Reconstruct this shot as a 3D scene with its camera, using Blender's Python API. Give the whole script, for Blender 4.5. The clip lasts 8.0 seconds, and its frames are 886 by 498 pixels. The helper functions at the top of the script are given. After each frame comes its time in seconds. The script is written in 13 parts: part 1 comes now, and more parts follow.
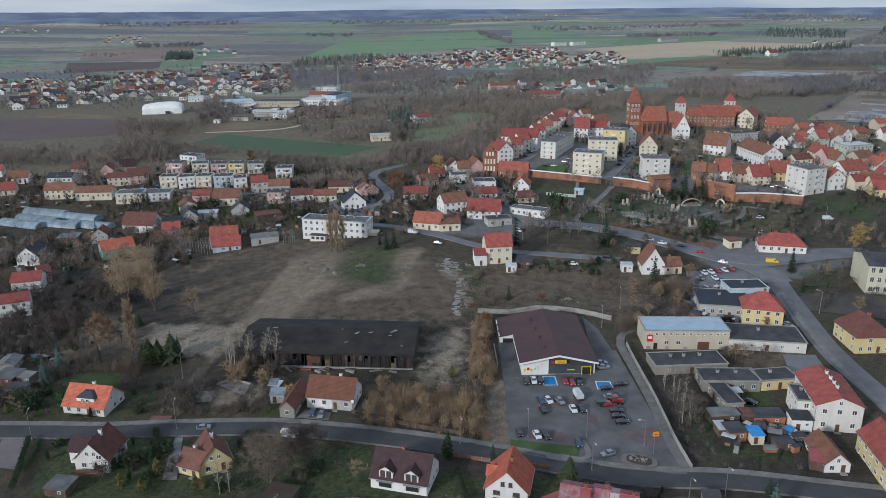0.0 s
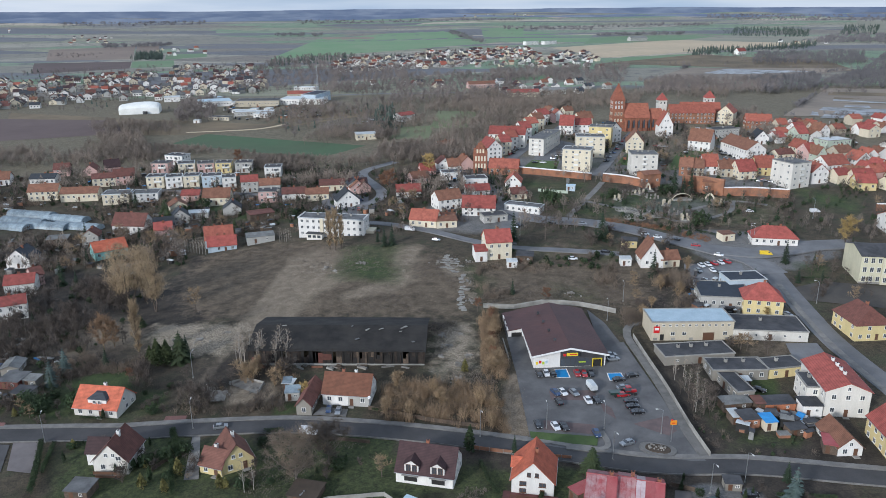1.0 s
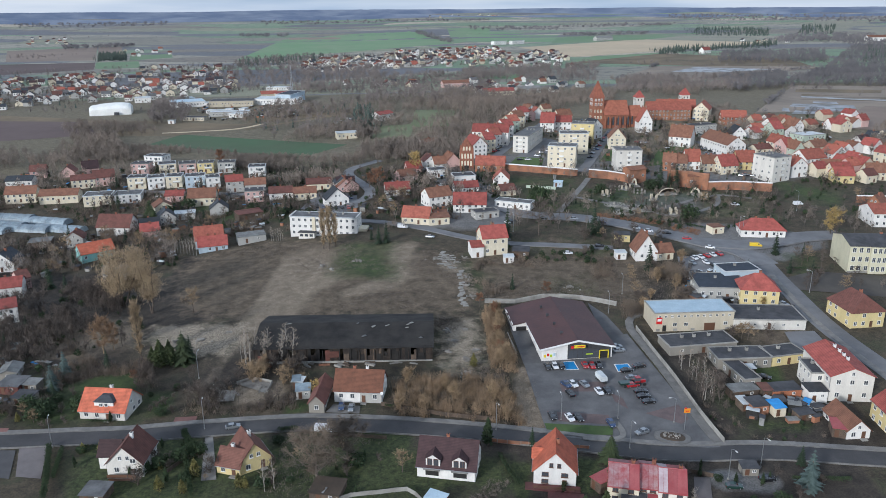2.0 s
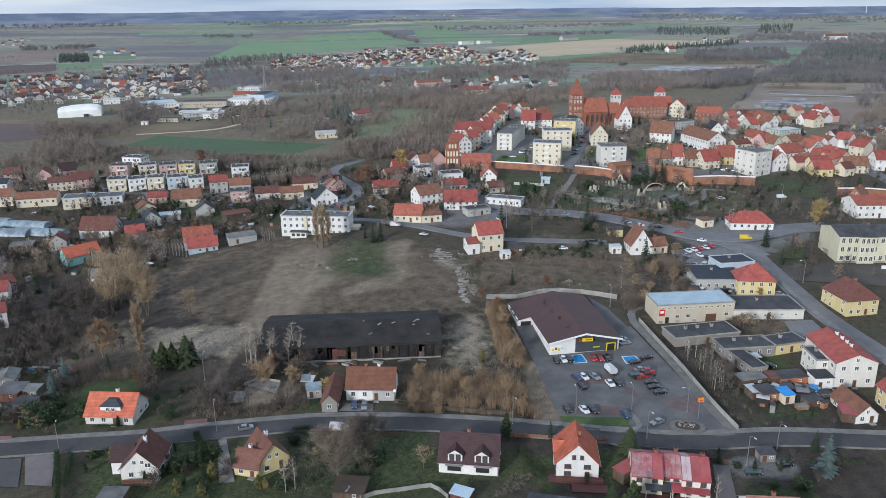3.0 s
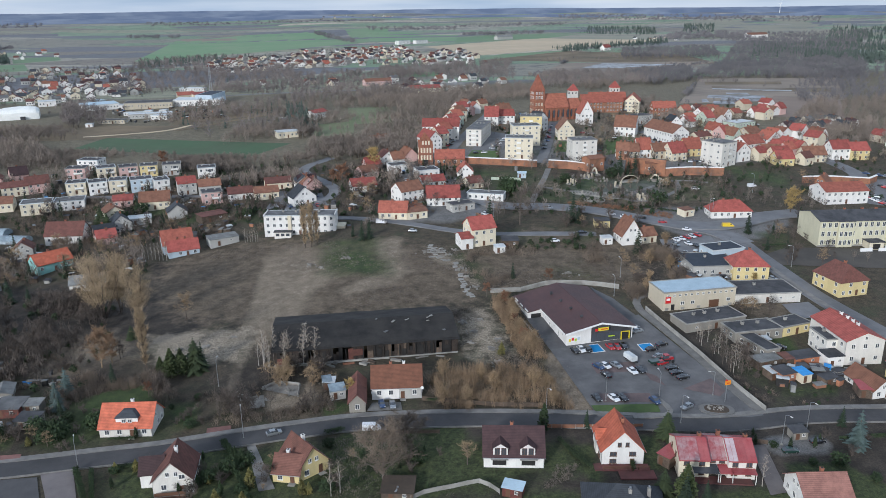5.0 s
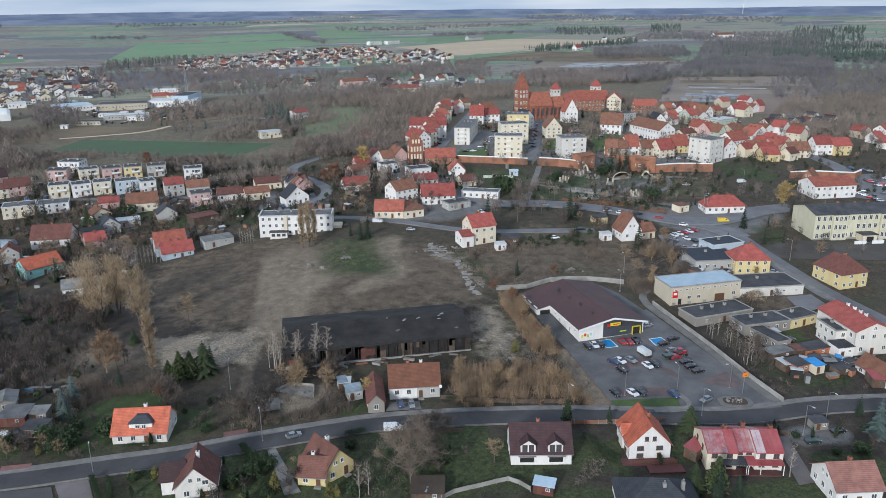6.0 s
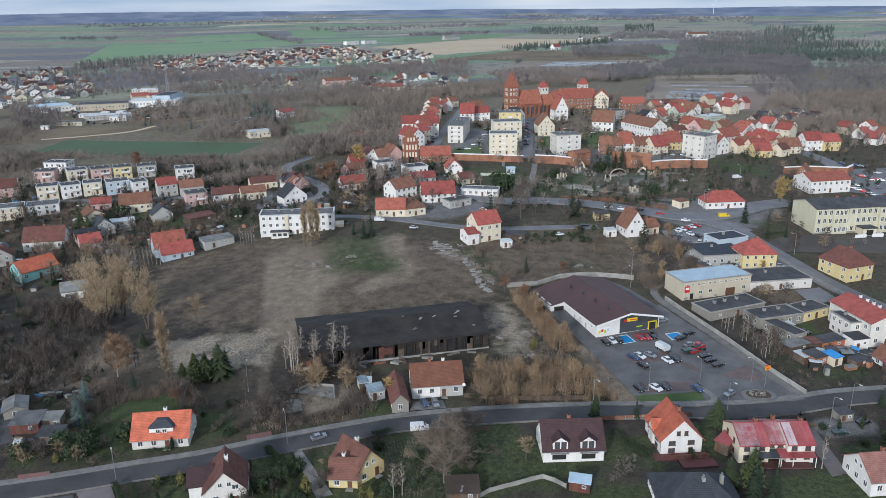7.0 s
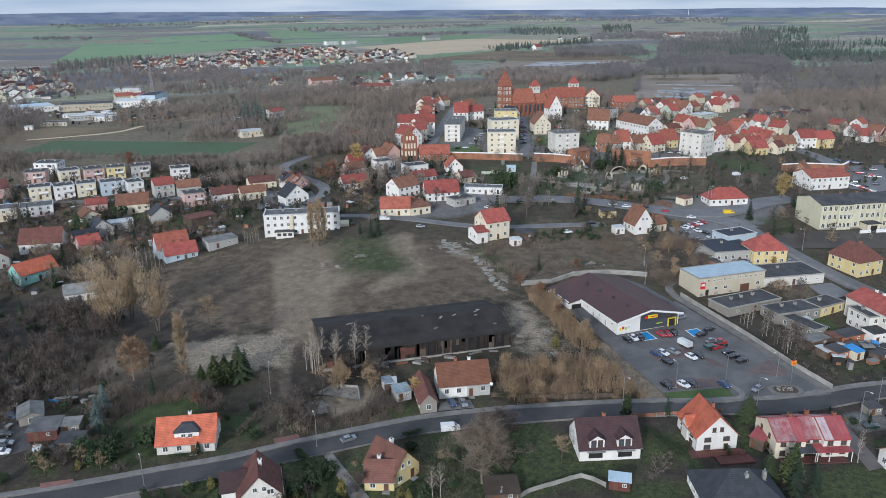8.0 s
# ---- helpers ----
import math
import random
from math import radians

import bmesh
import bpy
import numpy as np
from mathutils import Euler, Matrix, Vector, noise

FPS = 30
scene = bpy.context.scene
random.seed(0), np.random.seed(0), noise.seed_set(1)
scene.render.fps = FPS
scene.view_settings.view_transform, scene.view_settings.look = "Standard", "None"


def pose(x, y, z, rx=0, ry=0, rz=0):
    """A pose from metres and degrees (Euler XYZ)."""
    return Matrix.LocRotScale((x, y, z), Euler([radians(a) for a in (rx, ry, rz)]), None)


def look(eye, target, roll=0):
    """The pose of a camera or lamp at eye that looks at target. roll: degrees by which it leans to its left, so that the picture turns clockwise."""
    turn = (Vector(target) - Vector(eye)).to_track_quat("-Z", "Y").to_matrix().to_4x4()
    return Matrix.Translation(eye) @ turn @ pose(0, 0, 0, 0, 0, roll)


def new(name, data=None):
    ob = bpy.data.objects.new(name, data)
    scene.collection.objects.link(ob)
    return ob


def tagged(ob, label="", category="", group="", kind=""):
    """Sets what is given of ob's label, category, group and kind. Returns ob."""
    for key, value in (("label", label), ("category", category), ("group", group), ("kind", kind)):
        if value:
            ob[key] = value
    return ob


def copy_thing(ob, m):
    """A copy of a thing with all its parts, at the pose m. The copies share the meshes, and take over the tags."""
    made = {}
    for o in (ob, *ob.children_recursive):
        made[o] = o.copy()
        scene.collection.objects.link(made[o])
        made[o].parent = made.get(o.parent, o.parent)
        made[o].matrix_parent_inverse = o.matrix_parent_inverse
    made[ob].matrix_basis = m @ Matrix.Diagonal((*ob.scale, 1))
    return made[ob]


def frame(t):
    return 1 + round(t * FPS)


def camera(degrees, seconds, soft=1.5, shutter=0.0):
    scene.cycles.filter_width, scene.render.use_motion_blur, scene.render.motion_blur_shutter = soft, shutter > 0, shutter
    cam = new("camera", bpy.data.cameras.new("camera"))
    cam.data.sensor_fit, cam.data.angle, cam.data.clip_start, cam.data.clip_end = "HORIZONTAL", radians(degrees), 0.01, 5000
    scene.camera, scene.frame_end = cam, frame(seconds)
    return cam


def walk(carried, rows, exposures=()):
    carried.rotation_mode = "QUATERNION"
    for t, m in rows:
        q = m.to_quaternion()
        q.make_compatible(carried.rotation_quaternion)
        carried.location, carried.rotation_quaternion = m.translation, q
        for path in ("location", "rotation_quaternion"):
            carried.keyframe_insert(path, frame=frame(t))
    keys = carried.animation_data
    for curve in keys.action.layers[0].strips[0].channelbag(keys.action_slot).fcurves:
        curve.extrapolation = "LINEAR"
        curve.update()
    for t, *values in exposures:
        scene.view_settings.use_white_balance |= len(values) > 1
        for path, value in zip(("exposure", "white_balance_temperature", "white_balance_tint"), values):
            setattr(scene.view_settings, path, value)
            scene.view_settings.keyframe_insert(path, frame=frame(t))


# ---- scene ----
cam = camera(61.0, 8.0, 0.45)
PATH = [
    (0, (-0.584, 0.477, 108.326), (-0.594, 2.38, 107.712), -0.4),
    (0.5, (-6.729, -0.158, 108.074), (-6.698, 1.744, 107.459), -0.4),
    (1, (-13.038, -0.671, 107.46), (-12.968, 1.23, 106.845), -0.4),
    (1.5, (-19.147, -0.697, 106.769), (-19.033, 1.203, 106.154), -0.4),
    (3, (-37.799, 1.291, 104.346), (-37.548, 3.178, 103.733), -0.5),
    (3.5, (-43.762, 2.617, 103.73), (-43.466, 4.498, 103.117), -0.5),
    (4, (-50.093, 4.25, 102.76), (-49.749, 6.123, 102.148), -0.5),
    (4.5, (-55.908, 6.015, 102.26), (-55.521, 7.88, 101.647), -0.5),
    (6, (-73.726, 13.146, 99.858), (-73.218, 14.981, 99.248), -0.5),
    (6.5, (-79.232, 15.728, 99.094), (-78.688, 17.553, 98.484), -0.5),
    (7, (-85.098, 18.83, 98.211), (-84.524, 20.647, 97.601), -0.5),
    (7.5, (-90.492, 21.924, 97.302), (-89.892, 23.732, 96.693), -0.5),
    (8, (-96.278, 25.324, 96.547), (-95.646, 27.122, 95.939), -0.4),
]
walk(cam, [(t, look(eye, target, roll)) for t, eye, target, roll in PATH],
     [(0.0, -0.2, 5660, 9), (0.5, 0.16, 5660, 9), (1.0, 0.16, 5660, 9), (8.0, 0.13, 5660, 9)])

# ---- world, sun, exposure ----
SUN_AZ, SUN_EL = 223.0, 19.0            # compass-like: the sun stands behind the camera, to its left
world = bpy.data.worlds.new("world")
scene.world = world
world.use_nodes = True
wn = world.node_tree
wn.nodes.clear()
sky = wn.nodes.new("ShaderNodeTexSky")
sky.sky_type, sky.sun_disc = "NISHITA", False
sky.sun_elevation, sky.sun_rotation = radians(SUN_EL), radians(SUN_AZ)
sky.air_density, sky.dust_density = 1.0, 1.5
cloud_co = wn.nodes.new("ShaderNodeTexCoord")
cloud_map = wn.nodes.new("ShaderNodeMapping")
cloud_map.inputs["Scale"].default_value = (1.2, 1.2, 14.0)
cloud = wn.nodes.new("ShaderNodeTexNoise")
cloud.inputs["Scale"].default_value = 2.2
cloud.inputs["Detail"].default_value = 6.0
cloud_ramp = wn.nodes.new("ShaderNodeValToRGB")
cloud_ramp.color_ramp.elements[0].position, cloud_ramp.color_ramp.elements[0].color = 0.34, (4.2, 5.4, 7.0, 1)
cloud_ramp.color_ramp.elements[1].position, cloud_ramp.color_ramp.elements[1].color = 0.66, (8.8, 8.9, 9.1, 1)
sky_mix = wn.nodes.new("ShaderNodeMixRGB")
sky_mix.inputs[0].default_value = 0.8
background = wn.nodes.new("ShaderNodeBackground")
background.inputs["Strength"].default_value = 0.09
world_out = wn.nodes.new("ShaderNodeOutputWorld")
wn.links.new(cloud_co.outputs["Generated"], cloud_map.inputs["Vector"])
wn.links.new(cloud_map.outputs["Vector"], cloud.inputs["Vector"])
wn.links.new(cloud.outputs["Fac"], cloud_ramp.inputs["Fac"])
wn.links.new(sky.outputs["Color"], sky_mix.inputs[1])
wn.links.new(cloud_ramp.outputs["Color"], sky_mix.inputs[2])
wn.links.new(sky_mix.outputs["Color"], background.inputs["Color"])
wn.links.new(background.outputs["Background"], world_out.inputs["Surface"])

sun_data = bpy.data.lights.new("sun", "SUN")
sun_data.energy, sun_data.angle, sun_data.color = 2.75, radians(8), (1.0, 0.93, 0.84)
sun = new("sun", sun_data)
sun_way = Vector((math.sin(radians(SUN_AZ)) * math.cos(radians(SUN_EL)), math.cos(radians(SUN_AZ)) * math.cos(radians(SUN_EL)), math.sin(radians(SUN_EL))))
sun.matrix_world = look(sun_way * 400 + Vector((0, 250, 0)), (0, 250, 0))

# ---- materials ----


def mat(name, a, b=None, scale=0.5, fine=6.0, rough=0.85, bump=0.3, metal=0.0, vary=0.12, bands="", band_scale=1.0, band_dark=0.75, streak=(1, 1, 1)):
    """A rough surface of two colours, mottled at two scales; bands: courses or ribs along 'Z' (world) or 'X' (object)."""
    m = bpy.data.materials.new(name)
    m.use_nodes = True
    nt = m.node_tree
    nd, ln = nt.nodes, nt.links
    bsdf = nd["Principled BSDF"]
    bsdf.inputs["Roughness"].default_value, bsdf.inputs["Metallic"].default_value = rough, metal
    if b is None:
        b = tuple(c * 0.72 for c in a)
    geo = nd.new("ShaderNodeNewGeometry")
    mp = nd.new("ShaderNodeMapping")
    mp.inputs["Scale"].default_value = streak
    ln.new(geo.outputs["Position"], mp.inputs["Vector"])
    n1, n2 = nd.new("ShaderNodeTexNoise"), nd.new("ShaderNodeTexNoise")
    for n, sc, dt in ((n1, scale, 6.0), (n2, fine, 4.0)):
        n.inputs["Scale"].default_value, n.inputs["Detail"].default_value, n.inputs["Roughness"].default_value = sc, dt, 0.62
        ln.new(mp.outputs["Vector"], n.inputs["Vector"])
    ramp = nd.new("ShaderNodeValToRGB")
    ramp.color_ramp.elements[0].position, ramp.color_ramp.elements[0].color = 0.36, (*b, 1)
    ramp.color_ramp.elements[1].position, ramp.color_ramp.elements[1].color = 0.64, (*a, 1)
    ln.new(n1.outputs["Fac"], ramp.inputs["Fac"])
    info = nd.new("ShaderNodeObjectInfo")
    add = nd.new("ShaderNodeMath")
    add.operation = "MULTIPLY_ADD"
    ln.new(info.outputs["Random"], add.inputs[0])
    add.inputs[1].default_value, add.inputs[2].default_value = 2 * vary, 1.0 - vary - 0.16
    fin = nd.new("ShaderNodeMath")
    fin.operation = "MULTIPLY_ADD"
    ln.new(n2.outputs["Fac"], fin.inputs[0])
    fin.inputs[1].default_value = 0.32
    ln.new(add.outputs[0], fin.inputs[2])
    hsv = nd.new("ShaderNodeHueSaturation")
    ln.new(ramp.outputs["Color"], hsv.inputs["Color"])
    ln.new(fin.outputs[0], hsv.inputs["Value"])
    colour, height = hsv.outputs["Color"], n2.outputs["Fac"]
    if bands:
        wave = nd.new("ShaderNodeTexWave")
        wave.wave_type, wave.bands_direction, wave.wave_profile = "BANDS", bands, "SAW" if bands == "Z" else "SIN"
        wave.inputs["Scale"].default_value, wave.inputs["Distortion"].default_value, wave.inputs["Detail"].default_value = band_scale, 0.35, 1.0
        if bands == "Z":
            ln.new(geo.outputs["Position"], wave.inputs["Vector"])
        else:
            tc = nd.new("ShaderNodeTexCoord")
            ln.new(tc.outputs["Object"], wave.inputs["Vector"])
        mul = nd.new("ShaderNodeMixRGB")
        mul.blend_type = "MULTIPLY"
        mul.inputs[0].default_value = 1.0
        wr = nd.new("ShaderNodeValToRGB")
        wr.color_ramp.elements[0].position, wr.color_ramp.elements[0].color = 0.05, (band_dark,) * 3 + (1,)
        wr.color_ramp.elements[1].position, wr.color_ramp.elements[1].color = 0.4, (1, 1, 1, 1)
        ln.new(wave.outputs["Fac"], wr.inputs["Fac"])
        ln.new(colour, mul.inputs[1])
        ln.new(wr.outputs["Color"], mul.inputs[2])
        colour, height = mul.outputs["Color"], wave.outputs["Fac"]
    ln.new(colour, bsdf.inputs["Base Color"])
    if bump:
        bp = nd.new("ShaderNodeBump")
        bp.inputs["Strength"].default_value, bp.inputs["Distance"].default_value = bump, 0.05
        ln.new(height, bp.inputs["Height"])
        ln.new(bp.outputs["Normal"], bsdf.inputs["Normal"])
    return m


def plain(name, colour, rough=0.5, metal=0.0, coat=0.0):
    """A small smooth surface of one colour."""
    m = bpy.data.materials.new(name)
    m.use_nodes = True
    bsdf = m.node_tree.nodes["Principled BSDF"]
    bsdf.inputs["Base Color"].default_value = (*colour, 1)
    bsdf.inputs["Roughness"].default_value, bsdf.inputs["Metallic"].default_value, bsdf.inputs["Coat Weight"].default_value = rough, metal, coat
    return m


def plaster(name, c):
    return mat(name, c, tuple(v * 0.86 for v in c), scale=0.35, fine=5.0, rough=0.9, bump=0.12, vary=0.05, streak=(1, 1, 0.35))


def tiles(name, c, old=0.66):
    return mat(name, c, tuple(v * old for v in c), scale=0.55, fine=4.0, rough=0.8, bump=0.5, vary=0.2, bands="Z", band_scale=1.25, band_dark=0.72)


M = {
    "white": plaster("white_plaster", (0.78, 0.76, 0.72)), "cream": plaster("cream_plaster", (0.7, 0.63, 0.48)),
    # white plaster again, dimmed in its colour for walls that came out too bright
    "dim_white": plaster("dim_white_plaster", (0.68, 0.65, 0.59)),
    "yellow": plaster("yellow_plaster", (0.68, 0.56, 0.28)), "beige": plaster("beige_plaster", (0.52, 0.46, 0.35)),
    "grey": plaster("grey_plaster", (0.45, 0.44, 0.41)), "cyan": plaster("turquoise_plaster", (0.3, 0.58, 0.55)),
    "pink": plaster("pink_plaster", (0.62, 0.42, 0.38)), "green": plaster("pale_green_plaster", (0.46, 0.52, 0.42)),
    "blue": plaster("pale_blue_plaster", (0.46, 0.54, 0.6)), "olive": plaster("olive_plaster", (0.58, 0.55, 0.4)),
    "brick": mat("red_brick", (0.34, 0.14, 0.08), (0.22, 0.09, 0.06), 0.5, 7.0, 0.9, 0.4, bands="Z", band_scale=2.0, band_dark=0.8),
    "orange_brick": mat("orange_brick", (0.5, 0.19, 0.09), (0.34, 0.13, 0.07), 0.5, 7.0, 0.9, 0.4, bands="Z", band_scale=2.0, band_dark=0.82),
    "old_brick": mat("weathered_brick", (0.4, 0.18, 0.1), (0.22, 0.12, 0.08), 0.22, 5.0, 0.92, 0.5, bands="Z", band_scale=2.0, band_dark=0.82),
    "t_bright": tiles("bright_orange_tiles", (0.57, 0.15, 0.08)), "t_orange": tiles("orange_tiles", (0.4, 0.122, 0.08)), "t_red": tiles("red_tiles", (0.37, 0.092, 0.072)),
    "t_church": tiles("weathered_red_tiles", (0.36, 0.125, 0.075)),
    "t_rust": tiles("rusty_orange_tiles", (0.245, 0.1, 0.056)), "t_maroon": tiles("red_brown_tiles", (0.18, 0.078, 0.056)), "t_faded": tiles("faded_pink_tiles", (0.44, 0.21, 0.165)), "t_old": tiles("old_brown_tiles", (0.25, 0.115, 0.07)), "t_brown": tiles("brown_tiles", (0.165, 0.066, 0.05)),
    "t_dark": tiles("dark_maroon_tiles", (0.066, 0.034, 0.035)), "t_slate": tiles("slate_tiles", (0.05, 0.056, 0.066)),
    "tar": mat("tar_paper", (0.075, 0.075, 0.08), (0.036, 0.036, 0.04), 0.25, 3.0, 0.85, 0.2), "tar_light": mat("grey_roof_felt", (0.15, 0.15, 0.15), (0.08, 0.08, 0.082), 0.3, 3.0, 0.85, 0.2),
    "charred": mat("charred_roof_felt", (0.034, 0.031, 0.028), (0.013, 0.012, 0.012), 0.18, 2.0, 0.97, 0.5),
    "sheet_blue": mat("pale_blue_sheet_roof", (0.5, 0.62, 0.7), (0.4, 0.52, 0.6), 0.3, 2.0, 0.45, 0.3, bands="X", band_scale=1.6, band_dark=0.88),
    "sheet_grey": mat("grey_blue_sheet_roof", (0.042, 0.052, 0.072), (0.028, 0.036, 0.05), 0.3, 2.0, 0.85, 0.3, bands="X", band_scale=1.2, band_dark=0.85),
    "sheet_maroon": mat("maroon_sheet_roof", (0.085, 0.036, 0.032), (0.062, 0.027, 0.025), 0.15, 2.0, 0.55, 0.3, bands="X", band_scale=1.0, band_dark=0.85),
    "sheet_red": mat("faded_red_sheet_roof", (0.3, 0.05, 0.055), (0.36, 0.1, 0.1), 0.22, 2.0, 0.5, 0.3, bands="X", band_scale=1.4, band_dark=0.85),
    "sheet_white": mat("white_sheet_roof", (0.62, 0.65, 0.66), (0.48, 0.5, 0.5), 0.3, 2.0, 0.45, 0.3, bands="X", band_scale=1.4, band_dark=0.88),
    "sheet_bright": mat("white_membrane", (0.78, 0.78, 0.74), (0.66, 0.66, 0.62), 0.1, 1.0, 0.6, 0.05),
    "asbestos": mat("grey_corrugated_roof", (0.26, 0.26, 0.25), (0.16, 0.16, 0.15), 0.4, 4.0, 0.9, 0.4, bands="X", band_scale=2.2, band_dark=0.8),
    "sheet_pink": mat("bleached_red_sheet_roof", (0.38, 0.25, 0.25), (0.32, 0.08, 0.085), 0.5, 2.0, 0.5, 0.3, bands="X", band_scale=1.4, band_dark=0.85),
    "tarp": mat("blue_tarpaulin", (0.04, 0.28, 0.62), (0.03, 0.2, 0.5), 0.8, 3.0, 0.5, 0.4),
    "wood": mat("weathered_boards", (0.155, 0.112, 0.08), (0.08, 0.06, 0.046), 0.6, 6.0, 0.9, 0.4, bands="X", band_scale=2.5, band_dark=0.6),
    "asphalt": mat("asphalt", (0.085, 0.082, 0.083), (0.055, 0.053, 0.055), 0.12, 3.0, 0.88, 0.15), "asphalt_old": mat("pale_asphalt", (0.195, 0.195, 0.2), (0.135, 0.135, 0.14), 0.12, 3.0, 0.88, 0.15),
    "paving": mat("concrete_paving", (0.215, 0.205, 0.19), (0.14, 0.134, 0.126), 0.35, 5.0, 0.9, 0.2), "paving_red": mat("red_paving", (0.22, 0.11, 0.095), (0.16, 0.085, 0.075), 0.5, 5.0, 0.9, 0.2),
    "deck_red": mat("dark_red_clinker_paving", (0.15, 0.055, 0.05), (0.1, 0.042, 0.038), 0.4, 5.0, 0.85, 0.2),
    "twig_tan": mat("tan_dry_leaves", (0.36, 0.235, 0.14), (0.22, 0.14, 0.085), 0.4, 3.0, 0.95, 0.0, vary=0.15),
    "leaf_olive": mat("olive_cypress_leaves", (0.07, 0.088, 0.03), (0.035, 0.05, 0.018), 0.5, 4.0, 0.9, 0.0, vary=0.2),
    "drab": plaster("drab_grey_plaster", (0.27, 0.25, 0.215)),
    "red_boards": mat("faded_red_boards", (0.2, 0.055, 0.045), (0.1, 0.05, 0.04), 0.6, 6.0, 0.9, 0.4, bands="X", band_scale=2.5, band_dark=0.6),
    "char_wood": mat("scorched_boards", (0.062, 0.046, 0.036), (0.026, 0.021, 0.018), 0.6, 6.0, 0.95, 0.4, bands="X", band_scale=2.5, band_dark=0.6),
    "lot": mat("grey_block_paving", (0.142, 0.139, 0.139), (0.086, 0.084, 0.086), 0.12, 2.5, 0.9, 0.2), "kerb": mat("kerb_stone", (0.19, 0.184, 0.175), (0.13, 0.125, 0.118), 0.8, 6.0, 0.9, 0.1),
    "concrete": mat("concrete", (0.34, 0.33, 0.3), (0.23, 0.22, 0.2), 0.3, 4.0, 0.9, 0.3), "rubble": mat("rubble", (0.3, 0.28, 0.25), (0.17, 0.155, 0.135), 0.5, 4.0, 0.95, 0.6),
    "soil": mat("bare_soil", (0.075, 0.055, 0.04), (0.05, 0.038, 0.028), 0.3, 4.0, 0.95, 0.4), "lawn": mat("lawn", (0.078, 0.125, 0.036), (0.06, 0.088, 0.03), 0.25, 4.0, 0.95, 0.4),
    # f_green, f_tan, f_brown, f_dull and reed carry far haze as lighter colour
    "f_green": mat("winter_crop", (0.14, 0.24, 0.12), (0.185, 0.25, 0.145), 0.006, 0.05, 0.95, 0.0), "f_deep": mat("dark_meadow", (0.06, 0.115, 0.052), (0.075, 0.1, 0.055), 0.01, 0.1, 0.95, 0.0),
    "f_meadow": mat("olive_pasture", (0.125, 0.15, 0.075), (0.16, 0.165, 0.095), 0.02, 0.15, 0.95, 0.0),
    "f_plough": mat("red_brown_plough", (0.105, 0.074, 0.068), (0.14, 0.1, 0.092), 0.01, 0.1, 0.95, 0.0),
    "f_dry": mat("dry_grass", (0.22, 0.165, 0.1), (0.12, 0.095, 0.06), 0.02, 0.15, 0.95, 0.0), 
    "f_tan": mat("stubble_field", (0.58, 0.46, 0.31), (0.49, 0.4, 0.275), 0.006, 0.05, 0.95, 0.0), "f_brown": mat("ploughed_field", (0.19, 0.148, 0.12), (0.24, 0.185, 0.148), 0.006, 0.06, 0.95, 0.0),
    "f_dull": mat("fallow_field", (0.28, 0.26, 0.2), (0.23, 0.23, 0.175), 0.006, 0.06, 0.95, 0.0), "reed": mat("reed_bed", (0.27, 0.22, 0.172), (0.17, 0.14, 0.112), 0.012, 0.1, 0.95, 0.0),
    "water": mat("flood_water", (0.42, 0.44, 0.47), (0.14, 0.135, 0.12), 0.06, 0.4, 0.7, 0.05),
    "bark": mat("bark", (0.13, 0.105, 0.085), (0.075, 0.06, 0.05), 2.0, 9.0, 0.95, 0.3), "birch": mat("birch_bark", (0.43, 0.4, 0.35), (0.2, 0.18, 0.16), 2.5, 9.0, 0.9, 0.2),
    "twig": mat("grey_brown_twigs", (0.135, 0.108, 0.088), (0.075, 0.062, 0.053), 0.4, 3.0, 0.95, 0.0, vary=0.2), "twig_red": mat("rusty_twigs", (0.27, 0.14, 0.08), (0.17, 0.095, 0.06), 0.4, 3.0, 0.95, 0.0, vary=0.2),
    "twig_straw": mat("straw_twigs", (0.36, 0.26, 0.155), (0.22, 0.16, 0.1), 0.4, 3.0, 0.95, 0.0, vary=0.15), "twig_gold": mat("golden_twigs", (0.46, 0.33, 0.13), (0.3, 0.22, 0.09), 0.4, 3.0, 0.95, 0.0, vary=0.15),
    "twig_mid": mat("wood_twigs", (0.25, 0.206, 0.168), (0.148, 0.124, 0.106), 0.03, 0.5, 0.95, 0.0, vary=0.1), "twig_rod": mat("brown_rods", (0.35, 0.25, 0.155), (0.2, 0.14, 0.09), 0.3, 2.5, 0.95, 0.0, vary=0.15),
    # needle_far is paler than the near needles, distance haze in its colour
    "paving_dull": mat("dull_red_block_paving", (0.15, 0.108, 0.104), (0.105, 0.08, 0.078), 0.3, 4.0, 0.9, 0.2), "twig_willow": mat("pale_willow_twigs", (0.44, 0.335, 0.21), (0.28, 0.208, 0.13), 0.3, 2.0, 0.95, 0.0, vary=0.1), "needle_far": mat("hazed_needles", (0.11, 0.14, 0.115), (0.07, 0.095, 0.08), 0.1, 1.0, 0.9, 0.0, vary=0.1), "needle_green": mat("green_needles", (0.055, 0.074, 0.027), (0.032, 0.047, 0.019), 0.7, 4.0, 0.9, 0.0, vary=0.2),
    "film_blue": mat("grey_blue_plastic_film", (0.33, 0.4, 0.44), (0.16, 0.2, 0.23), 0.25, 1.5, 0.4, 0.2, bands="Y", band_scale=0.5, band_dark=0.7),
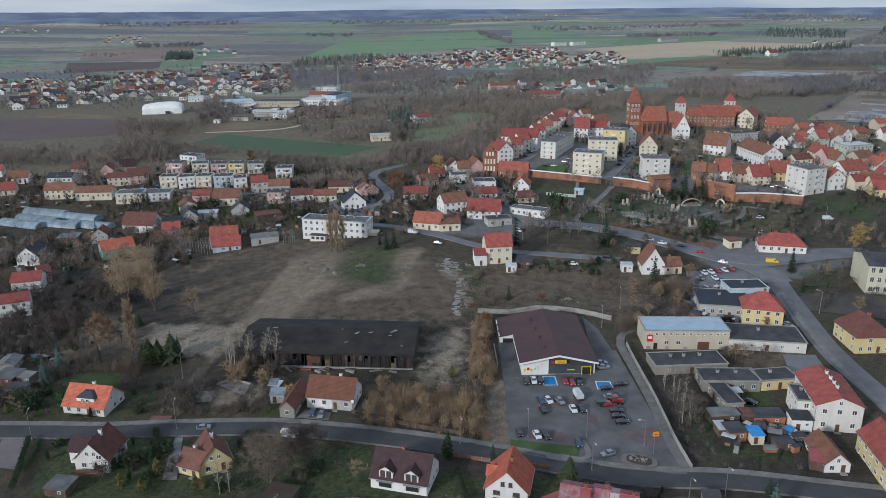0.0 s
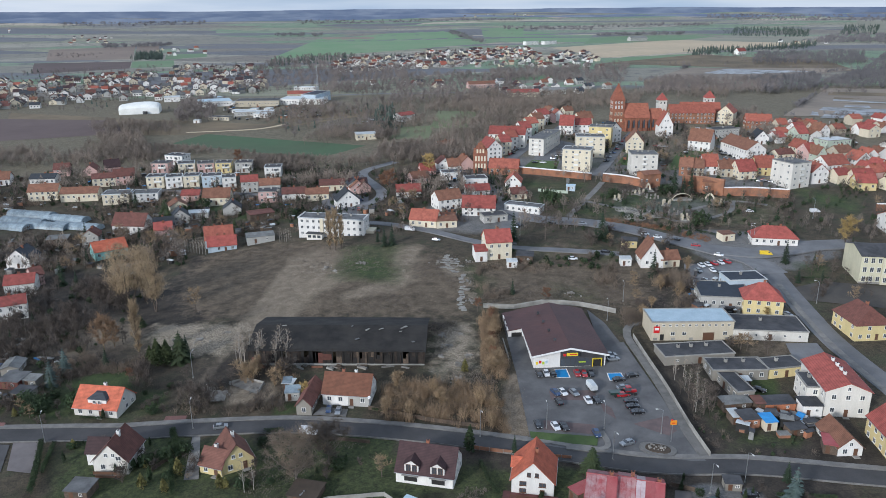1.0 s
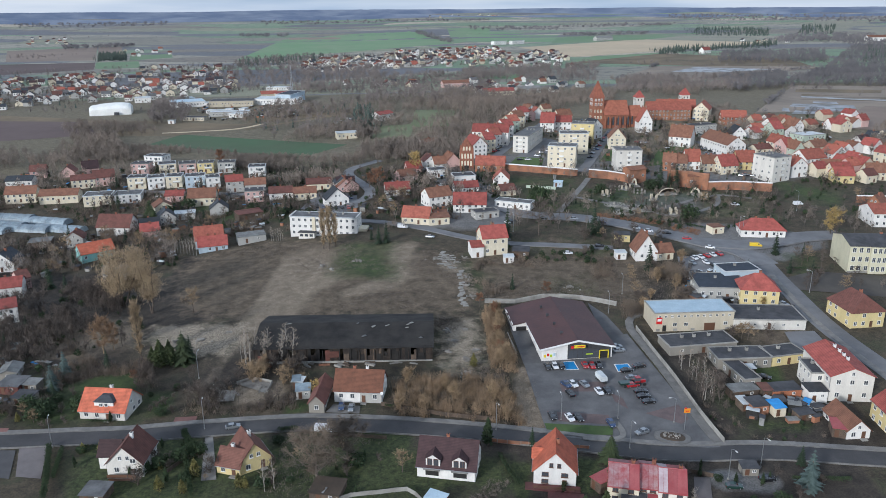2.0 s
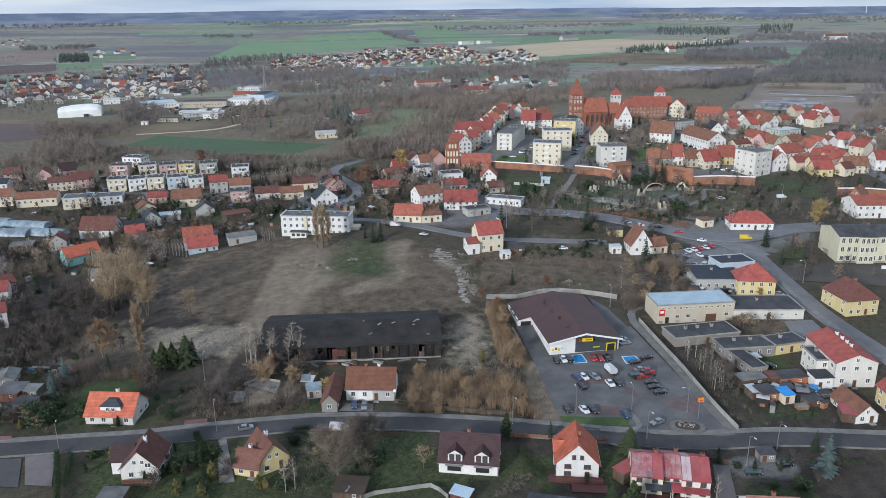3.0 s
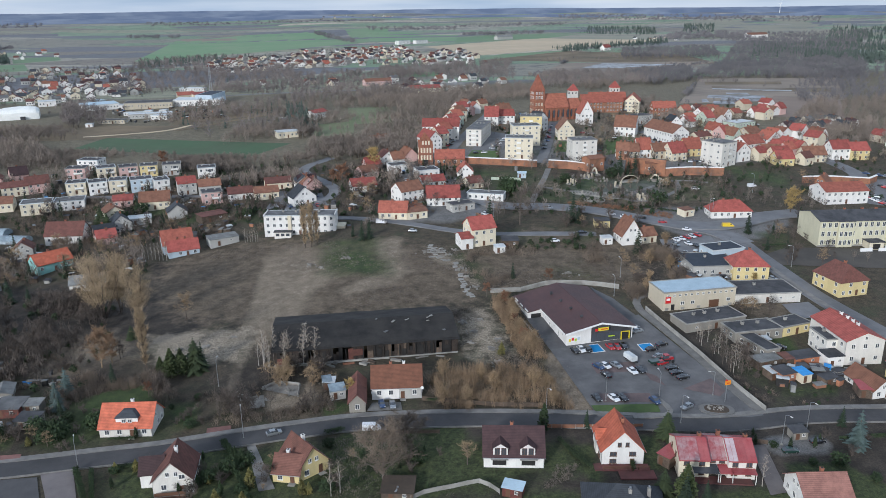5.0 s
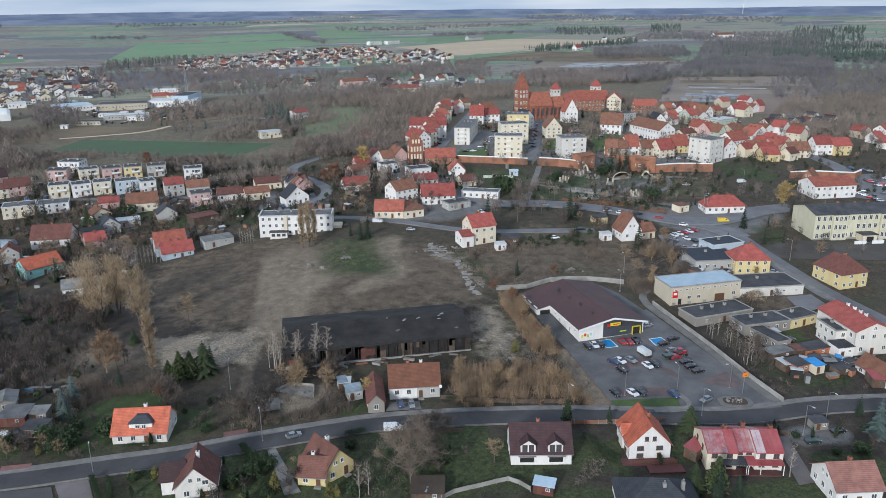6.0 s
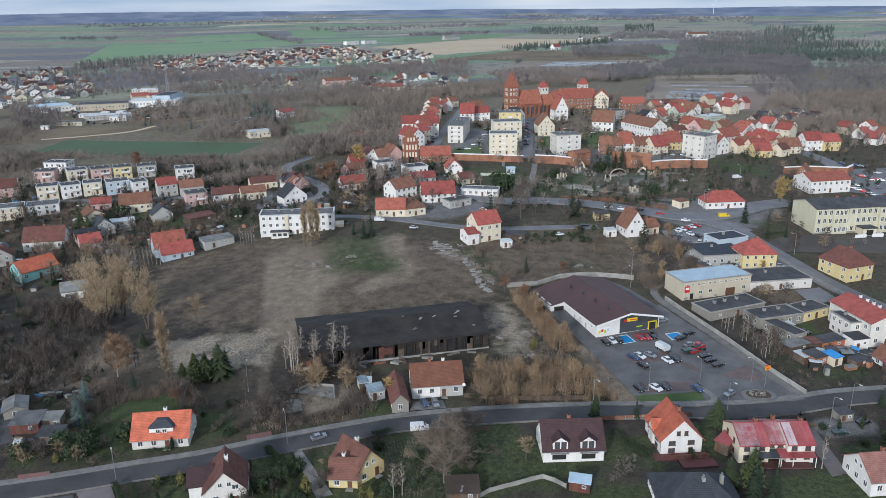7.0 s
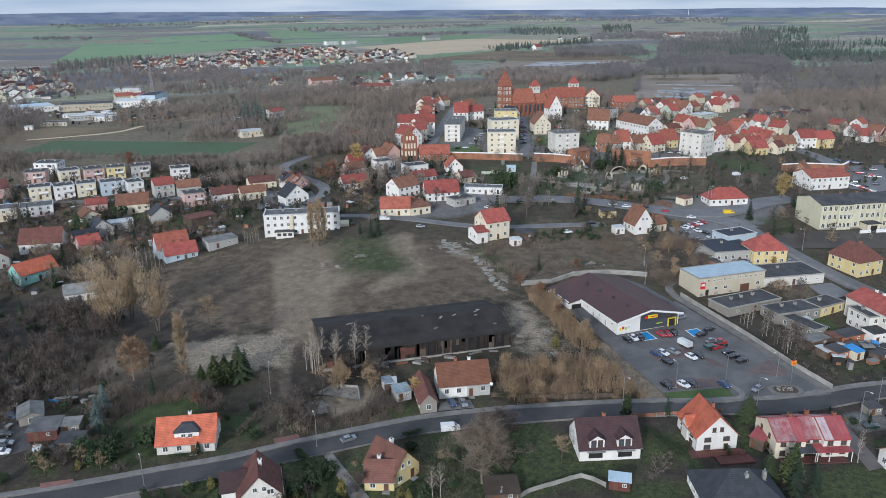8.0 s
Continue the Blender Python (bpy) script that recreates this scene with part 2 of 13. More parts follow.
    "sheet_bleach": mat("bleached_sheet", (0.52, 0.44, 0.45), (0.42, 0.3, 0.31), 0.4, 2.0, 0.5, 0.3), "twig_pale": mat("pale_birch_twigs", (0.4, 0.33, 0.255), (0.26, 0.213, 0.165), 0.4, 3.0, 0.95, 0.0, vary=0.1), "twig_soft": mat("soft_brown_twigs", (0.225, 0.175, 0.13), (0.12, 0.096, 0.076), 0.1, 1.5, 0.95, 0.0, vary=0.15),
    # belts between far fields, greyed in the colour as haze would
    "twig_belt": mat("hazed_belt_twigs", (0.2, 0.187, 0.19), (0.13, 0.125, 0.132), 0.02, 0.3, 0.95, 0.0),
    "dirt_yard": mat("dark_dirt_yard", (0.1, 0.088, 0.075), (0.065, 0.058, 0.052), 0.1, 1.5, 0.85, 0.2), "driveway": mat("pinkish_block_paving", (0.17, 0.15, 0.145), (0.125, 0.11, 0.108), 0.2, 3.0, 0.9, 0.2),
    # far woods, lightened in the colour for the haze before them
    "twig_far": mat("hazed_twigs", (0.285, 0.242, 0.218), (0.158, 0.138, 0.13), 0.02, 0.4, 0.95, 0.0, vary=0.1),
    "needle": mat("dark_needles", (0.03, 0.05, 0.024), (0.018, 0.032, 0.017), 0.7, 4.0, 0.9, 0.0, vary=0.2), "needle_blue": mat("blue_needles", (0.1, 0.135, 0.125), (0.06, 0.09, 0.08), 0.7, 4.0, 0.9, 0.0, vary=0.15),
    "leaf": mat("evergreen_leaves", (0.042, 0.066, 0.024), (0.024, 0.04, 0.017), 0.7, 4.0, 0.9, 0.0, vary=0.25), "leaf_gold": mat("yellowing_leaves", (0.19, 0.165, 0.05), (0.11, 0.105, 0.035), 0.7, 4.0, 0.9, 0.0, vary=0.2),
    "trim": plain("white_trim", (0.75, 0.74, 0.7), 0.5), "frame_brown": plain("brown_joinery", (0.12, 0.06, 0.035), 0.6), "glass": plain("window_glass", (0.07, 0.078, 0.09), 0.1),
    "chrome": plain("galvanised_steel", (0.4, 0.41, 0.42), 0.4, 0.7), "dark": plain("dark_opening", (0.02, 0.019, 0.018), 0.7), "rubber": plain("tyre_rubber", (0.018, 0.018, 0.018), 0.8),
    "orange_paint": plain("orange_paint", (0.75, 0.27, 0.02), 0.45), "yellow_paint": plain("yellow_paint", (0.7, 0.55, 0.03), 0.45), "red_paint": plain("red_paint", (0.55, 0.02, 0.02), 0.4), "blue_paint": plain("blue_paint", (0.02, 0.22, 0.5), 0.6),
    "white_paint": plain("white_paint", (0.75, 0.75, 0.73), 0.6), "lime_paint": plain("lime_paint", (0.4, 0.55, 0.03), 0.5),
    "car_black": plain("black_car_paint", (0.014, 0.015, 0.018), 0.25, 0.2, 0.8), "car_white": plain("white_car_paint", (0.7, 0.71, 0.72), 0.3, 0.0, 0.8),
    "car_silver": plain("silver_car_paint", (0.32, 0.34, 0.36), 0.3, 0.6, 0.8), "car_blue": plain("blue_car_paint", (0.03, 0.06, 0.14), 0.28, 0.2, 0.8),
    "car_red": plain("red_car_paint", (0.38, 0.02, 0.025), 0.28, 0.1, 0.8), "car_green": plain("dark_green_car_paint", (0.02, 0.05, 0.04), 0.28, 0.2, 0.8),
    "car_yellow": plain("yellow_car_paint", (0.7, 0.5, 0.03), 0.3, 0.0, 0.8),
    "lamp_glass": plain("lamp_glass", (0.6, 0.6, 0.58), 0.2), "tail_red": plain("tail_light_red", (0.35, 0.01, 0.01), 0.25),
}

# ---- building blocks ----


class Shape:
    """Collects corners and faces of one mesh."""

    def __init__(self):
        self.v, self.f, self.m = [], [], []

    def face(self, pts, m=0):
        n = len(self.v)
        self.v += [tuple(p) for p in pts]
        self.f.append(tuple(range(n, n + len(pts))))
        self.m.append(m)
        return self

    def hull(self, low, high, m=0):
        """A solid between two rings of as many corners, both counter-clockwise from above."""
        n, k = len(self.v), len(low)
        self.v += [tuple(p) for p in low] + [tuple(p) for p in high]
        self.f += [tuple(range(n + k - 1, n - 1, -1)), tuple(range(n + k, n + 2 * k))]
        self.f += [(n + i, n + (i + 1) % k, n + k + (i + 1) % k, n + k + i) for i in range(k)]
        self.m += [m] * (k + 2)
        return self

    def box(self, x, y, z, sx, sy, sz, m=0, turn=0.0, taper=1.0):
        """A box on the height z, round x, y."""
        c, s = math.cos(radians(turn)), math.sin(radians(turn))
        ring = [(-sx / 2, -sy / 2), (sx / 2, -sy / 2), (sx / 2, sy / 2), (-sx / 2, sy / 2)]
        low = [(x + a * c - b * s, y + a * s + b * c, z) for a, b in ring]
        high = [(x + taper * (a * c - b * s), y + taper * (a * s + b * c), z + sz) for a, b in ring]
        return self.hull(low, high, m)

    def tube(self, p, q, r0, r1, n=6, m=0):
        p, q = Vector(p), Vector(q)
        d = (q - p).normalized()
        a = d.orthogonal().normalized()
        b = d.cross(a)
        ring = [(math.cos(2 * math.pi * i / n), math.sin(2 * math.pi * i / n)) for i in range(n)]
        return self.hull([p + (a * c + b * s) * r0 for c, s in ring], [q + (a * c + b * s) * r1 for c, s in ring], m)

    def mesh(self, name, mats, smooth=False):
        me = bpy.data.meshes.new(name)
        me.from_pydata(self.v, [], self.f)
        for one in mats if isinstance(mats, (list, tuple)) else (mats,):
            me.materials.append(one)
        if any(self.m):
            me.polygons.foreach_set("material_index", self.m)
        if smooth:
            me.shade_smooth()
        return me


def part(name, shape, material, parent=None, label="", at=None, smooth=False):
    """One mesh object, under a thing or a part; shape may be a mesh that other parts share."""
    ob = new(name, shape.mesh(name, material, smooth) if isinstance(shape, Shape) else shape)
    if parent is not None:
        ob.parent = parent
    if at is not None:
        ob.matrix_basis = at
    return tagged(ob, label)


def thing(name, label, category, at, group="", kind=""):
    ob = new(name)
    ob.empty_display_size = 0.3
    ob.matrix_basis = at
    return tagged(ob, label, category, group, kind)


def rise_far(x, y):
    """Beyond the plain the land swells up, fold behind fold, to the wooded skyline."""
    dist, a = np.hypot(x, y), np.arctan2(x, y)
    t = np.clip((dist - 2300) / 2400, 0, 1)
    folds = 4.5 * np.sin(dist / 95 + 4 * np.sin(3.1 * a + 0.6)) + 2.5 * np.sin(dist / 41 + 7 * a)
    return np.where(y > 0, 46 * t ** 1.2 * (1 + 0.06 * np.sin(8 * a + 1) + 0.03 * np.sin(21 * a)) + t * folds, 0.0)


def town_hill(x, y):
    """The old town stands on a low hill."""
    ease = lambda t: np.clip(t, 0, 1) ** 2 * (3 - 2 * np.clip(t, 0, 1))
    return 4.2 * ease((y - 378) / 105) * (1 - 0.6 * ease((x - 160) / 80)) * ease((x + 25) / 55) * (1 - ease((y - 640) / 90))


def west_dip(x, y):
    """West of the waste ground the land falls into a hollow."""
    ease = lambda t: np.clip(t, 0, 1) ** 2 * (3 - 2 * np.clip(t, 0, 1))
    return (1.2 * ease((-x - 30) / 25) + 7.8 * np.clip((-x - 45) / 115, 0, 1)) * ease((y - 205) / 110) * (1 - ease((y - 365) / 120))


def H(x, y):
    """The height of the land."""
    a = 0.062 * (y - 165) + 2.42 * np.tanh(x / 198)
    c = 15.1 + 3.1 * np.tanh(x / 165)
    a = c - 1.65 * np.logaddexp(0, (c - a) / 1.65)
    return -3.3 + 1.65 * np.logaddexp(0, (a + 3.3) / 1.65) + rise_far(x, y) + town_hill(x, y) - west_dip(x, y)


def ground_pose(x, y, turn=0.0, dz=0.0, scale=1.0):
    return pose(x, y, float(H(x, y)) + dz, 0, 0, turn) @ Matrix.Scale(scale, 4)


def smooth_line(points, step):
    """A smooth line through control points, sampled about every step metres."""
    p = [np.array(q, float) for q in points]
    p = [2 * p[0] - p[1]] + p + [2 * p[-1] - p[-2]]
    out = []
    for a, b, c, d in zip(p, p[1:], p[2:], p[3:]):
        n = max(1, int(np.linalg.norm(c - b) / step))
        for i in range(n):
            t = i / n
            out.append(0.5 * (2 * b + (c - a) * t + (2 * a - 5 * b + 4 * c - d) * t * t + (3 * b - a - 3 * c + d) * t ** 3))
    return out + [p[-2]]


def strip(name, points, width, material, lift, label, category, offset=0.0, thick=0.0, step=4.0, kind="structure"):
    """A band that follows the land along a line: a road, a pavement, a kerb."""
    line = smooth_line(points, step)
    s, rows = Shape(), []
    for i, p in enumerate(line):
        d = line[min(i + 1, len(line) - 1)] - line[max(i - 1, 0)]
        n = np.array((-d[1], d[0])) / max(1e-6, np.hypot(*d))
        a, b = p + n * (offset + width / 2), p + n * (offset - width / 2)
        rows.append((a, b, float(max(H(*a), H(*b), H(*p)))))
    for (a, b, h), (c, d, g) in zip(rows, rows[1:]):
        s.hull([(*b, h - 0.5), (*d, g - 0.5), (*c, g - 0.5), (*a, h - 0.5)], [(*b, h + lift + thick), (*d, g + lift + thick), (*c, g + lift + thick), (*a, h + lift + thick)])
    return tagged(part(name, s, M[material]), label, category, "", kind)


def patch(name, corners, material, lift, label, category, cells=1, kind="structure"):
    """A four-cornered piece of land, laid on the ground."""
    a, b, c, d = [np.array(q, float) for q in corners]
    s = Shape()
    pts = []
    for j in range(cells + 1):
        for i in range(cells + 1):
            u, v = i / cells, j / cells
            p = (a * (1 - u) + b * u) * (1 - v) + (d * (1 - u) + c * u) * v
            pts.append((p[0], p[1], float(H(*p)) + lift))
    s.v = pts
    k = cells + 1
    s.f = [(j * k + i, j * k + i + 1, (j + 1) * k + i + 1, (j + 1) * k + i) for j in range(cells) for i in range(cells)]
    s.m = [0] * len(s.f)
    return tagged(part(name, s, M[material]), label, category, "", kind)

# ---- the land ----
DUST, COPSE, PAVED, DEEP = [], [], [], []
GREEN, DIRT, PALE, DARK = [], [], [], []     # soft-edged stretches of turf, bare earth, pale rubble and dark scrub soil


def soft(x, y, corners, edge):
    """1 inside a stretch of land, 0 outside, soft over edge metres."""
    inside = np.zeros(x.shape, bool)
    dist = np.full(x.shape, 1e9)
    for (x0, y0), (x1, y1) in zip(corners, corners[1:] + corners[:1]):
        cross = ((y0 > y) != (y1 > y)) & (x < (x1 - x0) * (y - y0) / ((y1 - y0) or 1e-9) + x0)
        inside ^= cross
        ll = (x1 - x0) ** 2 + (y1 - y0) ** 2
        t = np.clip(((x - x0) * (x1 - x0) + (y - y0) * (y1 - y0)) / ll, 0, 1)
        dist = np.minimum(dist, np.hypot(x - x0 - t * (x1 - x0), y - y0 - t * (y1 - y0)))
    return np.clip(0.5 + np.where(inside, dist, -dist) / (2 * edge), 0, 1)


def ground_material():
    m = bpy.data.materials.new("open_ground")
    m.use_nodes = True
    nd, ln = m.node_tree.nodes, m.node_tree.links
    bsdf = nd["Principled BSDF"]
    bsdf.inputs["Roughness"].default_value = 0.95
    geo = nd.new("ShaderNodeNewGeometry")

    def fuzz(scale, detail=7.0):
        n = nd.new("ShaderNodeTexNoise")
        n.inputs["Scale"].default_value, n.inputs["Detail"].default_value, n.inputs["Roughness"].default_value = scale, detail, 0.65
        ln.new(geo.outputs["Position"], n.inputs["Vector"])
        return n.outputs["Fac"]

    def ramp(fac, lo, hi, a, b):
        r = nd.new("ShaderNodeValToRGB")
        r.color_ramp.elements[0].position, r.color_ramp.elements[0].color = lo, (*a, 1)
        r.color_ramp.elements[1].position, r.color_ramp.elements[1].color = hi, (*b, 1)
        ln.new(fac, r.inputs["Fac"])
        return r.outputs["Color"]

    big, mid, small = fuzz(0.035), fuzz(0.25), fuzz(2.2)
    tuft = fuzz(0.8)
    colour = ramp(mid, 0.35, 0.66, (0.036, 0.029, 0.018), (0.092, 0.073, 0.047))
    straw = nd.new("ShaderNodeMixRGB")
    ln.new(ramp(tuft, 0.5, 0.78, (0, 0, 0), (0.7, 0.7, 0.7)), straw.inputs[0])
    ln.new(colour, straw.inputs[1])
    straw.inputs[2].default_value = (0.125, 0.1, 0.063, 1)
    moss = nd.new("ShaderNodeMixRGB")
    ln.new(ramp(fuzz(0.11), 0.5, 0.66, (0, 0, 0), (0.75, 0.75, 0.75)), moss.inputs[0])
    ln.new(straw.outputs["Color"], moss.inputs[1])
    moss.inputs[2].default_value = (0.05, 0.058, 0.028, 1)
    colour = moss.outputs["Color"]
    looks = {
        "dark": ramp(mid, 0.35, 0.65, (0.026, 0.021, 0.016), (0.068, 0.054, 0.041)),
        "dirt": ramp(mid, 0.36, 0.64, (0.075, 0.057, 0.037), (0.165, 0.126, 0.086)),
        "dust": ramp(mid, 0.34, 0.66, (0.165, 0.13, 0.09), (0.28, 0.225, 0.163)),
        "copse": ramp(tuft, 0.35, 0.68, (0.085, 0.075, 0.053), (0.205, 0.174, 0.122)),
        "paved": ramp(mid, 0.3, 0.7, (0.13, 0.126, 0.122), (0.21, 0.203, 0.195)),
        "green": ramp(mid, 0.33, 0.68, (0.028, 0.044, 0.013), (0.066, 0.092, 0.026)),
        "dull": ramp(mid, 0.33, 0.68, (0.115, 0.099, 0.064), (0.212, 0.178, 0.118)),
        "deep": ramp(tuft, 0.36, 0.66, (0.024, 0.034, 0.012), (0.078, 0.094, 0.032)),
        "pale": ramp(small, 0.36, 0.64, (0.18, 0.148, 0.105), (0.37, 0.31, 0.235)),
    }
    # far fields: a quilt of crops, stubble and fallow, haze mixed into the colours
    quilt = nd.new("ShaderNodeTexVoronoi")
    stretch = nd.new("ShaderNodeMapping")
    stretch.inputs["Scale"].default_value, stretch.inputs["Rotation"].default_value = (0.0026, 0.0062, 0.0), (0, 0, 0.22)
    quilt.inputs["Scale"].default_value = 1.0
    ln.new(geo.outputs["Position"], stretch.inputs["Vector"])
    ln.new(stretch.outputs["Vector"], quilt.inputs["Vector"])
    pick = nd.new("ShaderNodeSeparateColor")
    ln.new(quilt.outputs["Color"], pick.inputs["Color"])
    crops = nd.new("ShaderNodeValToRGB")
    crops.color_ramp.interpolation = "CONSTANT"
    crops.color_ramp.elements[0].position, crops.color_ramp.elements[0].color = 0.0, (0.201, 0.282, 0.176, 1)
    crops.color_ramp.elements[1].position, crops.color_ramp.elements[1].color = 0.16, (0.342, 0.318, 0.258, 1)
    for at_pos, c in ((0.28, (0.236, 0.208, 0.172, 1)), (0.42, (0.295, 0.294, 0.208, 1)), (0.55, (0.262, 0.246, 0.2, 1)), (0.68, (0.236, 0.306, 0.202, 1)), (0.79, (0.519, 0.444, 0.340, 1)), (0.85, (0.159, 0.162, 0.176, 1)), (0.94, (0.366, 0.342, 0.277, 1))):
        e = crops.color_ramp.elements.new(at_pos)
        e.color = c
    ln.new(pick.outputs["Red"], crops.inputs["Fac"])
    # hedges between the fields, and woods over them, blue-grey with the same haze
    seams = nd.new("ShaderNodeTexVoronoi")
    seams.feature = "DISTANCE_TO_EDGE"
    ln.new(stretch.outputs["Vector"], seams.inputs["Vector"])
    lace = nd.new("ShaderNodeMixRGB")
    ln.new(ramp(seams.outputs["Distance"], 0.02, 0.06, (0.7, 0.7, 0.7), (0, 0, 0)), lace.inputs[0])
    ln.new(crops.outputs["Color"], lace.inputs[1])
    lace.inputs[2].default_value = (0.12, 0.12, 0.115, 1)
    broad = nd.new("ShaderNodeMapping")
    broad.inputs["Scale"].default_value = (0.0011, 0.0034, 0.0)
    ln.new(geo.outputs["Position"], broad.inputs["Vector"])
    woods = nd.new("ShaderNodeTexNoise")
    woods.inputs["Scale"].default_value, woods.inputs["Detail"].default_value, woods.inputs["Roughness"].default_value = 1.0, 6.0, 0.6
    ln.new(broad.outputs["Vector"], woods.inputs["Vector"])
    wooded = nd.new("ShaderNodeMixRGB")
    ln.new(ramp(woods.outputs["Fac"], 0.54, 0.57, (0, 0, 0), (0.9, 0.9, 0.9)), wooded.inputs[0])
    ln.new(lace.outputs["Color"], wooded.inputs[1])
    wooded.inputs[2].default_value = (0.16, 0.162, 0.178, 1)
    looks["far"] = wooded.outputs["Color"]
    for key, look_colour in looks.items():
        at = nd.new("ShaderNodeAttribute")
        at.attribute_name = key
        wob = nd.new("ShaderNodeMath")
        wob.operation = "MULTIPLY_ADD"
        ln.new(mid if key in ("pale", "dirt") else big, wob.inputs[0])
        wob.inputs[1].default_value = 1.5 if key != "far" else 0.1
        off = nd.new("ShaderNodeMath")
        off.operation = "ADD"
        off.inputs[1].default_value = -0.75
        ln.new(at.outputs["Fac"], wob.inputs[2])
        ln.new(wob.outputs[0], off.inputs[0])
        mr = nd.new("ShaderNodeMapRange")
        mr.inputs["From Min"].default_value, mr.inputs["From Max"].default_value = 0.3, 0.75
        ln.new(off.outputs[0], mr.inputs["Value"])
        lim = nd.new("ShaderNodeMath")
        lim.operation = "MULTIPLY"
        ln.new(mr.outputs[0], lim.inputs[0])
        step = nd.new("ShaderNodeMath")
        step.operation = "GREATER_THAN"
        step.inputs[1].default_value = 0.01
        ln.new(at.outputs["Fac"], step.inputs[0])
        ln.new(step.outputs[0], lim.inputs[1])
        mix = nd.new("ShaderNodeMixRGB")
        ln.new(lim.outputs[0], mix.inputs[0])
        ln.new(colour, mix.inputs[1])
        ln.new(look_colour, mix.inputs[2])
        colour = mix.outputs["Color"]
    shade = nd.new("ShaderNodeMixRGB")
    shade.blend_type, shade.inputs[0].default_value = "MULTIPLY", 1.0
    ln.new(colour, shade.inputs[1])
    ln.new(ramp(small, 0.3, 0.7, (0.5, 0.5, 0.5), (1.3, 1.3, 1.3)), shade.inputs[2])
    ln.new(shade.outputs["Color"], bsdf.inputs["Base Color"])
    bp = nd.new("ShaderNodeBump")
    bp.inputs["Strength"].default_value, bp.inputs["Distance"].default_value = 0.6, 0.25
    ln.new(small, bp.inputs["Height"])
    ln.new(bp.outputs["Normal"], bsdf.inputs["Normal"])
    return m


def make_ground():
    def axis(lo, hi, step, far_lo, far_hi):
        mid = list(np.arange(lo, hi + 0.1, step))
        a, g = [], step
        while (a[-1] if a else hi) < far_hi:
            g *= 1.09
            a.append((a[-1] if a else hi) + g)
        b, g = [], step
        while (b[-1] if b else lo) > far_lo:
            g *= 1.09
            b.append((b[-1] if b else lo) - g)
        return np.array(b[::-1] + mid + a)
    xs, ys = axis(-270, 270, 2.5, -6500, 6500), axis(95, 470, 2.5, -1500, 6500)
    x, y = np.meshgrid(xs, ys)
    z = H(x, y)
    near = soft(x, y, [(-270, 95), (270, 95), (270, 470), (-270, 470)], 20)
    bumps = np.array([noise.noise((a * 0.07, b * 0.07, 3.0)) for a, b in zip(x.ravel(), y.ravel())]).reshape(x.shape)
    z = z + 0.12 * bumps * near - 0.1
    n, k = len(xs), len(ys)
    verts = np.stack([x.ravel(), y.ravel(), z.ravel()], 1)
    faces = [(j * n + i, j * n + i + 1, (j + 1) * n + i + 1, (j + 1) * n + i) for j in range(k - 1) for i in range(n - 1)]
    me = bpy.data.meshes.new("ground")
    me.from_pydata(verts.tolist(), [], faces)
    me.shade_smooth()
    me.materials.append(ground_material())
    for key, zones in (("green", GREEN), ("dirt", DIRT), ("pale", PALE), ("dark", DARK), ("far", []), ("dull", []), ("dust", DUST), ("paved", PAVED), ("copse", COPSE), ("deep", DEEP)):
        value = np.zeros(x.shape)
        for strength, edge, corners in zones:
            value = np.maximum(value, strength * soft(x, y, corners, edge))
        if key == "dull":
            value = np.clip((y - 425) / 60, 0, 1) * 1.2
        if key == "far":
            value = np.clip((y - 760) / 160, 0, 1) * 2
        at = me.attributes.new(key, "FLOAT", "POINT")
        at.data.foreach_set("value", value.ravel().astype(np.float32))
    return tagged(new("ground", me), "brown winter ground of dead grass, scrub and turf", "ground", "", "structure")


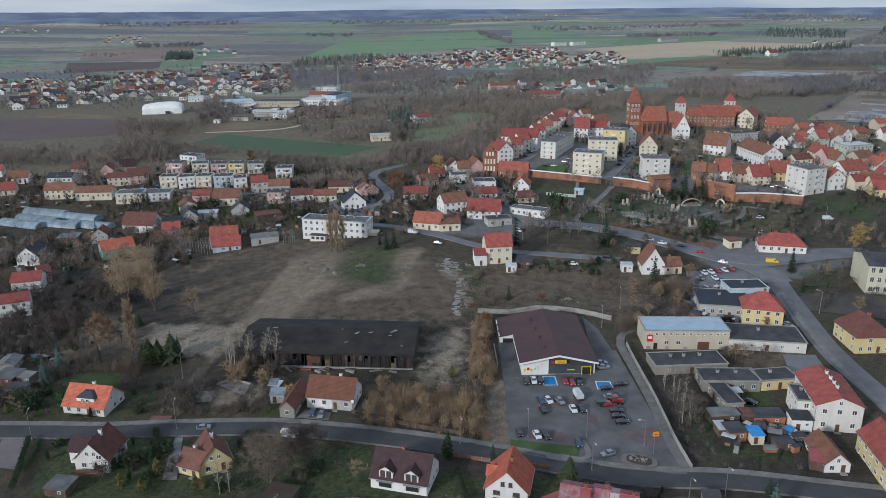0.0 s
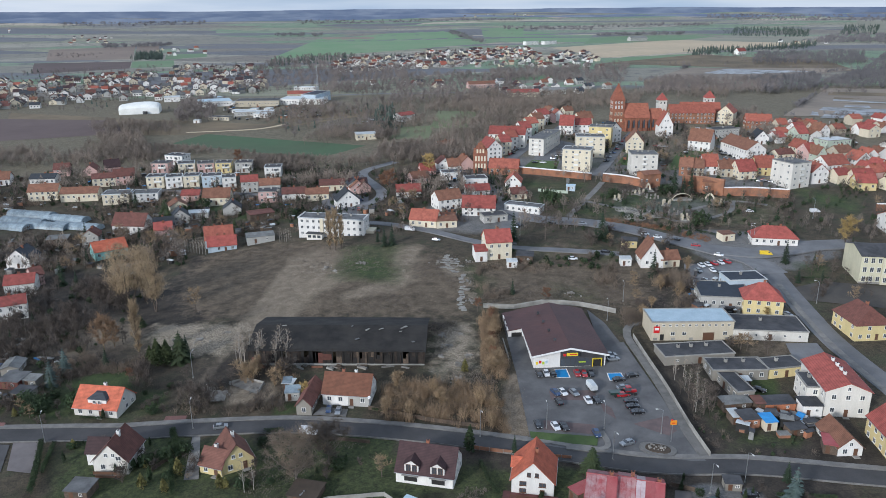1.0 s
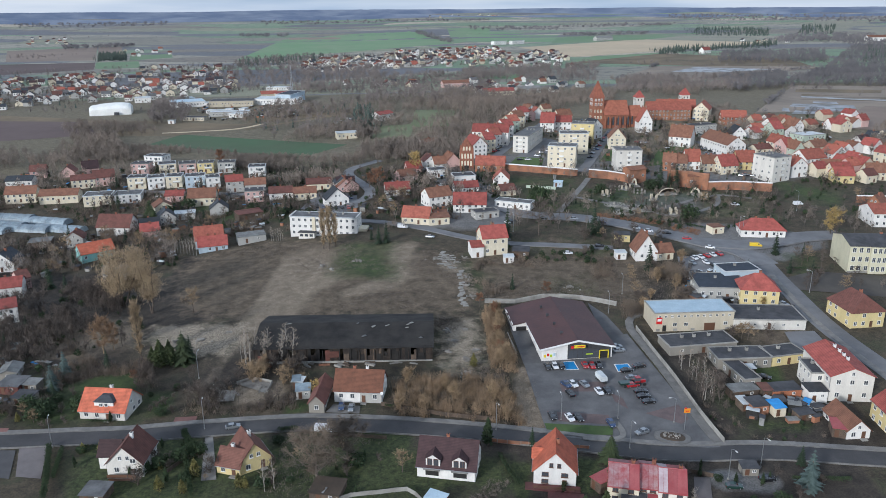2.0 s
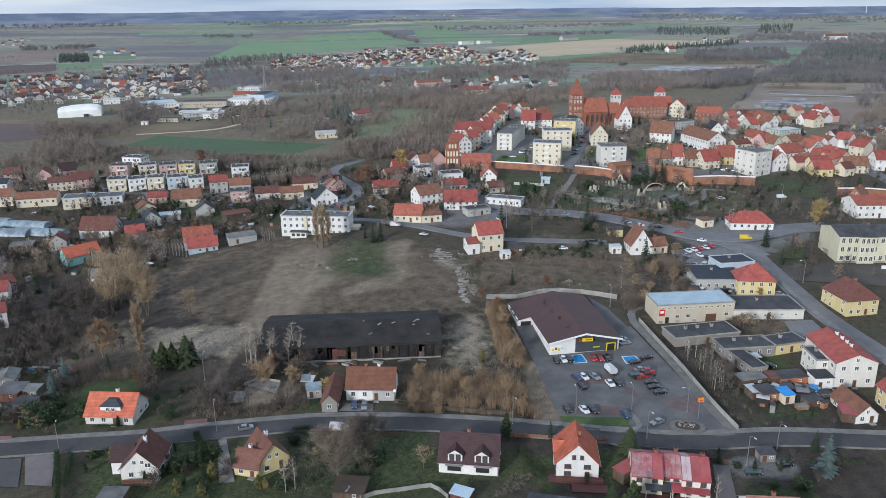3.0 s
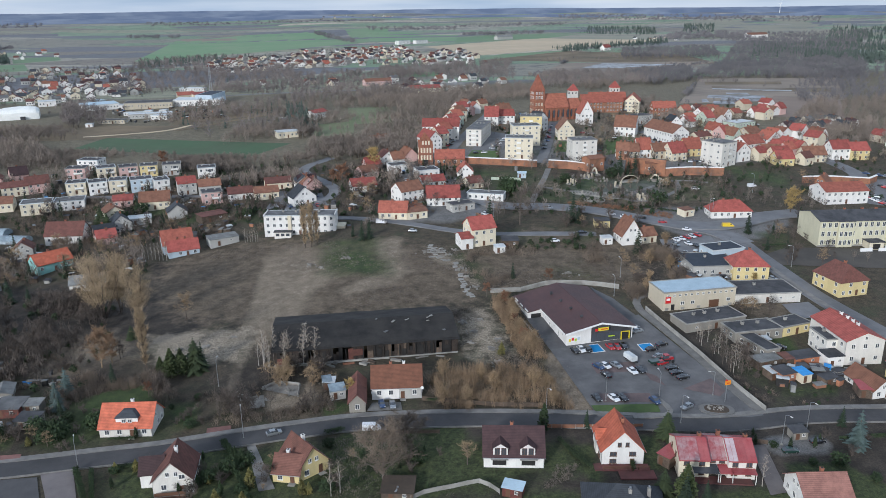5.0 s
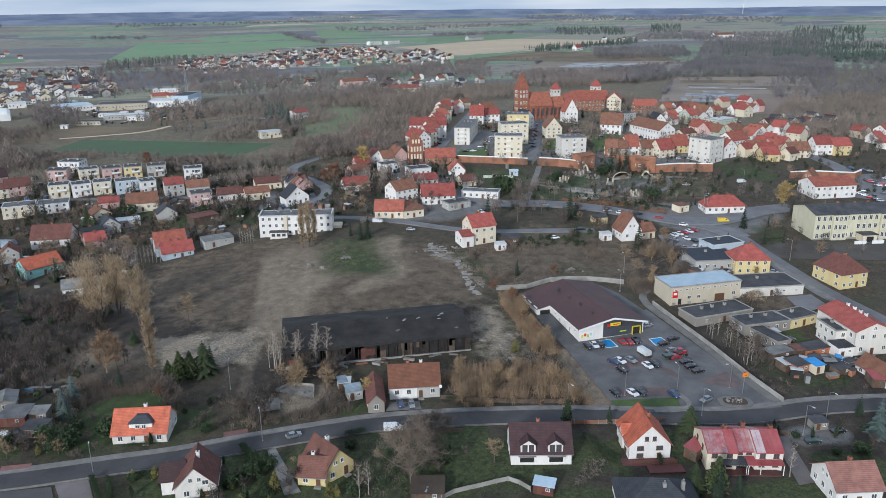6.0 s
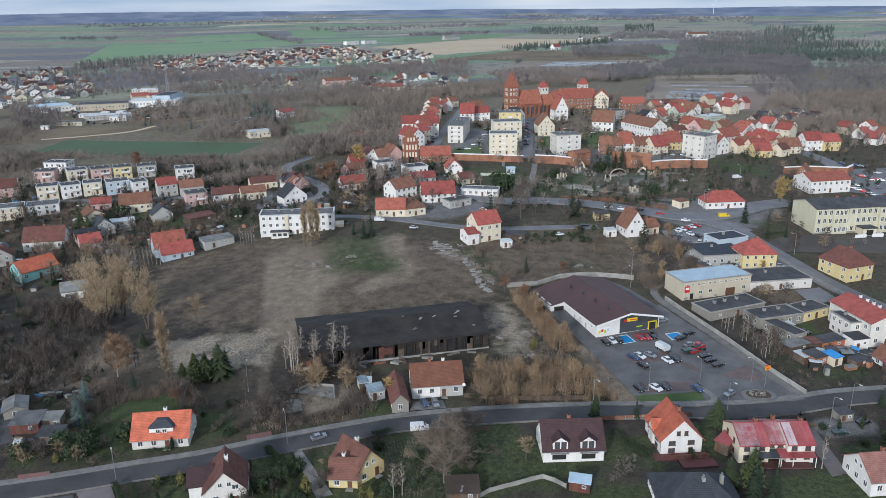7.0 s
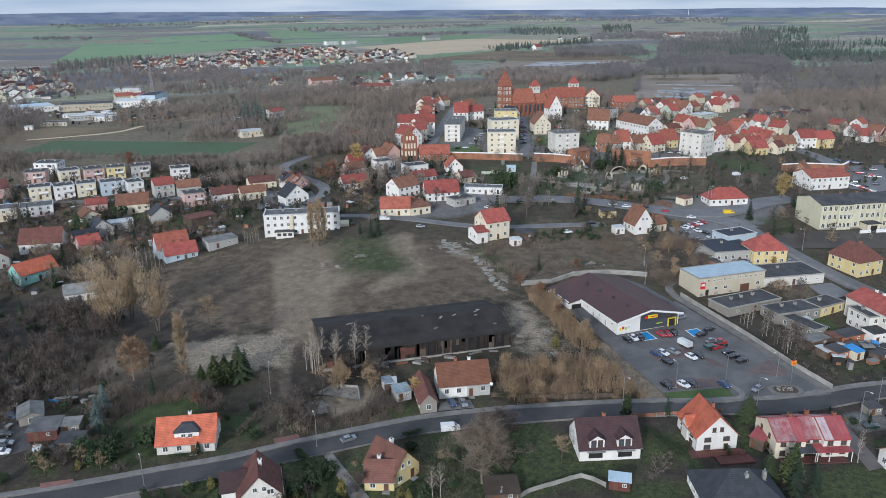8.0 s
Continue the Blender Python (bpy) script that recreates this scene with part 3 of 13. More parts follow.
def far_hills():
    """The wooded skyline; its colour holds the blue haze, and it glows faintly."""
    m = bpy.data.materials.new("hazed_hills")
    m.use_nodes = True
    nd, ln = m.node_tree.nodes, m.node_tree.links
    geo, n1 = nd.new("ShaderNodeNewGeometry"), nd.new("ShaderNodeTexNoise")
    mp = nd.new("ShaderNodeMapping")
    mp.inputs["Scale"].default_value = (1, 1, 2.5)
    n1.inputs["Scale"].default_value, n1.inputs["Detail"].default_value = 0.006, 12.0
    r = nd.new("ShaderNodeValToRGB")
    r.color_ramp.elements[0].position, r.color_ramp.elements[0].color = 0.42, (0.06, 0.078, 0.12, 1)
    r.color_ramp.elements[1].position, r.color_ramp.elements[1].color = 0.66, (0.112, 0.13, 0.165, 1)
    ln.new(geo.outputs["Position"], mp.inputs["Vector"])
    ln.new(mp.outputs["Vector"], n1.inputs["Vector"])
    ln.new(n1.outputs["Fac"], r.inputs["Fac"])
    bsdf = nd["Principled BSDF"]
    ln.new(r.outputs["Color"], bsdf.inputs["Base Color"])
    # the hills give off their own colour, to pale them as haze would
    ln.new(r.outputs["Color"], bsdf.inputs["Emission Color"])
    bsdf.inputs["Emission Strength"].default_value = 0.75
    bsdf.inputs["Roughness"].default_value = 1.0
    s, cols = Shape(), []
    for i in range(321):
        a = radians(-70 + i * 0.4375)
        e = noise.noise((a * 9, 7.0, 0.4)) + 0.35 * noise.noise((a * 50, 3.0, 0.3))
        x, y = math.sin(a), math.cos(a)
        cols.append([(x * d, y * d, z) for d, z in ((3960, 30.0), (4050, 54 + 10 * e), (4120, 62 + 14 * e), (4260, 30.0))])
    for a, b in zip(cols, cols[1:]):
        for k in range(3):
            s.face([b[k], a[k], a[k + 1], b[k + 1]])
    cols = []
    for i in range(321):
        a = radians(-70 + i * 0.4375)
        e = 0.5 * noise.noise((a * 6, 4.0, 1.7)) + 0.2 * noise.noise((a * 22, 2.0, 0.3)) + 0.12 * noise.noise((a * 120, 1.0, 0.3))
        x, y = math.sin(a), math.cos(a)
        cols.append([(x * d, y * d, z) for d, z in ((4500, 40.0), (4620, 74 + 7 * e), (4700, 89 + 11 * e), (4760, 50.0))])
    for a, b in zip(cols, cols[1:]):
        for k in range(3):
            s.face([b[k], a[k], a[k + 1], b[k + 1]])
    tagged(part("hill_range", s, m, smooth=True), "low wooded hills along the horizon, haze-blue and faintly glowing", "hills", "", "structure")


# ---- houses ----
FOOT = []                                    # ground taken by buildings: x, y, radius
WINDOWS = {}


def window_mesh(w, h, near, frame_key):
    """Frame with two lights, all of one piece; near ones keep the panes as a part of their own."""
    key = (w, h, near, frame_key)
    if key not in WINDOWS:
        b = 0.09
        xs, zs = (-w / 2, -w / 2 + b, -0.035, 0.035, w / 2 - b, w / 2), (-h / 2, -h / 2 + b, h / 2 - b, h / 2)
        s = Shape()
        s.v = [(x, -0.08, z) for z in zs for x in xs] + [(x, 0.02, z) for z in (zs[0], zs[3]) for x in (xs[0], xs[5])]
        s.v += [(x, -0.02, z) for z in zs[1:3] for x in xs[1:5]]
        for j in range(3):
            for i in range(5):
                if not (j == 1 and i in (1, 3)):
                    s.f.append((j * 6 + i, j * 6 + i + 1, j * 6 + 7 + i, j * 6 + 6 + i))
        s.f += [(24, 25, 5, 4, 3, 2, 1, 0), (27, 26, 18, 19, 20, 21, 22, 23), (26, 24, 0, 6, 12, 18), (25, 27, 23, 17, 11, 5)]
        for i in (1, 3):
            o = [6 + i, 7 + i, 13 + i, 12 + i]
            n = [28 + i - 1, 28 + i, 32 + i, 32 + i - 1]
            s.f += [(o[k], n[k], n[(k + 1) % 4], o[(k + 1) % 4]) for k in range(4)]
        s.m = [0] * len(s.f)
        if near:
            WINDOWS[key] = (s.mesh("window", M[frame_key]), Shape().box(0, -0.012, -h / 2 + 0.05, w - 0.1, 0.016, h - 0.1).mesh("pane", M["glass"]), Shape().box(0, -0.1, -h / 2 - 0.06, w + 0.16, 0.22, 0.06).mesh("sill", M[frame_key]))
        else:
            for i in (1, 3):
                s.f.append((27 + i, 28 + i, 32 + i, 31 + i))
                s.m.append(1)
            WINDOWS[key] = (s.mesh("window", [M[frame_key], M["glass"]]), None, None)
    return WINDOWS[key]


def add_window(parent, at, w=1.1, h=1.35, near=False, frame_key="trim"):
    me, pane, sill = window_mesh(round(w, 1), round(h, 1), near, frame_key)
    ob = part("window", me, None, parent, at=at)
    if pane and ob.parent.parent is None:
        part("pane", pane, None, ob)
        part("sill", sill, None, ob)
    return ob


def roof_shape(w, d, h, rise, roof, axis, over=0.45, t=0.2):
    s = Shape()
    if roof == "flat":
        s.box(0, 0, h, w - 0.3, d - 0.3, 0.16)
        return s
    if axis == "y":
        w, d = d, w
    swap = (lambda p: (p[1], -p[0], p[2])) if axis == "y" else (lambda p: p)
    drop = rise * over / (d / 2)
    if roof == "gable":
        prof = [(-d / 2 - over, h - drop), (-d / 2 - over, h - drop + t), (0, h + rise + t), (d / 2 + over, h - drop + t), (d / 2 + over, h - drop), (0, h + rise)]
        g = w / 2 + 0.35
        for a, b, c, e in ((0, 1, 2, 5), (5, 2, 3, 4)):
            low = [(-g, *prof[k]) for k in (a, b, c, e)]
            high = [(g, *prof[k]) for k in (a, b, c, e)]
            s.hull([swap(p) for p in low], [swap(p) for p in high])
        s.hull([swap((x, y, h + rise + t - 0.08)) for x, y in ((-g - 0.02, -0.16), (g + 0.02, -0.16), (g + 0.02, 0.16), (-g - 0.02, 0.16))],
               [swap((x, y, h + rise + t + 0.07)) for x, y in ((-g - 0.02, -0.06), (g + 0.02, -0.06), (g + 0.02, 0.06), (-g - 0.02, 0.06))])
        return s
    inset = min(d / 2, w / 2 - 0.02) * (0.45 if roof == "half" else 1.0)
    e = [(-w / 2 - over, -d / 2 - over), (w / 2 + over, -d / 2 - over), (w / 2 + over, d / 2 + over), (-w / 2 - over, d / 2 + over)]
    z0 = h - drop
    low, high = [(x, y, z0) for x, y in e], [(x, y, z0 + t) for x, y in e]
    r0, r1 = (-w / 2 + inset, 0, h + rise + t), (w / 2 - inset, 0, h + rise + t)
    for f in ([low[3], low[2], low[1], low[0]], [high[0], high[1], r1, r0], [high[2], high[3], r0, r1], [high[1], high[2], r1], [high[3], high[0], r0],
              *[[low[i], low[(i + 1) % 4], high[(i + 1) % 4], high[i]] for i in range(4)]):
        s.face([swap(p) for p in f])
    return s


def wall_shape(w, d, h, rise, roof, axis, deep=1.4):
    s = Shape()
    s.box(0, 0, -deep, w, d, h + deep)
    if roof == "gable":
        if axis == "x":
            for x in (-w / 2 + 0.15, w / 2 - 0.15):
                s.hull([(x - 0.15, -d / 2, h), (x + 0.15, -d / 2, h), (x + 0.15, d / 2, h), (x - 0.15, d / 2, h)], [(x - 0.15, -0.02, h + rise), (x + 0.15, -0.02, h + rise), (x + 0.15, 0.02, h + rise), (x - 0.15, 0.02, h + rise)])
        else:
            for y in (-d / 2 + 0.15, d / 2 - 0.15):
                s.hull([(-w / 2, y - 0.15, h), (w / 2, y - 0.15, h), (w / 2, y + 0.15, h), (-w / 2, y + 0.15, h)], [(-0.02, y - 0.15, h + rise), (0.02, y - 0.15, h + rise), (0.02, y + 0.15, h + rise), (-0.02, y + 0.15, h + rise)])
    return s


def chimney_shape(size, low, top):
    s = Shape()
    s.box(0, 0, low, size, size, top - low - 0.12)
    s.box(0, 0, top - 0.12, size + 0.16, size + 0.16, 0.12)
    s.box(0, 0, top, size * 0.5, size * 0.5, 0.14, 1)
    return s


def house(x, y, turn, w, d, h, rise, roof, axis, wall, tile, label, rows=1, chimneys=1, dormers=0, near=False, name="house", pitch=2.7, win=(1.2, 1.45), seed=0, door=True, group="", z=None, sides="flr", joinery="trim"):
    """A house with its front towards -y: walls, roof, chimneys, windows row by row, dormers, a door."""
    ob = thing(name, label, "house" if name == "house" else name.replace("_", " "), pose(x, y, float(H(x, y)) - 0.062 * d / 2 if z is None else z, 0, 0, turn), group)
    FOOT.append((x, y, max(w, d) / 2 + 1.2))
    body = part("wall", wall_shape(w, d, h, rise, roof, axis), M[wall], ob)
    cover = part("roof", roof_shape(w, d, h, rise, roof, axis, 0.3 if roof == "flat" else 0.45), M[tile], ob)
    r = random.Random(seed * 77 + int(x * 10))
    if roof == "flat":
        rim, o, i, z0, z1 = Shape(), 0.22, -0.12, h - 0.05, h + 0.32
        rings = [[(sx * (w / 2 + e), sy * (d / 2 + e), zz) for sx, sy in ((-1, -1), (1, -1), (1, 1), (-1, 1))] for e, zz in ((o, z0), (o, z1), (i, z1), (i, h + 0.1))]
        rim.v = [p for ring in rings for p in ring]
        rim.f = [(a * 4 + k, a * 4 + (k + 1) % 4, a * 4 + 4 + (k + 1) % 4, a * 4 + 4 + k) for a in range(3) for k in range(4)] + [(k, 12 + k, 12 + (k + 1) % 4, (k + 1) % 4) for k in range(4)]
        rim.m = [0] * 16
        part("parapet", rim, M["sheet_white" if wall in ("white", "cream", "blue") else "concrete"], cover)
    for k in range(chimneys):
        u = (k + 0.7 + 0.3 * r.random()) / (chimneys + 0.7) - 0.5
        size = 0.7 if near else 0.8
        if roof == "flat":
            cx, cy, low, top = u * w * 0.8, d * 0.15, h + 0.1, h + 1.1
        elif axis == "x":
            cx, cy, low, top = u * w * 0.7, 0.5, h + rise * 0.6, h + rise + 0.9
        else:
            cx, cy, low, top = 0.5, u * d * 0.7, h + rise * 0.6, h + rise + 0.9
        part("chimney", chimney_shape(size, low, top), [M["concrete" if roof == "flat" else "brick" if (k % 2 == 0 and wall not in ("yellow", "dim_white")) or not near else "white"], M["dark"]], cover, at=pose(cx, cy, 0))
    storey = h / max(rows, 1)
    faces = {"f": (w, -d / 2, 0), "b": (w, d / 2, 180), "l": (d, -w / 2, -90), "r": (d, w / 2, 90)}
    for key in sides:
        length, off, ang = faces[key]
        n = max(1, int((length - 0.6) / pitch))
        gable_face = roof == "gable" and ((axis == "y") == (key in "fb"))
        spots = [((i + 0.5) / n - 0.5) * (length - 0.7) for i in range(n)]
        todo = [(u, (k + 0.54) * storey, win) for k in range(rows) for u in spots]
        if gable_face and rise > 2.3:
            todo += [(u, h + rise * 0.32, (0.9, 1.1)) for u in ((-0.9, 0.9) if rise > 3.2 else (0.0,))]
        for j, (u, zz, size) in enumerate(todo):
            if door and key == "f" and j == len(spots) // 2 and rows >= 1 and zz < storey:
                dh = min(2.1, storey * 0.8)
                leaf = Shape().box(0, -0.04, 0, 1.0, 0.1, dh)
                lf = part("door", leaf, M["frame_brown"], ob, at=pose(u, -d / 2, 0.12))
                if near:
                    part("step", Shape().box(0, -0.6, -0.5, 1.6, 1.1, 0.5), M["concrete"], lf)
                continue
            if r.random() < (0.12 if key in "lr" else 0.04):
                continue
            hh = min(size[1], storey * 0.6) if zz < h else size[1]
            rot = pose(0, 0, 0, 0, 0, ang)
            local = {"f": (u, -d / 2), "b": (-u, d / 2), "l": (-w / 2, -u), "r": (w / 2, u)}[key]
            add_window(ob, pose(local[0], local[1], zz, 0, 0, ang), size[0], hh, near, joinery)
    for k in range(dormers):
        u = ((k + 0.5) / dormers - 0.5) * w * (0.9 if dormers > 1 else 0)
        add_dormer(ob, u, w, d, h, rise, tile, wall, 3.4 if dormers <= 2 else 1.8, dormers == 2)
    if near and roof != "flat":
        for sgn in (-1, 1):
            g = Shape()
            drop = rise * 0.5 / ((d if axis == "x" else w) / 2)
            if axis == "x":
                g.tube((-w / 2 - 0.3, sgn * (d / 2 + 0.5), h - drop + 0.1), (w / 2 + 0.3, sgn * (d / 2 + 0.5), h - drop + 0.1), 0.07, 0.07)
                g.tube((w / 2 - 0.1, sgn * (d / 2 + 0.06), -0.2), (w / 2 - 0.1, sgn * (d / 2 + 0.06), h - drop), 0.05, 0.05)
            else:
                g.tube((sgn * (w / 2 + 0.5), -d / 2 - 0.3, h - drop + 0.1), (sgn * (w / 2 + 0.5), d / 2 + 0.3, h - drop + 0.1), 0.07, 0.07)
                g.tube((sgn * (w / 2 + 0.06), -d / 2 + 0.1, -0.2), (sgn * (w / 2 + 0.06), -d / 2 + 0.1, h - drop), 0.05, 0.05)
            part("gutter", g, M["chrome"], cover)
    return ob


def hedge(points, height, width, label="clipped dark green garden hedge"):
    """A row of leaves, as high and wide as wanted, along a line."""
    r = random.Random(int(points[0][0] * 10))
    s = Shape()
    line = smooth_line(points, 0.25)
    for p in line:
        z = float(H(*p))
        for k in range(int(26 * height * width)):
            a, b = r.uniform(-1, 1), r.uniform(-1, 1)
            c = Vector((p[0] + r.uniform(-0.2, 0.2) + a * width / 2, p[1] + b * width / 2, z + height * (1 - abs(r.gauss(0, 0.35)))))
            u, v = Vector((r.gauss(0, 1), r.gauss(0, 1), r.gauss(0, 1))).normalized() * 0.13, Vector((r.gauss(0, 1), r.gauss(0, 1), r.gauss(0, 1))).normalized() * 0.13
            if c.z > z - 0.1:
                s.face([c - u, c + v, c + u, c - v])
    return tagged(part("hedge", s, M["leaf"]), label, "hedge", "garden hedges", "stuff")


def add_dormer(ob, u, w, d, h, rise, tile, wall, wide, flush=False):
    y0 = -d / 2 + (0.02 if flush else d * 0.12)
    zb = h - 0.1 if flush else h + rise * 0.2
    zt = h + 2.0 if flush else h + rise * 0.62
    s = Shape().box(u, (y0 - 0.1) / 2, zb - 0.3, wide, -y0 + 0.1 - 0.2, zt - zb + 0.3)
    dr = part("dormer", s, M[wall], ob)
    cap = Shape()
    pk = zt + wide * 0.36
    for sgn in (-1, 1):
        a, b = (u + sgn * (wide / 2 + 0.25), zt - 0.1), (u, pk)
        q = [(a[0], a[1]), (a[0], a[1] + 0.16), (b[0], b[1] + 0.16), (b[0], b[1])]
        cap.hull([(p, y0 - 0.3, z) for p, z in q], [(p, -d * 0.02, z) for p, z in q])
    part("dormer_roof", cap, M[tile], dr)
    gab = Shape().hull([(u - wide / 2, y0, zt), (u + wide / 2, y0, zt), (u + wide / 2, y0 + 0.15, zt), (u - wide / 2, y0 + 0.15, zt)], [(u - 0.02, y0, pk), (u + 0.02, y0, pk), (u + 0.02, y0 + 0.15, pk), (u - 0.02, y0 + 0.15, pk)])
    part("dormer_gable", gab, M[wall], dr)
    for dx in ((-wide * 0.22, wide * 0.22) if wide > 2.2 else (0,)):
        add_window(dr, pose(u + dx, y0, (zb + zt) / 2 + 0.15), 1.2 if flush else 0.9, 1.9 if flush else min(1.3, zt - zb - 0.1), False, "frame_brown" if flush else "trim")


def shed(x, y, turn, w, d, h, wall, tile, label, name="shed", slope=0.25, opening="door"):
    """A small outbuilding with a pent roof."""
    ob = thing(name, label, name.replace("_", " "), ground_pose(x, y, turn))
    FOOT.append((x, y, max(w, d) / 2 + 0.6))
    s = Shape().hull([(-w / 2, -d / 2, -0.8), (w / 2, -d / 2, -0.8), (w / 2, d / 2, -0.8), (-w / 2, d / 2, -0.8)], [(-w / 2, -d / 2, h), (w / 2, -d / 2, h), (w / 2, d / 2, h + slope), (-w / 2, d / 2, h + slope)])
    part("wall", s, M[wall], ob)
    o = 0.25
    ring = [(-w / 2 - o, -d / 2 - o, h), (w / 2 + o, -d / 2 - o, h), (w / 2 + o, d / 2 + o, h + slope), (-w / 2 - o, d / 2 + o, h + slope)]
    part("roof", Shape().hull([(a, b, c + 0.004) for a, b, c in ring], [(a, b, c + 0.12) for a, b, c in ring]), M[tile], ob)
    if opening:
        part("door", Shape().box(-w * 0.2, -d / 2 - 0.03, 0, min(1.0, w * 0.4), 0.08, min(2.0, h * 0.85)), M["frame_brown"], ob)
        if w > 3.5:
            add_window(ob, pose(w * 0.22, -d / 2, h * 0.6), 0.9, 0.8)
    return ob


# ---- trees ----
def branch_tree(seed, height, spread, limbs=9, twigs=520, lean_up=0.8, trunk_r=0.2, twig_len=1.3, twig_w=0.05, base=0.28, droop=0.0, stems=1):
    """Trunk and limbs as one shape, fine twigs as another."""
    r = random.Random(seed)
    wood, fine = Shape(), Shape()
    tips = []
    for k in range(stems):
        a = r.random() * 6.28
        off = 0.0 if stems == 1 else spread * 0.35
        p = Vector((0.1 * math.cos(a), 0.1 * math.sin(a), -0.3)) if stems > 1 else Vector((0, 0, -0.3))
        top = Vector((off * math.cos(a), off * math.sin(a), height * (0.82 + 0.12 * r.random())))
        last, lr = p, trunk_r
        for j in range(1, 5):
            q = p.lerp(top, j / 4) + Vector((r.uniform(-1, 1), r.uniform(-1, 1), 0)) * height * 0.014
            nr = trunk_r * (1 - 0.21 * j)
            wood.tube(last, q, lr, nr, 6 if stems == 1 else 4)
            last, lr = q, nr
        for i in range(limbs):
            f = base + (0.95 - base) * (i + r.random()) / limbs
            start = p.lerp(top, f)
            ang = i * 2.4 + r.random()
            reach = spread * (0.55 + 0.45 * r.random()) * (1.15 - 0.75 * abs(f - 0.45) / 0.55)
            end = start + Vector((math.cos(ang) * reach, math.sin(ang) * reach, reach * lean_up * (0.6 + 0.8 * r.random())))
            end.z = min(end.z, height)
            midp = start.lerp(end, 0.5) + Vector((0, 0, -0.06 * reach))
            lr0 = trunk_r * (1 - 0.8 * f) * 0.62
            wood.tube(start, midp, lr0, lr0 * 0.6, 4)
            wood.tube(midp, end, lr0 * 0.6, lr0 * 0.2, 3)
            for c in range(5):
                s0 = start.lerp(end, 0.35 + 0.6 * (c + r.random()) / 5)
                e0 = s0 + Vector((r.uniform(-1, 1), r.uniform(-1, 1), r.uniform(0.1, 1.1) * lean_up)).normalized() * reach * r.uniform(0.25, 0.5)
                wood.tube(s0, e0, lr0 * 0.3, lr0 * 0.1, 3)
                tips.append((s0, e0))
        tips.append((p.lerp(top, 0.8), top + Vector((0, 0, height * 0.05))))
    for i in range(twigs):
        a, b = tips[i % len(tips)]
        s0 = a.lerp(b, r.uniform(0.1, 1.05))
        d = (b - a).normalized() * 0.5 + Vector((r.gauss(0, 0.6), r.gauss(0, 0.6), r.gauss(0.35 * lean_up, 0.5) - droop))
        d = d.normalized() * twig_len * r.uniform(0.5, 1.2)
        side = d.cross(Vector((r.uniform(-1, 1), r.uniform(-1, 1), r.uniform(-1, 1)))).normalized() * twig_w
        fine.face([s0 - side, s0 + side, s0 + d])
        m = s0 + d * 0.45
        d2 = (d + Vector((r.gauss(0, 0.6), r.gauss(0, 0.6), r.gauss(0, 0.5))) * twig_len * 0.7) * 0.6
        fine.face([m - side * 0.7, m + side * 0.7, m + d2])
    return wood, fine


def willow_tree(seed, height, stems, twigs):
    """Several leaning stems from one root, each with its own airy plume of fine twigs."""
    r = random.Random(seed)
    wood, fine, plumes = Shape(), Shape(), []
    for k in range(stems):
        a = 6.283 * k / stems + r.uniform(-0.4, 0.4)
        reach = height * r.uniform(0.14, 0.4) if stems > 3 else height * r.uniform(0.06, 0.18)
        last, lr = Vector((0.25 * math.cos(a), 0.25 * math.sin(a), -0.3)), 0.34
        top = height * r.uniform(0.55, 0.92)
        path = []
        for j in range(1, 7):
            f = j / 6
            q = Vector((math.cos(a) * reach * f ** 0.8, math.sin(a) * reach * f ** 0.8, top * f)) + Vector((r.uniform(-1, 1), r.uniform(-1, 1), 0)) * 0.25
            wood.tube(last, q, lr, lr * 0.78, 5)
            last, lr = q, lr * 0.78
            path.append((q, lr))
        for q, rad in path[1:]:
            for c in range(5):
                b = r.random() * 6.283
                out = height * r.uniform(0.06, 0.15)
                e = q + Vector((math.cos(b) * out, math.sin(b) * out, out * r.uniform(0.8, 1.7)))
                wood.tube(q, e, rad * 0.45, rad * 0.12, 3)
                plumes.append((q.lerp(e, 0.3), e, height * r.uniform(0.055, 0.095)))
    for i in range(twigs):
        a, b, wide = plumes[i % len(plumes)]
        u = Vector((r.gauss(0, 0.55), r.gauss(0, 0.55), r.gauss(0, 0.5))) * wide
        s0 = a.lerp(b, r.uniform(0.35, 1.1)) + u
        d = (Vector((u.x, u.y, 0.25 * wide)) * 0.5 / wide + Vector((r.gauss(0, 0.35), r.gauss(0, 0.35), r.gauss(0.55, 0.4)))).normalized() * r.uniform(0.5, 1.25)
        side = d.cross(Vector((r.uniform(-1, 1), r.uniform(-1, 1), r.uniform(-1, 1)))).normalized() * 0.055
        fine.face([s0 - side, s0 + side, s0 + d])
        m = s0 + d * 0.4
        fine.face([m - side * 0.8, m + side * 0.8, m + d * 0.5 + Vector((r.gauss(0, 0.35), r.gauss(0, 0.35), r.gauss(0.1, 0.3)))])
    return wood, fine


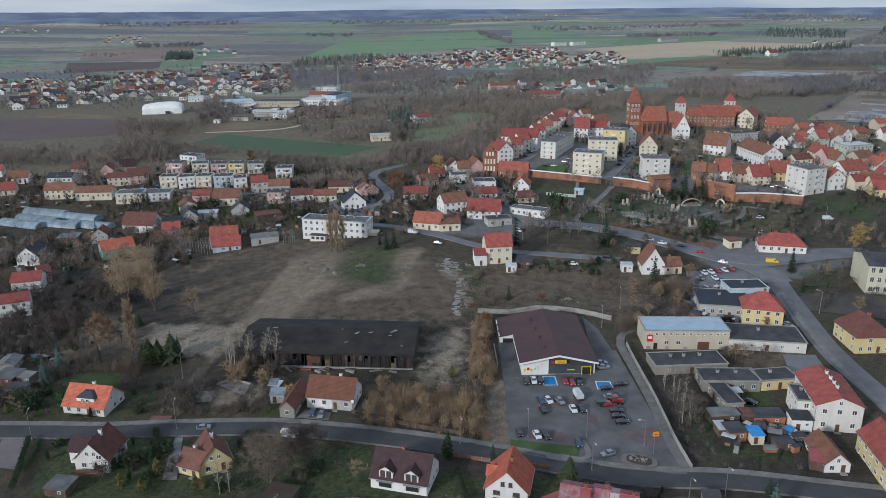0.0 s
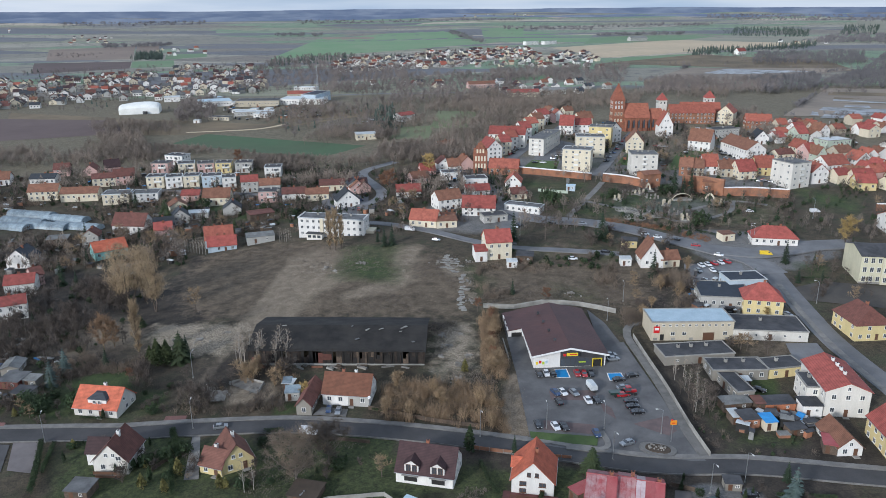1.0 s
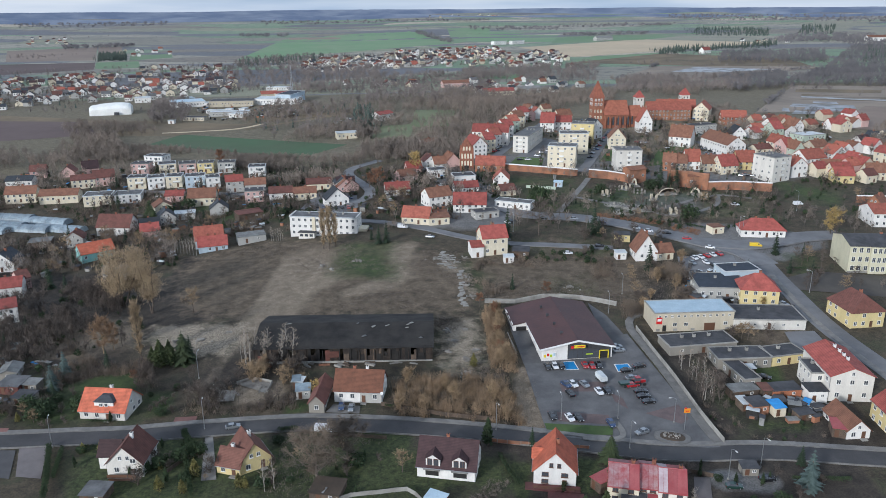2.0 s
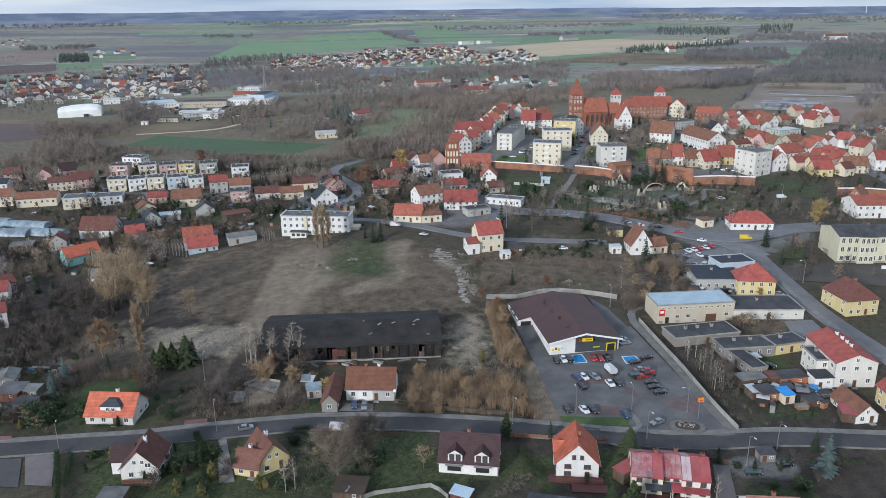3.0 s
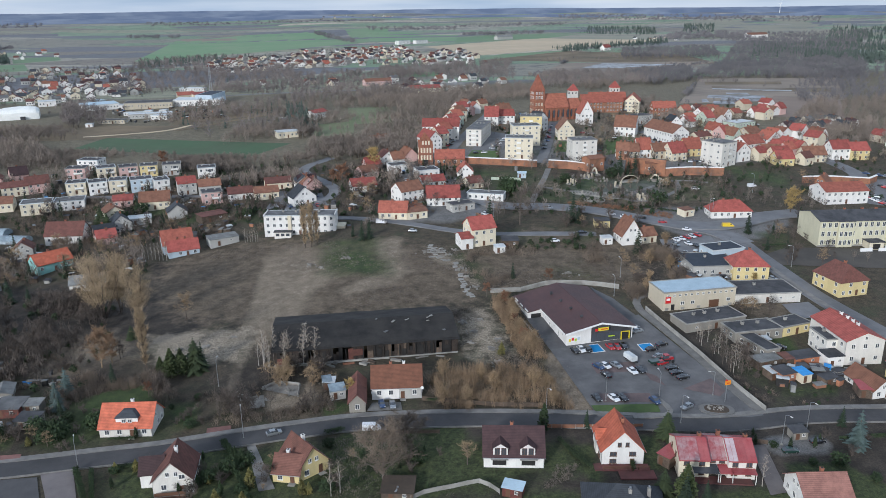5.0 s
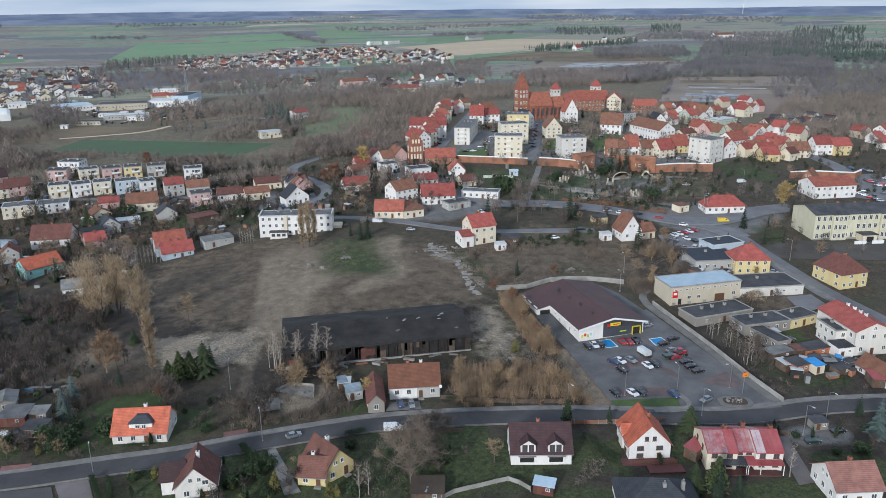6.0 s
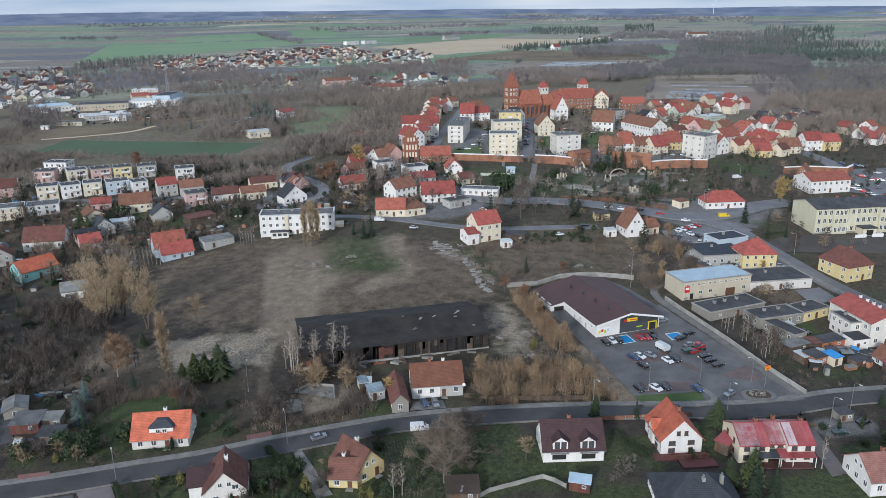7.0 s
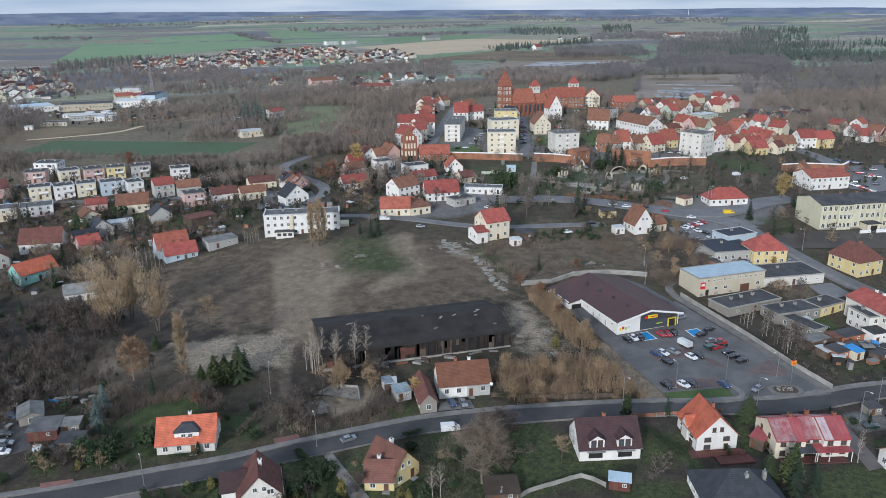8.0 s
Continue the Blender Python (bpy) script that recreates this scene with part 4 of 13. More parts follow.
def needle_tree(seed, height, spread, tiers=13, per=11, tuft=3):
    r = random.Random(seed)
    wood, fine = Shape().tube((0, 0, -0.3), (0, 0, height * 0.96), 0.03 * height ** 0.9, 0.02, 6), Shape()
    for t in range(tiers):
        f = t / (tiers - 1)
        z = height * (0.08 + 0.88 * f)
        reach = spread * (1 - f) ** 0.85 + 0.12
        for k in range(per):
            a = 6.283 * (k + r.random()) / per
            ln = reach * r.uniform(0.72, 1.12)
            tip = Vector((math.cos(a) * ln, math.sin(a) * ln, z - ln * r.uniform(0.2, 0.45)))
            root = Vector((0, 0, z + 0.08 * height * r.uniform(-0.3, 0.6)))
            side = Vector((-math.sin(a), math.cos(a), 0)) * (0.16 * ln + 0.12)
            mid = root.lerp(tip, 0.55)
            fine.face([root, mid - side + Vector((0, 0, -0.1)), tip])
            fine.face([root, tip, mid + side + Vector((0, 0, -0.1))])
            for q in range(tuft):
                s0 = root.lerp(tip, r.uniform(0.3, 1))
                e0 = s0 + Vector((r.gauss(0, 0.3), r.gauss(0, 0.3), r.uniform(-0.4, 0.1))) * (0.4 + 0.25 * ln)
                fine.face([s0 - side * 0.35, s0 + side * 0.35, e0])
    return wood, fine


def leaf_bush(seed, height, spread, n=420, size=0.16, pointed=False):
    r = random.Random(seed)
    wood, fine = Shape(), Shape()
    for k in range(5):
        a = k * 1.3
        wood.tube((0, 0, -0.2), (math.cos(a) * spread * 0.4, math.sin(a) * spread * 0.4, height * 0.6), 0.05, 0.02, 4)
    for i in range(n):
        u = Vector((r.gauss(0, 1), r.gauss(0, 1), r.gauss(0, 1))).normalized() * r.uniform(0.55, 1.03) * (1 + 0.18 * math.sin(i * 1.7))
        f = (u.z + 1) / 2
        wide = (1.15 - f if pointed else 1.0)
        c = Vector((u.x * spread * wide, u.y * spread * wide, height * (0.04 + 0.94 * f)))
        a, b = Vector((r.gauss(0, 1), r.gauss(0, 1), r.gauss(0, 1))).normalized(), Vector((r.gauss(0, 1), r.gauss(0, 1), r.gauss(0, 1))).normalized()
        a, b = a * size * r.uniform(0.7, 1.5), b * size * r.uniform(0.7, 1.5)
        fine.face([c - a, c + b, c + a, c - b])
    return wood, fine


KINDS = {}


def tree_kind(key, shapes, wood_key, fine_key, name, label, size, category="tree"):
    """Keeps one set of meshes for each kind of tree; size is its height."""
    KINDS[key] = (shapes[0].mesh("trunk", M[wood_key]), shapes[1].mesh("crown", M[fine_key]), name, label, size, category)


def plant(key, x, y, height=None, turn=None, group=""):
    """One tree of a kind, at its place, as high as wanted."""
    trunk, crown, name, label, size, category = KINDS[key]
    k = (height or size) / size
    turn = (x * 37.7 + y * 61.3) % 360 if turn is None else turn
    ob = thing(name, label, category, ground_pose(x, y, turn, -0.1, k), group)
    part("trunk" if category == "tree" else "stem", trunk, None, ob)
    part("crown", crown, None, ob)
    return ob


def forest(name, label, key, spots, material, category="trees"):
    """Many trees or bushes that nobody could count, as one object. key: small template; spots: x, y, height, turn."""
    wood, fine = key
    v = np.array(wood.v + fine.v, float)
    size = v[:, 2].max()
    base_f = list(wood.f) + [tuple(i + len(wood.v) for i in f) for f in fine.f]
    pts = np.array(spots, float)
    k, c, s = pts[:, 2] / size, np.cos(pts[:, 3]), np.sin(pts[:, 3])
    out = np.empty((len(pts), len(v), 3))
    out[:, :, 0] = pts[:, 0, None] + k[:, None] * (c[:, None] * v[None, :, 0] - s[:, None] * v[None, :, 1])
    out[:, :, 1] = pts[:, 1, None] + k[:, None] * (s[:, None] * v[None, :, 0] + c[:, None] * v[None, :, 1])
    out[:, :, 2] = (H(pts[:, 0], pts[:, 1]) - 0.1)[:, None] + k[:, None] * v[None, :, 2]
    loops = np.concatenate([np.array(f) for f in base_f])
    lens = np.array([len(f) for f in base_f])
    n = len(pts)
    all_loops = (loops[None, :] + (np.arange(n) * len(v))[:, None]).ravel()
    starts = np.concatenate([[0], np.cumsum(np.tile(lens, n))[:-1]])
    me = bpy.data.meshes.new(name)
    me.vertices.add(n * len(v))
    me.vertices.foreach_set("co", out.ravel())
    me.loops.add(len(all_loops))
    me.loops.foreach_set("vertex_index", all_loops.astype(np.int32))
    me.polygons.add(len(starts))
    me.polygons.foreach_set("loop_start", starts.astype(np.int32))
    me.update(calc_edges=True)
    me.materials.append(M[material])
    return tagged(new(name, me), label, category, "", "stuff")


def clear(x, y, pad=0.0):
    return all((x - a) ** 2 + (y - b) ** 2 > (r + pad) ** 2 for a, b, r in FOOT) and all(not band_hit(x, y, *b) for b in BANDS)


BANDS = []                                   # ground kept free along roads: ax, ay, bx, by, half width


def band_hit(x, y, ax, ay, bx, by, half):
    dx, dy = bx - ax, by - ay
    t = max(0.0, min(1.0, ((x - ax) * dx + (y - ay) * dy) / (dx * dx + dy * dy)))
    return (x - ax - t * dx) ** 2 + (y - ay - t * dy) ** 2 < half * half


def keep_free(points, half):
    for a, b in zip(points, points[1:]):
        BANDS.append((*a, *b, half))


def spots_in(corners, n, lo, hi, seed, pad=0.0, check=True, clump=0.0):
    """Random places in a four-cornered stretch: x, y, height, turn."""
    r = random.Random(seed)
    a, b, c, d = [Vector(q) for q in corners]
    out, tries = [], 0
    while len(out) < n and tries < n * 12:
        tries += 1
        u, v = r.random(), r.random()
        p = (a * (1 - u) + b * u) * (1 - v) + (d * (1 - u) + c * u) * v
        if clump and noise.noise((p.x * clump, p.y * clump, seed)) < -0.05 + 0.25 * r.random():
            continue
        if check and not clear(p.x, p.y, pad):
            continue
        out.append((p.x, p.y, lo + (hi - lo) * r.random(), 6.283 * r.random()))
    return out


def grove(corners, n, kinds, lo, hi, seed, pad=0.5):
    r = random.Random(seed)
    for x, y, h, turn in spots_in(corners, n, lo, hi, seed, pad):
        plant(r.choice(kinds), x, y, h, math.degrees(turn))
        FOOT.append((x, y, 0.8))


# ---- vehicles ----
CARS = {}


def wheel_shapes(r=0.32, w=0.22):
    tyre, rim = Shape().tube((-w / 2, 0, 0), (w / 2, 0, 0), r, r, 14), Shape().tube((-w / 2 - 0.01, 0, 0), (w / 2 + 0.01, 0, 0), r * 0.62, r * 0.62, 10)
    return tyre.mesh("wheel", M["rubber"]), rim.mesh("rim", M["chrome"])


def section(y, half, z0, z1):
    return [(-half, y, z0), (half, y, z0), (half * 1.02, y, z0 + (z1 - z0) * 0.55), (half * 0.93, y, z1), (-half * 0.93, y, z1), (-half * 1.02, y, z0 + (z1 - z0) * 0.55)]


def make_car(key, paint, kind="car", length=4.3, full=True):
    """A parked car, its nose to -y; kept as a model that others are copied from."""
    words = {"car_black": "black", "car_white": "white", "car_silver": "silver", "car_blue": "dark blue", "car_red": "red", "car_green": "dark green", "car_yellow": "yellow"}[paint]
    label = f"{words} parked {'delivery van' if kind == 'van' else 'car'} with dark windows and steel wheels"
    ob = thing("van" if kind == "van" else "car", label, kind, pose(0, 0, -400))
    lh = length / 2
    s = Shape()
    if kind == "van":
        prof = [(-lh, 0.78, 0.35, 0.75), (-lh + 0.15, 0.92, 0.28, 0.98), (-lh + 0.75, 0.96, 0.26, 1.15), (-lh + 1.45, 0.97, 0.26, 1.85), (-lh + 1.8, 0.97, 0.26, 2.0), (lh - 0.1, 0.97, 0.26, 2.0), (lh, 0.94, 0.35, 1.95)]
    else:
        prof = [(-lh, 0.66, 0.36, 0.62), (-lh + 0.12, 0.84, 0.26, 0.74), (-lh + 0.5, 0.89, 0.22, 0.82), (-lh + 1.15, 0.9, 0.22, 0.92), (lh - 0.75, 0.9, 0.22, 0.96), (lh - 0.12, 0.86, 0.26, 0.92), (lh, 0.74, 0.38, 0.84)]
    for p, q in zip(prof, prof[1:]):
        a, b = section(*p), section(*q)
        for i in range(6):
            s.face([a[i], b[i], b[(i + 1) % 6], a[(i + 1) % 6]])
    s.face(section(*prof[0]))
    s.face(section(*prof[-1])[::-1])
    body = part("body", s, M[paint], ob, smooth=False)
    if kind == "van":
        part("windscreen", Shape().hull([(-0.78, -lh + 0.84, 1.22), (0.78, -lh + 0.84, 1.22), (0.78, -lh + 0.9, 1.22), (-0.78, -lh + 0.9, 1.22)], [(-0.7, -lh + 1.36, 1.8), (0.7, -lh + 1.36, 1.8), (0.7, -lh + 1.44, 1.8), (-0.7, -lh + 1.44, 1.8)]), M["glass"], ob)
        for sx in (-1, 1):
            part("side_window", Shape().box(sx * 0.965, -lh + 1.75, 1.2, 0.03, 0.7, 0.5), M["glass"], ob)
    else:
        y0, y1, y2, y3 = -lh + 1.1, -lh + 1.85, lh - 1.05, lh - 0.3
        low = [(-0.8, y0, 0.9), (0.8, y0, 0.9), (0.8, y3, 0.93), (-0.8, y3, 0.93)]
        high = [(-0.62, y1, 1.42), (0.62, y1, 1.42), (0.62, y2, 1.42), (-0.62, y2, 1.42)]
        part("cabin_glass", Shape().hull(low, high), M["glass"], ob, "dark cabin windows")
        part("roof", Shape().hull([(-0.64, y1 - 0.06, 1.41), (0.64, y1 - 0.06, 1.41), (0.64, y2 + 0.08, 1.41), (-0.64, y2 + 0.08, 1.41)], [(-0.56, y1 + 0.06, 1.48), (0.56, y1 + 0.06, 1.48), (0.56, y2 - 0.05, 1.48), (-0.56, y2 - 0.05, 1.48)]), M[paint], ob)
        for sx in (-1, 1) if full else ():
            part("pillar", Shape().hull([(sx * 0.8 - 0.03, 0.05, 0.92), (sx * 0.8 + 0.03, 0.05, 0.92), (sx * 0.8 + 0.03, 0.17, 0.92), (sx * 0.8 - 0.03, 0.17, 0.92)], [(sx * 0.62 - 0.03, 0.05, 1.43), (sx * 0.62 + 0.03, 0.05, 1.43), (sx * 0.62 + 0.03, 0.17, 1.43), (sx * 0.62 - 0.03, 0.17, 1.43)]), M[paint], ob)
    for sx in (-1, 1) if not full else ():
        for sy in (-1, 1):
            part("wheel", WHEEL[0], None, ob, at=pose(sx * 0.8, sy * lh * 0.62, 0.32))
    for sx in (-1, 1) if full else ():
        part("headlight", Shape().box(sx * 0.6, -lh + 0.06, 0.6, 0.34, 0.12, 0.13), M["lamp_glass"], ob)
        part("tail_light", Shape().box(sx * 0.68, lh - 0.05, 0.72, 0.24, 0.1, 0.15), M["tail_red"], ob)
        part("mirror", Shape().box(sx * 0.98, y0 + 0.35 if kind != "van" else -lh + 1.3, 0.92 if kind != "van" else 1.2, 0.18, 0.1, 0.14), M[paint], ob)
        for sy in (-1, 1):
            wh = part("wheel", WHEEL[0], None, ob, at=pose(sx * 0.8, sy * lh * 0.62, 0.32))
            part("rim", WHEEL[1], None, wh)
    CARS[key] = ob
    return ob


def park(key, x, y, turn, dz=0.08, group="parked cars"):
    ob = copy_thing(CARS[key], ground_pose(x, y, turn, dz, 0.9))
    return tagged(ob, "", "", group)


def street_lamp(x, y, turn, height=8.0, arm=1.4):
    ob = thing("street_lamp", "grey steel street lamp with one curved arm", "street lamp", ground_pose(x, y, turn), "street lamps")
    part("pole", Shape().tube((0, 0, -0.4), (0, 0, height), 0.11, 0.06, 8), M["chrome"], ob)
    part("base", Shape().box(0, 0, -0.2, 0.36, 0.36, 0.5), M["concrete"], ob)
    a = part("arm", Shape().tube((0, 0, height - 0.05), (arm * 0.5, 0, height + 0.35), 0.05, 0.045, 6).tube((arm * 0.5, 0, height + 0.35), (arm, 0, height + 0.42), 0.045, 0.04, 6), M["chrome"], ob)
    part("lamp_head", Shape().box(arm + 0.25, 0, height + 0.34, 0.75, 0.26, 0.15, 0, 0, 0.8), M["lamp_glass"], a)
    return ob


def fence(points, height, material, label, name="fence", spacing=2.2, board=True):
    """Posts with boards or rails between them, along a line."""
    ob = thing(name, label, name.replace("_", " "), pose(0, 0, 0))
    line = smooth_line(points, spacing)
    for i, p in enumerate(line):
        part("post", Shape().box(0, 0, -0.4, 0.12, 0.12, height + 0.5), M["concrete" if material != "wood" else "bark"], ob, at=ground_pose(p[0], p[1]))
        if i + 1 < len(line):
            q = line[i + 1]
            h0, h1 = float(H(*p)), float(H(*q))
            d = (q - p) / max(1e-6, np.linalg.norm(q - p))
            n = np.array((-d[1], d[0])) * 0.03
            z0 = 0.08
            part("panel", Shape().hull([(*(p - n), h0 + z0), (*(q - n), h1 + z0), (*(q + n), h1 + z0), (*(p + n), h0 + z0)], [(*(p - n), h0 + height), (*(q - n), h1 + height), (*(q + n), h1 + height), (*(p + n), h0 + height)]), M[material], ob)
    return ob

# ---- special buildings ----
def market(x, y, turn, w, d, h, rise):
    """The supermarket: a low gabled hall with a glazed front, a canopy edge and a loading bay."""
    ob = thing("supermarket", "supermarket hall with maroon sheet roof and glazed white front", "supermarket", pose(x, y, float(H(x, y)) - 0.062 * d / 2 + 0.2, 0, 0, turn))
    FOOT.append((x, y, d * 0.55))
    part("wall", wall_shape(w - 0.6, d - 1.6, h, rise - 0.3, "gable", "y", 2.5), M["white"], ob)
    cover = part("roof", roof_shape(w, d, h, rise, "gable", "y", 0.5, 0.25), M["sheet_maroon"], ob)
    f = Shape()
    for sgn in (-1, 1):
        q = [(sgn * (w / 2 + 0.5), h - rise * 0.5 / (w / 2) - 0.15), (sgn * (w / 2 + 0.5), h - rise * 0.5 / (w / 2) + 0.4), (0, h + rise + 0.4), (0, h + rise - 0.15)]
        f.hull([(a, -d / 2 - 0.5, b) for a, b in q], [(a, -d / 2 - 0.36, b) for a, b in q])
    part("fascia", f, M["white_paint"], ob, "white gable fascia")
    slope = rise / (w / 2)
    x0, x1 = -w * 0.13, w * 0.465
    yf = -d / 2 + 0.62
    dark_front = part("shop_front", Shape().hull([(x0, yf, 0.2), (0, yf, 0.2), (x1, yf, 0.2), (x1, yf + 0.16, 0.2), (0, yf + 0.16, 0.2), (x0, yf + 0.16, 0.2)], [(x0, yf, h + rise - 0.45 + slope * x0), (0, yf, h + rise - 0.45), (x1, yf, h + rise - 0.45 - slope * x1), (x1, yf + 0.16, h + rise - 0.45 - slope * x1), (0, yf + 0.16, h + rise - 0.45), (x0, yf + 0.16, h + rise - 0.45 + slope * x0)]), M["tar"], ob, "dark shop front")
    for k in range(7):
        part("shop_window", Shape().box(x0 + 0.9 + k * 1.45, yf - 0.03, 0.4, 1.3, 0.06, 2.5), M["glass"], dark_front)
    part("lit_strip", Shape().box(w * 0.17, yf - 0.06, 1.4, 2.2, 0.06, 0.35), M["lime_paint"], dark_front)
    pic = part("poster", Shape().box(-w * 0.38, -d / 2 + 0.68, 0.9, w * 0.19, 0.1, 1.9), M["white_paint"], ob, "pale advertising poster")
    for k, mk in enumerate(("yellow_paint", "red_paint", "lime_paint", "sheet_blue")):
        part("poster_block", Shape().box(-w * 0.38 + (k - 1.5) * 0.95, -d / 2 + 0.6, 1.1 + 0.35 * (k % 2), 0.7, 0.06, 0.9), M[mk], pic)
    sign = part("sign", Shape().box(0.4, -d / 2 - 0.6, h + 0.25, 3.4, 0.16, 1.0), M["yellow_paint"], ob, "yellow lit shop sign with a red shape")
    part("sign_bar", Shape().box(0.7, -d / 2 - 0.7, h + 0.6, 2.2, 0.05, 0.3), M["red_paint"], sign)
    part("sign_mark", Shape().box(-1.9, -d / 2 - 0.6, h + 0.2, 0.8, 0.16, 0.8), M["red_paint"], sign)
    porch = part("entrance_portal", Shape().box(w * 0.37, -d / 2 + 0.4, 2.55, 2.9, 0.5, 0.2).box(w * 0.37 - 1.35, -d / 2 + 0.4, 0, 0.2, 0.5, 2.55).box(w * 0.37 + 1.35, -d / 2 + 0.4, 0, 0.2, 0.5, 2.55), M["yellow_paint"], ob, "yellow entrance portal")
    part("entrance_door", Shape().box(w * 0.37, -d / 2 + 0.58, 0.1, 2.5, 0.06, 2.4), M["dark"], porch)
    y0, y1, deep = -d / 2 + d * 0.58, d / 2 - 0.5, 5.0
    low_h = h - deep * slope
    annex = part("loading_annex", Shape().hull([(-w / 2 - deep + 0.4, y0 + 0.4, -2.5), (-w / 2 + 0.4, y0 + 0.4, -2.5), (-w / 2 + 0.4, y1, -2.5), (-w / 2 - deep + 0.4, y1, -2.5)], [(-w / 2 - deep + 0.4, y0 + 0.4, low_h + 0.1), (-w / 2 + 0.4, y0 + 0.4, h - 0.1), (-w / 2 + 0.4, y1, h - 0.1), (-w / 2 - deep + 0.4, y1, low_h + 0.1)]), M["white"], ob, "white loading annex under the run-down roof")
    part("annex_roof", Shape().hull([(-w / 2 - deep, y0, low_h + 0.12), (-w / 2 - 0.45, y0, h - 0.06), (-w / 2 - 0.45, d / 2, h - 0.06), (-w / 2 - deep, d / 2, low_h + 0.12)], [(-w / 2 - deep, y0, low_h + 0.36), (-w / 2 - 0.45, y0, h + 0.18), (-w / 2 - 0.45, d / 2, h + 0.18), (-w / 2 - deep, d / 2, low_h + 0.36)]), M["sheet_maroon"], annex)
    part("annex_gate", Shape().box(-w / 2 - deep / 2 + 0.6, y0 + 0.36, 0, 3.4, 0.1, 2.5), M["dark"], annex)
    for k in range(3):
        part("annex_parapet", Shape().box(-w / 2 - deep + 0.2, y0 + 1.6 + k * (y1 - y0) / 3, low_h - 0.4, 0.3, 2.6, 1.1), M["white"], annex)
    part("eave_trim", Shape().box(-w / 2 - 0.52, -d / 2 + d * 0.29, h - 0.28, 0.16, d * 0.58, 0.4), M["white_paint"], ob)
    part("ramp_wall", Shape().box(-w / 2 - 6.5, -d * 0.12, -1.5, 0.3, d * 0.4, 2.4), M["concrete"], ob)
    for k in range(5):
        add_window(ob, pose(-w / 2 + 0.3, -d * 0.4 + k * 3.6, 1.2 if k % 2 else 2.4, 0, 0, -90), 0.9, 2.0 if k % 2 else 0.7)
    for k in range(4):
        part("roof_vent", Shape().box(-w * 0.22 + 0.5 * k, d * (0.3 - 0.2 * k), h + rise * 0.5, 0.7, 0.7, rise * 0.25 + 0.7), M["tar"], cover)
    return ob


def barn(x, y, turn, w, d, h, rise):
    """A long burnt-out barn: charred roof, broken timber front."""
    ob = thing("ruined_barn", "long burnt-out barn with a charred black roof and broken timber walls", "barn", pose(x, y, float(H(x, y)) - 0.062 * d / 2, 0, 0, turn))
    FOOT.append((x - w * 0.3, y, d * 0.6)), FOOT.append((x, y, d * 0.6)), FOOT.append((x + w * 0.3, y, d * 0.6))
    r = random.Random(5)
    s = Shape()
    s.box(0, d / 2 - 0.2, -1.5, w, 0.4, h + 0.9)
    for sx in (-1, 1):
        s.box(sx * (w / 2 - 0.2), 0, -1.5, 0.4, d - 0.8, h + 0.9)
        s.hull([(sx * (w / 2 - 0.2) - 0.2, -d / 2 + 0.2, h - 0.6), (sx * (w / 2 - 0.2) + 0.2, -d / 2 + 0.2, h - 0.6), (sx * (w / 2 - 0.2) + 0.2, d / 2 - 0.4, h - 0.6), (sx * (w / 2 - 0.2) - 0.2, d / 2 - 0.4, h - 0.6)],
               [(sx * (w / 2 - 0.2) - 0.2, -0.05, h + rise - 0.75), (sx * (w / 2 - 0.2) + 0.2, -0.05, h + rise - 0.75), (sx * (w / 2 - 0.2) + 0.2, 0.05, h + rise - 0.75), (sx * (w / 2 - 0.2) - 0.2, 0.05, h + rise - 0.75)])
    part("wall", s, M["wood"], ob)
    # the roof: strips of charred felt, sagging and torn
    n, m = 40, 8
    g = Shape()
    top = lambda i, j: (-w / 2 - 0.5 + (w + 1.0) * i / n, -d / 2 - 0.8 + (d + 1.3) * j / m,
                        h - 0.15 + rise * (1 - abs((-d / 2 - 0.8 + (d + 1.3) * j / m) / (d / 2 + 0.8))) + 0.28 * noise.noise((i * 0.25, j * 0.5, 2.0)) - 0.15)
    ends = [top(i, j) for j in range(m + 1) for i in range(n + 1)]
    g.v = ends + [(a, b, c - 0.14) for a, b, c in ends]
    k, half = n + 1, len(ends)
    for i in range(n):
        for j in range(m):
            q = (j * k + i, j * k + i + 1, (j + 1) * k + i + 1, (j + 1) * k + i)
            g.f += [q, tuple(half + v for v in q[::-1])]
            for e0, e1, edge in ((0, 1, j == 0), (1, 2, i == n - 1), (2, 3, j == m - 1), (3, 0, i == 0)):
                if edge:
                    g.f.append((q[e1], q[e0], half + q[e0], half + q[e1]))
    g.m = [0] * len(g.f)
    cover = part("roof", g, M["charred"], ob, "charred sagging roof")
    for k in range(9):
        u, v = r.uniform(-0.45, 0.45) * w, -r.uniform(0.05, 0.4) * d
        part("roof_scrap", Shape().box(u, v, h + rise * (1 + 2 * v / d) + 0.1, r.uniform(0.5, 1.8), r.uniform(0.3, 0.9), 0.12, 0, r.uniform(0, 60)), M["concrete" if k % 3 else "tar_light"], cover)
    for i in range(int(w / 2.6) + 1):
        u = -w / 2 + 0.3 + i * 2.6 + r.uniform(-0.5, 0.5)
        part("post", Shape().box(u, -d / 2, -1.0, 0.24, 0.24, (h + 1.0) * r.choice((1, 1, 0.8)), 0, r.uniform(-9, 9)), M["charred" if i % 3 else "char_wood"], ob)
        if i and r.random() < 0.72:
            a = r.choice((0.4, 0.9, 1.4))
            part("board_panel", Shape().box(u - 1.3, -d / 2 + 0.02, a - 0.9, 2.2 * r.uniform(0.5, 1), 0.08, r.uniform(0.8, h - a - 0.2) + 0.5), M[r.choice(("wood", "charred", "charred", "char_wood", "char_wood", "t_brown"))], ob)
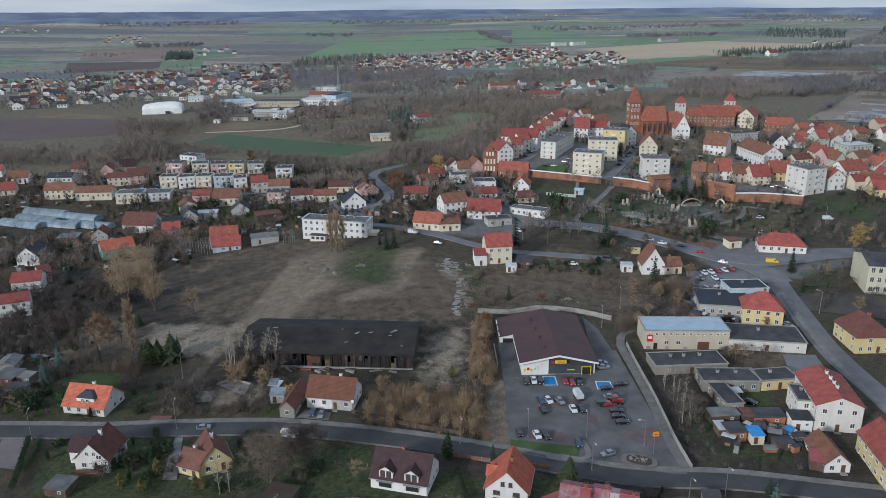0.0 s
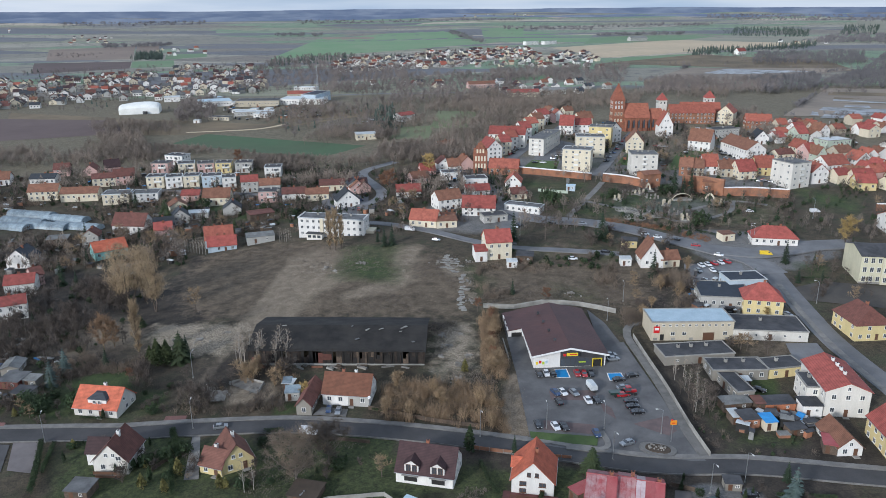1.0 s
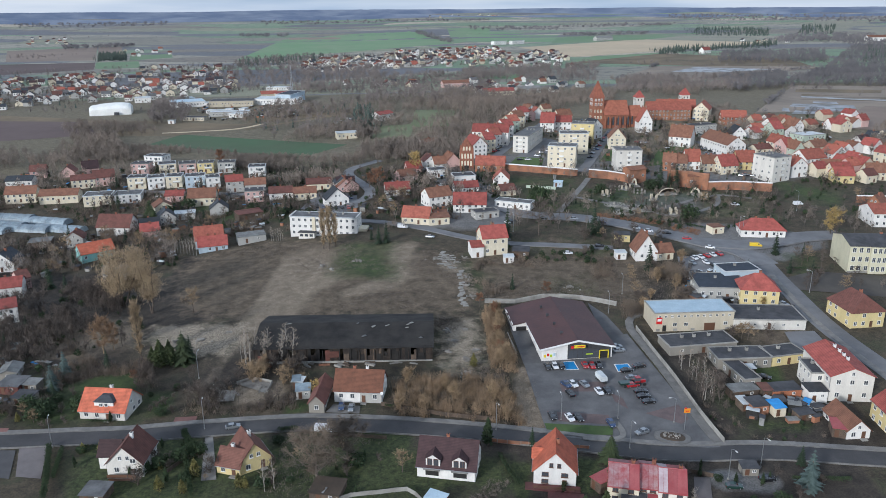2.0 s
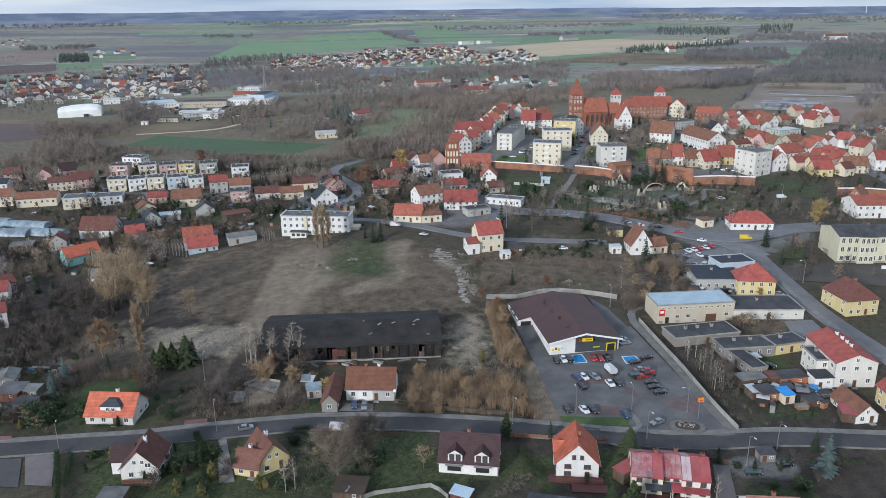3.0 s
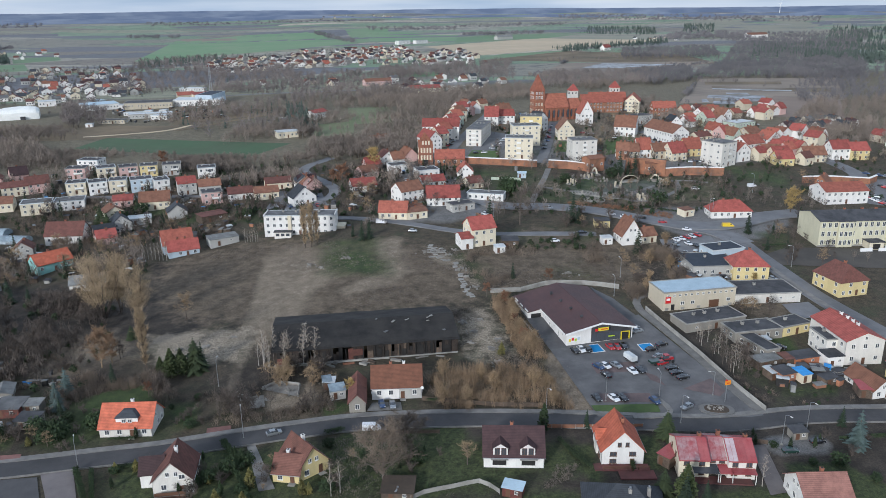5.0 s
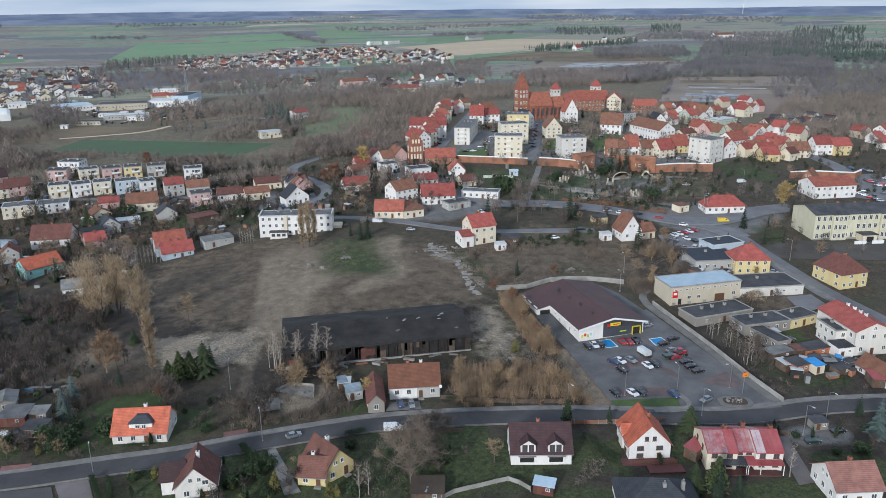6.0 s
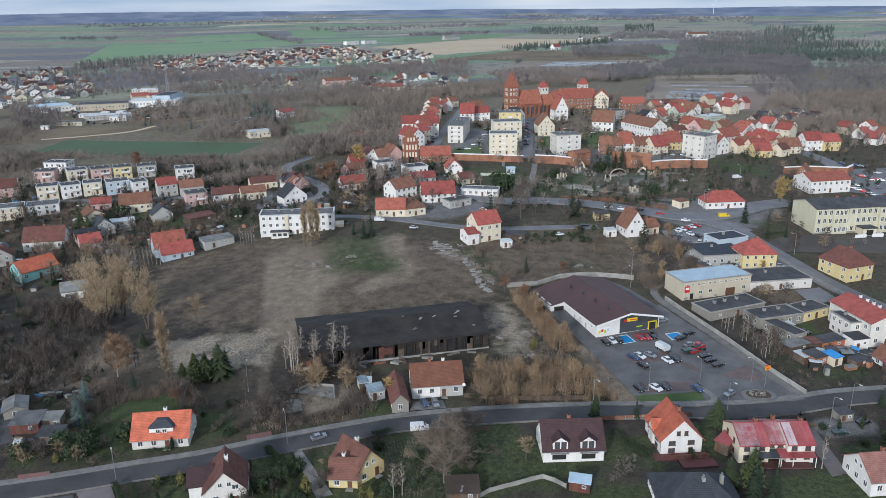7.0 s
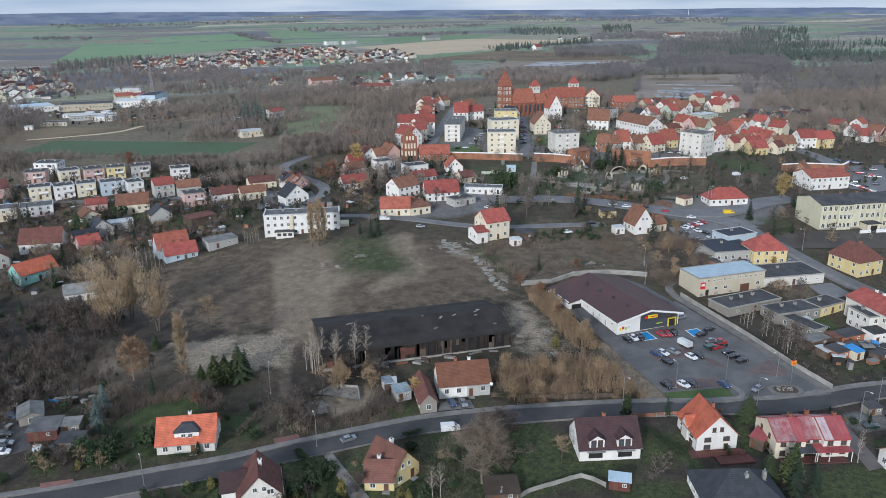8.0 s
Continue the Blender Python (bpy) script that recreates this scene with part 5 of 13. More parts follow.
    for i in range(int(w / 0.9)):
        u = -w / 2 + 0.5 + i * 0.9
        if r.random() < 0.95:
            part("wall_board", Shape().box(u, -d / 2 + 0.16, -0.5 + r.uniform(0, 0.4), 0.86, 0.07, (h + 0.1) * (1 if r.random() < 0.8 else r.uniform(0.4, 0.8))), M[r.choice(("charred", "char_wood", "char_wood", "charred", "char_wood", "wood"))], ob)
    part("rust_panel", Shape().box(-w * 0.06, -d / 2 - 0.1, 1.6, 3.6, 0.08, 2.0, 0, 3), M["t_brown"], ob, "rusty sheet panel")
    part("beam", Shape().box(0, -d / 2, h - 0.3, w, 0.22, 0.26), M["charred"], ob)
    part("plinth", Shape().box(0, -d / 2 - 0.1, -1.2, w, 0.5, 1.6), M["concrete"], ob)
    part("floor_slab", Shape().box(0, 0, -1.0, w - 1, d - 1, 1.1), M["soil"], ob)
    for i in range(16):
        part("lumber", Shape().box(r.uniform(-0.48, 0.48) * w, -d / 2 - r.uniform(0.6, 3.0), -0.5, r.uniform(1, 3.5), r.uniform(0.3, 1.2), r.uniform(0.6, 1.0), 0, r.uniform(-40, 40)), M[r.choice(("wood", "concrete", "rubble", "t_old"))], ob)
    return ob


def church(x, y, turn, k):
    """The brick church: west tower with a tall tiled spire, nave, lower chancel; k scales it."""
    ob = thing("church", "red brick gothic church with a tall tower and orange tiled roofs", "church", pose(x, y, float(H(x, y)), 0, 0, turn) @ Matrix.Scale(k, 4))
    tower = part("tower", Shape().box(0, 0, -4, 9, 9, 28), M["brick"], ob, "square brick tower")
    for z in (6.0, 11.0, 16.5, 21.0):
        part("cornice", Shape().box(0, 0, z, 9.3, 9.3, 0.35), M["old_brick"], tower)
    part("spire", Shape().box(0, 0, 24, 10, 10, 13, 0, 0, 0.04), M["t_church"], tower, "pointed orange tiled spire")
    part("finial", Shape().tube((0, 0, 36.8), (0, 0, 39), 0.09, 0.04, 6).box(0, 0, 38, 0.9, 0.1, 0.1), M["chrome"], tower)
    for z in (7.2, 12.2, 17.6, 21.3):
        hh = 2.4 if z < 20 else 1.9
        for i in range(3):
            u = (i - 1) * 2.4
            for p in (pose(u, -4.53, z), pose(-4.53, -u, z, 0, 0, -90), pose(4.53, u, z, 0, 0, 90)):
                part("niche", Shape().box(0, 0, 0, 1.3, 0.12, hh), M["white" if z > 15 else "cream"], tower, at=p)
                part("niche_opening", Shape().box(0, -0.08, 0.2, 0.45, 0.1, hh * 0.75), M["dark"], tower, at=p)
    part("nave", wall_shape(20, 15, 11, 10, "gable", "x", 4), M["brick"], ob, at=pose(14.6, 0.5, 0))
    part("nave_roof", roof_shape(20, 15, 11, 10, "gable", "x"), M["t_church"], ob, at=pose(14.6, 0.5, 0))
    part("chancel", wall_shape(14, 11, 9.5, 7.2, "gable", "x", 4), M["brick"], ob, at=pose(31.5, 0.5, 0))
    part("chancel_roof", roof_shape(14, 11, 9.5, 7.2, "half", "x"), M["t_church"], ob, at=pose(31.5, 0.5, 0))
    for i in range(8):
        u = 5.5 + i * 4.1
        if i < 7:
            part("lancet_window", Shape().box(u + 2.5, -7.06 if i < 5 else -5.06, 2.6, 1.4, 0.12, 5.4).hull([(u + 1.8, -7.12 if i < 5 else -5.12, 8.0), (u + 3.2, -7.12 if i < 5 else -5.12, 8.0), (u + 3.2, -7.0 if i < 5 else -5.0, 8.0), (u + 1.8, -7.0 if i < 5 else -5.0, 8.0)], [(u + 2.45, -7.12 if i < 5 else -5.12, 9.3), (u + 2.55, -7.12 if i < 5 else -5.12, 9.3), (u + 2.55, -7.0 if i < 5 else -5.0, 9.3), (u + 2.45, -7.0 if i < 5 else -5.0, 9.3)]), M["glass"], ob)
        part("buttress", Shape().box(u, -7.6 if i < 5 else -5.6, -2, 1.0, 1.8, 10.5, 0, 0, 0.8), M["brick"], ob)
    FOOT.append((x + 10 * k, y, 14 * k)), FOOT.append((x + 32 * k, y, 12 * k))
    return ob


def turret(x, y, size, h, spire, wall, label):
    ob = thing("turret", label, "tower", ground_pose(x, y))
    part("wall", Shape().box(0, 0, -2, size, size, h + 2), M[wall], ob)
    part("roof", Shape().box(0, 0, h, size + 1.2, size + 1.2, spire, 0, 0, 0.03), M["t_red"], ob)
    for i in (-1, 1):
        part("opening", Shape().box(i * size * 0.22, -size / 2 - 0.04, h - 2.6, 0.8, 0.1, 1.5), M["dark"], ob)
        part("opening", Shape().box(-size / 2 - 0.04, i * size * 0.22, h - 2.6, 0.1, 0.8, 1.5), M["dark"], ob)
    FOOT.append((x, y, size))
    return ob


def gate_tower(x, y, turn, w, d, h):
    """A medieval gate tower: brick, tall blind niches painted white, a stepped gable."""
    ob = thing("gate_tower", "medieval brick gate tower with white blind niches and stepped gables", "tower", pose(x, y, float(H(x, y)), 0, 0, turn))
    part("wall", Shape().box(0, 0, -2, w, d, h + 2), M["brick"], ob)
    for sy in (-1, 1):
        for k, (f, z) in enumerate(((0.96, 1.4), (0.68, 2.8), (0.4, 4.2), (0.16, 5.4))):
            part("gable_step", Shape().box(0, sy * (d / 2 - 0.3), h, w * f, 0.5 + 0.02 * k, z), M["brick"], ob)
    part("roof", roof_shape(d - 1.4, w - 1.0, h, 3.4, "gable", "x", 0.1), M["t_old"], ob, at=pose(0, 0, 0, 0, 0, 90))
    for row, (z, hh) in enumerate(((2.4, 2.8), (6.6, 2.8), (h - 0.4, 2.2))):
        for i in range(4 if row < 2 else 3):
            u = (i - (1.5 if row < 2 else 1)) * w * 0.21
            part("niche", Shape().box(u, -d / 2 - 0.03, z, w * 0.12, 0.1, hh), M["cream"], ob)
            for sx in (-1, 1):
                if row < 2:
                    part("niche", Shape().box(sx * (w / 2 + 0.03), u * d / w, z, 0.1, d * 0.12, hh), M["cream"], ob)
    part("gateway", Shape().box(0, -d / 2 - 0.02, -0.4, w * 0.34, 0.14, 3.0), M["dark"], ob)
    FOOT.append((x, y, w))
    return ob


def town_wall(points, height, material, coping, label, thick=1.2):
    """A stretch of the old town wall, with its coping, following the land."""
    ob = thing("town_wall", label, "wall", pose(0, 0, 0), "town walls")
    line = smooth_line(points, 6.0)
    for a, b in zip(line, line[1:]):
        d = b - a
        n = np.array((-d[1], d[0])) / np.hypot(*d) * thick / 2
        za, zb = float(H(*a)), float(H(*b))
        part("wall_length", Shape().hull([(*(a - n), za - 1.5), (*(b - n), zb - 1.5), (*(b + n), zb - 1.5), (*(a + n), za - 1.5)], [(*(a - n), za + height), (*(b - n), zb + height), (*(b + n), zb + height), (*(a + n), za + height)]), M[material], ob)
        n2 = n * 1.25
        part("coping", Shape().hull([(*(a - n2), za + height), (*(b - n2), zb + height), (*(b + n2), zb + height), (*(a + n2), za + height)], [(*(a - n2 * 0.3), za + height + 0.45), (*(b - n2 * 0.3), zb + height + 0.45), (*(b + n2 * 0.3), zb + height + 0.45), (*(a + n2 * 0.3), za + height + 0.45)]), M[coping], ob)
    keep_free([tuple(p) for p in line], 2.0)
    return ob


def flat_block(x, y, turn, w, d, h, rows, wall, label, near=False):
    """A block of flats: plain walls, rows of windows, loggia stack, roof edge with vents."""
    ob = house(x, y, turn, w, d, h, 0, "flat", "x", wall, "tar_light", label, rows, 3, 0, near, "apartment_block", 3.6, (1.2, 1.2), 3, True, "apartment blocks")
    n = max(1, int(w / 9))
    for k in range(n):
        u = ((k + 0.5) / n - 0.5) * w * 0.9
        for r in range(1, rows):
            b = part("balcony", Shape().box(u, -d / 2 - 0.45, r * h / rows - 0.1, 2.6, 0.9, 0.14).box(u, -d / 2 - 0.88, r * h / rows + 0.04, 2.6, 0.05, 0.9), M["trim"], ob)
    return ob


def greenhouse(x, y, turn, w, d, h):
    ob = thing("polytunnel", "long pale polythene tunnel on low hoops", "greenhouse", ground_pose(x, y, turn), "polytunnels")
    s = Shape()
    ring = [(math.cos(math.pi * i / 8) * w / 2, math.sin(math.pi * i / 8) * h) for i in range(9)]
    for (a, b), (c, e) in zip(ring, ring[1:]):
        s.face([(a, -d / 2, b - 0.1), (c, -d / 2, e - 0.1), (c, d / 2, e - 0.1), (a, d / 2, b - 0.1)])
    for yy in (-d / 2, d / 2):
        s.face([(a, yy, b - 0.1) for a, b in ring])
    part("cover", s, M["film_blue"], ob)
    for k in range(max(2, int(d / 3))):
        yy = -d / 2 + d * k / max(1, int(d / 3) - 1)
        hoop = Shape()
        hoop.v = [(a * q, yy + o, b * q) for a, b in ring for q, o in ((1.0, -0.06), (1.025, 0.0), (1.0, 0.06))]
        hoop.f = [(3 * i + k, 3 * i + k + 1, 3 * i + k + 4, 3 * i + k + 3) for i in range(8) for k in range(2)]
        hoop.m = [0] * 16
        part("hoop", hoop, M["chrome"], ob)
    FOOT.append((x, y, max(w, d) / 2))
    return ob


# ---- details of single houses ----
def wide_windows(ob, w, d, h, rise):
    """Two wide dark ground-floor windows with pale frames."""
    for u in (-w * 0.24, w * 0.24):
        f = part("garage_window", Shape().box(u, -d / 2 - 0.02, 0.5, 3.5, 0.14, 1.7), M["trim"], ob)
        part("pane", Shape().box(u, -d / 2 - 0.06, 0.66, 3.2, 0.1, 1.4), M["dark"], f)
        part("canopy", Shape().box(u, -d / 2 - 0.45, 2.45, 4.1, 0.9, 0.12), M["concrete"], f)
    return ob


def terrace(ob, w, d, h, rise):
    """A raised red-paved terrace with a timber railing."""
    t = part("terrace", Shape().box(0.5, -d / 2 - 1.2, -0.8, w + 1.2, 2.4, 1.0), M["deck_red"], ob, "dark red paved terrace")
    part("side_gable", wall_shape(2.8, 3.4, h + 0.6, 1.5, "gable", "y", 0.0), M["dim_white"], ob, at=pose(-w / 2 + 1.3, 0.6, 0, 0, 0, -90))
    part("side_roof", roof_shape(2.8, 3.4, h + 0.6, 1.5, "gable", "y", 0.3), M["t_bright"], ob, at=pose(-w / 2 + 1.3, 0.6, 0.01, 0, 0, -90))
    part("side_path", Shape().box(-w / 2 - 1.0, 0, -0.7, 1.8, d + 4.6, 0.76), M["deck_red"], ob)
    for i in range(9):
        part("railing_post", Shape().box(0.5 + (i / 8 - 0.5) * (w + 1.0), -d / 2 - 2.3, 0.2, 0.09, 0.09, 0.95), M["frame_brown"], t)
    for z in (0.55, 0.85, 1.1):
        part("rail", Shape().box(0.5, -d / 2 - 2.3, z, w + 1.0, 0.05, 0.12), M["frame_brown"], t)
    part("paved_yard", Shape().box(2.6, -d / 2 - 4.0, -0.7, w - 1.5, 3.2, 0.76), M["deck_red"], ob)


def semi_detached(x, y, turn, w, d, h, rise, z, label):
    """A house of three stepped parts under sheet roofs, red and bleached, with porches."""
    ob = thing("house", label, "house", pose(x, y, z, 0, 0, turn))
    FOOT.append((x, y, w / 2 + 1.2))
    for x0, x1, dy, dz, looks in ((-0.5, -0.1, -0.5, 0.0, "ppr"), (-0.1, 0.14, 0.9, -0.5, "pp"), (0.14, 0.5, -0.5, 0.1, "wrr")):
        ww, cx = (x1 - x0) * w, (x0 + x1) / 2 * w
        body = part("wall", wall_shape(ww, d, h + dz, rise, "gable", "x"), M["cream" if x0 < -0.4 else "dim_white"], ob, at=pose(cx, dy, 0))
        cover = part("roof", roof_shape(ww - 0.5, d, h + dz, rise, "gable", "x", 0.4), M["sheet_red"], ob, at=pose(cx, dy, 0))
        n = len(looks)
        for i, key in enumerate(looks):
            for sy in (-1, 1):
                a0, a1 = -ww / 2 + ww * i / n + 0.03, -ww / 2 + ww * (i + 1) / n - 0.03
                lo, hi = (sy * (d / 2 + 0.3), h + dz + 0.28 - rise * 0.6 / d), (sy * 0.25, h + dz + rise + 0.28 - rise * 0.5 / d)
                ring = [(a0, *lo), (a1, *lo), (a1, *hi), (a0, *hi)]
                ring = ring if sy < 0 else ring[::-1]
                part("roof_sheet", Shape().hull([(p, q, t - 0.06) for p, q, t in ring], ring), M[{"p": "sheet_pink", "w": "sheet_bleach", "r": "sheet_red"}[key]], cover)
            for k in range(2):
                part("seam", Shape().tube((-ww / 2 + ww * (i + 0.5 * k) / n, -d / 2 - 0.3, h + dz + 0.3 - rise * 0.6 / d), (-ww / 2 + ww * (i + 0.5 * k) / n, -0.2, h + dz + rise + 0.3 - rise * 0.4 / d), 0.03, 0.03, 4), M["sheet_red"], cover)
        part("chimney", chimney_shape(0.8, h + rise * 0.6, h + rise + 0.9), [M["brick"], M["dark"]], cover, at=pose(ww * 0.3, 0.6, 0))
        for zz in (1.4, h * 0.5 + 1.4):
            for u in (-0.25, 0.25):
                add_window(ob, pose(cx + u * ww, dy - d / 2, zz), 1.3, 1.2, True, "frame_brown")
    for zz in (1.5, 4.0):
        for u in (-2.5, 1.5):
            add_window(ob, pose(-w / 2, u, zz, 0, 0, -90), 1.0, 1.2, True, "frame_brown")
    for u, ww, mk in ((-w * 0.16, 5.6, "tar"), (w * 0.1, 3.0, "sheet_red"), (w * 0.33, 5.4, "sheet_red")):
        c = part("porch_roof", Shape().hull([(u - ww / 2, -d / 2 - 2.6, 2.4), (u + ww / 2, -d / 2 - 2.6, 2.4), (u + ww / 2, -d / 2 + 0.6, 2.75), (u - ww / 2, -d / 2 + 0.6, 2.75)], [(u - ww / 2, -d / 2 - 2.6, 2.54), (u + ww / 2, -d / 2 - 2.6, 2.54), (u + ww / 2, -d / 2 + 0.6, 2.89), (u - ww / 2, -d / 2 + 0.6, 2.89)]), M[mk], ob)
        for sx in (-1, 1):
            part("porch_post", Shape().box(u + sx * (ww / 2 - 0.15), -d / 2 - 2.45, -0.8, 0.14, 0.14, 3.22), M["trim"], c)
    part("plinth", Shape().box(0, -d / 2 - 1.4, -1.0, w * 0.9, 2.8, 1.05), M["deck_red"], ob)
    return ob


def two_tone(ob, w, d, h, rise):
    """The unpainted grey half of the front wall, and a dish."""
    part("grey_wall", Shape().box(w * 0.27, -d / 2 + 0.02, -1.0, w * 0.46 - 0.1, 0.06, h + 1.0), M["grey"], ob, "bare grey wall")
    part("satellite_dish", Shape().tube((w / 2 + 0.1, -d / 2 - 0.4, h - 0.4), (w / 2 + 0.1, -d / 2 - 0.52, h - 0.3), 0.2, 0.45, 12), M["trim"], ob)


def timber_balcony(ob, w, d, h, rise):
    """A timber balcony across the gable and a small side gable."""
    b = part("balcony", Shape().box(-0.4, -d / 2 - 0.8, 0.7, w * 0.8, 1.6, 0.16), M["concrete"], ob)
    part("balcony_rail", Shape().box(-0.4, -d / 2 - 1.58, 0.86, w * 0.8, 0.07, 0.85), M["frame_brown"], b)
    part("balcony_plinth", Shape().box(-0.4, -d / 2 - 0.8, -1.4, w * 0.74, 1.4, 2.1), M["old_brick"], b)
    part("side_gable", wall_shape(5.0, 5.0, h, 2.6, "gable", "y"), M["white"], ob, at=pose(-w / 2 - 0.9, 1.2, 0, 0, 0, -90))
    part("side_roof", roof_shape(5.0, 5.0, h, 2.6, "gable", "y"), M["t_dark"], ob, at=pose(-w / 2 - 0.9, 1.2, 0.01, 0, 0, -90))
    for z in (1.7, 4.4):
        add_window(ob, pose(w * 0.25, -d / 2, z), 1.4, 1.2, True)


def wide_dormer(ob, w, d, h, rise):
    """A broad low white dormer under its own dark hipped roof."""
    u, y0, wide = w * 0.02, -d / 2 + d * 0.12, w * 0.42
    z0, z1, z2 = h + rise * 0.1, h + rise * 0.5, h + rise * 0.82
    dr = part("dormer", Shape().box(u, (y0 - 0.6) / 2 - 0.1, z0, wide, -y0 - 0.4, z1 - z0), M["white"], ob, "broad low white dormer")
    part("dormer_roof", Shape().hull([(u - wide / 2 - 0.3, y0 - 0.4, z1), (u + wide / 2 + 0.3, y0 - 0.4, z1), (u + wide / 2 + 0.3, -0.3, z1), (u - wide / 2 - 0.3, -0.3, z1)], [(u - wide * 0.2, y0 + 1.4, z2), (u + wide * 0.2, y0 + 1.4, z2), (u + wide * 0.28, -0.2, z2), (u - wide * 0.28, -0.2, z2)]), M["t_slate"], dr)
    for dx in (-0.75, 0.75):
        add_window(dr, pose(u + dx, y0 - 0.32, (z0 + z1) / 2 + 0.1), 1.0, 1.0)
    return ob


def cube_extras(ob, w, d, h, rise):
    """A balcony on the front and low stacks on the flat roof."""
    b = part("balcony", Shape().box(w * 0.18, -d / 2 - 0.6, h * 0.5 - 0.15, w * 0.46, 1.2, 0.18), M["concrete"], ob)
    part("railing", Shape().box(w * 0.18, -d / 2 - 1.17, h * 0.5 + 0.03, w * 0.46, 0.06, 0.9), M["trim"], b)
    part("balcony_door", Shape().box(w * 0.18, -d / 2 - 0.03, h * 0.5, 1.6, 0.08, 2.1), M["glass"], b)
    for u in (-0.25, 0.2):
        part("chimney", chimney_shape(0.7, h - 0.2, h + 1.1), [M["plaster_grey"] if "plaster_grey" in M else M["grey"], M["dark"]], ob, at=pose(u * w, d * 0.2, 0))
    part("garage_door", Shape().box(-w * 0.3, -d / 2 - 0.03, -0.1, 2.3, 0.07, 2.1), M["wood"], ob)
    return ob


def workshop_front(ob, w, d, h):
    """A band of small upper windows, a few larger ones, a gate, a door and a sign board on the front."""
    for i in range(12):
        add_window(ob, pose(-w * 0.44 + i * w * 0.08, -d / 2, h - 1.1), 0.9, 0.8)
    for u in (-0.24, -0.1, 0.4):
        add_window(ob, pose(w * u, -d / 2, 2.3), 1.4, 1.2)
    part("gate", Shape().box(w * 0.2, -d / 2 - 0.03, 0, 3.6, 0.1, 2.6), M["frame_brown"], ob, "wide brown gate")
    part("door", Shape().box(-w * 0.37, -d / 2 - 0.03, 0, 1.2, 0.1, 2.1), M["dark"], ob)
    board = part("sign_board", Shape().box(-w * 0.44, -d / 2 - 0.06, 2.6, 1.9, 0.1, 2.3), M["red_paint"], ob, "red sign board with a pale field")
    part("sign_field", Shape().box(-w * 0.44, -d / 2 - 0.13, 3.6, 1.3, 0.04, 0.8), M["white_paint"], board)
    for k in range(5):
        part("stain_board", Shape().box(-w * 0.45 + k * w * 0.22, -d / 2 - 0.015, 0, w * 0.05, 0.03, 0.9), M["concrete"], ob)
    return ob


def school_front(ob, w, d, h):
    """Shallow bays, a porch between pale ramp walls, and a blank end wall."""
    for u in (-0.29, 0.12):
        bay = part("bay", Shape().box(w * u, -d / 2 - 0.45, -1, 6.4, 0.9, h + 0.9), M["olive"], ob)
        part("bay_roof", Shape().box(w * u, -d / 2 - 0.5, h - 0.1, 6.8, 1.2, 0.3), M["tar"], bay)
        for r in range(3):
            for k in (-1.9, 0, 1.9):
                add_window(bay, pose(w * u + k, -d / 2 - 0.9, (r + 0.54) * h / 3), 1.3, 2.0)
    porch = part("porch", Shape().box(w * -0.07, -d / 2 - 2.4, -0.5, 6.0, 4.8, 3.4), M["cream"], ob, "low entrance porch with a flat dark roof")
    part("porch_roof", Shape().box(w * -0.07, -d / 2 - 2.5, 2.9, 6.8, 5.4, 0.3), M["tar"], porch)
    part("porch_door", Shape().box(w * -0.07, -d / 2 - 4.83, 0, 3.0, 0.1, 2.3), M["dark"], porch)
    for u in (-0.17, -0.02):
        part("ramp_wall", Shape().box(w * u, -d / 2 - 6.4, -0.5, 5.0, 0.35, 1.6).box(w * u + 2.4, -d / 2 - 4.6, -0.5, 0.35, 3.4, 1.6), M["white_paint"], ob)
    part("plinth", Shape().box(0, -d / 2 - 0.08, -1, w + 0.1, 0.2, 1.7), M["concrete"], ob)
    return ob

def office_front(ob, w, d, h):
    """A cream stair bay, an entrance porch, a coping and an annex."""
    part("stair_bay", Shape().box(-w * 0.14, -d / 2 - 0.25, -1.0, 1.5, 0.5, h + 1.2), M["cream"], ob, "cream plaster stair bay")
    porch = part("porch", Shape().box(-w * 0.23, -d / 2 - 1.6, -1.0, 7.2, 3.0, 3.2), M["dim_white"], ob)
    part("porch_roof", Shape().box(-w * 0.23, -d / 2 - 1.7, 2.21, 7.8, 3.4, 0.25), M["tar"], porch)
    for i in range(3):
        part("porch_window", Shape().box(-w * 0.23 - 2.2 + 2.2 * i, -d / 2 - 3.12, 0.5, 1.5, 0.06, 1.2), M["glass"], porch)
    for sx in (-1, 1):
        part("end_wall", Shape().box(sx * (w / 2 - 0.15), 0, h, 0.4, d + 0.3, 0.7), M["white"], ob)
    part("annex", Shape().box(w / 2 + 2.0, 1.0, -1.0, 3.8, 6.0, 4.2), M["cream"], ob)


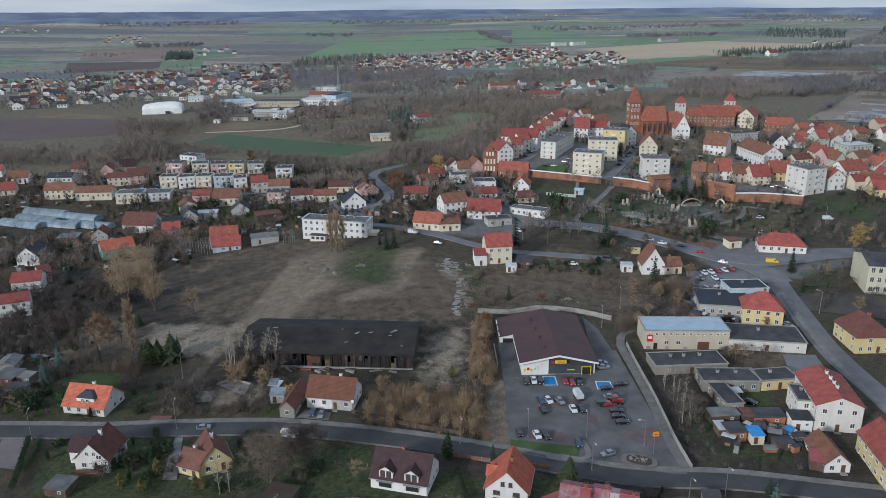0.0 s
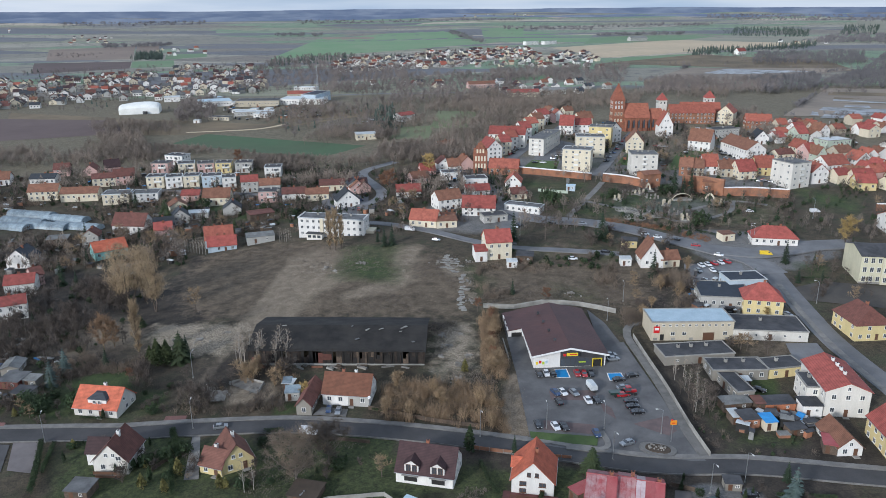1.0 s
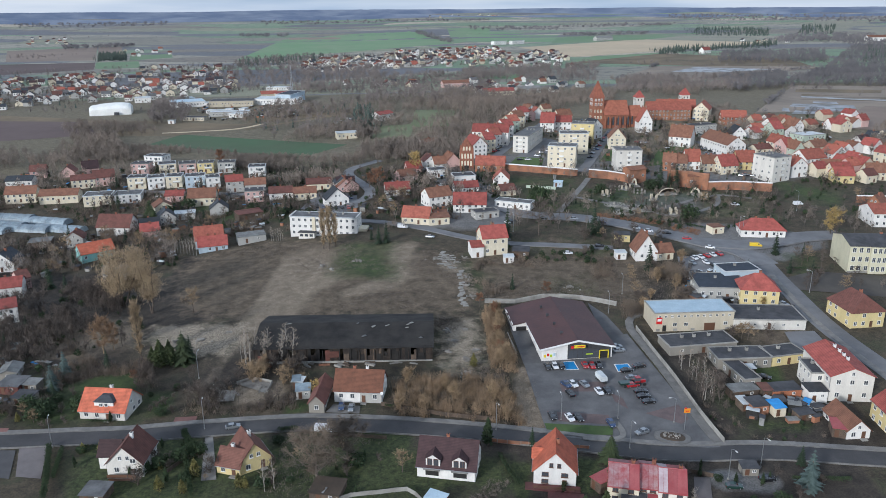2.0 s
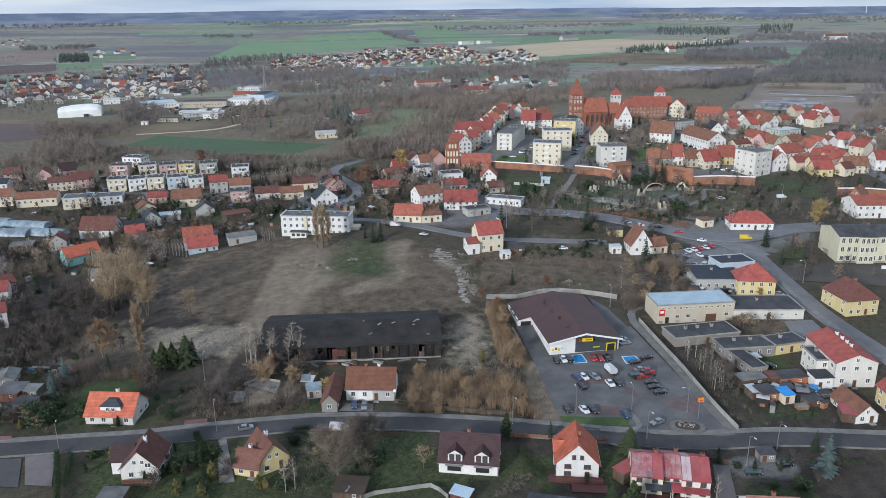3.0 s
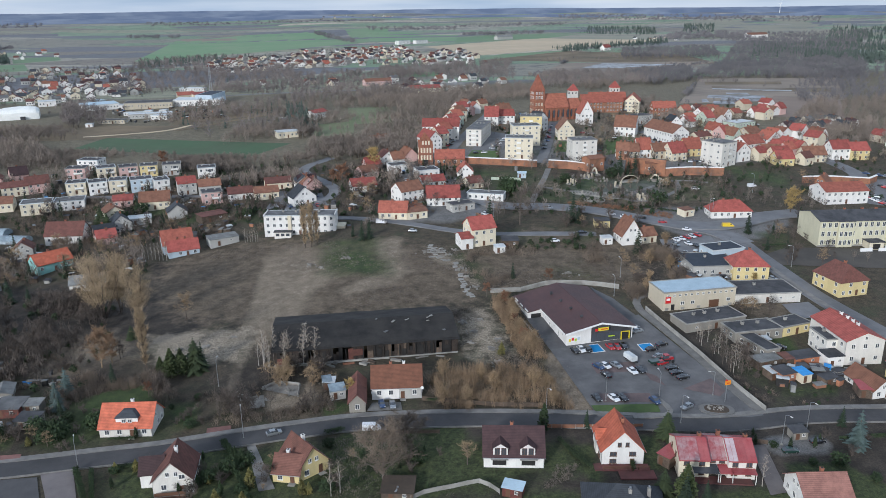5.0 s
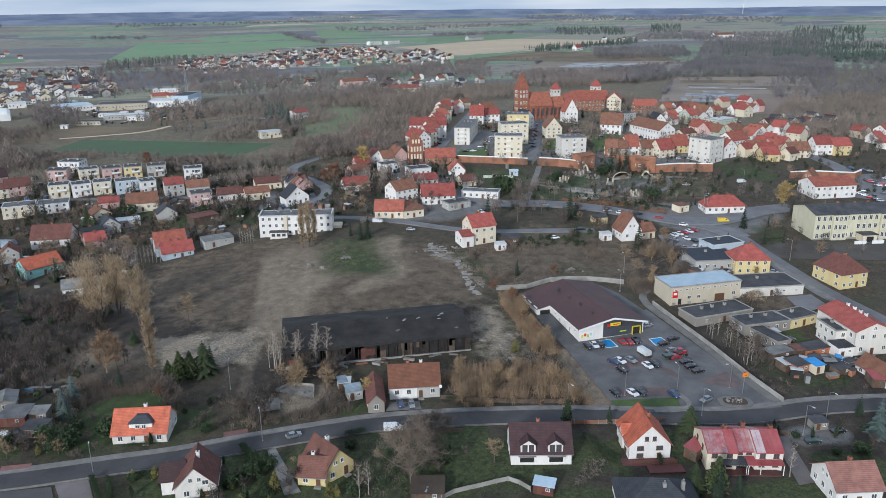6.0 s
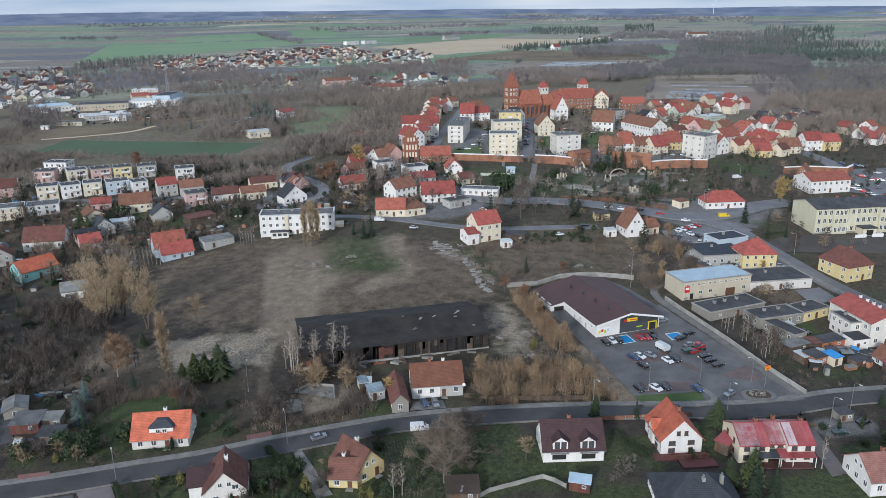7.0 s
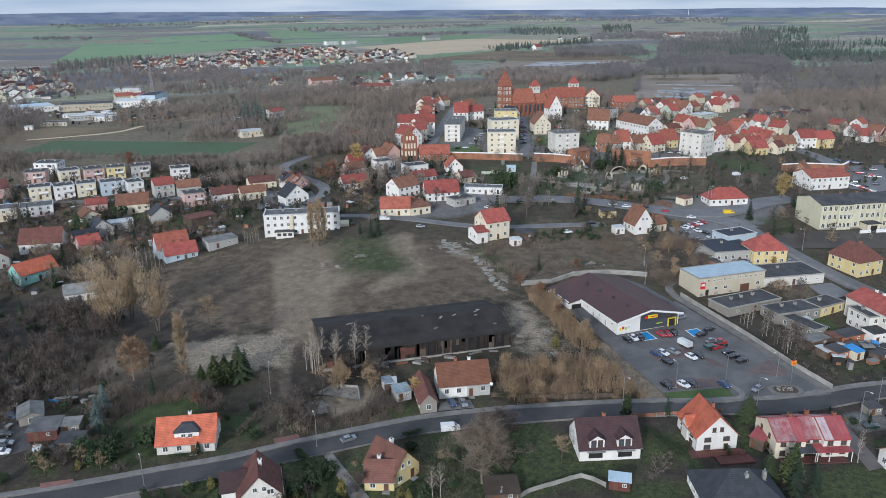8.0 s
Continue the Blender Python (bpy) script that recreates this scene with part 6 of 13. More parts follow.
# ---- small builders ----
def town_houses(corners, n, seed, muted=False):
    """A close group of small town houses with windows."""
    r = random.Random(seed)
    for x, y, h, turn in spots_in(corners, n, 3.0, 5.2, seed * 31, 3.2):
        wall = r.choice(("white", "white", "cream", "grey", "pink") if muted else ("white", "white", "white", "cream", "pink", "beige"))
        tile = r.choice(("t_red", "t_brown", "t_old", "t_dark", "t_slate", "t_brown") if muted else ("t_red", "t_old", "t_orange", "t_red", "t_red", "t_brown", "t_orange"))
        words = {"t_red": "red", "t_old": "brown", "t_brown": "dark brown", "t_slate": "grey", "t_dark": "dark grey", "t_orange": "orange"}[tile]
        house(x, y, r.choice((12, 102, 20, 110, -75)) + r.uniform(-6, 6), r.uniform(7.5, 10.5), r.uniform(7, 9), h + (-0.3 if muted else 1.0), r.uniform(2.6, 3.8), "gable", r.choice("xy"), wall, tile,
              f"{wall} town house with a {words} tiled roof", 1 if h < 4 else 2, 1, 0, False, "house", 3.2, (1.1, 1.3), seed, True, "town houses", None, "f")


def far_quarters(quarters):
    """The far suburbs: many small houses in rows, all in one."""
    walls, roofs = ("white", "cream", "grey", "beige"), ("t_orange", "t_old", "t_brown", "t_slate", "t_maroon", "t_dark", "tar_light")
    s = Shape()
    for corners, n, seed in quarters:
        r = random.Random(seed)
        for x, y, h, turn in spots_in(corners, int(n * 1.25), 2.6, 4.8, seed * 31, 2.4):
            w, d, rise = r.uniform(7, 10.5), r.uniform(6.5, 8.5), r.uniform(1.8, 3.4)
            m = ground_pose(x, y, r.choice((12, 102, 20, 110, -75)) + r.uniform(-6, 6))
            wm, rm = r.choice((0, 0, 1, 2, 2, 3)), 4 + r.choice((0, 1, 2, 2, 3, 3, 5, 5, 5, 3, 6, 2))
            axis = r.choice("xy")
            bits = [(wall_shape(w, d, h, rise, "gable", axis), wm), (roof_shape(w, d, h, rise, "gable", axis), rm), (chimney_shape(0.8, h + rise * 0.6, h + rise + 0.8), 5)]
            win = Shape()
            for u in (-0.3, 0.0, 0.3):
                for z in ((1.6, 4.3) if h > 4.8 else (1.7,)):
                    win.box(u * w, -d / 2 - 0.02, z - 0.6, 1.2, 0.08, 1.3)
            bits.append((win, 11))
            for b, k in bits:
                o = len(s.v)
                s.v += [tuple(m @ Vector(p)) for p in b.v]
                s.f += [tuple(i + o for i in f) for f in b.f]
                s.m += [k] * len(b.f)
            FOOT.append((x, y, max(w, d) / 2 + 1.2))
    ob = part("suburb_houses", s, [M[k] for k in walls + roofs + ("glass",)])
    return tagged(ob, "distant suburbs of small white houses with red and brown roofs", "houses", "", "stuff")


def membrane_hall(x, y, turn, w, d, h):
    """A white stretched-membrane sports hall: rounded section, sloping ends, a dark base band."""
    ob = thing("membrane_hall", "large white membrane hall with rounded sloping ends", "hall", ground_pose(x, y, turn))
    FOOT.append((x, y, w * 0.6))
    rings = []
    for f, k in ((-0.5, 0.72), (-0.46, 0.8), (-0.2, 0.93), (0.1, 1.0), (0.3, 0.98), (0.44, 0.9), (0.5, 0.75)):
        rings.append([(w * f, -math.cos(math.pi * i / 10) * d / 2 * (0.8 + 0.2 * k), h * k * math.sin(math.pi * i / 10) ** 0.45 - 0.3) for i in range(11)])
    s = Shape()
    for a, b in zip(rings, rings[1:]):
        for i in range(10):
            s.face([a[i], b[i], b[i + 1], a[i + 1]])
    s.face(rings[0]), s.face(rings[-1][::-1])
    part("membrane", s, M["sheet_bright"], ob, smooth=True)
    part("base_band", Shape().box(0, 0, -1.5, w * 0.98, d * 0.92, 1.9), M["concrete"], ob)
    part("entrance", Shape().box(w * 0.15, -d / 2 - 1.0, -0.5, 4.0, 2.4, 3.0), M["tar"], ob)


def mast(x, y, h):
    ob = thing("lattice_mast", "tall grey steel lattice mast", "mast", ground_pose(x, y))
    for sx in (-1, 1):
        for sy in (-1, 1):
            part("leg", Shape().tube((sx * 1.6, sy * 1.6, -0.5), (sx * 0.3, sy * 0.3, h), 0.22, 0.12, 4), M["chrome"], ob)
    for k in range(12):
        f, g = k / 12, (k + 1) / 12
        a, b = 1.6 - 1.3 * f, 1.6 - 1.3 * g
        part("brace", Shape().tube((-a, -a, h * f), (b, -b, h * g), 0.09, 0.09, 4).tube((a, -a, h * f), (-b, -b, h * g), 0.09, 0.09, 4), M["chrome"], ob)


def wind_turbine(x, y, h):
    ob = thing("wind_turbine", "distant white wind turbine", "wind turbine", ground_pose(x, y))
    part("tower", Shape().tube((0, 0, -1), (0, 0, h), 1.3, 0.8, 8), M["white_paint"], ob)
    part("nacelle", Shape().box(0, 0, h, 2.4, 5, 2.4), M["white_paint"], ob)
    for k in range(3):
        a = radians(20 + 120 * k)
        part("blade", Shape().tube((0, -4, h + 1.5), (math.sin(a) * h * 0.42, -4, h + 1.5 + math.cos(a) * h * 0.42), 0.7, 0.2, 5), M["white_paint"], ob)


def sign_pole(x, y, turn):
    ob = thing("shop_sign", "tall steel pole with an orange shop sign", "sign", ground_pose(x, y, turn))
    part("pole", Shape().tube((0, 0, -0.3), (0, 0, 6.6), 0.1, 0.08, 8), M["chrome"], ob)
    b = part("board", Shape().box(0.25, 0, 5.1, 1.6, 0.22, 1.2, 0, 0), M["orange_paint"], ob, "orange sign board with a red bar")
    part("bar", Shape().box(0.25, -0.13, 5.5, 0.8, 0.04, 0.22), M["red_paint"], b)
    part("mark", Shape().box(-0.2, 0, 6.1, 0.5, 0.2, 0.5), M["red_paint"], ob)


def island(x, y, turn, a, b):
    """A kerbed oval of earth and stones with low dead plants."""
    ob = thing("traffic_island", "kerbed oval island of earth and stones at the car park entrance", "traffic island", ground_pose(x, y, turn, 0.1), "", "structure")
    r = random.Random(8)
    oval = lambda k, z: [(a * k * math.copysign(abs(math.cos(i * math.pi / 12)) ** 0.8, math.cos(i * math.pi / 12)), b * k * math.copysign(abs(math.sin(i * math.pi / 12)) ** 0.8, math.sin(i * math.pi / 12)), z) for i in range(24)]
    part("kerb", Shape().hull(oval(1.0, -0.4), oval(1.0, 0.14)), M["kerb"], ob)
    part("paved_rim", Shape().hull(oval(0.94, 0.0), oval(0.94, 0.16)), M["paving"], ob)
    part("bed", Shape().hull(oval(0.72, 0.0), oval(0.66, 0.3)), M["soil"], ob, "raised bed of brown earth")
    for i in range(26):
        t, q, k = r.random() * 6.283, r.uniform(0.05, 0.62), r.uniform(0.18, 0.6)
        part("stone", Shape().box(math.cos(t) * a * q, math.sin(t) * b * q, 0.2, k * 1.3, k, k * 0.6 + 0.1, 0, r.uniform(0, 180), 0.7), M["rubble"], ob)
    return ob


def truck(x, y, turn):
    ob = thing("box_trailer", "white covered box trailer in the car park", "trailer", ground_pose(x, y, turn, 0.12))
    part("box", Shape().box(0, 0, 0.7, 2.0, 4.2, 1.0), M["sheet_white"], ob)
    part("cover", Shape().hull([(-1.05, -2.15, 1.7), (1.05, -2.15, 1.7), (1.05, 2.15, 1.7), (-1.05, 2.15, 1.7)], [(-0.8, -2.0, 2.2), (0.8, -2.0, 2.2), (0.8, 2.0, 2.2), (-0.8, 2.0, 2.2)]), M["sheet_white"], ob)
    part("chassis", Shape().box(0, -0.2, 0.5, 1.2, 5.4, 0.2), M["dark"], ob)
    for sx in (-1, 1):
        for yy in (0.5, 1.4):
            wh = part("wheel", WHEEL[0], None, ob, at=pose(sx * 0.95, yy, 0.32))
            part("rim", WHEEL[1], None, wh)


def bandshell(x, y, turn):
    ob = thing("bandshell", "small arched open-air stage with a pale rim", "stage", ground_pose(x, y, turn))
    outer = [(math.cos(math.pi * i / 12) * 5.4, math.sin(math.pi * i / 12) * 3.6) for i in range(13)]
    rim, back = Shape(), Shape()
    for (a, b), (c, d) in zip(outer, outer[1:]):
        rim.hull([(a, -2.4, b - 0.3), (c, -2.4, d - 0.3), (c * 0.92, -2.4, d * 0.9 - 0.3), (a * 0.92, -2.4, b * 0.9 - 0.3)], [(a, -2.0, b - 0.3), (c, -2.0, d - 0.3), (c * 0.92, -2.0, d * 0.9 - 0.3), (a * 0.92, -2.0, b * 0.9 - 0.3)])
        back.face([(a, -2.0, b - 0.3), (c, -2.0, d - 0.3), (c * 0.7, 2.5, d * 0.75 - 0.3), (a * 0.7, 2.5, b * 0.75 - 0.3)])
    back.face([(a * 0.7, 2.5, b * 0.75 - 0.3) for a, b in outer])
    part("rim", rim, M["beige"], ob)
    part("shell", back, M["wood"], ob)
    part("floor", Shape().box(0, -1.2, -0.6, 9.6, 5, 1.0), M["concrete"], ob)
    FOOT.append((x, y, 8))


def model_ruin(x, y, turn, kind):
    """Small stone models and plantings of the park."""
    r = random.Random(int(x * 7 + y))
    ob = thing("model_ruin", "small pale stone model in the park gardens", "stone model", ground_pose(x, y, turn), "park models")
    if kind == 0:
        part("model_base", Shape().box(0, 0, -0.3, 5, 4, 0.8, 0, 0, 0.95), M["concrete"], ob)
        for i in range(4):
            part("model_tower", Shape().box((i % 2 - 0.5) * 3.4, (i // 2 - 0.5) * 2.6, 0.4, 0.8, 0.8, 1.8 + r.random()), M["beige"], ob)
    elif kind == 1:
        for i in range(9):
            a = i * 0.7
            part("stone", Shape().box(math.cos(a) * 3.2, math.sin(a) * 3.2, -0.2, 1.1, 0.8, r.uniform(0.5, 1.6), 0, r.uniform(0, 90), 0.75), M["rubble"], ob)
    elif kind == 2:
        for ring in (2.2, 3.6, 5.0):
            s = Shape()
            n = int(ring * 7)
            for i in range(n):
                a = 6.283 * i / n
                s.box(math.cos(a) * ring, math.sin(a) * ring, -0.2, 0.7, 0.3, 0.45, 0, math.degrees(a) + 90)
            part("stone_ring", s, M["concrete"], ob)
        part("stone", Shape().box(0, 0, -0.2, 1.2, 1.2, 1.6, 0, 20, 0.6), M["rubble"], ob)
    else:
        part("mound", Shape().box(0, 0, -0.4, 7, 4, 1.2, 0, 0, 0.6), M["rubble"], ob)
        s = Shape()
        pts = [(-2.2, 0.6), (-1.2, 2.6), (0.2, 3.4), (1.4, 2.4), (2.4, 0.7)]
        for (a, b), (c, d) in zip(pts, pts[1:]):
            s.tube((a, 0, b), (c, 0, d), 0.5, 0.45, 6)
        part("arch", s, M["cream"], ob)


def rubble_heap(x, y, size, seed):
    r = random.Random(seed)
    s = Shape()
    for i in range(26):
        a, q = r.random() * 6.283, abs(r.gauss(0, 0.5)) * size
        k = r.uniform(0.15, 0.55)
        s.box(math.cos(a) * q, math.sin(a) * q, -0.15, k * 1.6, k, k * r.uniform(0.5, 1.0) + 0.25 * max(0, size - q) * 0.4, 0, r.uniform(0, 180), 0.8)
    ob = part("rubble_heap", s, M["rubble"], None, at=ground_pose(x, y))
    tagged(ob, "heap of broken concrete and rubble", "rubble", "rubble heaps", "stuff")


def car_row(a, b, n, turn, seed, group="parked cars"):
    """Cars parked side by side between two points, with a few gaps."""
    r = random.Random(seed)
    for i in range(n):
        f = (i + 0.5) / n
        if r.random() < 0.85:
            park("plain_" + r.choice(("black", "black", "silver", "white", "blue", "red", "silver")), a[0] + (b[0] - a[0]) * f, a[1] + (b[1] - a[1]) * f, turn + r.uniform(-4, 4), 0.1, group)


def slab_track(line, apron):
    """Loose old concrete slabs laid along a track and on a small apron."""
    r = random.Random(77)
    ob = tagged(new("slab_track"), "old track of loose pale concrete slabs", "track", "", "structure")
    s = Shape().box(0, 0, -0.2, 1.9, 1.15, 0.28)
    me = s.mesh("slab", M["concrete"])
    spots = [(p[0] + r.uniform(-0.6, 0.6), p[1] + r.uniform(-0.6, 0.6), 0.0) for p in smooth_line(line, 1.35)]
    a, b, c, d = [np.array(q) for q in apron]
    for i in range(6):
        for j in range(5):
            if r.random() < 0.6:
                u, v = (i + 0.5) / 6, (j + 0.5) / 5
                spots.append((*((a * (1 - u) + b * u) * (1 - v) + (d * (1 - u) + c * u) * v), 0.0))
    for x, y, k in spots:
        if r.random() < 0.85:
            q = new("slab", me)
            q.parent = ob
            q.matrix_world = ground_pose(x, y, r.uniform(-25, 25), -0.02)


def tractor(x, y, turn):
    """A red farm tractor with a green tipping trailer."""
    ob = thing("tractor", "red farm tractor parked in the car park", "tractor", ground_pose(x, y, turn, 0.12))
    part("bonnet", Shape().box(0, -1.3, 0.7, 0.75, 1.7, 0.75, 0, 0, 0.92), M["car_red"], ob)
    cab = part("cab", Shape().box(0, 0.3, 0.9, 1.3, 1.4, 1.5, 0, 0, 0.88), M["glass"], ob, "glazed cab with a red roof")
    part("cab_roof", Shape().box(0, 0.3, 2.4, 1.35, 1.5, 0.14), M["car_red"], cab)
    for sx in (-1, 1):
        part("mudguard", Shape().box(sx * 0.85, 0.6, 1.3, 0.45, 1.5, 0.12), M["car_red"], ob)
        for yy, rr, ww in ((0.6, 0.75, 0.42), (-1.6, 0.45, 0.28)):
            part("wheel", Shape().tube((sx * 0.85 - ww / 2, yy, rr - 0.12), (sx * 0.85 + ww / 2, yy, rr - 0.12), rr, rr, 14), M["rubber"], ob)
    tr = thing("farm_trailer", "dark green two-wheeled farm trailer", "trailer", ground_pose(x, y, turn, 0.12) @ pose(0, 4.0, 0))
    part("bed", Shape().box(0, 0, 0.75, 1.9, 3.4, 0.55), M["car_green"], tr)
    part("drawbar", Shape().box(0, -2.3, 0.6, 0.12, 1.3, 0.12), M["dark"], tr)
    for sx in (-1, 1):
        part("wheel", Shape().tube((sx * 0.9 - 0.14, 0.3, 0.3), (sx * 0.9 + 0.14, 0.3, 0.3), 0.42, 0.42, 12), M["rubber"], tr)


def yard_clutter(quarters):
    """Crates, woodpiles, lean-tos and bins in the yards of the town, as one."""
    keys = ("wood", "tar", "sheet_white", "asbestos", "concrete", "tarp", "old_brick", "dark")
    s, r = Shape(), random.Random(91)
    for corners, n in quarters:
        for x, y, h, turn in spots_in(corners, n, 0.6, 2.3, 500 + n, 0.2):
            m, b = ground_pose(x, y, math.degrees(turn)), Shape()
            w, d = r.uniform(0.6, 3.6), r.uniform(0.5, 2.4)
            b.box(0, 0, -0.3, w, d, h + 0.3)
            k = r.choice((0, 0, 1, 3, 4, 6, 7, 7))
            o = len(s.v)
            s.v += [tuple(m @ Vector(p)) for p in b.v]
            s.f += [tuple(i + o for i in f) for f in b.f]
            s.m += [k] * len(b.f)
            b = Shape().hull([(-w / 2 - 0.15, -d / 2 - 0.15, h), (w / 2 + 0.15, -d / 2 - 0.15, h), (w / 2 + 0.15, d / 2 + 0.15, h + 0.12), (-w / 2 - 0.15, d / 2 + 0.15, h + 0.12)], [(-w / 2 - 0.15, -d / 2 - 0.15, h + 0.1), (w / 2 + 0.15, -d / 2 - 0.15, h + 0.1), (w / 2 + 0.15, d / 2 + 0.15, h + 0.3), (-w / 2 - 0.15, d / 2 + 0.15, h + 0.3)])
            o = len(s.v)
            s.v += [tuple(m @ Vector(p)) for p in b.v]
            s.f += [tuple(i + o for i in f) for f in b.f]
            s.m += [r.choice((1, 1, 2, 3, 3, 5 if r.random() < 0.2 else 1))] * len(b.f)
    ob = part("yard_clutter", s, [M[k] for k in keys])
    return tagged(ob, "clutter of crates, woodpiles and lean-tos in yards", "clutter", "", "stuff")


def steel_tank(x, y, turn):
    ob = thing("steel_tank", "small grey steel tank lying on two cradles", "tank", ground_pose(x, y, turn))
    part("shell", Shape().tube((-1.7, 0, 1.0), (1.7, 0, 1.0), 0.75, 0.75, 18), M["chrome"], ob, smooth=False)
    for sx in (-1, 1):
        part("cradle", Shape().box(sx * 1.0, 0, -0.2, 0.25, 1.3, 0.6), M["concrete"], ob)
    part("manhole", Shape().tube((0, 0, 1.7), (0, 0, 1.95), 0.25, 0.25, 10), M["chrome"], ob)

# ---- kinds of plants ----
tree_kind("bare_a", branch_tree(1, 10, 3.6, 10, 430), "bark", "twig", "bare_tree", "leafless broad tree with grey-brown twigs", 10)
tree_kind("bare_b", branch_tree(2, 11, 3.2, 11, 430, 1.0), "bark", "twig", "bare_tree", "leafless upright tree with grey-brown twigs", 11)
tree_kind("bare_c", branch_tree(3, 8, 3.4, 8, 380, 0.6), "bark", "twig_straw", "bare_tree", "leafless spreading tree with pale twigs", 8)
tree_kind("bare_big", branch_tree(31, 12, 6.0, 24, 6000, 0.75, 0.24, 1.5, 0.02, 0.16), "twig_mid", "twig_soft", "bare_tree", "wide leafless garden tree with pale twigs", 12)
tree_kind("birch", branch_tree(4, 12, 1.5, 13, 110, 1.2, 0.14, 0.9, 0.03, 0.3), "birch", "twig_pale", "bare_birch", "slim leafless birch with a pale trunk", 12)
tree_kind("rust", branch_tree(5, 9, 3.0, 10, 900, 0.9, 0.18, 1.0, 0.075), "bark", "twig_red", "rusty_tree", "tree with rusty brown dry leaves", 9)
tree_kind("willow", willow_tree(6, 20, 7, 7600), "bark", "twig_willow", "large_willow", "tall spreading willow with straw-brown twigs", 20)
tree_kind("willow_slim", willow_tree(61, 20, 3, 4200), "bark", "twig_willow", "large_willow", "slender willow with straw-brown twigs", 20)
tree_kind("golden", branch_tree(7, 9, 3.6, 12, 1100, 0.7, 0.2, 1.2, 0.08, 0.2, 0.35), "bark", "twig_gold", "golden_willow", "willow with golden hanging twigs", 9)
tree_kind("poplar", branch_tree(8, 16, 1.5, 34, 2400, 3.2, 0.22, 1.5, 0.04, 0.04), "bark", "twig_willow", "narrow_poplar", "narrow upright poplar with straw-brown twigs", 16)
tree_kind("poplar_grey", branch_tree(9, 14, 1.2, 22, 900, 2.4, 0.2, 1.3, 0.05, 0.08), "bark", "twig_straw", "narrow_poplar", "narrow upright leafless pale poplar", 14)
tree_kind("thicket", branch_tree(10, 5, 1.8, 4, 420, 1.5, 0.06, 1.4, 0.045, 0.1, 0.0, 6), "twig_straw", "twig_straw", "willow_thicket", "clump of straw-coloured willow rods", 5, "shrub")
tree_kind("shrub", branch_tree(11, 3, 1.7, 4, 300, 0.9, 0.05, 0.8, 0.04, 0.1, 0.0, 5), "bark", "twig", "bare_shrub", "leafless brown garden shrub", 3, "shrub")
tree_kind("spruce", needle_tree(12, 10, 2.5), "bark", "needle", "spruce", "dark green spruce with drooping branches", 10)
tree_kind("broad_fir", needle_tree(32, 8, 4.0, 12, 16), "bark", "needle_green", "fir", "broad green fir tree", 8)
tree_kind("spruce_b", needle_tree(13, 9, 2.0, 12, 10), "bark", "needle", "spruce", "slim dark green spruce tree", 9)
tree_kind("blue_spruce", needle_tree(14, 6, 1.9, 11, 10), "bark", "needle_blue", "blue_spruce", "pale blue-green spruce in a garden", 6)
tree_kind("thuja", leaf_bush(15, 4, 0.8, 520, 0.15, True), "bark", "leaf", "thuja", "narrow dark green thuja shrub", 4, "shrub")
tree_kind("evergreen", leaf_bush(16, 2, 1.2, 460, 0.14), "bark", "leaf", "evergreen_shrub", "rounded evergreen garden shrub", 2, "shrub")
tree_kind("tan_tree", branch_tree(45, 9, 2.8, 14, 1300, 1.1, 0.16, 1.1, 0.05, 0.15), "twig_straw", "twig_tan", "tan_tree", "airy tree with tan dry leaves", 9)
tree_kind("cypress", leaf_bush(46, 8, 2.5, 1500, 0.3, True), "bark", "leaf_olive", "cypress", "broad olive-green garden cypress", 8)
tree_kind("gold_bush", leaf_bush(17, 3, 1.0, 480, 0.15, True), "bark", "leaf_gold", "yellow_conifer", "small yellow-green garden conifer", 3, "shrub")


def small_tree(seed, twigs, w, length=1.1, wide=2.5):
    """A plain leafless tree for woods seen from far off: a bole and a fluffy crown."""
    r = random.Random(seed)
    wood, fine = Shape().tube((0, 0, -0.3), (0.2, 0.1, 8), 0.15, 0.04, 3), Shape()
    for i in range(twigs):
        u = Vector((r.gauss(0, 1), r.gauss(0, 1), r.gauss(0, 1))).normalized() * r.uniform(0.3, 1.0) * (1 + 0.22 * math.sin(i * 2.3))
        c = Vector((u.x * wide, u.y * wide, 6.0 + u.z * 3.4))
        d = (Vector((c.x, c.y, (c.z - 3.0) * 0.8)).normalized() + Vector((r.gauss(0, 0.45), r.gauss(0, 0.45), r.gauss(0.1, 0.45)))) * length * r.uniform(0.6, 1.2)
        side = d.cross(Vector((r.uniform(-1, 1), r.uniform(-1, 1), r.uniform(-1, 1)))).normalized() * w
        fine.face([c - d * 0.5 - side, c - d * 0.5 + side, c + d * 0.5])
    return wood, fine


def rod_clump(seed, rods, tall, wide, w, lean=0.25):
    """Upright rods and side twigs of a thicket."""
    r = random.Random(seed)
    wood, fine = Shape(), Shape()
    for i in range(rods):
        p = Vector((r.gauss(0, 0.45) * wide, r.gauss(0, 0.45) * wide, -0.1))
        q = p + Vector((r.gauss(0, lean) * tall, r.gauss(0, lean) * tall, tall * r.uniform(0.45, 1.0)))
        side = Vector((r.uniform(-1, 1), r.uniform(-1, 1), 0)).normalized() * w
        fine.face([p - side, p + side, q])
        m = p.lerp(q, r.uniform(0.35, 0.8))
        fine.face([m - side * 0.8, m + side * 0.8, m + Vector((r.gauss(0, 0.5), r.gauss(0, 0.5), r.uniform(0.1, 0.8))) * tall * 0.3])
    return wood, fine


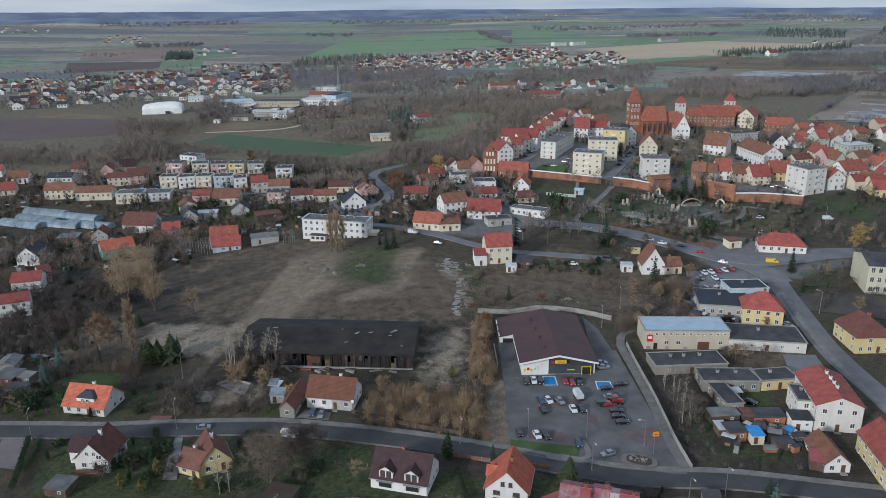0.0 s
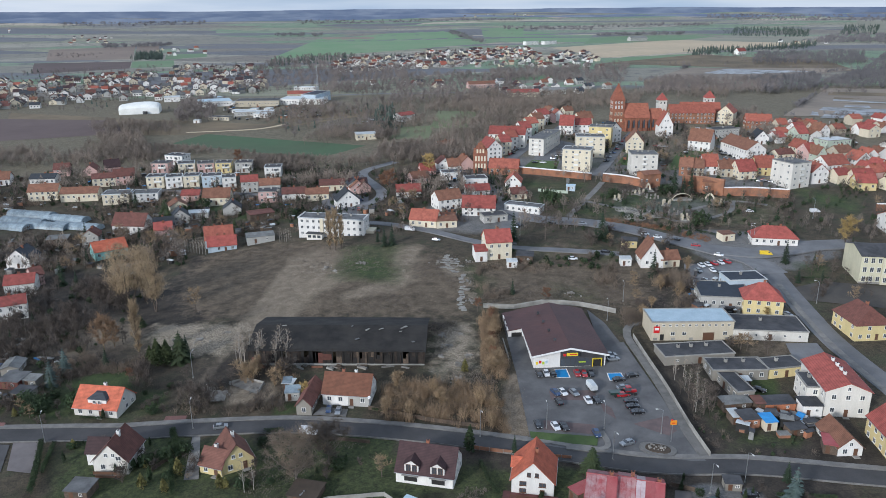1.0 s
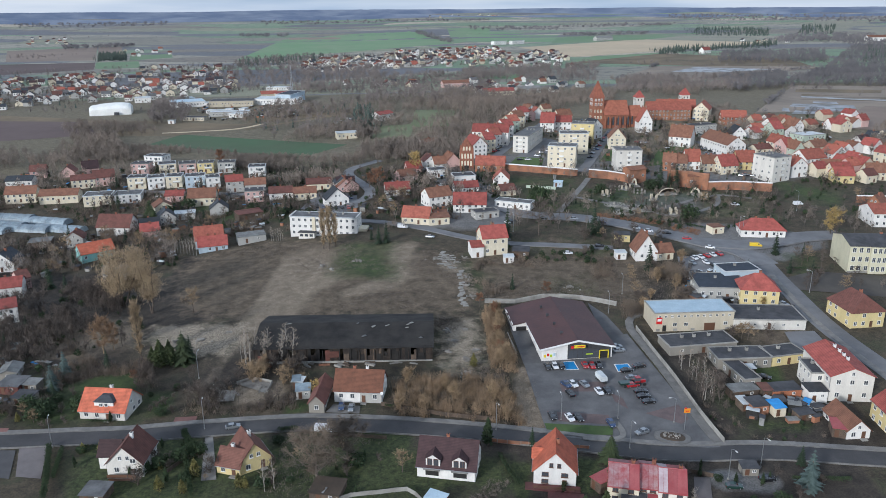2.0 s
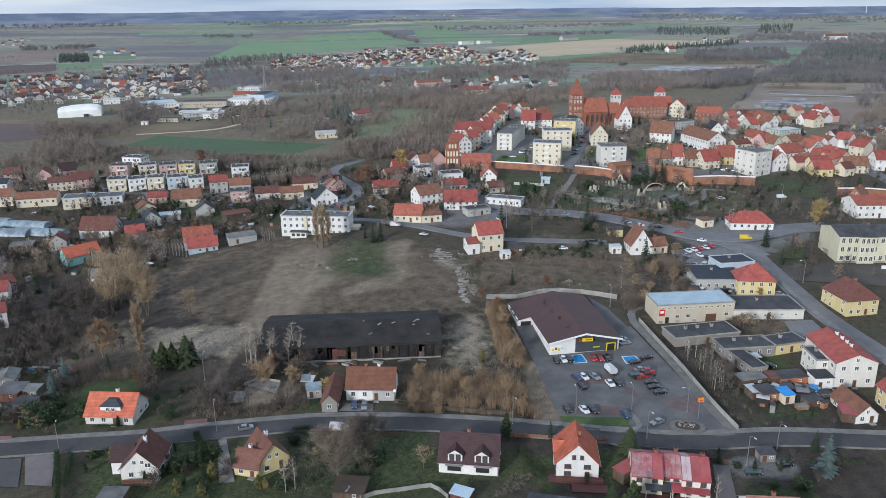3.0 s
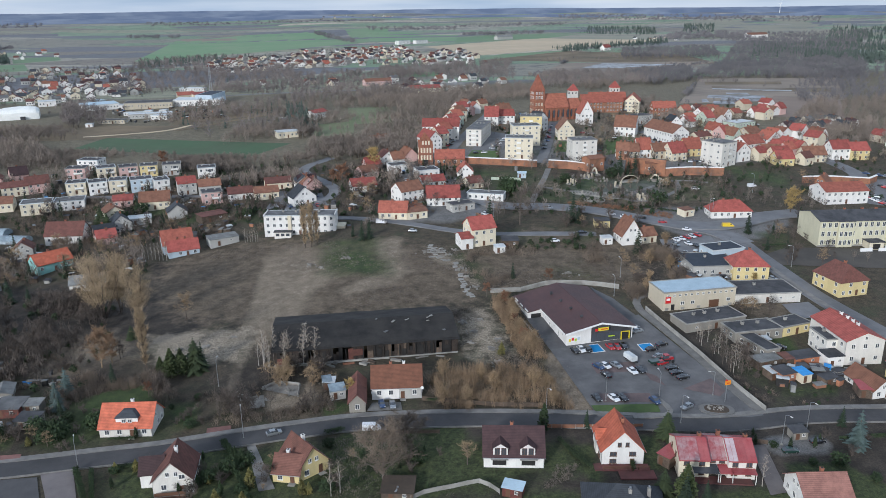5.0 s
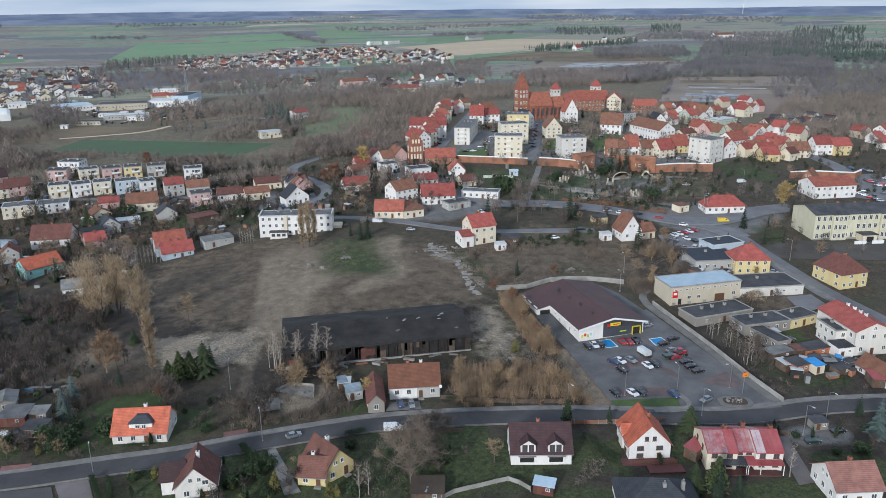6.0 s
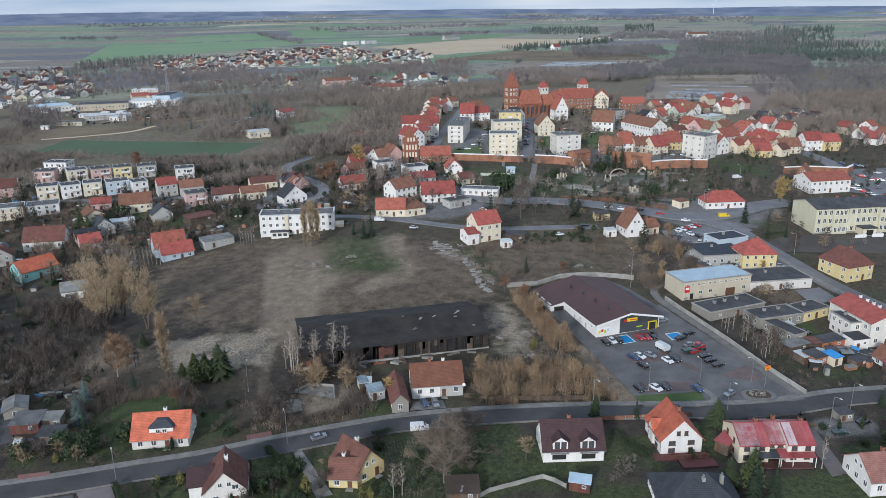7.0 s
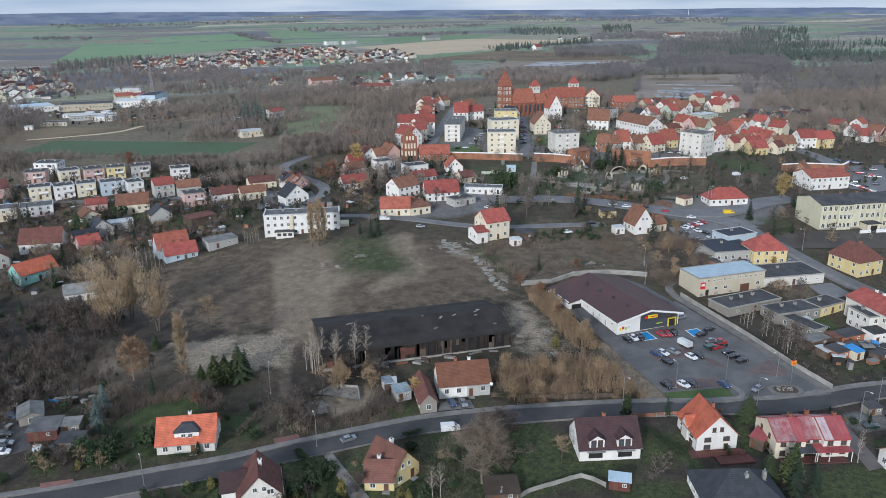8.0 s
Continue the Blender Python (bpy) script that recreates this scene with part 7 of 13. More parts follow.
def small_pine(seed):
    r = random.Random(seed)
    wood, fine = Shape().tube((0, 0, -0.3), (0, 0, 9), 0.15, 0.03, 3), Shape()
    for i in range(60):
        f = r.random()
        a, reach = r.random() * 6.283, 2.2 * (1 - f) + 0.25
        tip = Vector((math.cos(a) * reach, math.sin(a) * reach, 1.0 + 9 * f - 0.5 * reach))
        side = Vector((-math.sin(a), math.cos(a), 0)) * (0.3 + 0.22 * reach)
        fine.face([Vector((0, 0, 1.6 + 9 * f)), tip - side, tip + side])
    return wood, fine


R_BUSH = random.Random(26)
WOOD, WOOD_B, PINE = small_tree(21, 64, 0.17, 1.35, 2.8), small_tree(22, 40, 0.25, 2.5, 4.2), small_pine(23)
BUSH = (Shape(), Shape())
for _k in range(90):
    _u = Vector((R_BUSH.gauss(0, 1), R_BUSH.gauss(0, 1), R_BUSH.gauss(0, 1))).normalized() * R_BUSH.uniform(0.6, 1.0)
    _c = Vector((_u.x * 0.9, _u.y * 0.9, 0.95 + _u.z * 0.95))
    _d = Vector((R_BUSH.gauss(0, 1), R_BUSH.gauss(0, 1), R_BUSH.gauss(0, 1))).normalized() * 0.26
    _s = _d.cross(_u).normalized() * 0.16
    BUSH[1].face([_c - _d - _s, _c - _d + _s, _c + _d])
WOOD_D = small_tree(28, 30, 0.7, 2.8, 5.0)
SCRUB, RODS = rod_clump(24, 34, 2.6, 1.7, 0.045, 0.3), rod_clump(25, 48, 5.0, 1.5, 0.04, 0.12)
TUFT = rod_clump(27, 7, 0.5, 0.55, 0.05, 0.5)
WHEEL = wheel_shapes()
for paint in ("black", "white", "silver", "blue", "red", "green"):
    make_car(paint, "car_" + paint)
make_car("van", "car_white", "van", 5.2)
make_car("yellow_van", "car_yellow", "van", 5.6)
for paint in ("black", "white", "silver", "blue", "red", "green"):
    make_car("plain_" + paint, "car_" + paint, "car", 4.3, False)

# ---- the place ----
# ---- stretches of land ----
DIRT.append((0.9, 10, [(-91.7, 325.3), (-64.7, 330.0), (-37.5, 311.8), (-13.0, 310.0), (8.3, 284.2), (8.0, 241.7), (-8.6, 238.0), (-67.6, 241.5), (-94.1, 251.1), (-111.6, 286.1), (-109.0, 315.4)]))
DUST.append((1.1, 7, [(-57.7, 317.6), (-36.8, 305.1), (-46.3, 271.4), (-56.9, 247.6), (-63.0, 229.6), (-74.8, 228.0), (-72.7, 246.6), (-66.4, 275.1)]))
DUST.append((1.0, 5, [(-22.8, 310.4), (-11.7, 309.9), (-13.9, 273.9), (-22.0, 263.9), (-39.9, 255.2), (-43.0, 263.0), (-24.7, 271.7)]))
DIRT.append((0.75, 8, [(-65.8, 198.2), (-54.7, 201.0), (-50.4, 188.9), (-62.5, 186.3)]))
DARK.append((0.6, 10, [(-110.3, 289.2), (-84.0, 303.3), (-71.2, 287.9), (-79.5, 249.6), (-94.1, 251.1)]))
PALE.append((0.5, 4, [(-61.8, 298.6), (-47.7, 298.2), (-43.3, 281.9), (-54.4, 281.8)]))
PALE.append((0.8, 4, [(-106.2, 245.9), (-71.5, 241.7), (-69.7, 229.8), (-74.9, 218.6), (-83.9, 218.1), (-90.7, 211.9), (-101.6, 226.8)]))
PALE.append((0.72, 6, [(-8.8, 231.8), (7.3, 239.6), (7.0, 212.6), (0.7, 196.4), (-8.8, 196.7)]))
PALE.append((0.75, 3, [(-1.9, 290.5), (8.6, 279.6), (8.1, 250.6), (4.8, 250.8), (4.7, 273.2), (-3.0, 281.8)]))
PALE.append((0.6, 3, [(-17.7, 306.9), (-13.3, 306.7), (-17.5, 279.6), (-20.5, 274.2)]))
GREEN.append((0.75, 8, [(-45.8, 300.7), (-23.6, 303.9), (-16.5, 282.3), (-22.5, 271.6), (-40.7, 278.6)]))
GREEN.append((0.35, 8, [(10.5, 284.1), (37.5, 282.9), (64.1, 270.8), (58.0, 242.1), (13.2, 248.2)]))
GREEN.append((0.3, 10, [(-42.7, 260.4), (7.6, 262.7), (7.1, 243.9), (-40.1, 241.4)]))
DEEP.append((0.8, 6, [(-111.9, 171.6), (-56.2, 174.3), (-22.6, 167.4), (7.4, 161.1), (7.9, 143.7), (-100.6, 145.4)]))
DEEP.append((1.6, 2.5, [(-102.8, 179.5), (-94.2, 176.5), (-86.7, 156.0), (-98.9, 158.6)]))
DEEP.append((1.6, 2.5, [(-85.7, 180.5), (-76.0, 179.2), (-72.1, 152.8), (-81.3, 154.8)]))
DEEP.append((1.6, 2.5, [(-51.7, 174.3), (-42.6, 173.5), (-41.5, 158.2), (-50.9, 156.1)]))
DEEP.append((1.5, 3, [(-35.6, 172.0), (-20.4, 167.9), (-26.0, 148.5), (-35.6, 145.7)]))
GREEN.append((1.6, 3, [(-113.5, 201.0), (-101.6, 207.4), (-99.8, 201.4), (-108.3, 195.5)]))
GREEN.append((1.5, 3, [(-52.2, 187.5), (-47.7, 188.6), (-47.5, 185.8), (-52.2, 184.8)]))
DEEP.append((0.9, 3, [(71.9, 184.3), (81.6, 182.1), (76.6, 173.5), (66.5, 175.7)]))
DEEP.append((1.5, 4, [(-34.9, 177.4), (-20.2, 169.7), (-26.3, 153.3), (-44.0, 151.4), (-48.3, 156.9)]))
GREEN.append((0.55, 6, [(36.5, 410.0), (82.0, 398.0), (79.1, 383.6), (177.2, 359.6), (157.8, 316.4), (98.7, 326.0), (50.7, 348.0), (41.5, 391.3)]))
DIRT.append((0.7, 6, [(52.0, 345.0), (100.0, 326.0), (157.0, 317.0), (170.0, 350.0), (120.0, 366.0), (70.0, 380.0)]))
DARK.append((0.9, 3, [(95.0, 384.0), (122.0, 374.0), (124.0, 380.0), (97.0, 391.0)]))
GREEN.append((0.45, 8, [(18.7, 308.5), (73.0, 312.8), (79.6, 299.3), (65.2, 276.2), (30.8, 283.2)]))
DEEP.append((0.9, 3, [(66.0, 163.0), (84.0, 160.0), (86.0, 166.0), (71.0, 168.5)]))
GREEN.append((1.2, 3, [(80.0, 184.0), (87.0, 183.5), (92.0, 194.0), (84.0, 193.5)]))
DEEP.append((0.4, 5, [(60.5, 158.0), (98.0, 152.0), (98.0, 174.0), (74.0, 182.0), (74.0, 204.0), (61.0, 207.0)]))
DARK.append((2.0, 3, [(59.5, 157.0), (100.0, 151.0), (100.0, 176.0), (73.0, 182.0), (74.0, 204.0), (60.5, 208.0)]))
DEEP.append((0.6, 4, [(62.0, 168.0), (70.0, 168.0), (71.0, 180.0), (63.0, 182.0)]))
GREEN.append((0.7, 8, [(-143.2, 224.0), (-121.0, 216.2), (-92.7, 198.9), (-87.0, 184.1), (-122.0, 184.8)]))
DARK.append((0.9, 12, [(-200.7, 314.0), (-125.2, 312.3), (-94.1, 251.1), (-105.0, 230.8), (-87.6, 189.8), (-128.4, 184.9)]))
DUST.append((0.55, 6, [(-22.0, 198.0), (8.0, 196.0), (9.0, 184.0), (-20.0, 187.0)]))
DARK.append((0.8, 10, [(-70.6, 229.8), (-55.7, 221.7), (-50.1, 194.7), (-88.2, 195.7), (-85.9, 208.4)]))
DARK.append((0.8, 12, [(64.0, 260.5), (91.9, 269.8), (83.9, 237.0), (63.8, 233.5)]))
GREEN.append((0.45, 8, [(27.9, 433.5), (72.5, 448.4), (102.8, 397.3), (119.0, 401.3), (134.2, 450.6), (118.8, 458.4), (75.8, 497.9), (49.9, 501.2)]))
GREEN.append((0.5, 8, [(126.9, 427.0), (147.8, 415.4), (168.7, 462.7), (141.0, 477.3)]))
GREEN.append((0.7, 10, [(148.3, 356.3), (177.2, 359.6), (197.2, 329.8), (215.0, 362.9), (188.5, 378.3)]))
GREEN.append((0.8, 8, [(-157.0, 418.5), (-65.4, 367.1), (-61.9, 344.7), (-128.2, 378.6)]))
GREEN.append((0.8, 8, [(136.7, 279.2), (152.0, 278.7), (143.7, 253.1), (129.6, 253.5)]))
COPSE.append((0.95, 20, [(388.8, 797.4), (578.9, 523.0), (1353.4, 1112.8), (687.7, 1170.2)]))
COPSE.append((0.95, 20, [(231.0, 416.0), (373.1, 389.3), (572.6, 551.7), (373.2, 547.7)]))
COPSE.append((0.95, 20, [(-5.9, 646.3), (96.8, 607.1), (158.7, 765.2), (6.3, 855.8)]))
COPSE.append((0.95, 20, [(-120.6, 591.8), (-10.6, 665.2), (-0.1, 845.9), (-125.0, 888.7)]))
COPSE.append((0.95, 20, [(-92.5, 529.3), (1.9, 454.8), (16.1, 624.6), (-88.3, 693.5)]))
COPSE.append((0.95, 20, [(-125.0, 888.7), (53.0, 797.2), (58.2, 1129.1), (-145.0, 1164.4)]))
COPSE.append((0.95, 20, [(-447.7, 721.1), (-106.1, 748.4), (-238.9, 1424.6), (-682.0, 1238.3)]))
COPSE.append((0.95, 20, [(-122.5, 870.7), (215.3, 809.3), (356.4, 1577.3), (-187.8, 1616.9)]))
COPSE.append((0.95, 20, [(184.1, 730.4), (297.3, 743.2), (359.8, 905.2), (223.0, 917.3)]))
COPSE.append((0.95, 20, [(318.5, 1114.4), (557.4, 891.5), (853.2, 1378.7), (514.2, 1382.7)]))
DUST.append((1.1, 1.5, [(13.6, 201.4), (16.9, 200.9), (15.8, 169.7), (9.0, 170.0), (10.6, 185.9)]))
DARK.append((0.8, 3, [(-22.0, 169.2), (-17.1, 169.7), (-20.0, 152.8), (-5.9, 148.6), (-7.8, 142.8), (-22.3, 145.0)]))
GREEN.append((1.3, 3, [(-116.0, 206.0), (-106.5, 214.0), (-99.0, 208.5), (-98.0, 198.3), (-112.1, 198.3)]))
DEEP.append((1.2, 1.5, [(-134.6, 194.8), (-130.6, 196.4), (-129.0, 187.4), (-134.4, 188.0)]))
DARK.append((1.2, 2, [(-150.0, 227.1), (-137.7, 208.1), (-135.4, 187.0), (-150.0, 188.0)]))
GREEN.append((0.8, 3, [(-95.3, 198.7), (-85.7, 199.0), (-82.7, 186.7), (-92.4, 185.5)]))
GREEN.append((0.7, 3, [(-122.9, 197.7), (-112.1, 198.3), (-108.5, 186.1), (-117.9, 184.9)]))
DARK.append((1.0, 2, [(-120.2, 203.1), (-113.3, 202.6), (-111.8, 197.4), (-118.0, 197.5)]))
DARK.append((0.7, 4, [(-33.4, 284.1), (-10.9, 278.2), (-9.4, 256.7), (-30.7, 253.8), (-39.5, 267.3)]))
GREEN.append((0.5, 5, [(1.4, 287.7), (14.2, 290.0), (16.6, 264.3), (5.7, 241.6), (5.7, 268.0)]))
GREEN.append((0.55, 6, [(-52.4, 316.8), (-14.5, 313.6), (-26.1, 278.7), (-45.6, 278.3)]))
DIRT.append((1.2, 5, [(-77.6, 323.1), (-47.0, 320.3), (-44.8, 305.2), (-70.2, 282.3), (-86.1, 290.3)]))
PAVED.append((0.85, 8, [(24.5, 428.3), (36.4, 473.4), (66.6, 545.7), (104.8, 628.6), (154.9, 622.7), (216.0, 570.5), (250.5, 532.7), (248.8, 438.9), (228.2, 387.2), (148.5, 380.0), (83.7, 410.3)]))
PAVED.append((0.75, 6, [(-18.9, 331.7), (-9.1, 364.6), (11.7, 437.2), (27.7, 428.0), (44.4, 340.1), (27.0, 322.0), (1.8, 324.7)]))
PAVED.append((1.2, 4, [(107.4, 321.1), (138.6, 314.3), (164.1, 294.3), (158.8, 284.9), (135.3, 271.8), (111.1, 274.0), (102.3, 293.3)]))
PAVED.append((0.8, 5, [(87.8, 376.0), (139.9, 363.9), (128.3, 330.8), (81.5, 340.7)]))
PAVED.append((0.7, 5, [(89.7, 269.9), (123.6, 285.4), (121.7, 240.1), (111.0, 224.1), (101.3, 232.3), (85.2, 241.2)]))
DIRT.append((0.9, 4, [(90.0, 200.0), (103.0, 202.0), (108.0, 215.0), (92.0, 217.0)]))
DARK.append((2.0, 3, [(-55.0, 174.0), (-22.0, 169.5), (3.7, 163.0), (28.0, 158.0), (62.0, 150.0), (86.0, 146.0), (80.0, 112.0), (-60.0, 118.0)]))
DEEP.append((1.2, 2.5, [(-28.8, 169.0), (-22.2, 164.2), (-22.2, 150.5), (-33.3, 149.6), (-38.0, 158.7)]))
DEEP.append((1.1, 2, [(4.0, 158.0), (9.5, 156.0), (5.5, 142.0), (1.5, 147.0)]))
DEEP.append((1.1, 2, [(18.5, 157.0), (26.0, 155.0), (22.0, 141.0), (17.0, 146.0)]))
DEEP.append((1.1, 3, [(26.0, 134.5), (47.0, 130.0), (43.0, 112.0), (18.0, 118.0)]))
DEEP.append((1.2, 2, [(49.5, 139.0), (62.0, 135.0), (70.0, 120.0), (48.5, 124.0)]))
DEEP.append((0.9, 2, [(-18.0, 143.5), (-5.0, 143.0), (3.0, 137.0), (-16.0, 133.0)]))
PAVED.append((1.2, 1.5, [(49.0, 147.6), (53.4, 148.4), (66.0, 144.6), (64.0, 140.0), (50.0, 141.0)]))
DUST.append((1.2, 3, [(-67.8, 202.6), (-56.3, 201.9), (-56.0, 190.5), (-67.2, 190.8)]))
DUST.append((0.5, 2, [(-77.3, 217.7), (-72.0, 230.9), (-70.2, 228.6), (-74.6, 210.4), (-78.3, 193.2), (-80.5, 193.7)]))
DIRT.append((1.0, 8, [(13.0, 289.8), (50.0, 307.0), (87.9, 286.7), (65.8, 241.9), (15.4, 250.4)]))
DUST.append((0.5, 6, [(-145.6, 259.4), (-115.0, 258.2), (-100.8, 229.8), (-105.5, 215.8), (-130.3, 221.5), (-142.2, 231.3)]))
DUST.append((1.3, 4, [(-66.6, 306.9), (-49.1, 314.6), (-40.0, 302.1), (-56.2, 275.9), (-64.2, 244.6), (-72.3, 249.3)]))
DARK.append((1.35, 6, [(-110.0, 318.0), (-80.0, 313.0), (-76.0, 262.0), (-92.0, 243.0), (-116.0, 248.0)]))
DARK.append((1.4, 8, [(-190.0, 320.0), (-128.0, 300.0), (-108.0, 236.0), (-128.0, 212.0), (-160.0, 230.0)]))
make_ground()
far_hills()
patch('field', [(-289.0, 1495.6), (170.0, 1934.7), (141.7, 3046.2), (-304.1, 2382.1)], 'f_green', 0.012, 'wide green field of winter crop', 'field', 12)
patch('field', [(170.0, 1934.7), (290.4, 2205.4), (443.9, 3147.9), (246.4, 2977.4)], 'f_green', 0.016, 'green field of winter crop', 'field', 12)
patch('field', [(-269.3, 2220.3), (-127.7, 2276.4), (-135.8, 2494.4), (-297.3, 2498.2)], 'f_brown', 0.024, 'brown ploughed strip', 'field', 12)
patch('field', [(-719.0, 1516.7), (-561.6, 1534.9), (-741.5, 2076.3), (-897.4, 1924.3)], 'f_brown', 0.028, 'brown orchard land', 'field', 12)
patch('field', [(-606.3, 1680.4), (-553.8, 1687.0), (-686.6, 2091.2), (-738.1, 2075.3)], 'f_brown', 0.032, 'brown orchard land', 'field', 12)
patch('field', [(-600.1, 1205.9), (-484.3, 1299.3), (-540.3, 1470.6), (-707.6, 1443.8)], 'f_plough', 0.036, 'red-brown ploughed field', 'field', 12)
patch('field', [(-486.9, 1312.7), (-416.3, 1321.4), (-469.5, 1493.4), (-539.1, 1470.3)], 'f_green', 0.040, 'green strip of crop', 'field', 12)
patch('field', [(-492.9, 1516.7), (-431.7, 1592.2), (-464.8, 1716.7), (-541.6, 1683.6)], 'f_green', 0.044, 'green strip of crop', 'field', 12)
patch('field', [(-338.4, 607.1), (-180.2, 593.3), (-119.6, 636.4), (-402.9, 745.6)], 'f_dry', 0.048, 'dry grass meadow', 'field', 12)
patch('field', [(-343.3, 574.7), (-244.9, 607.5), (-278.8, 682.6), (-418.8, 708.2)], 'f_plough', 0.052, 'ploughed brown field', 'field', 12)
patch('field', [(-1.1, 585.7), (27.8, 562.6), (41.4, 652.4), (8.8, 688.0)], 'f_meadow', 0.068, 'small green pasture', 'field', 12)
patch('field', [(-31.7, 553.9), (-3.3, 539.2), (3.7, 597.3), (-22.1, 609.0)], 'f_meadow', 0.072, 'small green pasture', 'field', 12)
patch('field', [(-136.5, 648.0), (-30.8, 696.1), (-30.3, 728.3), (-136.3, 686.2)], 'f_dry', 0.076, 'rail embankment grass', 'field', 12)
patch('field', [(288.3, 1696.2), (328.4, 1360.6), (922.7, 1773.3), (704.0, 2051.1)], 'f_tan', 0.080, 'pale stubble field', 'field', 12)
patch('field', [(690.0, 2012.2), (910.1, 1795.8), (1151.9, 2127.8), (871.4, 2292.6)], 'f_dull', 0.084, 'pale olive stubble', 'field', 12)
patch('field', [(291.0, 1251.1), (469.3, 1301.6), (531.7, 1455.1), (363.2, 1369.2)], 'f_green', 0.088, 'dark green strip of crop', 'field', 12)
patch('field', [(212.4, 2025.5), (418.4, 1945.7), (536.8, 2366.5), (298.6, 2720.2)], 'f_green', 0.092, 'green pasture', 'field', 12)
patch('field', [(398.7, 1861.6), (686.1, 2013.6), (993.7, 2363.5), (512.7, 2267.0)], 'f_green', 0.096, 'green pasture', 'field', 12)
patch('field', [(1268.9, 2192.5), (1492.6, 1808.3), (2418.3, 2914.7), (1740.8, 3038.6)], 'f_dull', 0.108, 'dull far pasture', 'field', 12)
patch('field', [(83.2, 984.5), (160.4, 965.5), (175.7, 1029.3), (91.3, 1050.0)], 'f_green', 0.120, 'green sports meadow', 'field', 12)
patch('field', [(283.5, 1222.4), (596.7, 1030.5), (663.9, 1247.6), (517.3, 1426.1)], 'f_dry', 0.124, 'olive marsh meadow', 'field', 12)
patch('field', [(266.8, 925.4), (408.4, 908.2), (623.4, 1074.6), (392.4, 1127.9)], 'reed', 0.128, 'tan reed bed', 'field', 12)
patch('field', [(287.9, 606.4), (441.5, 587.6), (600.1, 788.8), (441.3, 825.1)], 'reed', 0.132, 'brown reed bed', 'field', 12)
patch('field', [(376.0, 693.2), (478.2, 642.3), (510.4, 683.6), (405.0, 742.6)], 'f_dry', 0.136, 'straw marsh strip', 'field', 12)
patch('field', [(408.6, 761.1), (486.8, 737.2), (506.9, 766.2), (425.9, 791.5)], 'f_dry', 0.140, 'straw marsh strip', 'field', 12)
patch('field', [(300.4, 520.7), (361.4, 493.3), (436.4, 588.6), (402.2, 633.9)], 'f_brown', 0.144, 'brown marsh', 'field', 12)
patch('field', [(-191.3, 556.6), (-76.4, 485.5), (-47.4, 527.6), (-177.2, 598.3)], 'f_deep', -0.056, 'dark green meadow', 'field', 12)
patch('water', [(377.4, 1027.1), (426.9, 1003.5), (538.6, 1039.0), (439.2, 1095.8)], 'water', 0.22, 'grey shallow pond', 'water', 6)
patch('water', [(388.6, 714.6), (443.4, 665.1), (452.8, 673.8), (395.5, 726.2)], 'water', 0.22, 'strip of flood water', 'water', 6)
patch('water', [(311.7, 592.9), (339.2, 587.1), (352.3, 603.3), (326.2, 613.2)], 'water', 0.22, 'pale flooded meadow water', 'water', 6)
patch('water', [(334.9, 615.8), (363.8, 603.0), (377.9, 620.2), (345.8, 631.7)], 'water', 0.22, 'pale flooded meadow water', 'water', 6)
patch('water', [(334.8, 638.7), (383.2, 616.9), (394.1, 638.0), (349.6, 659.1)], 'water', 0.22, 'pale flooded meadow water', 'water', 6)
patch('water', [(369.1, 660.3), (386.0, 647.1), (395.1, 666.2), (377.8, 674.5)], 'water', 0.22, 'pale flooded meadow water', 'water', 6)
patch('water', [(313.6, 611.6), (317.9, 606.3), (327.8, 626.3), (325.3, 631.5)], 'water', 0.22, 'pale flooded meadow water', 'water', 6)
strip('road', [(-154.0, 179.8), (-138.9, 179.2), (-124.0, 178.3), (-108.3, 177.9), (-94.2, 177.3), (-81.7, 177.9), (-58.3, 178.4), (-40.8, 177.4), (-12.8, 172.0), (13.6, 164.7), (42.9, 156.0), (67.5, 153.8), (91.8, 148.8), (114.8, 144.2)], 6.0, 'asphalt', 0.06, 'dark asphalt street with a kerb', 'road', 0, 0)
keep_free([(-154.0, 179.8), (-138.9, 179.2), (-124.0, 178.3), (-108.3, 177.9), (-94.2, 177.3), (-81.7, 177.9), (-58.3, 178.4), (-40.8, 177.4), (-12.8, 172.0), (13.6, 164.7), (42.9, 156.0), (67.5, 153.8), (91.8, 148.8), (114.8, 144.2)], 5.2)
strip('pavement', [(-154.0, 179.8), (-138.9, 179.2), (-124.0, 178.3), (-108.3, 177.9), (-94.2, 177.3), (-81.7, 177.9), (-58.3, 178.4), (-40.8, 177.4), (-12.8, 172.0), (13.6, 164.7), (42.9, 156.0), (67.5, 153.8), (91.8, 148.8), (114.8, 144.2)], 1.7, 'paving', 0.1, 'pale concrete pavement along the street', 'pavement', 4.0, 0.1)
strip('kerb', [(-154.0, 179.8), (-138.9, 179.2), (-124.0, 178.3), (-108.3, 177.9), (-94.2, 177.3), (-81.7, 177.9), (-58.3, 178.4), (-40.8, 177.4), (-12.8, 172.0), (13.6, 164.7), (42.9, 156.0), (67.5, 153.8), (91.8, 148.8), (114.8, 144.2)], 0.2, 'kerb', 0.08, 'stone kerb along the street', 'kerb', 3.08, 0.14)
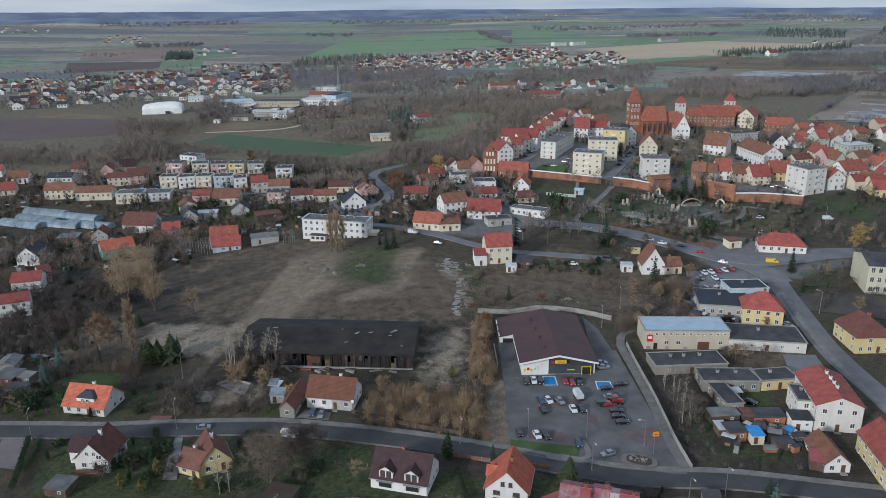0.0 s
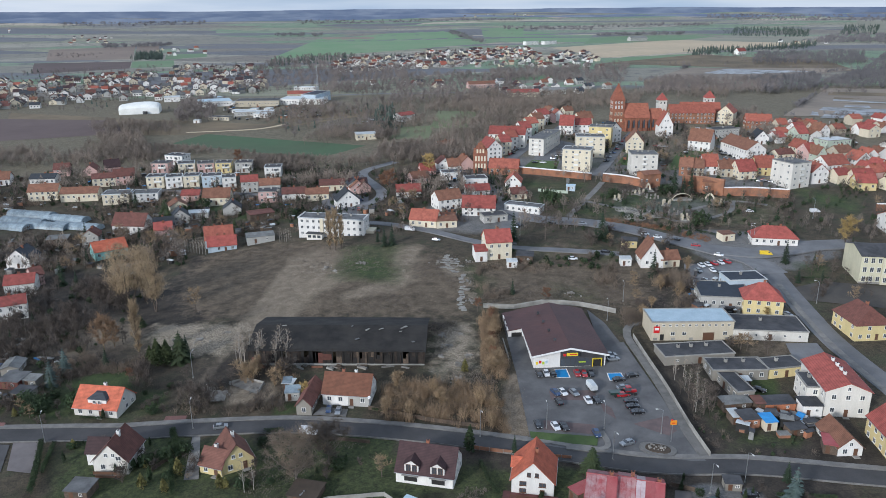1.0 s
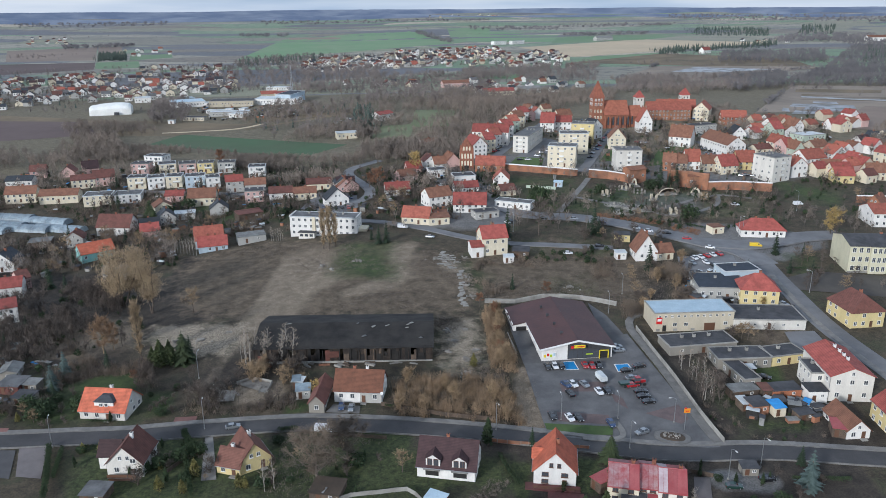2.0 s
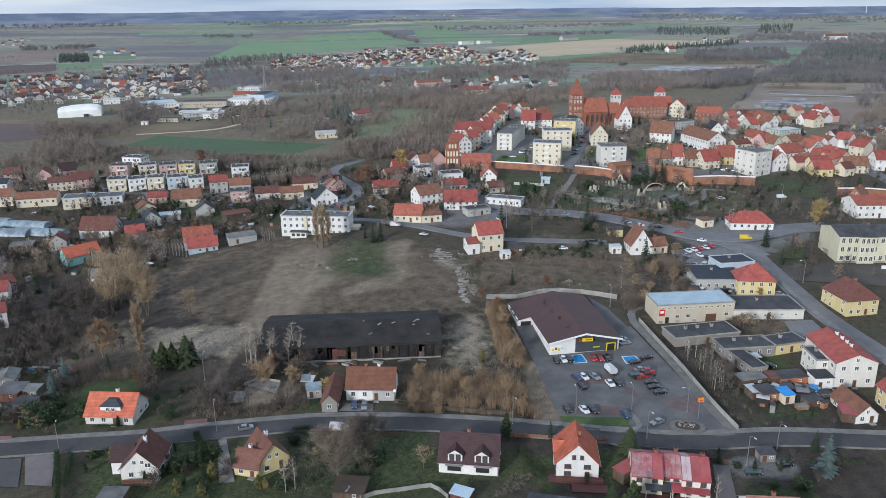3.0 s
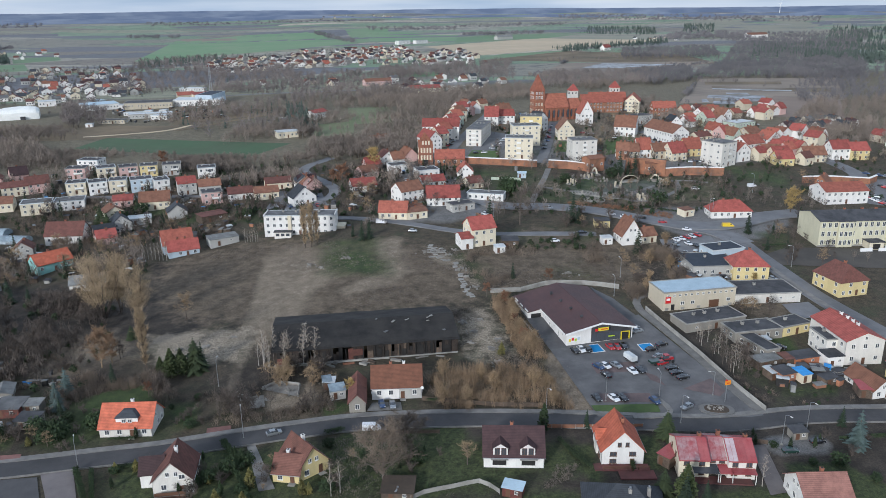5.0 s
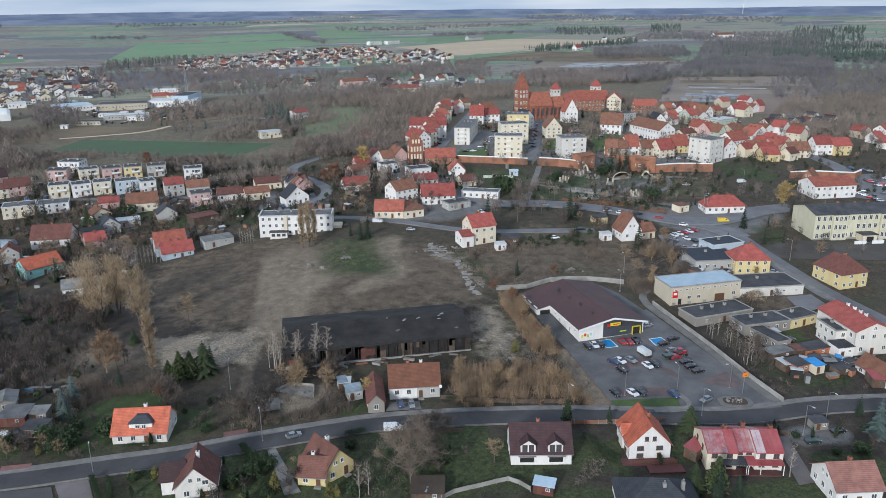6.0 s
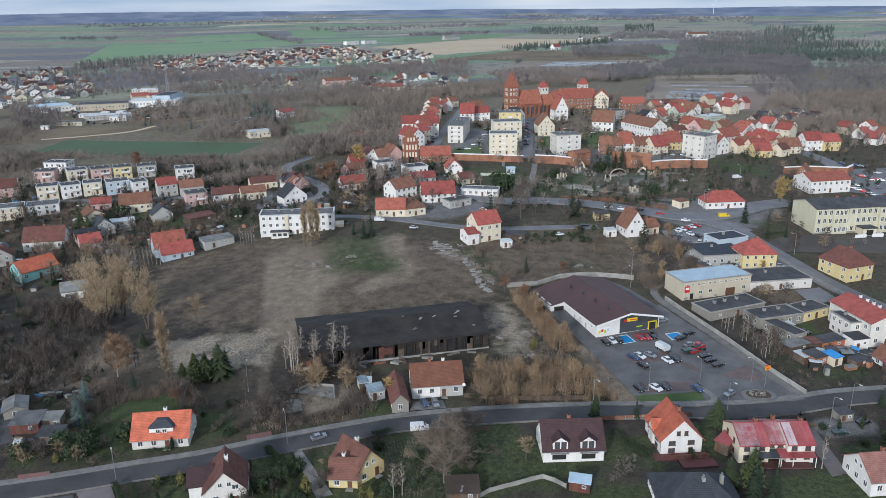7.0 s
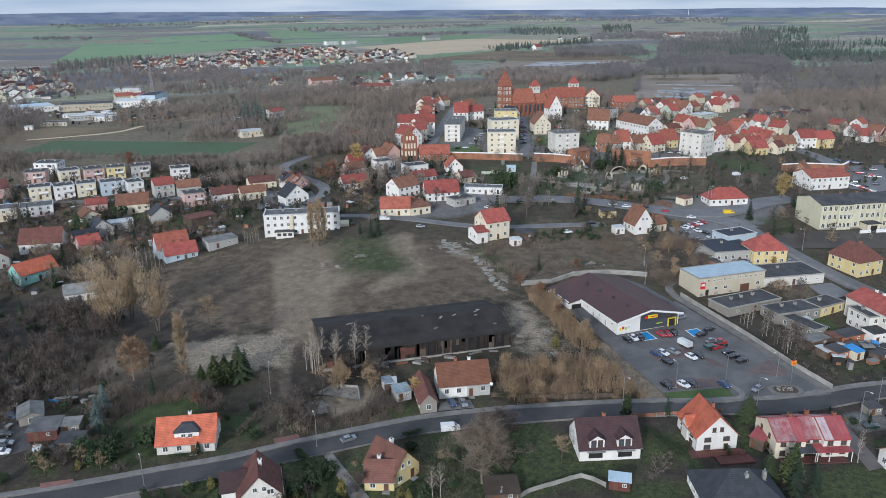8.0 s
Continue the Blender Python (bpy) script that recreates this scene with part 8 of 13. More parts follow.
strip('kerb', [(-154.0, 179.8), (-138.9, 179.2), (-124.0, 178.3), (-108.3, 177.9), (-94.2, 177.3), (-81.7, 177.9), (-58.3, 178.4), (-40.8, 177.4), (-12.8, 172.0), (13.6, 164.7), (42.9, 156.0), (67.5, 153.8), (91.8, 148.8), (114.8, 144.2)], 0.2, 'kerb', 0.08, 'stone kerb along the street', 'kerb', -3.08, 0.1)
strip('road', [(31.2, 357.7), (44.4, 340.1), (64.4, 333.6), (82.7, 323.0), (98.5, 307.6), (112.7, 293.0), (122.5, 282.5), (125.7, 268.7)], 11.0, 'asphalt_old', 0.05, 'pale asphalt main street', 'road', 0, 0)
keep_free([(31.2, 357.7), (44.4, 340.1), (64.4, 333.6), (82.7, 323.0), (98.5, 307.6), (112.7, 293.0), (122.5, 282.5), (125.7, 268.7)], 6.5)
strip('road', [(111.1, 294.9), (125.5, 290.1), (140.0, 292.0), (155.9, 296.5), (174.9, 297.1)], 12.0, 'asphalt_old', 0.055, 'pale asphalt street at the junction', 'road', 0, 0)
keep_free([(111.1, 294.9), (125.5, 290.1), (140.0, 292.0), (155.9, 296.5), (174.9, 297.1)], 5)
strip('road', [(126.7, 280.7), (123.6, 258.5), (121.7, 240.1), (120.0, 220.1), (120.2, 206.0), (121.2, 193.3), (122.3, 179.7)], 8.0, 'asphalt_old', 0.07, 'pale asphalt side street', 'road', 0, 0)
keep_free([(126.7, 280.7), (123.6, 258.5), (121.7, 240.1), (120.0, 220.1), (120.2, 206.0), (121.2, 193.3), (122.3, 179.7)], 6)
strip('pavement', [(122.6, 258.6), (120.2, 240.2), (118.3, 220.1), (118.2, 206.0), (118.8, 193.4), (119.8, 179.3)], 2.0, 'paving', 0.12, 'pale pavement by the side street', 'pavement', 0, 0.08)
strip('road', [(-40.8, 343.6), (-24.5, 338.2), (-5.8, 327.3), (10.4, 314.3), (25.7, 304.8), (48.9, 299.3), (71.2, 293.4)], 5.0, 'asphalt_old', 0.05, 'narrow asphalt lane', 'road', 0, 0)
keep_free([(-40.8, 343.6), (-24.5, 338.2), (-5.8, 327.3), (10.4, 314.3), (25.7, 304.8), (48.9, 299.3), (71.2, 293.4)], 4)
strip('road', [(29.7, 355.2), (29.5, 336.9), (27.2, 308.1)], 6.0, 'asphalt_old', 0.08, 'short asphalt street', 'road', 0, 0)
keep_free([(29.7, 355.2), (29.5, 336.9), (27.2, 308.1)], 4)
strip('road', [(-57.5, 391.7), (-39.5, 372.5), (-30.8, 391.0), (-43.9, 437.4), (-25.4, 466.3)], 6.0, 'asphalt_old', 0.06, 'curving asphalt street', 'road', 0, 0)
keep_free([(-57.5, 391.7), (-39.5, 372.5), (-30.8, 391.0), (-43.9, 437.4), (-25.4, 466.3)], 4)
strip('road', [(-159.4, 425.1), (-110.2, 410.7), (-70.3, 397.0), (-41.2, 375.9)], 5.0, 'asphalt_old', 0.06, 'asphalt street among houses', 'road', 0, 0)
keep_free([(-159.4, 425.1), (-110.2, 410.7), (-70.3, 397.0), (-41.2, 375.9)], 3)
strip('road', [(88.3, 410.0), (100.6, 434.2), (126.8, 492.3), (140.8, 524.6)], 6.0, 'asphalt_old', 0.08, 'old town street', 'road', 0, 0)
keep_free([(88.3, 410.0), (100.6, 434.2), (126.8, 492.3), (140.8, 524.6)], 4)
strip('road', [(182.6, 471.7), (178.9, 436.6), (157.0, 404.7)], 6.0, 'asphalt_old', 0.08, 'old town street', 'road', 0, 0)
keep_free([(182.6, 471.7), (178.9, 436.6), (157.0, 404.7)], 4)
strip('road', [(253.9, 392.3), (251.1, 362.2), (244.9, 343.5), (227.3, 333.8)], 9.0, 'asphalt_old', 0.08, 'old town square street', 'road', 0, 0)
keep_free([(253.9, 392.3), (251.1, 362.2), (244.9, 343.5), (227.3, 333.8)], 4)
strip('road', [(-117.9, 854.6), (-63.1, 858.1), (-17.9, 850.6), (37.9, 845.2), (85.4, 854.7)], 7.0, 'asphalt_old', 0.1, 'country road through the woods', 'road', 0, 0)
keep_free([(-117.9, 854.6), (-63.1, 858.1), (-17.9, 850.6), (37.9, 845.2), (85.4, 854.7)], 7)
strip('track', [(-132.0, 615.8), (-95.3, 651.3), (-59.0, 683.8), (-30.7, 700.5)], 5.0, 'f_dry', 0.06, 'sandy field track', 'track', 0, 0)
keep_free([(-132.0, 615.8), (-95.3, 651.3), (-59.0, 683.8), (-30.7, 700.5)], 6)
strip('track', [(-195.1, 607.2), (-165.1, 611.2), (-137.6, 620.6), (-120.5, 643.7)], 4.0, 'f_tan', 0.07, 'pale sandy track along the meadow', 'track', 0, 0)
keep_free([(-195.1, 607.2), (-165.1, 611.2), (-137.6, 620.6), (-120.5, 643.7)], 4)
strip('road', [(42.1, 441.9), (62.8, 486.0), (90.9, 546.2), (117.0, 599.2)], 6.0, 'asphalt_old', 0.08, 'old town street between blocks', 'road', 0, 0)
keep_free([(42.1, 441.9), (62.8, 486.0), (90.9, 546.2), (117.0, 599.2)], 3)
patch('lawn_patch', [(48.2, 426.5), (67.4, 420.6), (73.1, 440.1), (57.9, 445.2)], 'lawn', 0.07, 'green lawn by the blocks of flats', 'lawn', 5)
patch('lawn_patch', [(104.7, 430.4), (114.3, 427.6), (126.9, 450.4), (116.8, 453.6)], 'lawn', 0.07, 'green lawn by the blocks of flats', 'lawn', 5)
patch('lawn_patch', [(128.1, 415.8), (153.3, 420.7), (175.7, 462.7), (149.6, 453.3)], 'lawn', 0.07, 'green lawn behind the town wall', 'lawn', 5)
patch('parking_lot', [(15.4, 165.2), (57.3, 156.3), (53.0, 218.3), (16.3, 212.3)], 'lot', 0.1, 'grey block-paved supermarket car park', 'car park', 24)
patch('paved_yard', [(44.6, 211.4), (52.6, 211.2), (50.2, 231.9), (46.4, 242.5)], 'lot', 0.12, 'grey paved yard beside the supermarket', 'yard', 10)
patch('paved_yard', [(16.0, 202.9), (22.7, 202.7), (21.3, 237.0), (15.9, 233.0)], 'lot', 0.125, 'grey paved delivery yard', 'yard', 10)
patch('red_paving', [(37.2, 179.8), (39.8, 175.8), (39.9, 181.1), (37.4, 184.4)], 'paving_dull', 0.14, 'patch of dull red paving in the car park', 'paving', 3)
patch('red_paving', [(43.6, 173.4), (51.4, 167.6), (54.2, 169.6), (54.0, 176.5)], 'paving_dull', 0.14, 'patch of dull red paving in the car park', 'paving', 5)
patch('red_paving', [(19.6, 172.2), (33.0, 169.2), (33.6, 173.6), (20.2, 176.6)], 'paving_dull', 0.14, 'dull red paved parking bays', 'paving', 5)
patch('red_paving', [(24.0, 186.4), (37.0, 185.0), (37.0, 190.4), (24.2, 191.0)], 'paving_dull', 0.14, 'dull red paved parking bays', 'paving', 5)
strip('pavement', [(24.0, 164.0), (30.0, 162.9), (34.0, 163.4), (35.0, 166.0), (34.4, 170.5)], 1.5, 'paving', 0.2, 'pale paved edge round the grass verge', 'pavement', 0, 0.12, 1.0)
patch('bay_border', [(27.4, 197.8), (31.8, 197.7), (31.6, 202.8), (27.7, 202.8)], 'trim', 0.146, 'white painted border of a parking bay', 'road marking', 2)
patch('bay_border', [(42.8, 195.2), (47.7, 195.1), (47.3, 199.5), (42.9, 199.6)], 'trim', 0.146, 'white painted border of a parking bay', 'road marking', 2)
patch('disabled_bay', [(27.7, 198.1), (31.5, 198.0), (31.3, 202.5), (28.0, 202.5)], 'blue_paint', 0.15, 'blue painted parking bay', 'parking bay', 2)
patch('disabled_bay', [(43.1, 195.5), (47.4, 195.4), (47.0, 199.2), (43.2, 199.3)], 'blue_paint', 0.15, 'blue painted parking bay', 'parking bay', 2)
patch('grass_verge', [(15.6, 167.3), (32.0, 164.4), (33.0, 168.2), (15.7, 171.6)], 'lawn', 0.22, 'trimmed grass strip at the car park', 'lawn', 6)
strip('pavement', [(57.5, 158.5), (56.7, 170.5), (56.7, 190.4), (55.9, 207.7), (55.2, 221.9), (58.2, 229.6), (64.8, 233.4)], 2.6, 'paving', 0.14, 'pale paved path along the car park', 'pavement', 0, 0.08)
town_wall([(58.8, 158.5), (58.1, 171.6), (58.1, 189.5), (57.3, 207.6), (56.9, 221.1)], 1.1, 'concrete', 'concrete', 'low concrete wall beside the car park', 0.25)
town_wall([(10.2, 246.9), (21.0, 245.2), (31.3, 248.4), (44.5, 245.7), (55.9, 239.2)], 1.2, 'concrete', 'concrete', 'concrete fence behind the supermarket', 0.2)
island(46.9, 162.2, -22.0, 4.6, 2.9)
market(32.4, 221.2, 0.8, 22.5, 36, 4.0, 2.4)
barn(-37.5, 222.8, -3.9, 54.3, 25, 5.2, 3.0)
church(132.0, 536.5, 2, 0.9)
turret(179.1, 583.0, 6.4, 15.6, 5.4, 'dim_white', 'pale castle tower with a red pyramid roof')
turret(220.9, 595.0, 6.6, 17.0, 5.6, 'dim_white', 'pale castle tower with a red pyramid roof')
gate_tower(24.5, 425.0, -6.0, 8.0, 7, 11.6)
town_wall([(43.6, 420.3), (65.0, 411.5), (84.1, 403.2)], 3.4, 'old_brick', 'white', 'low rebuilt brick town wall with a white coping', 1.2)
town_wall([(89.7, 400.0), (99.4, 395.4), (109.4, 386.9)], 4.2, 'old_brick', 'white', 'brick town wall with a white coping', 1.2)
town_wall([(126.6, 380.0), (136.8, 375.5), (144.3, 368.4)], 8.0, 'old_brick', 'old_brick', 'tall ruined brick town wall', 1.2)
town_wall([(144.3, 368.4), (158.3, 367.8), (175.7, 362.4)], 4.2, 'old_brick', 'white', 'brick town wall with a white coping', 1.2)
town_wall([(207.6, 340.1), (223.2, 337.6), (239.2, 330.1), (247.0, 333.9)], 3.2, 'old_brick', 'white', 'brick town wall with a white coping', 1.2)
timber_balcony(house(-88.1, 165.2, -4.4, 8.5, 9.5, 3.8, 4.4, 'gable', 'y', 'dim_white', 't_brown', 'white house with a dark maroon gable roof and timber balcony', 1, 1, 0, True, 'house', z=-0.92), 8.5, 9.5, 3.8, 4.4)
house(-59.8, 164.0, 27.7, 8.0, 9.0, 2.7, 4.6, 'gable', 'y', 'yellow', 't_maroon', 'yellow cottage with a steep brown tiled roof and a low wing', 1, 1, 0, True, 'house', z=-0.68)
house(-62.9, 161.6, -21.5, 6.4, 6.0, 2.5, 3.0, 'gable', 'x', 'yellow', 't_maroon', 'low yellow garden wing with a brown tiled roof', 1, 1, 0, True, 'house_wing', z=-0.79)
wide_windows(house(-10.9, 156.7, -15.2, 14.0, 10.0, 3.1, 4.8, 'gable', 'x', 'white', 't_dark', 'white house with a dark brown roof and two gabled dormers', 1, 1, 2, True, 'house', z=-0.65, sides='lr'), 14.0, 10.0, 3.1, 4.8)
terrace(house(13.9, 152.0, -13.0, 9.7, 10.5, 3.8, 4.9, 'gable', 'y', 'white', 't_bright', 'white house with a steep orange tiled gable roof', 2, 1, 0, True, 'house', z=-0.66, pitch=4.0, win=(1.6, 1.35), joinery='frame_brown'), 9.7, 10.5, 3.8, 4.9)
semi_detached(33.0, 142.9, -17.3, 17.1, 10.5, 4.5, 2.6, -0.93, 'white semi-detached house with stepped red and bleached sheet roofs')
house(5.2, 131.0, -19.6, 16.5, 13.0, 3.2, 4.6, 'hip', 'x', 'white', 't_slate', 'bungalow with a slate grey hipped roof', 1, 0, 0, True, 'house', z=-1.73)
for _u, _v in ((5.6, 129.4), (9.6, 128.8)):
    _f = thing('chimney_pot', 'pale concrete chimney with a metal cowl on the slate roof', 'chimney', pose(_u, _v, 0.6), 'chimneys of the bungalow')
    part('shaft', Shape().box(0, 0, 0, 0.7, 0.7, 5.4, 0, -19), M['concrete'], _f)
    part('cowl', Shape().tube((0, 0, 5.41), (0, 0, 5.9), 0.16, 0.24, 8), M['chrome'], _f)
house(48.1, 125.2, -12.4, 10.3, 10, 3.8, 3.6, 'gable', 'x', 'white', 't_faded', 'cream house with a faded pink tiled gable roof', 1, 1, 0, True)
shed(59.6, 147.0, -6.6, 3.8, 2.8, 1.9, 'drab', 'tar', 'small drab store with a grey felt roof', 'shed')
wide_dormer(house(-101.3, 190.8, -10.7, 12.9, 9.5, 2.6, 4.2, 'gable', 'x', 'dim_white', 't_bright', 'white cottage with an orange tiled roof and a wide dormer', 1, 1, 0, True, 'house', z=0.3), 12.9, 9.5, 2.6, 4.2)
two_tone(house(-32.8, 191.8, -10.0, 13.4, 9.0, 3.6, 4.2, 'gable', 'x', 'white', 't_rust', 'white and grey cottage with an orange-brown tiled roof', 1, 2, 0, True, 'house', z=1.05), 13.4, 9.0, 3.6, 4.2)
house(-43.9, 189.8, -7.6, 4.2, 13.0, 3.0, 2.2, 'gable', 'y', 'drab', 't_brown', 'long narrow outbuilding with a brown roof', 1, 0, 0, False, 'outbuilding', z=0.7, door=False)
shed(-49.1, 192.7, 4.0, 4.0, 4, 2.4, 'grey', 'film_blue', 'grey lean-to with a blue-grey sheet roof', 'shed')
shed(-51.4, 197.8, 3.0, 2.2, 3.2, 2.4, 'grey', 'film_blue', 'small grey box shed with a blue-grey roof', 'shed')
house(76.7, 189.4, -84.3, 15.2, 5.0, 2.9, 0.0, 'flat', 'x', 'drab', 'tar', 'long narrow beige shed with a flat felt roof', 1, 0, 0, False, 'outbuilding', z=2.37)
workshop_front(house(75.4, 223.8, -1.7, 26.4, 11.0, 6.3, 0.0, 'flat', 'x', 'beige', 'sheet_blue', 'two-storey beige workshop building with a pale blue sheet roof', 0, 0, 0, False, 'workshop', z=4.16, sides=''), 26.4, 11.0, 6.3)
house(100.9, 222.7, -8.7, 23.3, 13.0, 3.3, 0.0, 'flat', 'x', 'dim_white', 'tar', 'long white workshop with a flat black roof', 1, 1, 0, False, 'workshop', z=4.27, pitch=4.4, win=(0.9, 0.8), sides='f')
house(72.2, 208.2, 4.1, 22.0, 9.0, 2.9, 0.0, 'flat', 'x', 'drab', 'tar', 'long grey outbuilding with a flat felt roof', 1, 3, 0, False, 'outbuilding', z=3.0, pitch=6.5, win=(1.0, 0.8), sides='f')
house(80.8, 197.4, -1.4, 16.3, 8.0, 3.2, 0.0, 'flat', 'x', 'drab', 'tar', 'low beige shed row with a flat felt roof', 1, 2, 0, False, 'outbuilding', z=2.69)
house(94.4, 197.7, 7.9, 11.3, 7.0, 3.0, 0.0, 'flat', 'x', 'yellow', 'tar', 'low yellow garage row with a flat felt roof', 1, 1, 0, False, 'outbuilding', z=2.88)
house(102.4, 182.6, -8.0, 11.6, 18.5, 7.6, 2.4, 'gable', 'y', 'dim_white', 't_red', 'large white house with a red tiled roof and several chimneys', 2, 4, 0, True, 'house', z=1.6, pitch=3.4, sides='fl')
shed(92.3, 176.0, -4.0, 5.2, 4.6, 3.2, 'white', 'tar', 'white annex with a flat felt roof', 'annex')
house(93.3, 162.4, -1.0, 6.1, 11.0, 2.4, 2.7, 'gable', 'y', 'white', 't_old', 'small white cottage with a patched orange roof', 1, 0, 0, True, 'house', z=0.66)
house(106.4, 156.5, -5.0, 9.6, 19.0, 5.8, 4.0, 'gable', 'y', 'yellow', 't_red', 'long yellow house with a red tiled roof', 2, 2, 0, True, 'house', z=0.4, pitch=3.0, sides='fl')
house(106.6, 238.9, -14.7, 12.8, 10.0, 5.8, 4.3, 'hip', 'x', 'yellow', 't_red', 'yellow villa with a red hipped roof', 2, 1, 0, False, 'house', z=5.42)
house(132.0, 220.8, 2.1, 11.8, 13.0, 5.6, 4.6, 'half', 'y', 'yellow', 't_brown', 'pale yellow house with a brown roof', 2, 1, 0, False, 'house', z=4.43)
school_front(house(178.9, 262.2, -10.0, 50.7, 17.0, 10.8, 2.2, 'gable', 'x', 'olive', 'tar', 'large olive-yellow school building with many windows', 3, 4, 0, False, 'school', z=7.16, pitch=2.5, win=(1.4, 2.0), sides='f'), 50.7, 17.0, 10.8)
house(96.2, 247.5, -10.2, 17.6, 16.0, 4.4, 0.0, 'flat', 'x', 'grey', 'sheet_grey', 'low shop hall with a grey-blue sheet roof', 1, 1, 0, False, 'shop_hall', z=5.66)
house(107.3, 256.3, 2.1, 13.9, 9.0, 5.2, 0.0, 'flat', 'x', 'blue', 'sheet_grey', 'pale blue shop hall with a flat grey roof', 1, 1, 0, False, 'shop_hall', z=6.53)
house(139.8, 302.4, -12.0, 18.3, 9.0, 3.5, 3.9, 'hip', 'x', 'white', 't_red', 'long white single-storey house with a red hipped roof', 1, 2, 0, False, 'house', z=9.64, sides='fl')
house(80.3, 282.3, -2.2, 8.7, 9.0, 4.2, 6.5, 'gable', 'y', 'white', 't_old', 'white cottage with a brown tiled roof', 1, 1, 0, False, 'house', z=7.87)
house(87.2, 281.6, 6.1, 7.8, 7.0, 3.3, 2.6, 'gable', 'x', 'cream', 't_old', 'cream cottage wing with a brown tiled roof', 1, 1, 0, False, 'house_wing', z=7.96)
house(20.2, 296.5, 7.3, 10.6, 10.0, 7.5, 3.9, 'gable', 'x', 'cream', 't_red', 'cream two-storey house with a red tiled gable roof', 2, 1, 0, False, 'house', z=8.03)
house(13.0, 293.5, 4.5, 4.9, 8.0, 4.6, 1.5, 'gable', 'x', 'white', 't_red', 'white side wing with a red roof', 1, 0, 0, False, 'house_wing', z=7.82)
shed(31.1, 289.0, -12.6, 6.6, 6, 3.0, 'wood', 'tar', 'dark timber store with a flat felt roof', 'shed')
shed(25.1, 284.0, -2.4, 4.0, 3.5, 2.3, 'white', 'sheet_white', 'small white garden shed with pale roof', 'shed')
shed(70.6, 282.2, -2.2, 4.2, 3.5, 2.7, 'white', 'sheet_white', 'small white kiosk with flat roof', 'kiosk')
shed(77.7, 302.4, -13.8, 6.4, 5, 2.8, 'yellow', 'tar', 'small yellow kiosk with a dark roof', 'kiosk')
shed(121.3, 307.2, 11.1, 5.8, 5, 2.8, 'cream', 't_old', 'small cream kiosk with a brown roof', 'kiosk')
house(-8.7, 337.8, -16.8, 12.9, 9.0, 3.5, 3.9, 'gable', 'x', 'cream', 't_orange', 'single-storey cream house with a orange tiled gable roof', 1, 1, 0, False, 'house', z=10.18, sides='fl')
house(0.6, 335.9, 6.4, 9.4, 9.0, 3.5, 0.9, 'gable', 'x', 'cream', 't_old', 'single-storey cream house with a old brown tiled gable roof', 1, 1, 0, False, 'house', z=10.19, sides='fl')
office_front(house(-50.7, 333.0, -12.2, 30.9, 9.1, 8.7, 0.0, 'flat', 'x', 'white', 'tar_light', 'three-storey white office building with a flat felt roof', 3, 4, 0, False, 'office_building', z=7.4, sides='fr'), 30.9, 9.1, 8.7)
house(-153.7, 332.3, 34.5, 14.1, 9.7, 3.8, 3.4, 'gable', 'x', 'cyan', 't_bright', 'single-storey turquoise house with a bright orange tiled gable roof', 1, 1, 0, False, 'house', z=-0.16, sides='fr')
house(-103.6, 333.8, 13.1, 12.4, 9.0, 4.0, 5.0, 'gable', 'x', 'blue', 't_orange', 'pale blue house with an orange tiled roof', 1, 2, 0, False, 'house', z=3.4, sides='fr')
house(-100.6, 326.4, 13.1, 12.4, 6.4, 3.2, 3.4, 'gable', 'x', 'blue', 't_red', 'pale blue front wing with a red tiled roof', 1, 2, 0, False, 'house_wing', z=3.2, sides='fr')
house(-154.2, 366.2, -7.9, 16.4, 10.8, 4.1, 5.0, 'gable', 'x', 'white', 't_brown', 'single-storey white house with a brown tiled gable roof', 1, 1, 0, False, 'house', z=1.51, sides='fr')
house(-188.1, 323.8, -1.6, 10.4, 9.7, 4.3, 4.2, 'gable', 'y', 'white', 't_slate', 'single-storey white house with a slate grey gable roof', 1, 1, 0, False, 'house', z=-1.37, sides='fr')
house(-173.3, 291.7, 16.0, 10.9, 10.7, 5.3, 2.4, 'gable', 'x', 'white', 't_red', 'single-storey white house with a red tiled gable roof', 1, 1, 0, False, 'house', z=-2.17)
house(-162.2, 261.6, 25.1, 10.4, 10.4, 6.5, 1.8, 'gable', 'x', 'white', 't_red', 'two-storey white house with a red tiled gable roof', 2, 1, 0, False, 'house', z=-0.65)
house(-172.6, 301.9, 40.0, 4.4, 8.6, 4.8, 2.3, 'gable', 'x', 'pink', 't_brown', 'single-storey pink house with a brown tiled gable roof', 1, 1, 0, False, 'house', z=-2.12)
house(-137.6, 213.4, 8.0, 5.2, 6.6, 2.3, 0.9, 'gable', 'y', 'drab', 'asbestos', 'garden shed with a pale patched sheet roof', 1, 0, 0, False, 'shed', door=False)
shed(-133.2, 205.0, -10.0, 6.6, 6.2, 2.3, 'red_boards', 'tar_light', 'red board shed with a grey corrugated roof', 'shed')
shed(-127.6, 204.4, -10.0, 4.2, 3.6, 2.2, 'drab', 'asbestos', 'low lean-to with a pale corrugated roof', 'shed')
shed(-127.0, 197.6, -13.2, 5.6, 4.4, 2.1, 'drab', 'tar', 'low dark shed with a felt roof', 'shed')
house(-133.7, 302.9, 5.0, 12.2, 7.4, 3.1, 2.4, 'gable', 'x', 'white', 'asbestos', 'white garden house with a grey corrugated gable roof', 1, 0, 0, False, 'house')
shed(-124.6, 377.3, 7.1, 10.2, 6, 3.0, 'grey', 'sheet_white', 'low store with a pale sheet roof', 'shed')
shed(-84.6, 332.2, 17.5, 12.3, 7, 3.0, 'grey', 'asbestos', 'grey store with a corrugated roof', 'shed')
